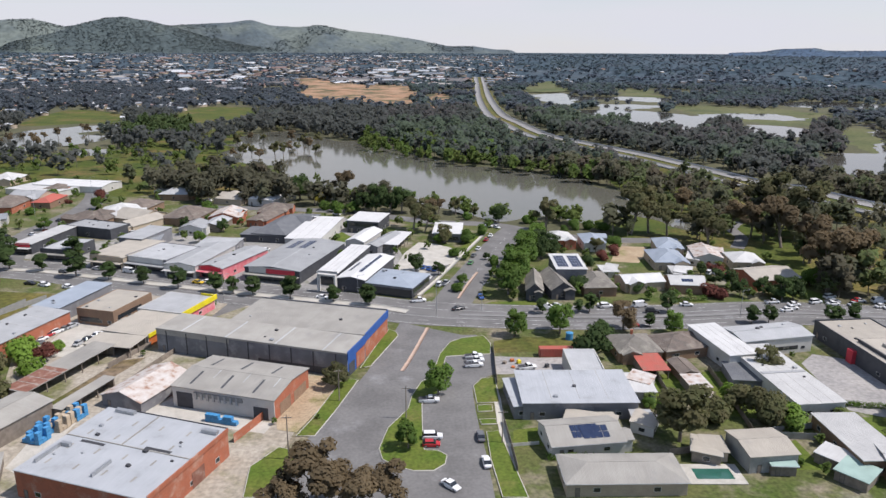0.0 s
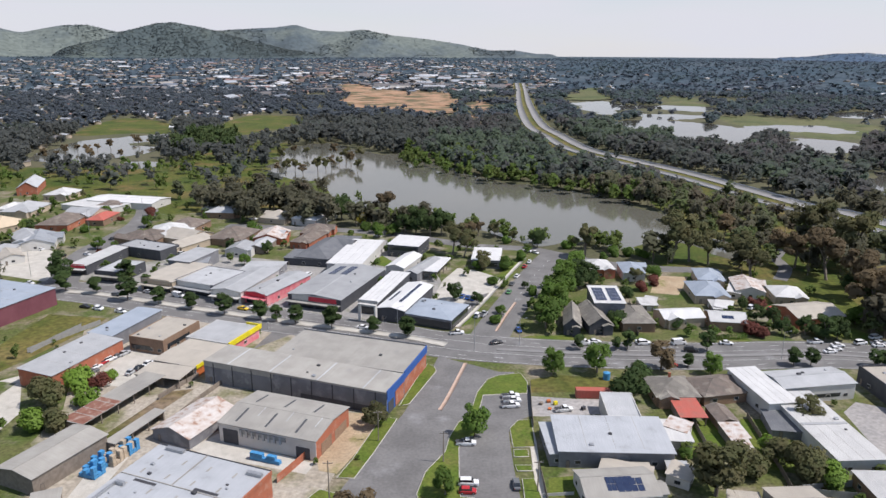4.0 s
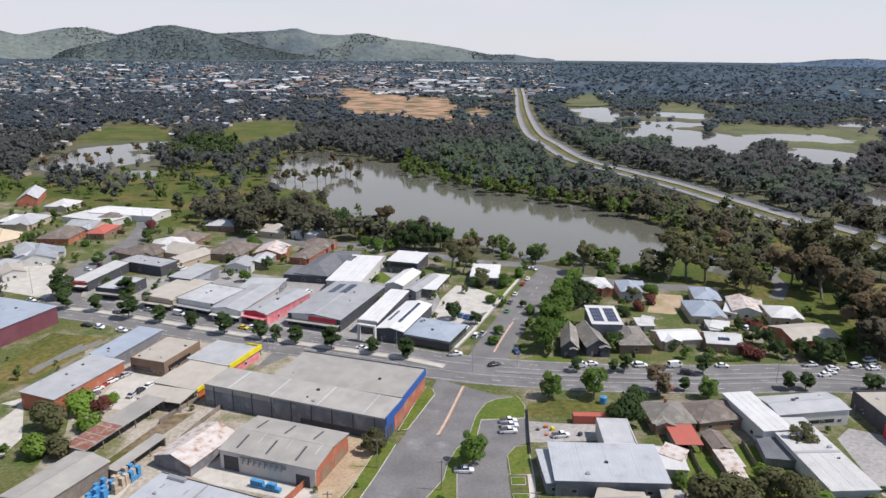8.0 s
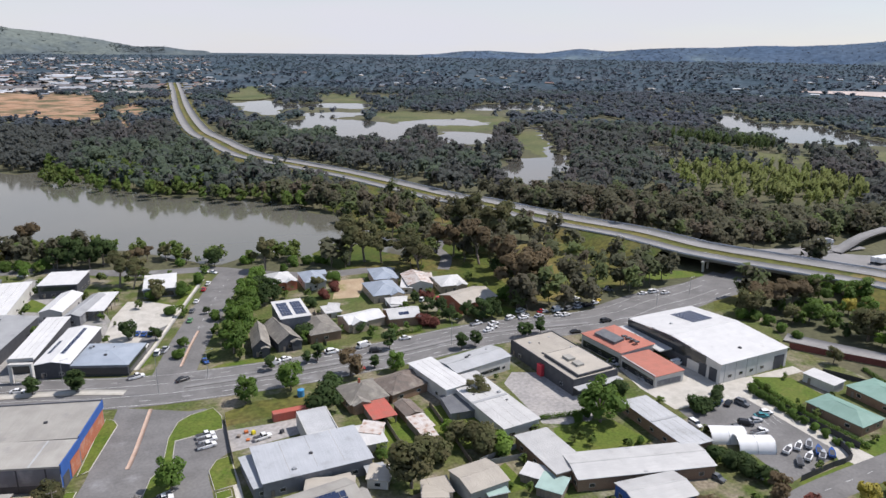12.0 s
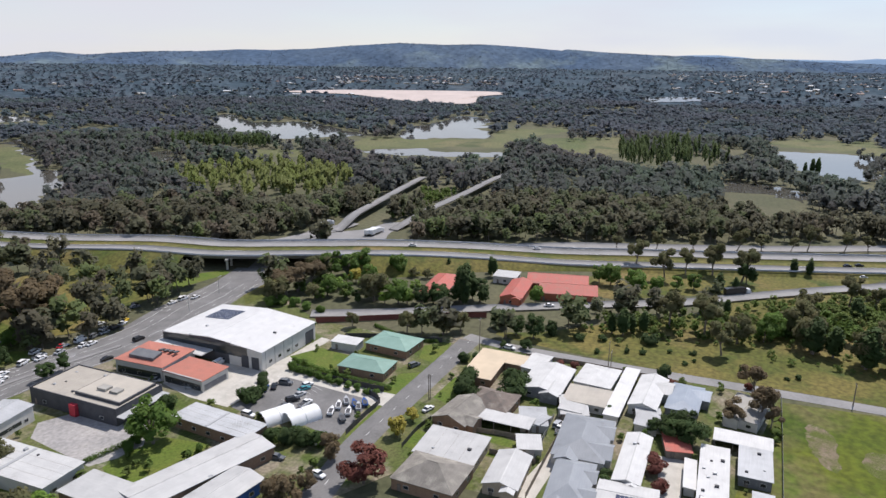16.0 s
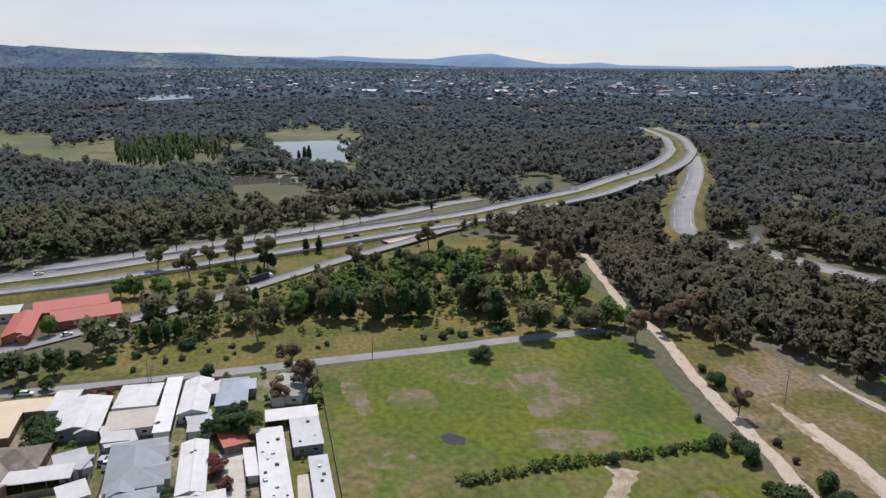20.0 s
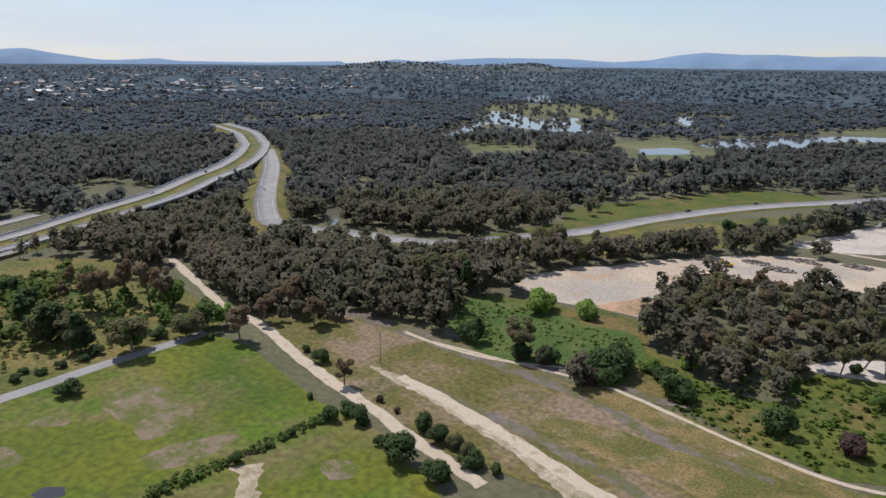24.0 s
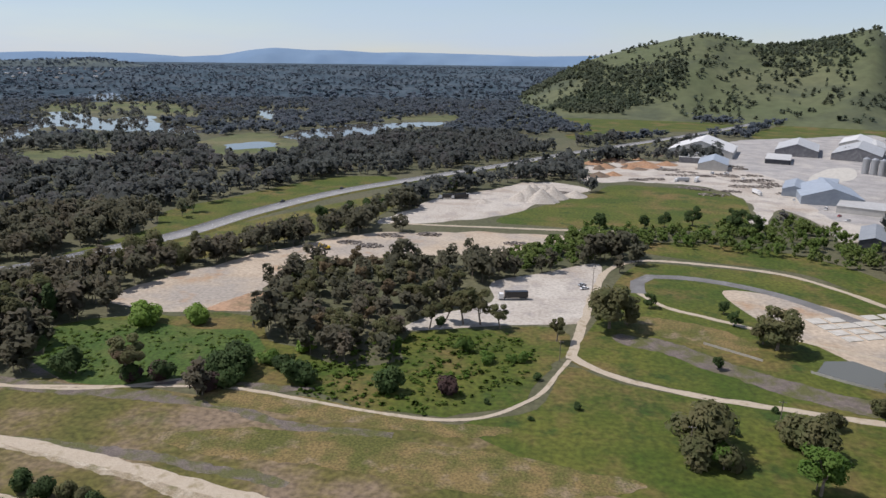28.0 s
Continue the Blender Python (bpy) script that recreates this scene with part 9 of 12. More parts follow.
def grove(pts, n, kinds, h0, h1, seed):
    """Single trees spread over a piece of ground."""
    p = np.array(pts)
    rng = np.random.default_rng(seed)
    lo, hi = p.min(0), p.max(0)
    done = []
    for _ in range(n * 40):
        q = lo + rng.uniform(size=2) * (hi - lo)
        if len(done) >= n:
            break
        if not inside(p, q[:1], q[1:])[0] or any(np.hypot(*(q - d)) < h0 * 0.42 for d in done) or not ok_for_trees(q[None])[0]:
            continue
        done.append(q)
        k, l = kinds[int(rng.integers(len(kinds)))]
        tree(q[0], q[1], rng.uniform(h0, h1), k, l, rng.uniform(0.9, 1.2))


def thicket(name, pts, n, h0, h1, material, label, seed, spread=1.0, quads=130):
    """Close-set trees and shrubs over a piece of ground, as one mesh."""
    p = np.array(pts)
    rng = np.random.default_rng(seed)
    q = p.min(0) + rng.uniform(size=(n * 8, 2)) * (p.max(0) - p.min(0))
    q = q[inside(p, q[:, 0], q[:, 1])][:n]
    q = q[ok_for_trees(q)]
    for c, half in LINES:
        q = q[[np.hypot(c[:, 0] - x, c[:, 1] - y).min() > half + 1.5 for x, y in q]]
    q = q[sight_lines(q, np.ones(len(q), bool))]
    for c in HARD:
        q = q[~inside(c, q[:, 0], q[:, 1])]
    return woods(name, q, rng.uniform(h0, h1, len(q)), quads, M[material], label, spread, seed)


G_, R_ = ("gum", "leaf_gum"), ("gum", "leaf_brown")
grove([(107.5, -268.1), (81.1, -247.3), (64.6, -228.5), (42.4, -232.1), (43.5, -262.5), (20.8, -293.4), (18, -317.7), (40.6, -351.5), (104.5, -340.2)], 42, (G_, G_, R_, ("round", "leaf_gum")), 8.5, 12.5, 4)
grove([(-277.4, 461.5), (-233.5, 490.7), (-173.1, 460.2), (-110.7, 401.5), (-63.6, 389.3), (-21.8, 377.7), (23.8, 359.1), (52.2, 346.8), (76.6, 324.8), (137.2, 302.2), (154.8, 294.7), (176.9, 266.3), (153.3, 220.9), (102.6, 220), (34.8, 224.7), (-4.3, 236.7), (-50.2, 246.8), (-106.8, 267.4), (-171.3, 291), (-182.9, 295.3)], 30, (("round", "leaf_green"), G_, ("bush", "leaf_green"), ("bush", "leaf_red"), ("round", "leaf_dark"), R_), 3.5, 8, 13)
# trees and bushes standing singly along the ramp and round the motel
for _k, _l, _s, _at in (
        ("round", "leaf_green", 1.15, ((299.5, 171.5, 12.7), (303.3, 152.1, 10.2), (285.7, 180.9, 13.3), (291.8, 173.5, 11.1), (270.9, 144.7, 9.2), (260.5, 157.2, 7.9), (259.6, 166.6, 10.1), (262.9, 131.9, 12.3), (282.8, 157.8, 9.7))),
        ("round", "leaf_bright", 1.2, ((263.3, 127.7, 7.9), (259.5, 136.9, 6.8), (268.7, 167.5, 6.9), (281.8, 132.6, 5.9))),
        ("round", "leaf_yellow", 1.0, ((282.1, 164.5, 7.9),)),
        ("gum", "leaf_brown", 1.5, ((258.2, 182.3, 14.4), (267.4, 181.5, 13.9), (252.2, 183.9, 13.3))),
        ("round", "leaf_gum", 1.3, ((244.0, 182.6, 11.8), (252.2, 168.7, 7.6), (280.3, 183.6, 12.5), (261.8, 143.5, 14.5), (303.0, 135.7, 5.0), (302.3, 142.9, 5.0))),
        ("round", "leaf_dark", 1.1, ((266.8, 122.6, 9.1), (269.0, 114.7, 10.8), (280.0, 99.5, 11.7), (256.8, 149.7, 6.1), (274.1, 111.0, 7.0))),
        ("column", "leaf_dark", 1.2, ((276.0, 107.2, 18.0), (279.3, 106.1, 18.3), (321.5, 132.0, 6.5), (327.2, 130.7, 4.3), (325.8, 110.3, 8.8))),
        ("round", "leaf_gum", 1.0, ((233.9, 113.4, 9.8), (238.8, 99.5, 8.9), (244.3, 94.5, 9.4), (230.1, 136.2, 7.0))),
        ("gum", "leaf_gum", 1.0, ((368.0, 44.1, 15.9), (350.2, 27.2, 16.4), (365.6, 18.7, 13.4), (369.4, 5.7, 17.8), (363.4, -8.2, 19.0), (282.5, 18.2, 17.3), (279.2, 4.4, 17.0), (263.2, -2.7, 13.8), (305.6, -32.6, 17.5), (380.1, -102.1, 16.8), (391.9, -98.5, 7.0), (340.3, -52.3, 15.3), (341.4, -63.0, 12.4), (323.9, -80.3, 16.1), (426.0, -183.4, 14.9), (421.9, -196.1, 14.1), (290.5, -58.5, 12.6), (406.6, 38.1, 11.8), (414.4, 18.4, 11.5), (425.3, -4.5, 14.2), (429.5, -17.8, 11.4), (437.9, -33.1, 9.1), (442.2, -42.1, 15.5), (450.6, -61.8, 11.8), (454.3, -74.4, 11.0), (400.4, 59.6, 9.1))),
        ("column", "leaf_dark", 1.5, ((389.3, -32.6, 8.8), (388.9, -39.8, 9.1), (341.5, 1.5, 10.2), (347.6, -5.4, 7.2), (308.1, -3.0, 8.1), (268.6, 38.7, 8.8), (268.1, 34.4, 11.9), (272.1, 31.8, 8.3), (274.0, 27.2, 9.6))),
        ("round", "leaf_green", 1.0, ((331.7, 56.3, 9.9), (330.2, 50.3, 11.1), (321.2, 37.7, 13.4), (328.2, 28.5, 8.5), (337.5, 20.3, 7.2), (340.4, 12.7, 8.7), (287.8, -20.7, 11.5), (283.7, -17.3, 9.5), (289.9, 76.7, 8.4))),
        ("round", "leaf_dark", 1.0, ((360.2, -10.2, 11.5), (250.3, 73.1, 8.4), (249.7, 65.9, 10.0), (256.8, 60.5, 5.9), (254.8, 81.6, 8.5), (271.7, 52.1, 9.0), (279.8, -33.7, 11.3), (271.4, 55.2, 5.5))),
        ("bush", "leaf_dark", 1.2, ((264.3, 23.6, 5.6), (246.2, 40.4, 2.4), (251.2, 30.2, 2.4), (252.7, 24.4, 2.4), (257.8, 15.3, 1.9), (259.6, 7.2, 2.2), (252.6, 6.1, 1.5), (248.6, 9.3, 1.9), (251.6, -10.1, 2.6), (250.2, -24.4, 1.6), (252.5, -28.2, 2.4), (256.5, 49.2, 3.8), (258.6, 40.3, 3.3), (256.8, 60.5, 5.4))),
        ("gum", "leaf_brown", 0.72, ((313.2, -115.7, 12.0), (298.5, -120.7, 19.4), (297.1, -127.2, 19.2), (300.0, -136.7, 20.0), (286.5, -140.6, 21.6), (277.5, -142.6, 20.5), (336.1, -127.8, 11.6), (333.8, -155.6, 14.0))),
        ("column", "leaf_dark", 1.8, ((324.8, -53.7, 11.1), (350.1, -77.6, 11.0), (279.2, -34.2, 14.8), (278.3, -40.9, 12.6), (271.8, -50.7, 16.5), (274.4, -62.4, 16.8), (272.2, -70.5, 15.6), (302.4, -86.5, 5.4), (274.0, -93.9, 17.9), (277.1, -99.4, 15.6), (258.3, -99.1, 16.1), (305.5, -95.9, 12.9), (293.7, -70.3, 11.2), (369.0, -106.3, 8.8))),
        ("round", "leaf_gum", 1.4, ((242.8, -110.8, 15.2), (240.6, -133.3, 11.3))),
        ("round", "leaf_dark", 1.2, ((257.3, -98.8, 9.8), (323.9, -105.5, 9.6), (332.3, -89.1, 10.0), (344.5, -104.9, 10.4))),
        ("bush", "leaf_dark", 1.3, ((249.3, -65.5, 2.4), (248.8, -73.2, 3.6), (253.2, -78.0, 2.9), (248.6, -81.4, 3.3), (248.6, -88.6, 3.4), (248.8, -97.0, 3.8), (251.3, -101.0, 4.8), (269.4, -115.5, 5.0), (277.8, -115.0, 3.2), (248.7, -125.2, 4.8), (224.7, -81.5, 5.8), (232.2, -137.2, 3.4))),
):
    for _x, _y, _h in _at:
        tree(_x, _y, _h, _k, _l, _s)
thicket("thicket_town", [(-277.4, 461.5), (-233.5, 490.7), (-173.1, 460.2), (-110.7, 401.5), (-63.6, 389.3), (-21.8, 377.7), (23.8, 359.1), (52.2, 346.8), (76.6, 324.8), (137.2, 302.2), (154.8, 294.7), (176.9, 266.3), (153.3, 220.9), (102.6, 220), (34.8, 224.7), (-4.3, 236.7), (-50.2, 246.8), (-106.8, 267.4), (-171.3, 291), (-182.9, 295.3)], 330, 1.5, 5.5, "wood_green", "garden shrubs and small trees among houses", 21, 1.3)
thicket("thicket_yards", [(140.1, 214.3), (192.1, 215.5), (240.3, 212.6), (252.7, 191.1), (230.5, 153), (230, 115.3), (239.2, 93.7), (239.6, 84.9), (233.9, -22.7), (189.1, -23.9), (151.9, -22.7), (144, 74), (114.3, 90.1), (49.8, 170.5)], 230, 1.2, 3.4, "wood_green", "low garden shrubs between houses", 22, 1.5)
thicket("thicket_works", [(-178.6, 280), (-106.3, 266.1), (-50, 245.6), (11.6, 229.7), (62, 215.4), (109.7, 213.8), (133.7, 215), (185.2, 207.9), (197.2, 193.4), (210.3, 139.2), (117.8, 85.8), (-42.6, 121.1), (-81.7, 123.9)], 110, 1.0, 2.6, "wood_green", "low shrubs between sheds", 23, 1.5)
thicket("hedge_south", [(27.7, -340.7), (-18.4, -362), (-51.9, -402.4), (-75.8, -413.1), (-61.8, -461.1), (-36.5, -464.5), (-6.6, -400.5), (18.2, -374.2)], 230, 3, 8, "wood_green", "dense green thicket beside the gravel lot", 24, 1.4)
thicket("tree_band", [(-58.3, -430.2), (-101.1, -411.3), (-144.5, -401), (-183, -375.6), (-210.2, -437.5), (-194.5, -470.1), (-176.4, -499.5), (-112.2, -462.5), (-74.4, -447.8)], 250, 3, 9, "wood_green", "band of dark green trees and shrubs", 25, 1.2)
thicket("thicket_scrub", [(251.6, 72.9), (267.9, 49), (291.9, 13), (334.1, -40.7), (371, -89.9), (373.5, -135.6), (317.9, -138), (258.9, -140.6), (244.2, -93.5), (262.4, -55.8), (264.2, -11.3), (254.2, 33.1)], 420, 0.8, 3.2, "wood_green", "low green shrubs in rough grass", 33, 1.6, 60)
thicket("field_hedge", [(149.5, -52.1), (151.5, -73.4), (149.4, -93.4), (149.6, -121.8), (148.9, -126), (152.7, -125.5), (153.2, -95.8), (156, -75.6), (153.6, -49.3)], 300, 0.8, 2.0, "wood_green", "low green hedge across the paddock", 34, 1.6, 60)
thicket("track_wood", [(313.9, -166.7), (268.6, -160.5), (245.8, -160), (229.6, -165.4), (208.5, -179.4), (196.8, -193.8), (177.4, -209.8), (180.5, -234.2), (209.4, -267), (238.9, -273.4), (265.9, -266.9), (301.7, -248), (344.5, -229.5), (347.4, -188.3)], 330, 7, 12, "wood_gum", "grey-brown gum wood on both sides of a sandy track", 45, 1.1, 130)
thicket("grove_fill", [(107.5, -268.1), (81.1, -247.3), (64.6, -228.5), (42.4, -232.1), (43.5, -262.5), (20.8, -293.4), (18, -317.7), (40.6, -351.5), (104.5, -340.2)], 95, 6, 12.5, "wood_gum", "close-set gums of a dense grove", 47, 1.1, 150)
thicket("ramp_scrub", [(286.9, 57.3), (300.5, 40.1), (328.8, 6.3), (359.6, -30.3), (395.2, -74.9), (326.8, -65), (297.3, -37.9), (275.5, -7), (268.7, 23.9), (264.2, 47.6)], 430, 1.2, 4.6, "wood_green", "green scrub along the freeway ramp", 48, 1.3, 90)
thicket("meadow_herbs", [(74.3, -196.4), (76.8, -224.8), (62.7, -249.3), (30.4, -259.3), (2.9, -267.1), (-5.5, -245.1), (3.1, -214.8), (29.9, -194), (56.9, -196.3)], 520, 0.35, 1.1, "herbs", "lush green herbs and low shrubs in a meadow", 61, 3.6, 40)
thicket("meadow_herbs", [(187.4, -228.8), (178.6, -249.8), (136, -246.9), (109.1, -245.9), (99.5, -224.9), (124, -204.1), (159.8, -200.9)], 300, 0.3, 0.9, "herbs", "dense green reeds in a hollow", 62, 3.6, 40)
thicket("thicket_west", [(-447, 562.4), (-370.9, 601.2), (-271.6, 513.4), (-240, 500.5), (-213, 418.2), (-182.9, 326.1), (-178.3, 292.6), (-219.8, 263)], 150, 2, 8, "wood_green", "garden trees and shrubs between houses", 51, 1.2, 90)
thicket("thicket_southwest", [(-219.8, 263), (-179.8, 278), (-149.3, 265.9), (-133.3, 243), (-121.3, 190.8), (-107.6, 178), (-81.3, 130.5), (-118.5, 129.3)], 26, 2, 5, "wood_green", "garden shrubs beside works yards", 52, 1.3, 90)
thicket("park_trees", [(-434.3, 605.9), (-303.1, 605.9), (-213.1, 637), (-114, 558.2), (-42.4, 473.3), (-17, 425.7), (-114.4, 446.9), (-197.7, 468.1), (-300.7, 511.6), (-389.5, 540.7)], 70, 4, 12, "wood_green", "mixed green park trees by the lake", 53, 1.0, 110)
thicket("motel_trees", [(304.7, 211), (326.6, 204.4), (341.5, 158), (291.8, 132.2), (267.8, 140.2), (248.9, 165.6), (252.5, 179.6)], 60, 3, 7, "wood_green", "dense green garden trees beside a motel", 54, 1.0, 130)
thicket("copse", [(920.4, -367.9), (967.3, -439.6), (784.6, -386.2), (672.2, -295.3), (707.1, -269.2)], 60, 5, 9, "wood_bright", "bright green willows in the river wood", 71, 1.1, 90)
thicket("copse", [(777.4, -237.7), (802.4, -271.8), (705.9, -255.3), (665.9, -225.8), (681.8, -206.7)], 36, 5, 9, "wood_bright", "bright green willows in the river wood", 72, 1.1, 90)
thicket("copse", [(577.0, -113.0), (582.6, -135.6), (533.5, -132.5), (521.6, -105.9)], 30, 4, 8, "wood_green", "green scrub beside the freeway", 73, 1.1, 90)
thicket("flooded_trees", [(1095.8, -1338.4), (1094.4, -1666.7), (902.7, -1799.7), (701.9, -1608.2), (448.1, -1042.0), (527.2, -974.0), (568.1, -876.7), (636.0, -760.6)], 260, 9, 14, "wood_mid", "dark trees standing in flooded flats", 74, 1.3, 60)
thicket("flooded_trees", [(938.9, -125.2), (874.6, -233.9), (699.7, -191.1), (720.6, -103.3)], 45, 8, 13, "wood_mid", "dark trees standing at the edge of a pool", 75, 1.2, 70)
thicket("bridge_scrub", [(406, 222), (440, 229), (520, 238), (520, 206), (440, 204), (412, 206)], 150, 3, 6.5, "wood_green", "green scrub between two low bridges", 81, 1.1, 90)
thicket("dark_clump", [(-254, 701.8), (-270.3, 819.7), (-232.2, 838.4), (-193, 737.1), (-194.8, 678.1), (-223.8, 672.8)], 60, 13, 18, "wood_poplar", "dense clump of dark trees by the lake", 44, 1.0, 160)
thicket("poplar_row", [(655.5, 638.4), (677.3, 580.2), (698.3, 524.3), (671.7, 504.2), (646.8, 554.1), (625.4, 609.2)], 70, 15, 20, "wood_poplar", "long row of dark poplars", 35, 0.4, 60)
thicket("thicket_ramp", [(255.9, 65), (272.4, 35.6), (281.3, 12.4), (300.5, -37.4), (305.4, -88.5), (343.6, -136.9), (373.5, -135.6), (363.4, -88.3), (329.5, -40.3), (296.8, 0.6), (279, 36.4)], 110, 2, 7, "wood_green", "rough green scrub beside the ramp", 26, 1.4)
thicket("thicket_field", [(292.8, -3.3), (291.2, -25.8), (281.9, -61.6), (265.4, -98.4), (253.4, -129), (242.8, -145.2), (292.5, -155.3), (325, -159.1), (377.3, -141.7), (352.9, -79.1), (321.2, -25.2)], 260, 2, 7, "wood_green", "rough green scrub above the paddock", 27, 1.4)
thicket("poplar_stand", [(749.2, 131.4), (830.4, 110.3), (869.5, 73.2), (873.7, 45.3), (766.5, 8.4), (718.5, 48.4), (712.2, 94.5)], 90, 18, 30, "wood_poplar", "stand of tall dark poplars", 28, 0.3, 160)
thicket("willow_stand", [(476.8, 464.8), (542.4, 434.8), (577.6, 364), (507.4, 296.5), (444, 288.7), (409.6, 327.9), (419.1, 395.9)], 190, 10, 19, "wood_bright", "tall bright green poplars and willows by the river", 29, 0.6)
thicket("lake_bank", [(-29.4, 625.2), (43.7, 530.1), (98.9, 495), (131.9, 447), (155.3, 472.2), (111.7, 562.2), (34.2, 688.6), (-22.2, 729.8)], 160, 7, 14, "wood_green", "green trees on the far bank of the lake", 30, 1.1)
thicket("shore_trees", [(-60.7, 414.3), (-33.6, 408.4), (12.3, 377.6), (58.9, 349.8), (98.5, 338.7), (113.5, 358.9), (72.3, 356.3), (31.7, 382.2), (-7, 417.6), (-49.5, 435)], 70, 4, 10, "wood_green", "green shore trees beside the lake road", 31, 1.1)
for _x, _y, _h in ((-151.3, 281.4, 9.8), (-137.5, 278.8, 7.7), (-120.8, 269.9, 10.7), (-106.9, 265.4, 7.5), (-92.1, 259.8, 7.2), (-77.6, 253.6, 8.9), (-62.9, 248.9, 7.8), (-56.1, 246.3, 6.8), (-48.8, 244.4, 7.4), (-34.7, 238.8, 9.1), (-19.3, 235.5, 6.4), (-7.0, 231.3, 7.8), (-159.2, 294.6, 13.6), (-131.1, 293.9, 10.4), (-118.6, 284.2, 6.9),):
    tree(_x, _y, _h, "oval", "leaf_dark", 1.45)
for _x, _y, _h in ((39.0, 200.4, 8.9), (53.7, 202.0, 11.0), (88.9, 199.5, 7.7), (4.1, 139.0, 6.9),):
    tree(_x, _y, _h, "round", "leaf_green", 1.0)
for _x, _y, _h in ((-38.4, 397.3, 9.3), (-106.9, 429.4, 9.5),):
    tree(_x, _y, _h, "round", "leaf_yellow", 1.0)
for _x, _y, _h in ((94.8, 217.8, 8.2), (83.9, 205.8, 4.9), (118.7, 206.5, 6.5), (124.3, 206.3, 6.5), (144.7, 205.6, 6.3), (147.5, 205.5, 5.9), (153.1, 205.3, 6.8), (52.0, 220.1, 5.8), (64.1, 219.7, 5.0), (68.2, 219.6, 7.1),):
    tree(_x, _y, _h, "oval", "leaf_dark", 1.35)
for _x, _y, _h in ((59.6, 185.5, 9.8), (67.2, 192.1, 5.8), (65.5, 196.2, 7.0), (70.9, 241.3, 8.1), (82.9, 272.7, 6.0), (91.6, 239.5, 5.9),):
    tree(_x, _y, _h, "bush", "leaf_dark", 1.0)
for _x, _y, _h in ((43.5, 239, 13.5), (47.5, 249.5, 14.5), (50.5, 260.5, 14), (54.5, 271, 14.5), (58.5, 282, 13.5), (62.5, 292.5, 12.5), (66.5, 303, 11), (70, 313, 9.5),):
    tree(_x, _y, _h, "round", "leaf_green", 1.0)
for _x, _y, _h in ((7.7, 374.5, 15.7), (-6.2, 374.8, 16.3), (-51.4, 412.5, 16.5), (1.5, 372.0, 12.5), (-12.4, 374.9, 12.5), (65.2, 283.8, 13.1), (70.7, 286.9, 10.2), (56.9, 349.0, 9.5), (128.8, 241.3, 7.2),):
    tree(_x, _y, _h, "round", "leaf_dark", 1.0)
for _x, _y, _h in ((-25.2, 412.1, 18.5), (21.0, 361.6, 11.6), (27.7, 371.5, 8.7), (157.9, 358.8, 16.3), (168.3, 322.6, 17.1), (173.1, 312.5, 18.0), (167.2, 243.2, 24.2), (175.9, 242.9, 23.3), (176.7, 270.0, 22.0), (178.0, 294.1, 23.2),):
    tree(_x, _y, _h, "gum", "leaf_brown", 1.1)
for _x, _y, _h in ((36.8, 368.8, 9.3), (78.0, 330.9, 17.3), (117.5, 321.8, 24.9), (127.0, 323.6, 21.7), (143.7, 293.3, 21.1), (147.3, 313.2, 17.5), (111.1, 328.1, 14.0), (44.8, 358.7, 7.3), (12.5, 334.5, 16.5), (17.8, 330.2, 14.0), (134.3, 318.4, 17.5), (199.6, 343.6, 26.4), (202.0, 321.8, 27.0),):
    tree(_x, _y, _h, "gum", "leaf_gum", 1.1)
for _x, _y, _h in ((92.6, 332.7, 7.0), (99.7, 332.5, 6.4), (106.8, 332.4, 7.1), (84.9, 324.6, 5.7), (72.6, 346.4, 6.6), (-18.5, 375.0, 7.5), (-28.1, 379.1, 7.0), (-34.6, 383.3, 7.1), (41.5, 356.4, 5.4),):
    tree(_x, _y, _h, "bush", "leaf_green", 1.0)
for _x, _y, _h in ((66.0, 137.9, 15.1), (26.0, 311.4, 9.1), (-13.9, 169.9, 7.3), (103.0, 170.0, 8.7),):
    tree(_x, _y, _h, "round", "leaf_gum", 1.15)
tree(74.5, 203.5, 10.1, "round", "leaf_brown", 1.15)
for _x, _y, _h in ((86.4, 151.0, 7.7), (89.4, 145.7, 9.0), (91.5, 143.2, 9.7), (78.4, 146.2, 6.8), (76.3, 147.5, 5.8), (-108.4, 183.0, 9.5), (-98.7, 168.2, 8.3), (52.2, 153.1, 5.1), (55.3, 151.6, 5.0), (58.4, 151.5, 5.1),):
    tree(_x, _y, _h, "bush", "leaf_gum", 1.0)
for _x, _y, _h in ((94.0, 141.4, 8.3), (86.2, 155.0, 5.7), (-103.2, 191.2, 9.3), (-96.8, 182.6, 7.0), (-103.9, 168.7, 8.7), (-96.7, 198.6, 4.5),):
    tree(_x, _y, _h, "bush", "leaf_bright", 1.0)
for _x, _y, _h in ((-97.7, 193.3, 5.2), (131.2, 260.6, 6.1), (98.4, 287.8, 5.8), (91.0, 280.0, 5.6), (116.4, 232.9, 6.5), (119.2, 230.1, 5.5),):
    tree(_x, _y, _h, "bush", "leaf_red", 1.1)
for _x, _y, _h in ((12.6, 164.1, 9.5),):
    tree(_x, _y, _h, "round", "leaf_green", 1.0)
for _x, _y, _h in ((68.6, 153.0, 3.8), (64.4, 153.2, 3.4), (29.2, 289.6, 5.6), (36.5, 311.2, 7.0), (45.0, 325.5, 6.7), (24.7, 311.5, 5.9), (26.0, 244.4, 4.9), (28.4, 253.6, 4.1),):
    tree(_x, _y, _h, "bush", "leaf_green", 1.0)
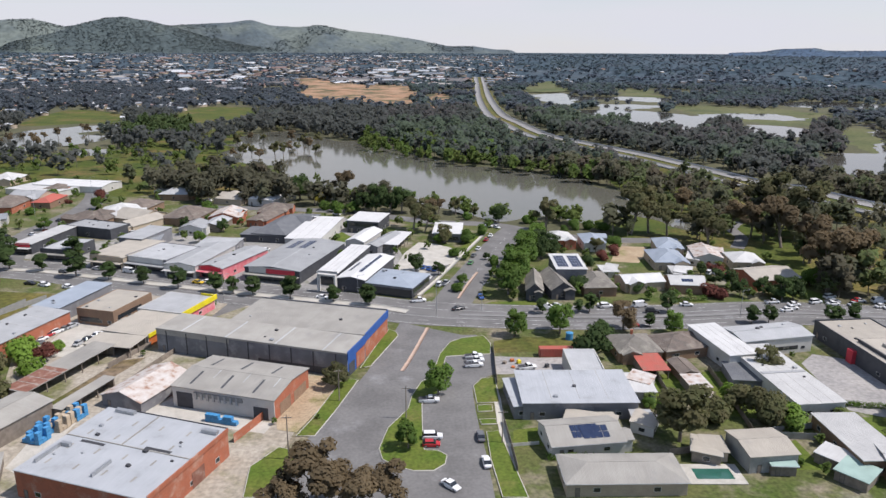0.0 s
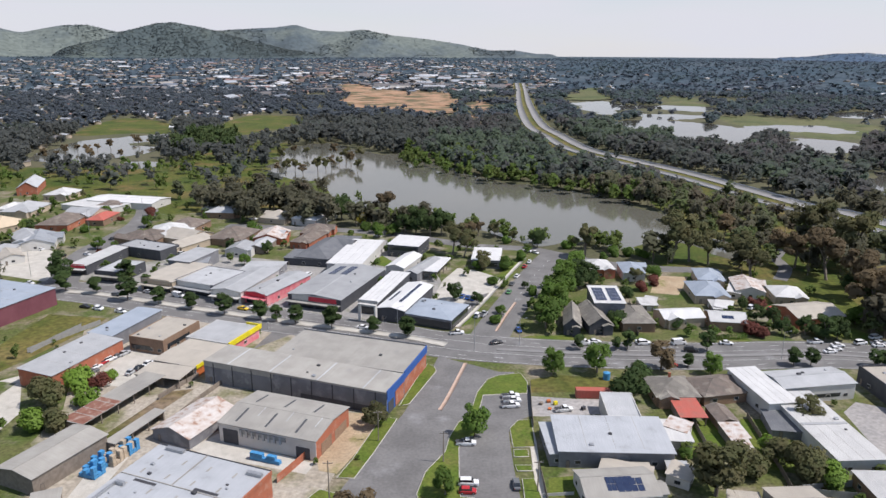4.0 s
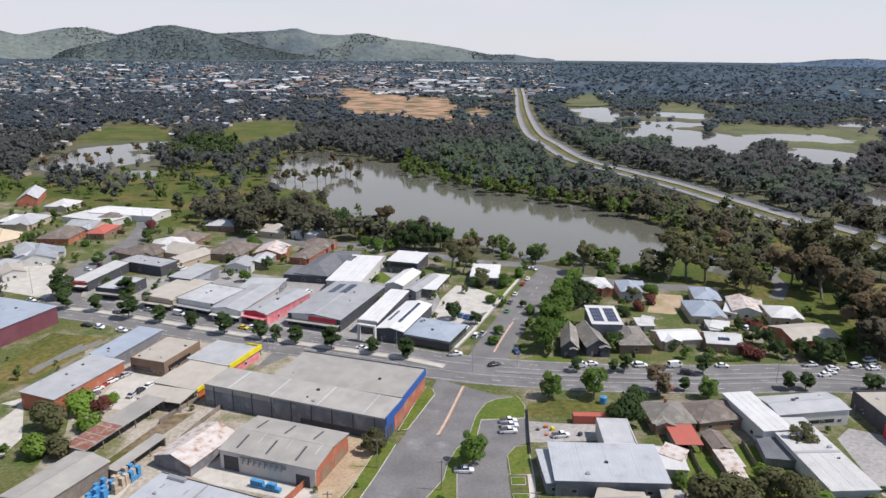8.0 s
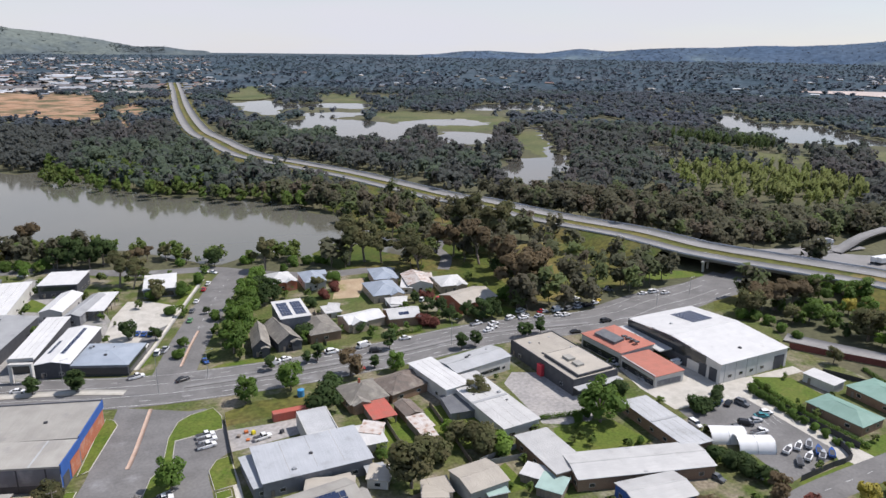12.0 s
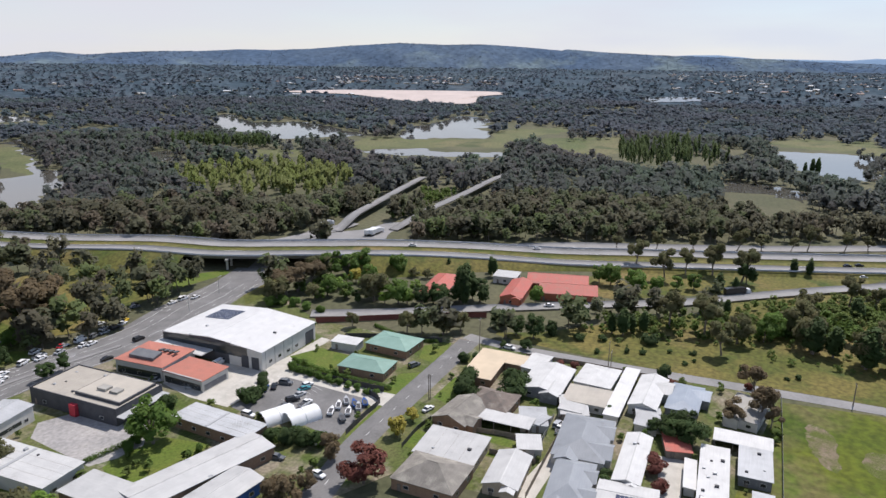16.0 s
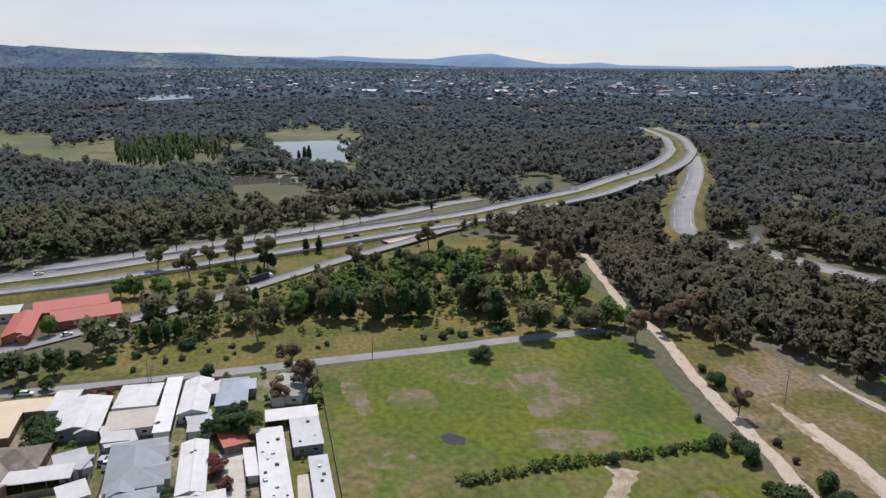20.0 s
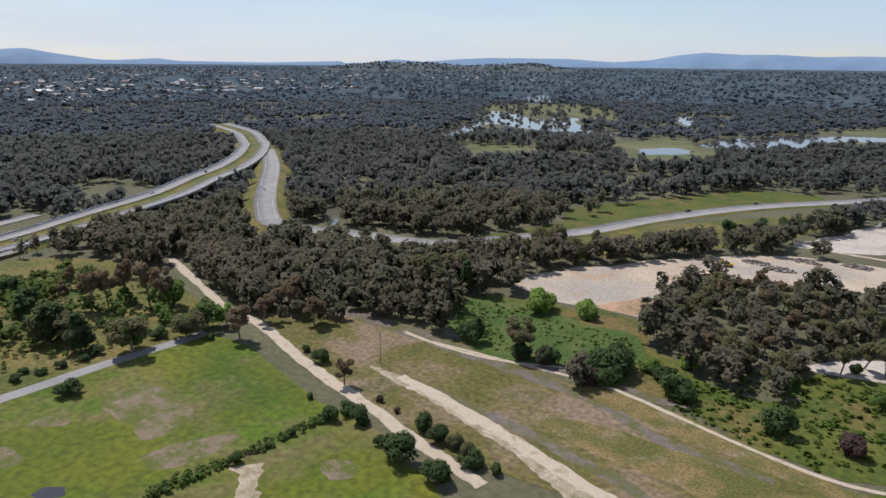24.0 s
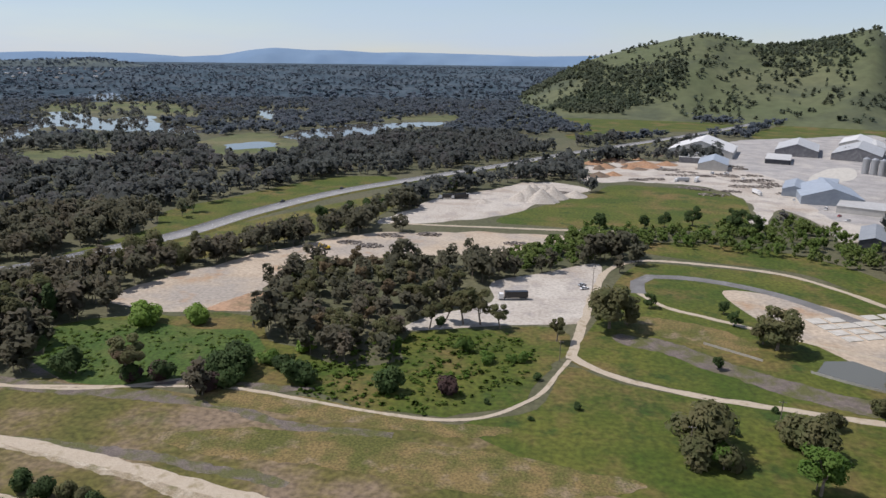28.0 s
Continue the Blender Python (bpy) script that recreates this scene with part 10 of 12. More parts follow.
for _x, _y, _h in ((-14.0, 115.7, 13.9), (-7.6, 116.1, 11.6), (-0.1, 117.3, 10.2), (-18.9, 116.9, 10.2),):
    tree(_x, _y, _h, "gum", "leaf_brown", 1.3)
for _x, _y, _h in ((136.1, 232.3, 7.6), (140.3, 226.7, 9.4), (145.0, 227.6, 8.5), (123.8, 244.5, 7.2), (127.8, 232.6, 7.0), (124.0, 257.4, 5.0), (141.2, 232.2, 8.1), (174.3, 270.1, 11.0),):
    tree(_x, _y, _h, "round", "leaf_dark", 1.0)
for _x, _y, _h in ((145.5, 112.0, 5.8), (145.0, 107.4, 6.2), (146.6, 103.5, 6.2), (147.7, 99.2, 5.4), (148.4, 107.3, 5.1), (160.5, 133.7, 6.7), (164.4, 132.8, 6.3), (170.0, 135.4, 5.6), (175.0, 138.4, 4.3), (146.6, 153.3, 6.3),):
    tree(_x, _y, _h, "bush", "leaf_dark", 1.0)
for _x, _y, _h in ((186.9, 135.0, 4.0), (185.6, 130.5, 4.0), (184.8, 126.5, 3.9), (184.2, 122.2, 3.9), (183.9, 118.3, 3.4), (183.0, 114.0, 3.4), (182.4, 110.1, 3.4), (181.9, 106.2, 3.4), (181.4, 102.4, 2.9), (181.5, 99.1, 2.9), (131.9, 127.7, 3.1), (123.8, 145.5, 4.0), (127.7, 146.1, 3.6),):
    tree(_x, _y, _h, "bush", "leaf_green", 0.9)
for _x, _y, _h in ((129.7, 142.0, 14.4), (177.0, 179.8, 4.7),):
    tree(_x, _y, _h, "round", "leaf_green", 1.1)
for _x, _y, _h in ((143.6, 92.5, 7.5), (128.6, 90.3, 5.4), (120.0, 93.2, 9.0), (122.7, 91.3, 7.2),):
    tree(_x, _y, _h, "round", "leaf_brown", 1.1)
for _x, _y, _h in ((137.1, 78.5, 11.3),):
    tree(_x, _y, _h, "round", "leaf_red", 1.2)
for _x, _y, _h in ((161.4, 81.2, 6.2), (171.5, 81.4, 4.7),):
    tree(_x, _y, _h, "round", "leaf_yellow", 1.1)
for _x, _y, _h in ((194.1, 74.0, 8.7), (202.0, 75.1, 8.1), (190.5, 68.8, 6.1), (217.5, 82.8, 4.9), (197.2, 58.8, 8.7), (201.7, 57.8, 7.5), (237.8, 65.3, 4.6), (236.7, 74.1, 3.3), (199.3, 27.2, 4.5),):
    tree(_x, _y, _h, "bush", "leaf_dark", 1.0)
for _x, _y, _h in ((196.4, 4.8, 8.8), (195.1, 8.5, 8.0), (231.9, 15.0, 6.2),):
    tree(_x, _y, _h, "round", "leaf_dark", 1.0)
for _x, _y, _h in ((191.5, 7.4, 8.3), (190.3, 2.2, 9.1), (192.8, 12.7, 6.0), (195.2, 5.5, 6.8),):
    tree(_x, _y, _h, "round", "leaf_dark", 1.2)
for _x, _y, _h in ((207.7, -8.2, 9.5), (214.4, -15.8, 12.7), (210.6, -18.4, 8.4), (232.2, -14.6, 12.2),):
    tree(_x, _y, _h, "gum", "leaf_brown", 1.1)
for _x, _y, _h in ((173.7, 10.4, 5.3), (164.9, 8.2, 4.8), (179.1, 11.6, 3.4), (228.8, 50.1, 3.1), (229.2, 45.1, 3.1), (236.9, -12.3, 3.1), (229.8, 11.6, 3.1),):
    tree(_x, _y, _h, "bush", "leaf_red", 1.1)
for _x, _y, _h in ((203.7, 59.7, 8.8), (200.3, 75.7, 5.1), (221.4, 79.1, 3.6), (161.1, 22.1, 4.0), (164.9, 21.9, 3.7), (206.6, 26.7, 2.9),):
    tree(_x, _y, _h, "bush", "leaf_dark", 1.0)
for _x, _y, _h in ((272.6, 104.3, 18.3), (279.1, 109.2, 16.0), (283.2, 104.3, 13.4), (271.3, 118.5, 10.0), (267.6, 121.1, 8.9), (319.3, 108.5, 10.6), (319.5, 106.3, 10.0), (344.1, 1.4, 9.5), (392.6, -40.1, 9.4), (391.8, -31.9, 8.0), (484.3, -131.4, 8.3),):
    tree(_x, _y, _h, "column", "leaf_dark", 1.0)
for _x, _y, _h in ((241.3, 172.3, 5.3), (239.2, 164.2, 5.2), (238.2, 156.8, 4.6), (240.7, 178.7, 5.9), (237.6, 181.6, 5.9),):
    tree(_x, _y, _h, "bush", "leaf_green", 1.0)
for _x, _y, _h in ((273.8, -50.1, 15.1), (274.4, -59.8, 14.0), (275.0, -69.9, 12.8), (282.7, -33.5, 14.9), (277.0, -92.9, 12.0), (271.8, -98.4, 13.5), (258.6, -99.4, 11.6), (275.0, -66.5, 11.7), (295.8, -29.3, 15.9), (277.8, -7.7, 12.6),):
    tree(_x, _y, _h, "round", "leaf_gum", 1.0)
for _x, _y, _h in ((243.5, -111.3, 10.8), (241.7, -132.3, 9.0), (244.1, -143.2, 12.8), (240.2, -149.2, 10.2), (277.2, -147.2, 12.7), (266.1, -135.6, 8.0),):
    tree(_x, _y, _h, "round", "leaf_green", 1.1)
for _x, _y, _h in ((222.3, -143.6, 15.0), (214.1, -173.3, 13.0), (163.7, -144.8, 9.8), (132.9, -203.4, 12.8), (232.2, -161.4, 12.7), (234.1, -177.9, 15.7),):
    tree(_x, _y, _h, "gum", "leaf_brown", 1.1)
for _x, _y, _h in ((183.7, -152.2, 6.8), (194.8, -154.1, 3.7), (149.3, -125.5, 6.0), (140.4, -130.7, 7.1), (148.1, -131.7, 5.6), (117.4, -123.6, 9.7), (125.4, -141.6, 5.5), (116.1, -138.6, 5.8), (101.5, -134.4, 6.3), (93.9, -136.1, 4.1), (103.0, -123.4, 8.4), (150.6, -94.2, 4.2), (150.4, -112.8, 2.7), (164.5, -131.0, 2.9), (128.1, -126.3, 3.8), (225.8, -82.1, 3.2),):
    tree(_x, _y, _h, "bush", "leaf_dark", 1.0)
for _x, _y, _h in ((136.6, -259.0, 9.4), (154.4, -251.7, 12.1),):
    tree(_x, _y, _h, "bush", "leaf_bright", 1.0)
for _x, _y, _h in ((153.1, -204.2, 10.9), (193.1, -247.5, 16.6), (194.1, -239.2, 13.6),):
    tree(_x, _y, _h, "column", "leaf_dark", 1.3)
for _x, _y, _h in ((122.1, -203.9, 9.0), (103.8, -200.4, 7.4), (146.4, -144.2, 2.9), (136.8, -142.4, 2.4),):
    tree(_x, _y, _h, "bush", "leaf_purple", 1.0)
for _x, _y, _h in ((102.9, -208.5, 12.4), (100.9, -218.3, 12.2), (97.7, -205.8, 6.6), (131.7, -201.9, 6.8),):
    tree(_x, _y, _h, "bush", "leaf_dark", 1.0)
for _x, _y, _h in ((154.0, -249.1, 11.5), (133.6, -254.4, 9.8), (81.6, -235.0, 8.3), (115.3, -318.6, 7.0), (90.7, -224.3, 5.5),):
    tree(_x, _y, _h, "bush", "leaf_bright", 1.0)
for _x, _y, _h in ((91.3, -223.2, 6.8), (23.2, -244.6, 6.4), (14.0, -235.8, 5.8), (0.8, -238.9, 5.0), (4.9, -238.2, 4.0), (48.5, -241.5, 6.9), (67.5, -274.8, 5.1), (69.2, -249.2, 5.7),):
    tree(_x, _y, _h, "bush", "leaf_green", 1.0)
for _x, _y, _h in ((154.5, -203.5, 10.4), (98.0, -211.7, 13.3), (97.2, -203.1, 8.7), (75.0, -209.2, 11.2), (43.7, -208.3, 11.3), (-4.4, -224.6, 3.5), (84.0, -220.5, 7.6), (121.5, -203.5, 8.1), (35.3, -270.2, 4.9),):
    tree(_x, _y, _h, "bush", "leaf_dark", 1.0)
for _x, _y, _h in ((103.1, -198.8, 8.6), (24.1, -209.4, 8.3), (132.2, -202.6, 6.8),):
    tree(_x, _y, _h, "bush", "leaf_purple", 1.1)
for _x, _y, _h in ((132.2, -204.4, 16.0), (-11.8, -259.8, 10.0), (39.2, -265.1, 12.2), (26.1, -271.8, 16.3), (19.1, -272.9, 14.9), (10.8, -269.8, 10.8), (204.7, -251.7, 19.8), (196.4, -228.2, 24.0), (72.4, -248.7, 9.5),):
    tree(_x, _y, _h, "gum", "leaf_gum", 1.1)
for _x, _y, _h in ((-33.5, -277.2, 20.1), (-95.4, -265.1, 18.2), (-41.4, -283.1, 12.8), (-91.7, -270.1, 10.2),):
    tree(_x, _y, _h, "round", "leaf_gum", 1.2)
for _x, _y, _h in ((-53.9, -306.1, 7.1), (-85.7, -288.5, 6.9), (-84.7, -303.3, 6.1), (-97.0, -273.8, 7.8), (-68.4, -242.8, 5.1),):
    tree(_x, _y, _h, "round", "leaf_dark", 1.0)
for _x, _y, _h in ((-51.1, -184.8, 18.1), (-47.7, -177.7, 11.6), (-56.1, -177.0, 9.7), (-82.1, -189.6, 14.8), (-77.5, -194.1, 10.8), (-92.2, -204.5, 6.5), (-111.6, -216.3, 7.3),):
    tree(_x, _y, _h, "bush", "leaf_gum", 1.0)
for _x, _y, _h in ((-76.3, -168.3, 14.7), (-54.6, -176.8, 7.7),):
    tree(_x, _y, _h, "round", "leaf_green", 1.1)
for _x, _y, _h in ((145.0, -461.5, 10.4), (127.7, -472.3, 12.1), (119.7, -489.6, 9.1), (112.3, -503.5, 9.3), (104.9, -509.2, 9.4), (154.5, -425.2, 9.8), (68.2, -576.6, 13.2), (93.9, -520.2, 8.7), (88.4, -539.7, 9.0),):
    tree(_x, _y, _h, "bush", "leaf_dark", 0.85)
for _x, _y, _h in ((216.3, -307.6, 16.7), (213.2, -322.0, 13.8), (207.0, -332.6, 16.6), (200.0, -337.1, 18.6), (183.1, -329.4, 15.4), (194.0, -373.0, 10.6), (172.7, -353.4, 12.0), (167.6, -363.9, 14.2), (163.2, -377.3, 14.5), (183.5, -342.3, 13.2), (217.7, -300.8, 12.7),):
    tree(_x, _y, _h, "bush", "leaf_gum", 0.8)
for _x, _y, _h in ((-16.9, -205.0, 3.3), (-62.5, -196.5, 2.9), (11.6, -204.3, 2.5), (39.0, -203.8, 2.1), (-2.8, -195.6, 2.0), (-78.6, -212.9, 2.6), (124.3, -140.7, 7.0), (116.4, -138.8, 6.9),):
    tree(_x, _y, _h, "bush", "leaf_dark", 1.0)
for _x, _y, _h in ((110.6, -139.2, 5.7), (105.1, -137.7, 5.3),):
    tree(_x, _y, _h, "bush", "leaf_gum", 1.0)
for _x, _y, _h in ((-73.0, -463.2, 9.3), (-86.8, -470.7, 10.3), (-106.3, -477.7, 13.7), (-43.4, -457.6, 11.4), (-130.6, -466.0, 16.0), (-137.3, -452.0, 15.6),):
    tree(_x, _y, _h, "round", "leaf_dark", 1.0)
for _x, _y, _h in ((-342.8, 654.7, 8), (-345.2, 676, 11.1), (-345, 699, 8.2), (-322, 670.4, 11.3), (-325.5, 700.5, 8.4), (-320, 717, 11.5), (-322.6, 779.4, 8.6), (-302.3, 744, 11.7), (-293.8, 753.6, 8.8), (-302.4, 637.2, 11.9), (-285.1, 658.8, 9), (-346.4, 640.8, 12.1), (-291.4, 772.3, 9.2)):
    tree(_x, _y, _h, "gum", "leaf_brown", 1.1, label="brownish gum standing in flood water")
for _i, (_x, _y, _h) in enumerate(((-123.7, 578.2, 9), (-117, 573.4, 12.7), (-110.6, 584.5, 11.4), (-100.3, 564.1, 10.1), (-90.8, 580.4, 13.8), (-84.9, 586.1, 12.5), (-82.4, 603.1, 11.2), (-76.2, 609.3, 9.9), (-73.4, 637, 13.6), (-67.6, 621.9, 12.3), (-59.2, 587.8, 11), (-114.4, 671.1, 9.7), (-89.5, 672.9, 13.4), (-62.8, 657.5, 12.1), (-109.8, 733.1, 10.8), (-130.5, 684.4, 9.5), (-133.3, 642.6, 13.2))):
    tree(_x, _y, _h, "gum", "leaf_gum" if _i % 3 else "leaf_brown", 1.0, label="grey-green gum standing in flood water")
for _x, _y, _h in ((750.4, -64.0, 18.2), (751.1, -68.8, 19.4), (749.6, -58.0, 14.5),):
    tree(_x, _y, _h, "column", "leaf_dark", 1.0)


# ---- far suburbs ----
def far_houses(name, xy, size, label, seed):
    """Small houses with gable roofs that nobody could count: walls and roofs in two meshes."""
    rng = np.random.default_rng(seed)
    n = len(xy)
    a = rng.uniform(0, 6.28, n)
    w, d, h = size * rng.uniform(0.8, 1.7, n), size * rng.uniform(0.5, 0.8, n), rng.uniform(2.8, 4.5, n)
    V, W = [], []
    far = np.hypot(xy[:, 0], xy[:, 1])
    k = np.clip(104 / depression(far) / far, 1, 4) ** -0.8
    w, d, h, z0 = w * k, d * k, h * k, plain_z(far)
    for i in range(n):
        c, s = math.cos(a[i]), math.sin(a[i])
        P = lambda x, y, z: (xy[i, 0] + x * c - y * s, xy[i, 1] + x * s + y * c, z + z0[i])
        x, y, e = w[i] / 2, d[i] / 2, 0.5
        r = h[i] + d[i] * 0.18
        W += [P(-x, -y, 0), P(x, -y, 0), P(x, y, 0), P(-x, y, 0), P(-x, -y, h[i]), P(x, -y, h[i]), P(x, y, h[i]), P(-x, y, h[i])]
        V += [P(-x - e, -y - e, h[i]), P(x + e, -y - e, h[i]), P(x + e, 0, r), P(-x - e, 0, r), P(x + e, y + e, h[i]), P(-x - e, y + e, h[i])]
    k = np.arange(n)[:, None, None]
    FW_ = (np.array([(0, 1, 5, 4), (1, 2, 6, 5), (2, 3, 7, 6), (3, 0, 4, 7)])[None] + k * 8).reshape(-1, 4)
    FR = (np.array([(0, 1, 2, 3), (3, 2, 4, 5)])[None] + k * 6).reshape(-1, 4)
    e = link(name, np_mesh(name, W, FW_, M["brick_cream"]))
    link("roofs", np_mesh("roofs", V, FR, M["roof_mixed"]), e)
    return tagged(e, label, "houses", kind="stuff")


_rng = np.random.default_rng(12)
_xy = np.vstack([scatter(_rng, 950, 1700, -42, -11, 35), scatter(_rng, 520, 950, -42, -22, 32)])
_xy = _xy[free_of(_xy)]
far_houses("suburb_near", _xy, 13, "suburb of small houses among trees", 1)
_xy = np.vstack([scatter(_rng, 1700, 2900, -42, 10, 38), scatter(_rng, 1700, 2400, 10, 60, 110)])
far_houses("suburb_far", _xy[free_of(_xy)], 19, "distant suburb of pale roofs among trees", 2)
_xy = np.vstack([scatter(_rng, 1500, 2900, -40, 6, 170), scatter(_rng, 1900, 2300, -16, 6, 70)])
far_houses("sheds_far", _xy[free_of(_xy)], 44, "large pale works sheds in a distant suburb", 4)
_xy = np.vstack([scatter(_rng, 2150, 2900, 84, 134, 58), scatter(_rng, 1900, 2200, 104, 124, 95), scatter(_rng, 2400, 2900, 130, 148, 75), scatter(_rng, 2250, 2500, 58, 72, 34)])
far_houses("town_far", _xy, 17, "distant town of pale roofs beyond the woods", 3)
_xy = scatter(_rng, 2050, 2450, 100, 128, 150)
far_houses("town_sheds", _xy, 40, "large pale sheds in a distant town", 6)


def hill_trees(hill, n, h, label, seed, clump=170.0, stray=0.12, leaf="wood_hill"):
    """Trees standing in clumps on a hill's faces."""
    rng = np.random.default_rng(seed)
    co = np.empty(len(hill.data.vertices) * 3, np.float32)
    hill.data.vertices.foreach_get("co", co)
    co = co.reshape(-1, 3)
    quad = np.empty(len(hill.data.loops), np.int32)
    hill.data.loops.foreach_get("vertex_index", quad)
    quad = quad.reshape(-1, 4)
    q = quad[rng.integers(0, len(quad), n * 4)]
    a, b = rng.uniform(size=(2, len(q), 1))
    p = (co[q[:, 0]] * (1 - a) + co[q[:, 1]] * a) * (1 - b) + (co[q[:, 3]] * (1 - a) + co[q[:, 2]] * a) * b
    p = p[p[:, 2] > 6 + plain_z(np.hypot(p[:, 0], p[:, 1]))]
    p = p[(field_noise(p[:, :2], clump, 4.4) > 0.06) | (rng.uniform(size=len(p)) < stray)][:n]
    return woods("hill_trees", p[:, :2], rng.uniform(0.6, 1.2, len(p)) * h, 10 if h > 6 else 6, M[leaf], label, 1.3 if h > 6 else 2.2, seed, base=p[:, 2] - 1, soft=0.7)


hill_trees(HILLS["hill_near"], 3000, 9.5, "dark trees in clumps on a green hill", 41, 280.0, 0.05, leaf="wood_slope")
hill_trees(HILLS["hill_near"], 900, 9.0, "small groups of trees between hill paddocks", 77, 55.0, 0.0, leaf="wood_slope")
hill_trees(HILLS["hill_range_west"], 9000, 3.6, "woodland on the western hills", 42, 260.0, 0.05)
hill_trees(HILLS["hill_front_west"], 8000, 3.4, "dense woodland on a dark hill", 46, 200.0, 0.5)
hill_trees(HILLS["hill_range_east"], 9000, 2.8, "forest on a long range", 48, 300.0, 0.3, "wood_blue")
hill_trees(HILLS["hill_knob"], 2600, 8, "woodland on a low knoll", 43, 120.0, 0.4, "wood_dist")



# ---- vehicles ----
def loft(sections):
    """A shell through closed rings of equal count, with end caps."""
    n = len(sections[0])
    v = [p for s in sections for p in s]
    bm = bmesh.new()
    vs = [bm.verts.new(p) for p in v]
    for k in range(len(sections) - 1):
        for i in range(n):
            j = (i + 1) % n
            bm.faces.new((vs[k * n + i], vs[k * n + j], vs[(k + 1) * n + j], vs[(k + 1) * n + i]))
    bm.faces.new(vs[:n][::-1])
    bm.faces.new(vs[-n:])
    bmesh.ops.recalc_face_normals(bm, faces=bm.faces[:])
    return bm


def ring(x, w, z0, z1, r=0.12):
    return [(x, -w, z0), (x, w, z0), (x, w, z1 - r), (x, w - r, z1), (x, -w + r, z1), (x, -w, z1 - r)]


SHAPES = dict(
    sedan=(4.6, 0.88, ((0, .55, .62), (.03, .30, .78), (.28, .24, .93), (.75, .24, .98), (.97, .3, .9), (1, .5, .7)), ((.27, .93, .93), (.40, .93, 1.42), (.70, .93, 1.42), (.86, .93, .96))),
    hatch=(4.1, 0.86, ((0, .55, .65), (.03, .30, .82), (.26, .24, .97), (.8, .24, 1.0), (.98, .3, .95), (1, .5, .7)), ((.24, .95, .95), (.38, .95, 1.48), (.84, .95, 1.48), (.97, .95, 1.0))),
    suv=(4.8, 0.94, ((0, .6, .75), (.03, .36, .98), (.27, .3, 1.1), (.8, .3, 1.12), (.98, .36, 1.08), (1, .6, .8)), ((.25, 1.06, 1.06), (.36, 1.06, 1.76), (.90, 1.06, 1.76), (.99, 1.06, 1.12))),
    ute=(5.3, 0.94, ((0, .6, .75), (.03, .36, .98), (.24, .3, 1.08), (.6, .3, 1.08), (.98, .36, 1.06), (1, .6, .8)), ((.23, 1.05, 1.05), (.32, 1.05, 1.70), (.54, 1.05, 1.70), (.60, 1.05, 1.10))),
    van=(5.2, 0.98, ((0, .5, .8), (.02, .34, 1.1), (.14, .28, 1.3), (.9, .28, 1.3), (.99, .34, 1.3), (1, .5, .9)), ((.10, 1.25, 1.25), (.22, 1.25, 2.1), (.96, 1.25, 2.15), (1, 1.25, 1.3))),
)
CARS = {}


def wheel_meshes(r, w):
    out = []
    for rr, ww, m in ((r, w, "rubber"), (r * 0.6, w + 0.04, "metal")):
        bm = bmesh.new()
        bmesh.ops.create_cone(bm, cap_ends=True, segments=12, radius1=rr, radius2=rr, depth=ww, matrix=Matrix.Rotation(math.pi / 2, 4, "X"))
        me = bpy.data.meshes.new("tyre" if m == "rubber" else "rim")
        bm.to_mesh(me)
        bm.free()
        me.materials.append(M[m])
        out.append(me)
    return out


TYRE, RIM = wheel_meshes(0.34, 0.22)
PAINT_WORDS = dict(white="white", silver="silver", grey="dark grey", black="black", red="red", blue="blue", yellow="yellow", teal="teal", green="pale green")


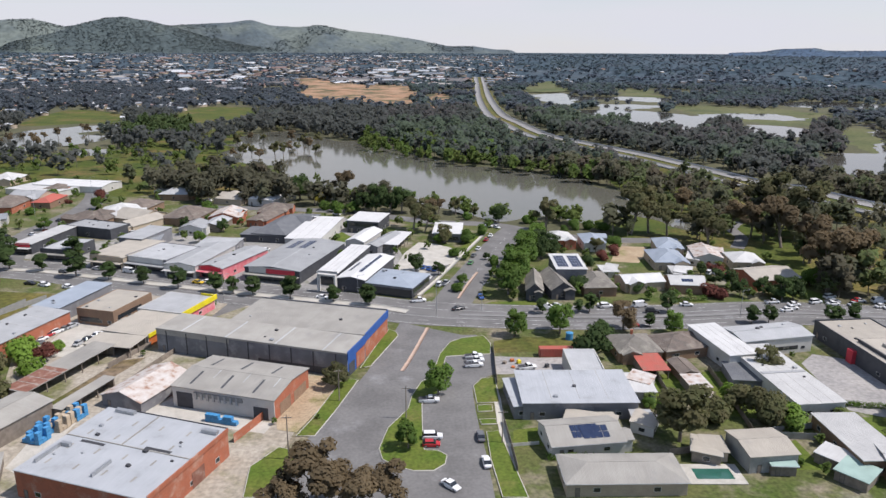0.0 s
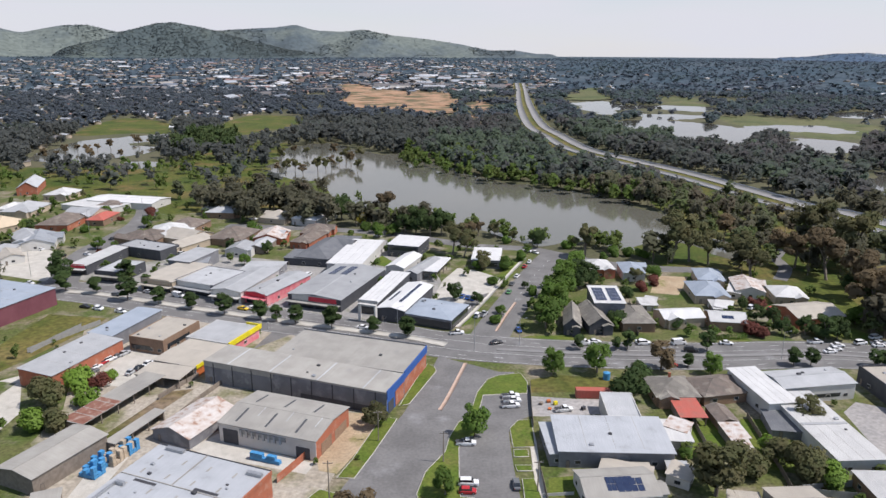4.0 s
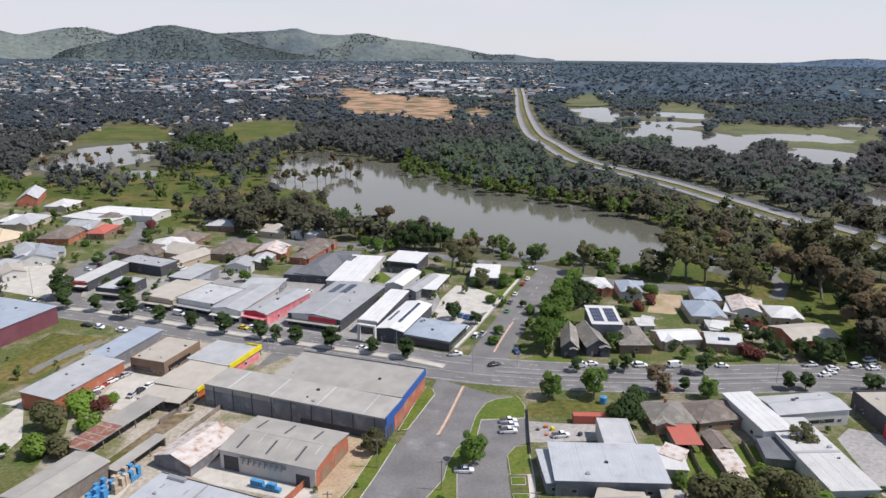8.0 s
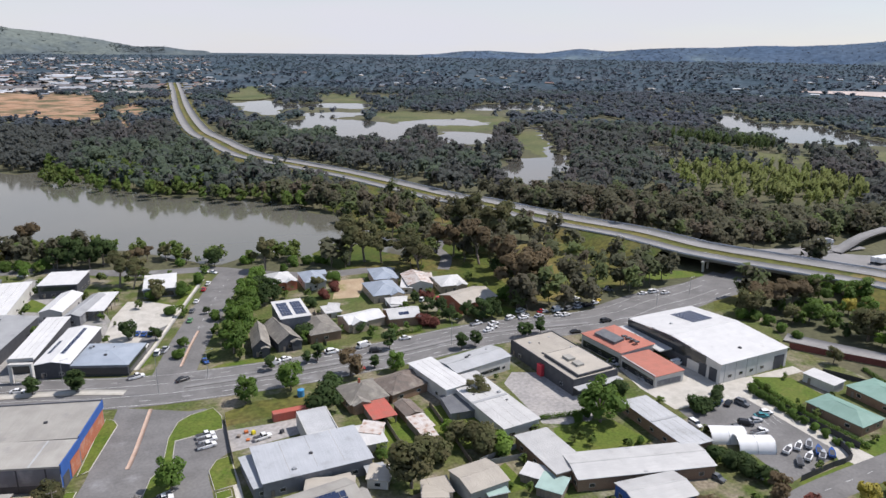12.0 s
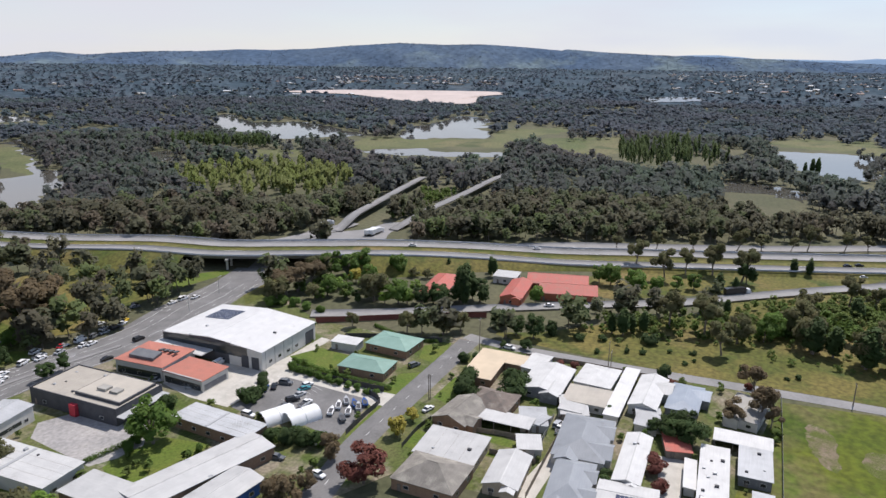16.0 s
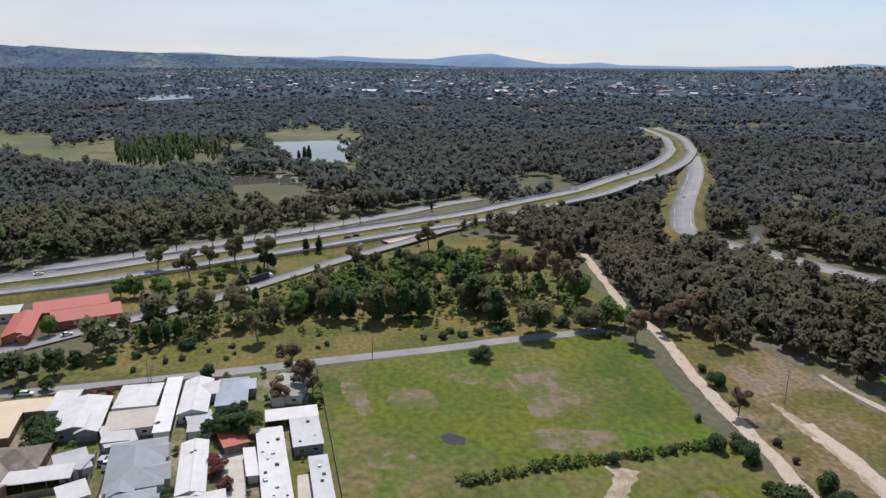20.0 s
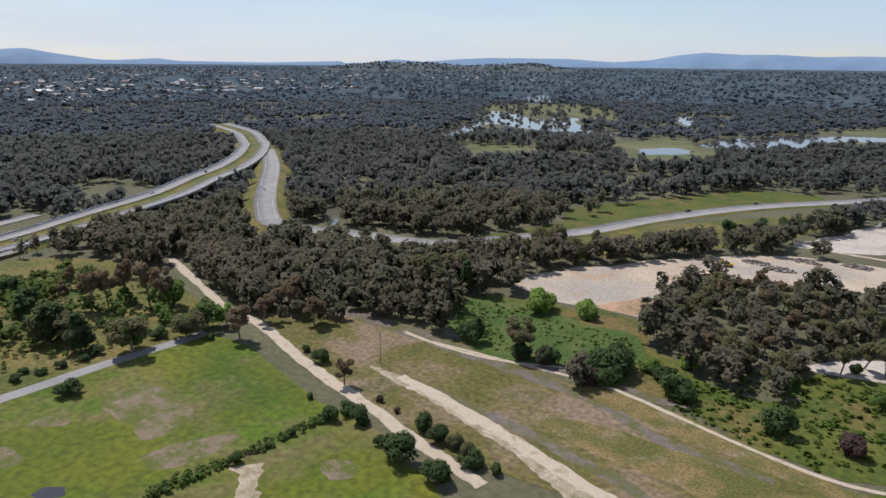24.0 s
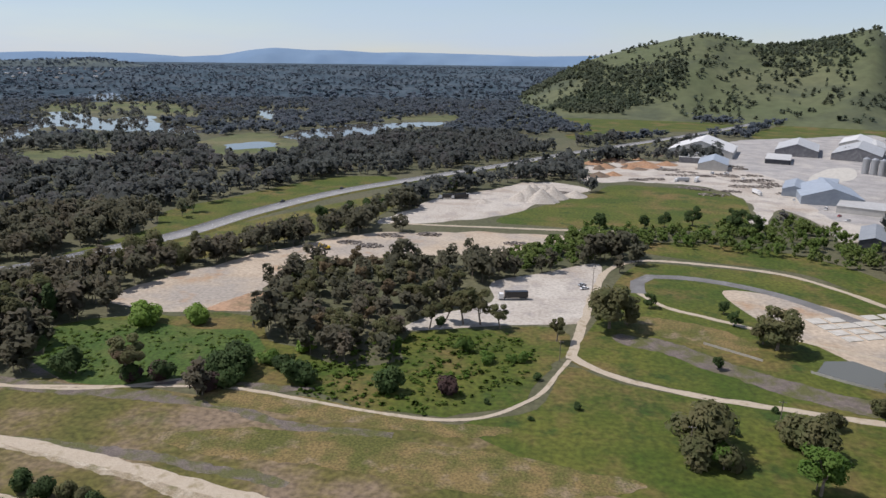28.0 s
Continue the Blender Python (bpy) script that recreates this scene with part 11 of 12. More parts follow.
def vehicle(kind, colour, x, y, rot, z=None):
    """A parked or standing vehicle, its front towards local +x."""
    near = math.hypot(x, y) < 240
    key = (kind, colour, near)
    m = pose(x, y, ground_z(x, y) if z is None else z, 0, 0, rot)
    if key in CARS:
        return copy_thing(CARS[key], m)
    paint = M["car_" + colour]
    names = dict(sedan="sedan car", hatch="hatchback car", suv="off-road wagon", ute="pickup with an open tray", van="panel van", truck="truck with a box trailer")
    e = tagged(new("truck" if kind == "truck" else "van" if kind == "van" else "pickup" if kind == "ute" else "car"),
               f"{PAINT_WORDS[colour]} {names[kind]} standing on asphalt", "truck" if kind == "truck" else "car")
    e.matrix_basis = m
    CARS[key] = e
    if kind == "truck":
        box_part("trailer", (-7.5, 3.2, -1.24, 1.24, 1.2, 3.9), paint, e, bevel=0.06)
        box_part("chassis", (-7.4, 6.0, -0.5, 0.5, 0.75, 1.18), M["steel_dark"], e)
        cab = part("cab", loft([ring(3.9, 1.2, 0.7, 3.1, 0.2), ring(5.6, 1.2, 0.7, 3.0, 0.25), ring(6.2, 1.18, 0.6, 1.9, 0.2)]), M["car_white"], e)
        box_part("windscreen", (5.75, 6.02, -1.05, 1.05, 2.05, 2.7), M["glass"], cab)
        for wx in (-6.8, -5.6, -4.4, 3.0, 5.2):
            for sy in (-1.02, 1.02):
                t = link("wheel", TYRE, e, loc=(wx, sy, 0.5))
                t.scale = (1.45, 1.2, 1.45)
                link("rim", RIM, t)
        return e
    L, w, low, top = SHAPES[kind]
    X = lambda u: L / 2 - u * L
    wid = lambda u: w * (1 - 0.14 * abs(2 * u - 1) ** 4)
    part("body", loft([ring(X(u), wid(u), z0, z1) for u, z0, z1 in low]), paint, e)
    part("window_band", loft([ring(X(u), (w - 0.06) * (1 - 0.16 * max(0, (z1 - z0) / 0.8)), z0 - 0.05, z1, 0.05) for u, z0, z1 in top]), M["glass"], e)
    a, b = top[1], top[2]
    part("roof_panel", loft([ring(X(a[0] + 0.01), w * 0.80, a[2] - 0.03, a[2] + 0.03, 0.02), ring(X(b[0]), w * 0.80, b[2] - 0.03, b[2] + 0.03, 0.02)]), paint, e)
    if kind == "ute":
        box_part("tray_bed", (-L / 2 + 0.08, X(0.62), -w + 0.12, w - 0.12, 1.07, 1.10), M["steel_dark"], e)
    if kind == "van":
        for sy in (-1, 1):
            box_part("side_panel", (-L / 2 + 0.15, X(0.34), sy * (w - 0.07) - 0.03, sy * (w - 0.07) + 0.03, 1.28, 2.05), paint, e)
    for wx in (L * 0.31, -L * 0.31):
        for sy in (-w + 0.1, w - 0.1):
            t = link("wheel", TYRE, e, loc=(wx, sy, 0.34))
            if near:
                link("rim", RIM, t)
    if not near:
        return e
    zf = low[1][2] - 0.18
    for sy in (-w * 0.68, w * 0.68):
        box_part("headlight", (L / 2 - 0.16, L / 2 - 0.02, sy - 0.17, sy + 0.17, zf - 0.07, zf + 0.07), M["lamp"], e)
        box_part("tail_light", (-L / 2 + 0.01, -L / 2 + 0.12, sy - 0.14, sy + 0.14, zf, zf + 0.16), M["tail"], e)
    return e


for _v in (("white", 24.4, 185.6, 5), ("white", 24.5, 182.9, 2), ("white", 23.8, 179.9, 5), ("white", 10.0, 160.2, -2), ("white", 38.5, 177.5, 8), ("white", 10.6, 233.5, 9), ("silver", 131.2, 258.5, 28), ("silver", 21.7, 252.0, 62), ("white", -104.1, 410.8, -24), ("white", 135.4, 224.2, 4), ("silver", 157.1, 223.1, -1), ("white", 227.3, 221.5, -1), ("white", 166.7, 116.1, -9), ("white", 183.8, 39.0, 1), ("black", 186.7, -497.5, -102), ("white", -127.9, -740.7, -127),):
    vehicle("ute", *_v)
for _v in (("white", 9.7, 142.8, -2), ("black", -19.9, 133.2, 51), ("white", -103.3, 212.1, 57), ("white", 75.1, 223.7, 5), ("white", 128.2, 258.6, 47), ("white", 19.3, 250.8, 67), ("white", 12.0, 271.0, 70), ("white", 15.4, 257.9, 64), ("black", -177.9, 331.8, 74), ("white", -121.4, 336.5, 68), ("white", -53.5, 301.7, 69), ("white", -89.0, 274.5, -22), ("black", 89.2, 217.5, -15), ("black", 188.8, 221.2, 6), ("black", 183.9, 203.4, -7), ("white", 162.4, 134.1, -3), ("blue", 166.2, 134.0, 28), ("grey", 176.4, 130.3, -84), ("black", 167.1, 121.2, -39), ("white", 153.4, 127.7, -93), ("white", 148.1, 100.7, -80), ("grey", 206.8, 97.3, -26), ("silver", 186.6, 40.1, -11), ("white", 150.8, 223.2, 14),):
    vehicle("suv", *_v)
for _v in (("grey", 179.2, 221.3, 12), ("white", 159.2, 228.2, 14), ("white", 226.8, 222.1, 11),):
    vehicle("suv", *_v)
for _v in (("red", 9.3, 139.7, -2), ("red", -104.5, 209.6, 60), ("grey", -127.5, 275.0, -18), ("white", -128.2, 260.2, -19), ("red", 135.4, 257.0, 36), ("blue", 18.8, 269.4, 69), ("white", -193.7, 344.6, 40), ("white", 178.0, 122.9, -25),):
    vehicle("hatch", *_v)
for _v in (("grey", 20.8, 142.2, 89), ("white", 20.7, 131.8, 92), ("white", 12.3, 124.0, -49), ("grey", -104.9, 203.3, 53), ("white", -105.3, 206.6, 57), ("grey", -101.8, 214.8, 60), ("silver", -100.5, 217.0, 63), ("silver", -92.5, 202.9, 75), ("black", -91.1, 205.7, 72), ("white", -89.6, 209.1, 72), ("grey", -128.0, 288.7, -24), ("silver", -116.0, 278.6, -22), ("yellow", -71.8, 258.8, -23), ("white", -68.4, 259.1, -20), ("white", -118.5, 257.0, -26), ("white", -23.4, 239.0, -17), ("black", 23.9, 224.8, 19), ("blue", 33.1, 236.2, -84), ("white", 58.2, 225.3, 7), ("white", 141.7, 221.3, -2), ("white", 136.0, 215.9, 8), ("white", 156.0, 221.1, 4), ("silver", 162.9, 220.1, 11), ("green", 34.3, 277.8, 70),):
    vehicle("sedan", *_v)
for _v in (("grey", 36.8, 288.7, 67), ("white", 40.3, 299.4, 67), ("red", 45.7, 313.8, 69), ("white", 49.0, 321.5, 69), ("blue", 14.4, 272.4, 70), ("blue", 16.6, 270.9, 69), ("white", 13.0, 283.7, 50), ("white", -27.2, 371.3, -25), ("white", -5.2, 365.9, -25), ("grey", 6.6, 354.7, -29), ("white", 51.0, 340.7, -44), ("white", 54.2, 337.9, -55), ("silver", 80.0, 317.7, -28), ("white", 97.7, 308.7, -1), ("white", -216.5, 444.5, -26), ("white", -187.8, 413.7, -37), ("white", -167.3, 335.2, -24), ("black", -167.5, 364.6, 72), ("white", -170.9, 290.4, -23), ("black", -133.9, 261.4, -15), ("white", -128.0, 259.3, -22), ("white", -117.9, 256.1, -16), ("white", -28.6, 309.0, 54), ("white", 139.1, 218.1, -2),):
    vehicle("sedan", *_v)
for _v in (("white", 103.8, 223.5, -8), ("white", 74.7, 225.0, -11), ("red", 78.6, 206.6, -16), ("silver", 167.4, 223.7, -6), ("white", 173.4, 216.1, 4), ("silver", 183.8, 221.2, 2), ("white", 193.5, 222.1, 6), ("black", 165.7, 199.7, -11), ("white", 221.2, 222.2, -6), ("white", 231.1, 218.2, -4), ("grey", 210.3, 232.7, -25), ("white", 189.4, 229.9, -8), ("yellow", 196.4, 223.9, 17), ("blue", 170.1, 134.0, 22), ("black", 172.6, 132.3, 26), ("teal", 175.2, 122.3, -25), ("silver", 171.2, 121.2, -16), ("grey", 162.6, 120.6, -63), ("silver", 159.8, 171.1, -75), ("silver", 160.7, 156.6, -73), ("white", 135.3, 91.0, -103), ("grey", 137.7, 105.8, -85), ("white", 236.1, 71.9, -92), ("white", 179.5, 79.5, -17),):
    vehicle("sedan", *_v)
for _v in (("white", 235.9, 71.1, -101), ("black", 410.8, -59.1, -65), ("white", 424.7, -95.5, -60), ("white", 398.0, -65.3, -62), ("silver", 443.3, -141.3, -62), ("white", 370.4, 98.9, -59), ("grey", 352.1, 201.9, -9), ("white", 333.7, 158.7, -66), ("white", 286.5, 69.4, -62), ("black", 414.5, -65.0, -75), ("black", 437.8, -123.1, -64), ("white", 462.6, -328.0, -39), ("white", 501.6, -255.1, -52), ("black", 562.5, -337.5, -48), ("black", 158.3, -559.5, -106), ("white", -26.4, -327.5, -147), ("silver", -25.6, -332.7, -143), ("silver", 156.6, 222.8, 13), ("white", 171.2, 217.7, 12), ("white", 186.4, 224.6, 12), ("red", 166.9, 223.9, 13), ("silver", 207.5, 238.6, 14), ("black", 211.8, 234.8, 13),):
    vehicle("sedan", *_v)
for _v in (("white", -102.0, 273.9, -23), ("white", 53.5, 223.6, 6), ("white", 87.2, 223.8, 12), ("white", 173.9, 222.5, 3), ("white", 205.9, 236.8, 24), ("white", 179.3, 160.8, 2),):
    vehicle("van", *_v)
for _v in (("black", 341.6, -7.0, -52), ("white", 370.8, 204.2, -4), ("white", 372.3, 201.5, -4), ("silver", 375.7, 240.0, -5), ("black", 56.5, -546.2, -139),):
    vehicle("truck", *_v)



# ---- fences ----
FENCE = {}


def fence(pts, h, material, label):
    """Panels about 3 m long between posts."""
    c = smooth_line(pts, 3.0)[:, :2]
    e = tagged(new("fence"), label, "fence")
    e.location = (c[0][0], c[0][1], 0)
    for i in range(len(c) - 1):
        a, b = c[i], c[i + 1]
        L = round(float(np.hypot(*(b - a))), 1)
        key = (L, h, material)
        if key not in FENCE:
            bm = bmesh.new()
            box(bm, 0.03, L - 0.03, -0.02, 0.02, 0.05, h)
            p = bpy.data.meshes.new("panel")
            bm.to_mesh(p)
            bm.free()
            p.materials.append(M[material])
            bm = bmesh.new()
            box(bm, -0.05, 0.05, -0.05, 0.05, 0, h + 0.08)
            q = bpy.data.meshes.new("post")
            bm.to_mesh(q)
            bm.free()
            q.materials.append(M[material])
            FENCE[key] = (p, q)
        p, q = FENCE[key]
        ang = math.degrees(math.atan2(b[1] - a[1], b[0] - a[0]))
        loc = (a[0] - c[0][0], a[1] - c[0][1], 0)
        link("panel", p, e, loc=loc, rot=ang)
        link("post", q, e, loc=loc, rot=ang)
    return e


fence([(228, 152.3), (236.7, 138.2), (247.2, 121), (257.9, 102.5), (263.4, 90.3)], 2.4, "fence_red", "maroon steel noise fence along the ramp")
fence([(-133, 218.5), (-127.6, 231), (-120.3, 244.3)], 1.8, "fence_steel", "grey steel fence round a vacant block")
fence([(-77.6, 185.3), (-74.7, 192.4), (-70.6, 200.1)], 1.7, "timber", "weathered grey timber paling fence")
fence([(86.7, 139.3), (99.4, 141)], 1.8, "fence_steel", "grey-green steel fence behind a yard")
fence([(61.4, 132.4), (71.7, 133.7)], 1.7, "timber", "old timber fence between two yards")
fence([(156.1, 95.1), (169.5, 95.4), (177.6, 95.4), (181.1, 101.3)], 1.9, "steel_dark", "dark screened fence round a car park")
fence([(148, 38.6), (174.3, 38.5), (188.9, 37.8)], 1.8, "timber", "grey fence beside a white driveway")
fence([(231.9, -22), (195.7, -21.2), (152.9, -20)], 1.7, "fence_steel", "grey steel fence along the paddock")
fence([(27.3, 148.9), (27.2, 139.9), (26.9, 128.3)], 1.6, "timber", "brown timber fence beside the footpath")
fence([(26.1, 138.1), (33.6, 138.7)], 0.9, "wall_white", "low white picket fence of a house")
fence([(188.5, 137.6), (185.3, 119.4), (184.8, 97.8)], 1.9, "steel_dark", "dark fence below a clipped hedge")
fence([(219.8, 133.2), (224.8, 121.3), (231, 96.7)], 1.8, "steel_dark", "dark green fence behind a house")
fence([(-68.5, -266.3), (-78.3, -259.1), (-86.6, -252.7)], 1.0, "concrete", "low broken concrete wall in grass")
fence([(-100.7, -245.2), (-110.2, -238.1), (-120, -232.5)], 1.0, "concrete", "low concrete wall of a settling pond")
fence([(-29.3, 156.2), (-32.5, 149.2), (-35.1, 144.1)], 2.2, "brick_red", "red brick boundary wall between factories")
fence([(31.2, 193.3), (29.6, 178.7), (28.6, 168.3)], 1.6, "timber", "old timber fence of a storage yard")
fence([(190.9, 42.5), (166.1, 41.7), (153.1, 41.6)], 1.7, "fence_steel", "pale steel fence beside a white driveway")
fence([(173.1, 62.7), (174.5, 52.2), (173.6, 43.4)], 1.6, "timber", "grey timber fence behind a house")
fence([(164, 53.8), (164.5, 47.3), (164, 40.5)], 1.6, "timber", "dark timber fence between yards")
fence([(156.5, 77.2), (167.5, 77.4), (174.5, 76.1)], 1.5, "steel_dark", "dark fence along a front garden")
fence([(203.9, 42.7), (203.2, 36.6), (202.4, 28.1)], 1.6, "timber", "timber fence behind cabins")
fence([(231.5, 12.1), (231.9, 20.2), (232.8, 42.6), (231.2, 65.4)], 1.5, "timber", "weathered fence along the field road")
fence([(152.9, 2.8), (166, 3.1), (186.2, 3.3)], 1.7, "fence_steel", "grey steel fence beside a gravel court")
fence([(73.3, 176.7), (71.5, 155.7), (71.5, 144.6)], 1.7, "timber", "grey paling fence between long back yards")
fence([(88.8, 173.4), (85.6, 147.5), (82.8, 131.9)], 1.7, "timber", "grey paling fence between long back yards")
fence([(88.6, 137.6), (97.4, 136.2), (104.5, 136.2)], 1.8, "fence_steel", "grey-green steel fence behind a yard")
fence([(101.6, 232.1), (110, 252.9), (114, 270.7)], 1.6, "timber", "timber fence between two houses")
fence([(75.3, 231), (79, 251.6), (81.9, 266.2)], 1.6, "timber", "timber fence between two houses")
fence([(-62.3, 194.7), (-66.6, 182.2), (-68.5, 175)], 1.7, "timber", "weathered paling fence beside an open shed")
fence([(-125.6, 240.5), (-129.1, 230), (-131.9, 218.1)], 1.8, "fence_steel", "pale steel fence along a vacant block")


# ---- hedges ----
def hedge(pts, h, w):
    """A clipped hedge: a dense wall of small leaves along a line."""
    c = smooth_line(pts, 0.9)[:, :2]
    rng = np.random.default_rng(int(abs(c[0, 0] * 10)))
    cs = [(x + rng.normal(0, 0.12) - c[0, 0], y + rng.normal(0, 0.12) - c[0, 1], z) for x, y in c for z in (h * 0.3, h * 0.68)]
    v, f, n = leaf_cloud(rng, cs, [w * 0.5] * len(cs), 40 * len(cs), 0.2, 0.8)
    v[:, 2] = np.clip(v[:, 2], 0.03, h)
    e = tagged(link("hedge", None, loc=(c[0, 0], c[0, 1], 0)), "dense clipped green hedge along a yard", "hedge")
    link("foliage", np_mesh("foliage", v, f, M["leaf_green"], n), e)
    stems = join([limb((x - c[0, 0], y - c[0, 1], 0), (x - c[0, 0], y - c[0, 1], h * 0.6), 0.06, 0.03, 4) for x, y in c[::2]])
    link("stems", np_mesh("stems", *stems, M["bark"]), e)
    return e


hedge([(101.7, 228.3), (112.5, 228.7)], 2, 2.2)
hedge([(192.5, 138.5), (188.1, 116.9), (187.1, 96.8)], 1.8, 1.8)
hedge([(114.9, 151.1), (123.4, 149), (132.5, 147.5)], 1.6, 1.6)
hedge([(185.6, 134.9), (185.3, 126.7), (182.8, 115.7)], 1.8, 2)
hedge([(234.8, 128), (227.8, 108.8), (230.1, 98.9)], 1.5, 1.6)
hedge([(34.8, 132.6), (44.7, 134.3), (53, 136.2)], 1.4, 1.8)


# ---- poles ----
def pole(x, y, h, arm=True):
    e = tagged(new("power_pole" if arm else "street_lamp"), "tall timber power pole with a crossarm" if arm else "grey steel street lamp with a curved arm", "pole")
    e.location = (x, y, 0)
    v, f = limb((0, 0, 0), (0, 0, h), 0.16 if arm else 0.1, 0.11 if arm else 0.06, 8)
    link("shaft", np_mesh("shaft", v, f, M["timber" if arm else "metal"]), e)
    if arm:
        box_part("crossarm", (-1.1, 1.1, -0.06, 0.06, h - 0.7, h - 0.55), M["timber"], e)
        for s in (-0.95, -0.4, 0.4, 0.95):
            box_part("insulator", (s - 0.05, s + 0.05, -0.05, 0.05, h - 0.55, h - 0.35), M["wall_white"], e)
    else:
        v, f = limb((0, 0, h - 0.1), (1.8, 0, h + 0.25), 0.05, 0.04, 6)
        link("arm", np_mesh("arm", v, f, M["metal"]), e)
        box_part("lamp_head", (1.7, 2.3, -0.13, 0.13, h + 0.2, h + 0.32), M["metal"], e)
    return e


for _p in ((31.8, 223.8, 9.7), (15.9, 219.3, 12.5), (-10.8, 239.2, 8.4), (-95.8, 263.8, 9.0), (117.1, 211.2, 9.8), (-57.7, 238.4, 9.9), (216.8, 208.8, 7.1), (240.3, 212.6, 8.1), (221.2, 235.5, 6.4), (441.8, 246.7, 12.8), (-175.8, 300.4, 12.2), (-184.7, 375.7, 14.0), (-170.2, 414.0, 14.0), (-14.0, 377.6, 9.8)):
    pole(*_p, arm=False)
for _p in ((-21.8, 136.3, 10.9), (-12.6, 162.1, 9.0), (4.0, 152.3, 8.7), (25.4, 139.9, 8.4), (186.1, 82.3, 8.8), (227.5, 80.3, 14.0), (234.7, 34.0, 10.1), (238.6, -43.1, 7.9), (238.7, -43.2, 7.5), (167.0, -165.1, 11.8), (-76.0, -200.3, 10.3), (-76.0, -170.3, 10.3), (-45.7, -178.2, 11.8), (-12.5, -241.1, 8.3), (-29.7, -321.7, 13.2), (227.3, 32.0, 9.9), (186.0, 81.7, 8.8)):
    pole(*_p, arm=True)



# ---- single things ----
def heap(x, y, r, h, seed, material="gravel"):
    rng = np.random.default_rng(seed)
    n, m = 22, 7
    v, f = [], []
    for k in range(m):
        u = k / (m - 1)
        for i in range(n):
            a = 2 * math.pi * i / n
            q = r * (1 - u) * (1 + 0.16 * noise.noise((math.cos(a) * 2, math.sin(a) * 2, seed))) + 0.02
            v.append((q * math.cos(a), q * math.sin(a), h * u ** 1.1 + rng.normal(0, 0.12) * (0 < k)))
    for k in range(m - 1):
        for i in range(n):
            f.append((k * n + i, k * n + (i + 1) % n, (k + 1) * n + (i + 1) % n, (k + 1) * n + i))
    ob = link("stone_mound", np_mesh("stone_mound", v, f, M[material]), loc=(x, y, 0.1))
    return tagged(ob, "conical heap of dark brown earth" if material == "brown_earth" else "conical heap of pale crushed stone", "heap")


for _i, (_x, _y) in enumerate(np.array([4.3, -551.8, -6, -544.5, -14.9, -560.4, 0, -572.2, -9.6, -574.2, 10.8, -545.8]).reshape(-1, 2)):
    heap(_x, _y, 15 - _i * 1.2, 11 - _i * 0.9, _i)
for _i, (_x, _y) in enumerate(np.array([-33.1, -568.9, 38.5, -531.2, -138.6, -771.4, -81.2, -789.2]).reshape(-1, 2)):
    heap(_x, _y, (10, 7, 12, 12)[_i], (5, 2.5, 4, 4)[_i], 20 + _i, ("gravel", "gravel", "red_earth", "red_earth")[_i])


for _i, (_x, _y) in enumerate(np.array([-62.2, -763, -73.9, -740.7, -91, -778, -102.3, -763.4, -84.8, -794.6, -92.3, -736.8, -115.6, -774.8, -104.1, -731.6, -63.9, -722.8, -118, -750.4]).reshape(-1, 2)):
    heap(_x, _y, 13 - _i % 3 * 3, 5 - _i % 4, 40 + _i, "brown_earth" if _i % 3 else "red_earth")


def rubble_pile(x, y, r, n, seed):
    rng = np.random.default_rng(seed)
    bm = bmesh.new()
    for _ in range(n):
        a, q = rng.uniform(0, 6.28), r * math.sqrt(rng.uniform())
        s = rng.uniform(0.2, 0.9, 3)
        vs = box(bm, -s[0], s[0], -s[1], s[1], -s[2] * 0.4, s[2] * 0.4)
        mm = pose(q * math.cos(a) * 1.8, q * math.sin(a), 0.3 + 1.2 * (1 - q / r) * rng.uniform(), *rng.uniform(-40, 40, 3))
        for w in vs:
            w.co = mm @ w.co
    ob = part("rubble_pile", bm, M["rubble"], None)
    ob.location = (x, y, 0.1)
    return tagged(ob, "spread pile of broken concrete and scrap", "rubble", kind="stuff")


for _i, (_x, _y) in enumerate(np.array([86.9, -413.4, 93.2, -387.5, 63.3, -420.7, 8.4, -407, -209.2, -754.5, 106.5, -393, -20.8, -581.6]).reshape(-1, 2)):
    rubble_pile(_x, _y, 4.5, 80, _i)
for _i, (_x, _y) in enumerate(np.array([-131.7, -729.9, -148.9, -718.8, -173.9, -746.8, -158.3, -699.5, -182.2, -711.6, -207.5, -770.1, -208.1, -710.1, -211.1, -684.1, -188, -672.9, -189.5, -766.1, -209.3, -653.1, -210.6, -612.2]).reshape(-1, 2)):
    rubble_pile(_x, _y, 6, 60, 50 + _i)


for _i, (_x, _y) in enumerate([(-95.2, -663.1), (-111.4, -669.8), (-137, -698.7), (-163.1, -697.3), (-185, -702), (-181.5, -644.6), (-142.1, -622.4), (-131.5, -628.6), (-146.7, -596.9), (-210.5, -665.4), (-199.4, -678.6), (-132.3, -734.1), (21.6, -648.2), (7.8, -661), (-8.1, -671.2), (-166.3, -616.5), (-197.4, -645)]):
    rubble_pile(_x, _y, 5 + _i % 3, 70, 80 + _i)
for _i, (_x, _y) in enumerate([(-70.6, -736.3), (-93.7, -792.3), (-113.6, -806), (-60.4, -678.9), (-74.6, -688.8), (-141.4, -846.2), (-96.4, -737.9)]):
    heap(_x, _y, 11 - _i % 3 * 2, 4.5 - _i % 3, 90 + _i, "brown_earth" if _i % 2 else "red_earth")
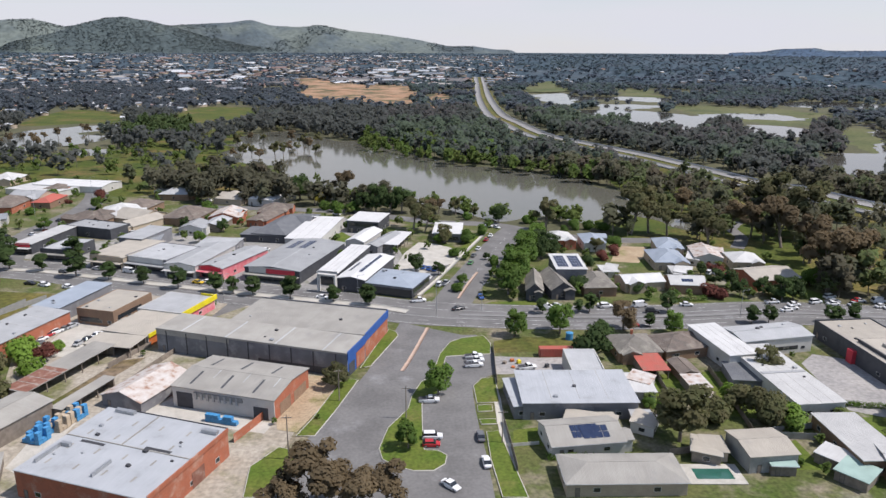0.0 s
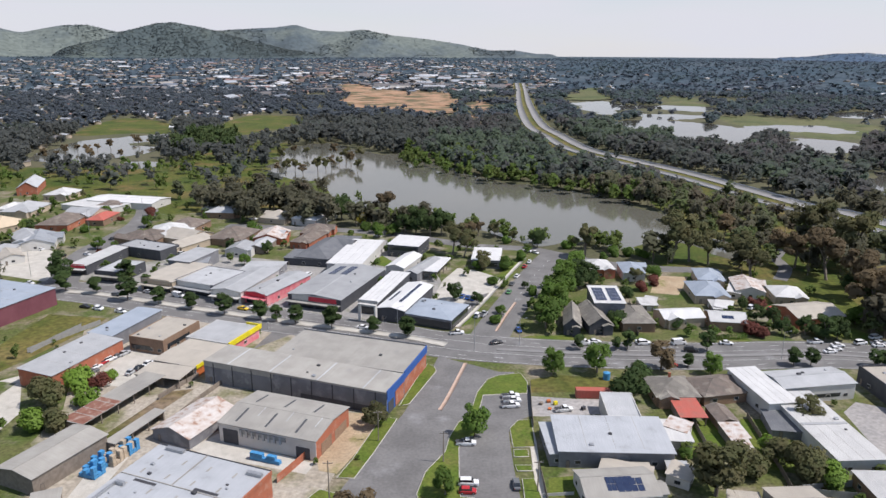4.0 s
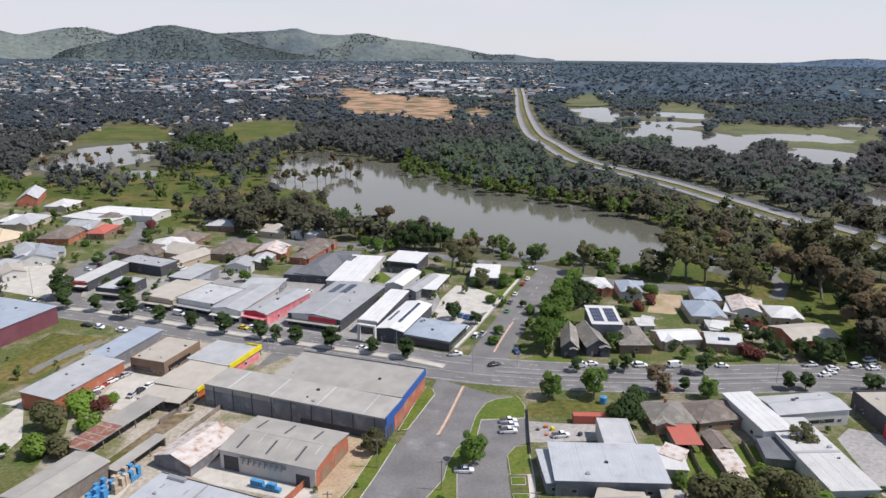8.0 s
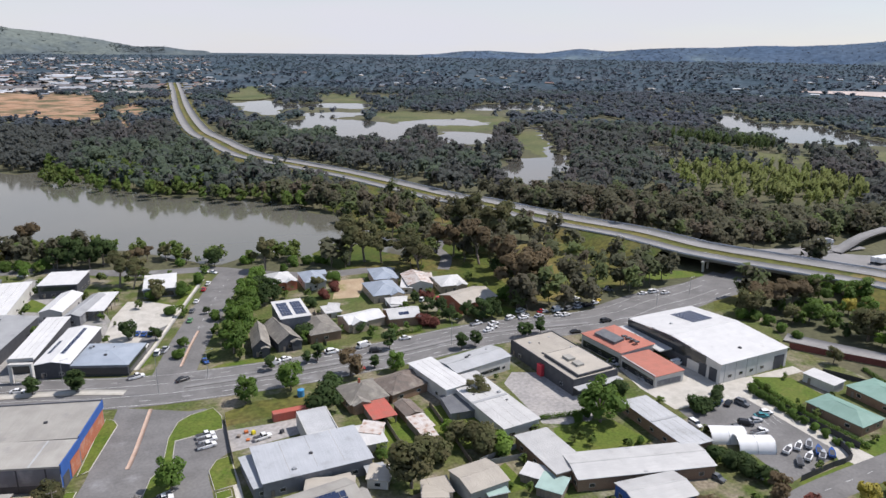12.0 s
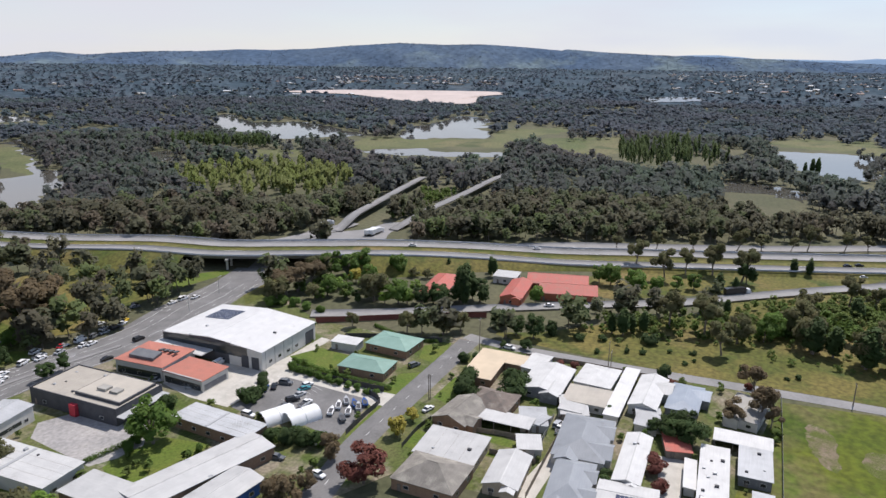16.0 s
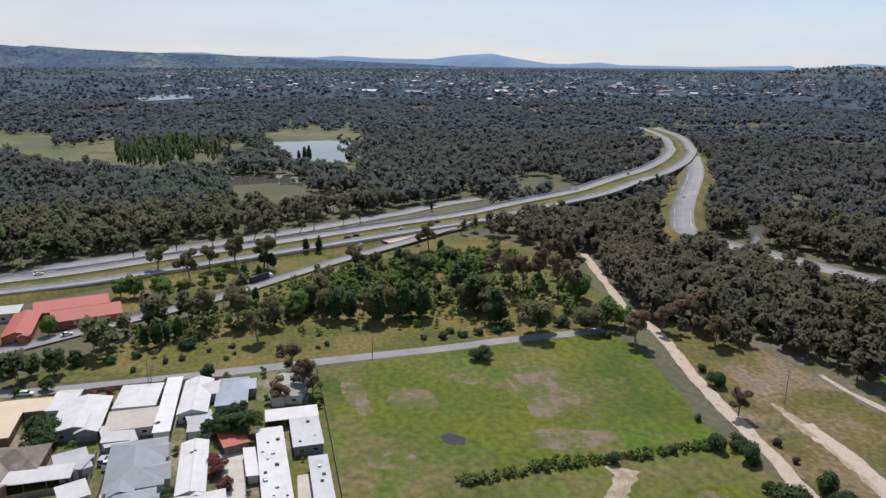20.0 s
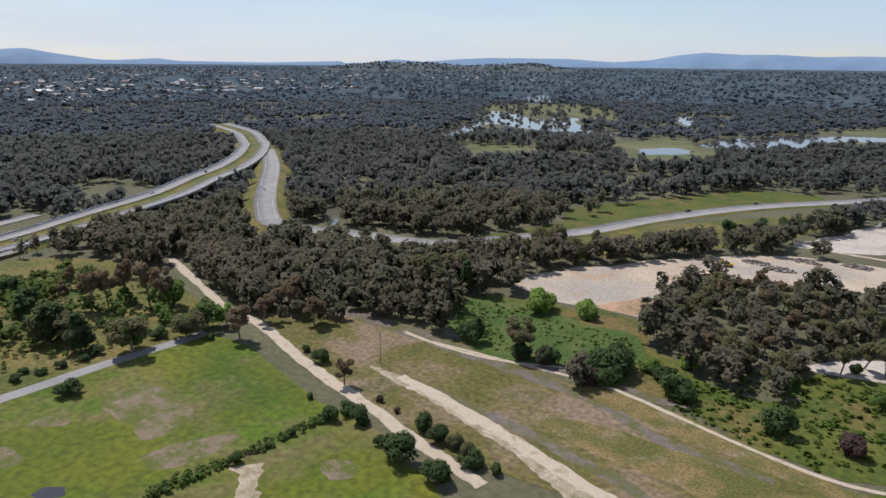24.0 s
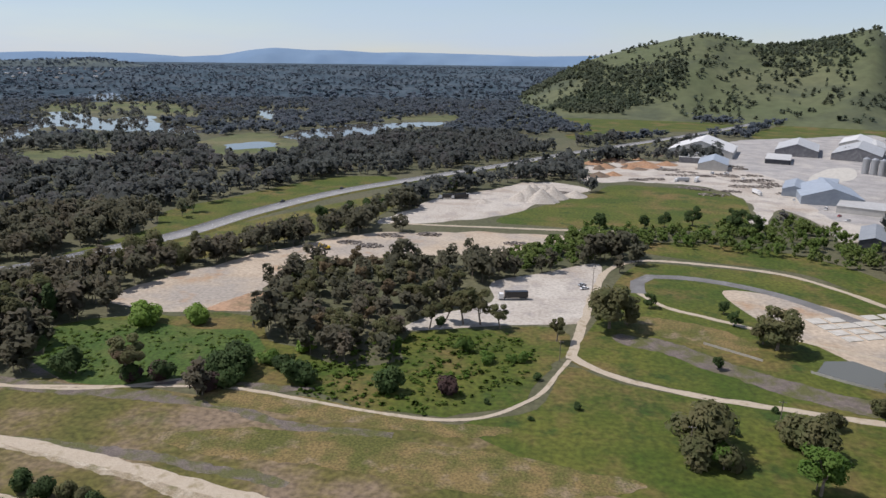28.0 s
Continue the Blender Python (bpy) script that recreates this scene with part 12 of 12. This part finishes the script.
for _k, _c, _x, _y, _r in (("van", "white", -185.9, -716.1, 20), ("truck", "white", -147, -664.5, 70), ("ute", "white", -194.2, -687.2, 110), ("van", "white", -172.7, -716.9, 50), ("truck", "silver", -132.8, -661.6, 10), ("suv", "white", -205.9, -584.4, 70), ("sedan", "silver", -216.8, -572.7, 20), ("van", "white", -218.1, -551.4, 60), ("truck", "white", -184.3, -607, 100), ("sedan", "white", -218.1, -512.8, 20), ("sedan", "red", -218.2, -527.6, 45)):
    vehicle(_k, _c, _x, _y, _r)


def igloo(x, y, rot):
    e = tagged(link("canvas_shelter", None, loc=(x, y, 0), rot=rot), "white canvas half-round shelter in a car park", "shelter")
    n = 12
    v, f = [], []
    for s in (-5.0, 5.0):
        for i in range(n + 1):
            a = math.pi * i / n
            v.append((s, -3.6 * math.cos(a), 3.4 * math.sin(a)))
    for i in range(n):
        f.append((i, i + 1, n + 2 + i, n + 1 + i))
    link("canopy", np_mesh("canopy", v, f, M["canvas"]), e)
    for s in (-5.0, 0.0, 5.0):
        bm = bmesh.new()
        p = [(s, -3.66 * math.cos(math.pi * i / n), 3.46 * math.sin(math.pi * i / n)) for i in range(n + 1)]
        for i in range(n):
            a, b = p[i], p[i + 1]
            q = [bm.verts.new(c) for c in ((a[0] - .08, a[1], a[2]), (a[0] + .08, a[1], a[2]), (b[0] + .08, b[1], b[2]), (b[0] - .08, b[1], b[2]))]
            bm.faces.new(q)
        part("hoop", bm, M["metal"], e)
    return e


for _x, _y in np.array([155.8, 118.9, 158.7, 111.9]).reshape(-1, 2):
    igloo(_x, _y, -28)


def crate_stack(x, y, nx, ny, nz, material, label):
    e = tagged(link("crate_stack", None, loc=(x, y, 0.1), rot=-20), label, "crates")
    bm = bmesh.new()
    box(bm, 0.03, 1.13, 0.03, 1.13, 0.12, 0.98)
    box(bm, 0, 1.16, 0.1, 0.3, 0, 0.12)
    box(bm, 0, 1.16, 0.86, 1.06, 0, 0.12)
    me = bpy.data.meshes.new("crate")
    bm.to_mesh(me)
    bm.free()
    me.materials.append(M[material])
    r = random.Random(nx * 7 + ny)
    for i in range(nx):
        for j in range(ny):
            for k in range(r.randint(1, nz)):
                link("crate", me, e, loc=(i * 1.2 - nx * 0.6, j * 1.2 - ny * 0.6, k * 1.0))
    return e


for _i, (_x, _y) in enumerate(np.array([-79.5, 152.3, -77.4, 153.4, -76.3, 157.2, -79.6, 148.2, -75.5, 158.5]).reshape(-1, 2)):
    crate_stack(_x, _y, 4, 3, 3, "blue_plastic" if _i in (0, 3, 4) else "brick_cream", "stack of blue plastic crates in a yard" if _i in (0, 3, 4) else "stack of pallets with pale cartons in a yard")
crate_stack(-39.7, 153.2, 7, 1, 2, "blue_plastic", "row of blue crates against a white wall")


def silo(x, y):
    e = tagged(link("silo", None, loc=(x, y, 0)), "tall grey steel silo with a conical top", "silo")
    v, f = limb((0, 0, 0), (0, 0, 15), 3.4, 3.4, 18)
    link("shell", np_mesh("shell", v, f, M["metal"]), e)
    v, f = limb((0, 0, 15), (0, 0, 17), 3.5, 0.3, 18)
    link("cone_top", np_mesh("cone_top", v, f, M["metal"]), e)
    return e


for _x, _y in np.array([-327.3, -749.8, -332.7, -743.7, -338, -737.8]).reshape(-1, 2):
    silo(_x, _y)


def excavator(x, y):
    e = tagged(link("excavator", None, loc=(x, y, 0.15), rot=40), "yellow tracked excavator on gravel", "excavator")
    for s in (-1.1, 1.1):
        box_part("track", (-1.8, 1.8, s - 0.3, s + 0.3, 0, 0.8), M["steel_dark"], e, bevel=0.15)
    box_part("body", (-1.9, 1.0, -1.2, 1.2, 0.85, 2.0), M["car_yellow"], e, bevel=0.12)
    box_part("cab", (0.1, 1.4, 0.2, 1.2, 1.4, 2.9), M["glass"], e, bevel=0.08)
    v, f = limb((1.0, -0.3, 1.6), (3.8, -0.3, 4.4), 0.28, 0.22, 4)
    link("boom", np_mesh("boom", v, f, M["car_yellow"]), e)
    v, f = limb((3.8, -0.3, 4.4), (5.4, -0.3, 1.6), 0.2, 0.16, 4)
    link("arm", np_mesh("arm", v, f, M["car_yellow"]), e)
    box_part("bucket", (5.0, 5.9, -0.9, 0.3, 0.5, 1.5), M["steel_dark"], e, bevel=0.12)
    return e


excavator(115.8, -375.8)
patch("puddle", [(176.1, -51.6), (177.3, -55.2), (173.5, -58.8), (169.5, -57.4), (171.5, -52.4)], 0.14, M["mud"], "dark rain puddle in a paddock", "water")
patch("settling_pond", [(-109.6, -256.7), (-120.1, -258.4), (-127.7, -249.9), (-120.9, -234.5), (-110.8, -239.8), (-102.8, -245.8)], 0.14, M["water"], "grey settling pond with concrete edge", "water", soft=False)


def swimming_pool(x, y, rot):
    e = tagged(link("swimming_pool", None, loc=(x, y, 0.05), rot=rot), "small backyard pool of green water with pale paving", "pool")
    for b in ((-6, 6, -3.6, -1.9), (-6, 6, 1.9, 3.6), (-6, -4, -1.9, 1.9), (4, 6, -1.9, 1.9)):
        box_part("paving", (*b, 0, 0.16), M["concrete"], e)
    box_part("water_surface", (-4, 4, -1.9, 1.9, 0, 0.08), M["pool"], e)
    return e


swimming_pool(67.8, 124.7, -4)


def water_tank(x, y, r, h, material, label):
    e = tagged(link("water_tank", None, loc=(x, y, ground_z(x, y))), label, "tank")
    v, f = limb((0, 0, 0), (0, 0, h), r, r, 16)
    link("shell", np_mesh("shell", v, f, M[material]), e)
    v, f = limb((0, 0, h), (0, 0, h + 0.25), r * 1.02, 0.15, 16)
    link("lid", np_mesh("lid", v, f, M[material]), e)
    return e


water_tank(55.5, 197.3, 1.1, 2.2, "blue_plastic", "blue plastic water tank on a grass lot")
water_tank(193.7, 40.7, 1.2, 2.0, "roof_grey", "round grey rainwater tank beside a cabin")


def pallet_pile(x, y, rot, n, material, label):
    """Flat loads of boards or sacks lying on pallets."""
    e = tagged(link("pallet", None, loc=(x, y, ground_z(x, y)), rot=rot), label, "pallet")
    for i in range(5):
        box_part("board", (-0.6, 0.6, -0.5 + i * 0.22, -0.38 + i * 0.22, 0.0, 0.12), M["timber"], e)
    for k in range(n):
        box_part("load", (-0.55 + 0.02 * k, 0.55, -0.48, 0.46 - 0.03 * k, 0.125 + k * 0.32, 0.43 + k * 0.32), M[material], e, bevel=0.04)
    return e


for _x, _y, _r, _n, _m, _l in ((36.8, 181.2, 20, 3, "yellow", "yellow load on a pallet in a storage yard"), (35.1, 182.7, 5, 2, "orange", "orange-brown sacks on a pallet"), (32.7, 181.4, 60, 2, "timber", "stacked timber on a pallet"), (39.1, 178.4, 0, 2, "wall_white", "white boxes on a pallet"), (44.2, 178.2, 30, 3, "wall_dark", "dark crates on a pallet"), (34.7, 178.5, 70, 1, "orange", "rusty scrap on a pallet")):
    pallet_pile(_x, _y, _r, _n, _m, _l)


def portal_frame(x, y, rot):
    e = tagged(link("portal_frame", None, loc=(x, y, 0), rot=rot), "tall white entrance portal frame at a showroom", "portal")
    for s in (-3.6, 3.0):
        box_part("column", (s, s + 0.6, -0.8, 0.8, 0, 6.4), M["wall_white"], e)
    box_part("beam", (-3.6, 3.6, -0.8, 0.8, 6.4, 7.0), M["wall_white"], e)
    return e


portal_frame(-22.2, 245.9, -21)


def container(x, y, rot):
    e = tagged(link("shipping_container", None, loc=(x, y, 0.1), rot=rot), "rust-red shipping container in a yard", "container")
    box_part("body", (-6, 6, -1.22, 1.22, 0, 2.5), M["roof_red"], e, bevel=0.04)
    for i in range(12):
        box_part("rib", (-5.7 + i, -5.5 + i, -1.27, 1.27, 0.2, 2.3), M["roof_red"], e)
    return e


container(49.6, 185.8, -3)
for _x, _y in np.array([58.4, -541, 68, -539.1, 90.9, -503.5, 7.7, -307.1]).reshape(-1, 2):
    vehicle("truck", "black", _x, _y, 12)


# ---- concrete slabs of the old works ----
def slab_floor(x, y, rot):
    e = tagged(link("slab_floor", None, loc=(x, y, 0), rot=rot), "broken pale concrete floor slabs of a demolished works", "slab", kind="structure")
    rng = np.random.default_rng(8)
    for i in range(9):
        for j in range(4):
            w, d = rng.uniform(6.5, 8.5), rng.uniform(4.5, 5.8)
            if rng.uniform() < 0.2:
                continue
            box_part("slab", (i * 9, i * 9 + w, -j * 6.5, -j * 6.5 + d, 0.1, 0.3 + rng.uniform(0, 0.15)), M["concrete"], e)
    return e


slab_floor(-119.6, -296.1, -160)


# ---- freeway structures ----
def piers(pts, i0, i1, gap, label):
    """Concrete piers with crossheads under a raised way."""
    c = smooth_line(pts, 3.0)
    d = np.gradient(c[:, :2], axis=0)
    run = 0.0
    for i in range(1, len(c)):
        run += float(np.linalg.norm(c[i, :2] - c[i - 1, :2]))
        if run < gap:
            continue
        run = 0.0
        x, y, z = c[i]
        if not (i0[0] <= x <= i1[0] and i0[1] <= y <= i1[1]):
            continue
        e = tagged(link("bridge_pier", None, loc=(x, y, 0), rot=math.degrees(math.atan2(d[i, 1], d[i, 0]))), label, "pier")
        for s in (-15, -8, 8, 15):
            box_part("column", (-0.5, 0.5, s - 0.5, s + 0.5, 0, z - 1.6), M["concrete"], e)
        box_part("crosshead", (-0.7, 0.7, -17, 17, z - 1.6, z - 0.82), M["concrete"], e)


piers(FREEWAY, (430, -420), (640, -150), 22, "concrete bridge pier with crosshead under the viaduct")
piers(FREEWAY, (270, 180), (312, 262), 24, "concrete bridge pier under the road overpass")


def barrier(pts, offset, label):
    c = smooth_line(pts, 8.0)
    d = np.gradient(c[:, :2], axis=0)
    d /= np.linalg.norm(d, axis=1)[:, None]
    q = c[:, :2] + np.stack([-d[:, 1], d[:, 0]], 1) * offset
    n = len(q)
    v, f = [], []
    for i in range(n):
        for dz, o in ((0.6, -0.12), (1.45, -0.08), (1.45, 0.08), (0.6, 0.12)):
            v.append((q[i, 0] - d[i, 1] * o, q[i, 1] + d[i, 0] * o, c[i, 2] + dz))
    for i in range(n - 1):
        for k in range(3):
            f.append((4 * i + k, 4 * i + 4 + k, 4 * i + 5 + k, 4 * i + 1 + k))
    return tagged(link("crash_barrier", np_mesh("crash_barrier", v, f, M["metal"])), label, "barrier", kind="structure")


FREE_Z = 0.5
RAMP_Z = [w[2] for w in WAYS if abs(w[3] - 8.0) < 1e-6][0]
STREET_E_AT, STREET_N_AT = [(237, 87.8), (201.2, 88.7), (177.8, 89.4), (153.4, 89.6), (128.8, 86.9), (117.8, 85.8)][1], (48.7, 302)
for _o in (-17.4, 17.4):
    barrier(edge_line(_o), 0.0, "grey steel crash barrier along the freeway")
for _o in (-11.5, 11.5):
    dashes(edge_line(_o), FREE_Z + 0.01, 0.18, 3.5, 8.5)
for _o in (-16.6, -6.6, 6.6, 16.6):
    dashes(edge_line(_o), FREE_Z + 0.01, 0.18, 60.0, 0.0)
for _o in (-5.4, 5.4):
    dashes(HIGHWAY, RAMP_Z + 0.01, 0.15, 60.0, 0.0, _o)
dashes(HIGHWAY, RAMP_Z + 0.01, 0.15, 3.0, 6.0)
dashes([(237, 87.8), (201.2, 88.7), (177.8, 89.4), (153.4, 89.6), (128.8, 86.9), (117.8, 85.8)], ground_z(*STREET_E_AT) + 0.01, 0.1, 2.5, 6.0)
dashes([(29.5, 252.6), (37.7, 273.6), (48.7, 302), (59.5, 327)], ground_z(*STREET_N_AT) + 0.01, 0.1, 2.5, 6.0)




# ---- car park and boats ----
def bay_lines(x0, y0, x1, y1, n, depth, side):
    """Painted lines of a row of parking bays from one end to the other."""
    d = np.array([x1 - x0, y1 - y0], float)
    L = np.linalg.norm(d)
    d /= L
    s = np.array([-d[1], d[0]]) * side
    z = ground_z((x0 + x1) / 2 + s[0] * depth / 2, (y0 + y1) / 2 + s[1] * depth / 2) + 0.006
    v, f = [], []
    for i in range(n + 1):
        a = np.array([x0, y0]) + d * L * i / n
        for q in (a - d * 0.05, a + d * 0.05, a + d * 0.05 + s * depth, a - d * 0.05 + s * depth):
            v.append((q[0], q[1], z))
        k = 4 * i
        f.append((k, k + 1, k + 2, k + 3) if side > 0 else (k + 3, k + 2, k + 1, k))
    return tagged(link("bay_line", np_mesh("bay_line", v, f, M["line"])), "white painted parking bay lines on asphalt", "road marking", kind="structure")


def boat(x, y, rot, paint):
    """A small open boat on a steel trailer."""
    e = tagged(link("boat", None, loc=(x, y, ground_z(x, y)), rot=rot), f"small {PAINT_WORDS[paint]} boat standing on a trailer", "boat")
    hull = loft([ring(-2.2, 0.85, 0.55, 1.2, 0.05), ring(0.4, 0.9, 0.5, 1.25, 0.05), ring(1.6, 0.55, 0.6, 1.35, 0.05), ring(2.5, 0.08, 0.95, 1.45, 0.02)])
    part("hull", hull, M["car_" + paint], e)
    box_part("seat", (-1.9, 0.9, -0.6, 0.6, 1.2, 1.3), M["steel_dark"], e)
    box_part("trailer_frame", (-2.0, 3.4, -0.06, 0.06, 0.4, 0.52), M["metal"], e)
    for sy in (-0.8, 0.8):
        link("wheel", TYRE, e, loc=(-0.5, sy, 0.34))
    return e


bay_lines(166.6, 125.0, 184.9, 119.9, 9, 5, -1)
bay_lines(163.1, 133.7, 179.7, 132.6, 6, 5, 1)
boat(165.4, 105.9, 20, "white")
boat(169.7, 105.8, 27, "white")
boat(173.2, 105.1, 34, "silver")
boat(172.6, 101.7, 41, "blue")
boat(167.5, 101.0, 23, "white")
boat(171.4, 99.7, 30, "silver")
boat(174.6, 99.2, 37, "blue")
boat(163.2, 100.7, 44, "grey")
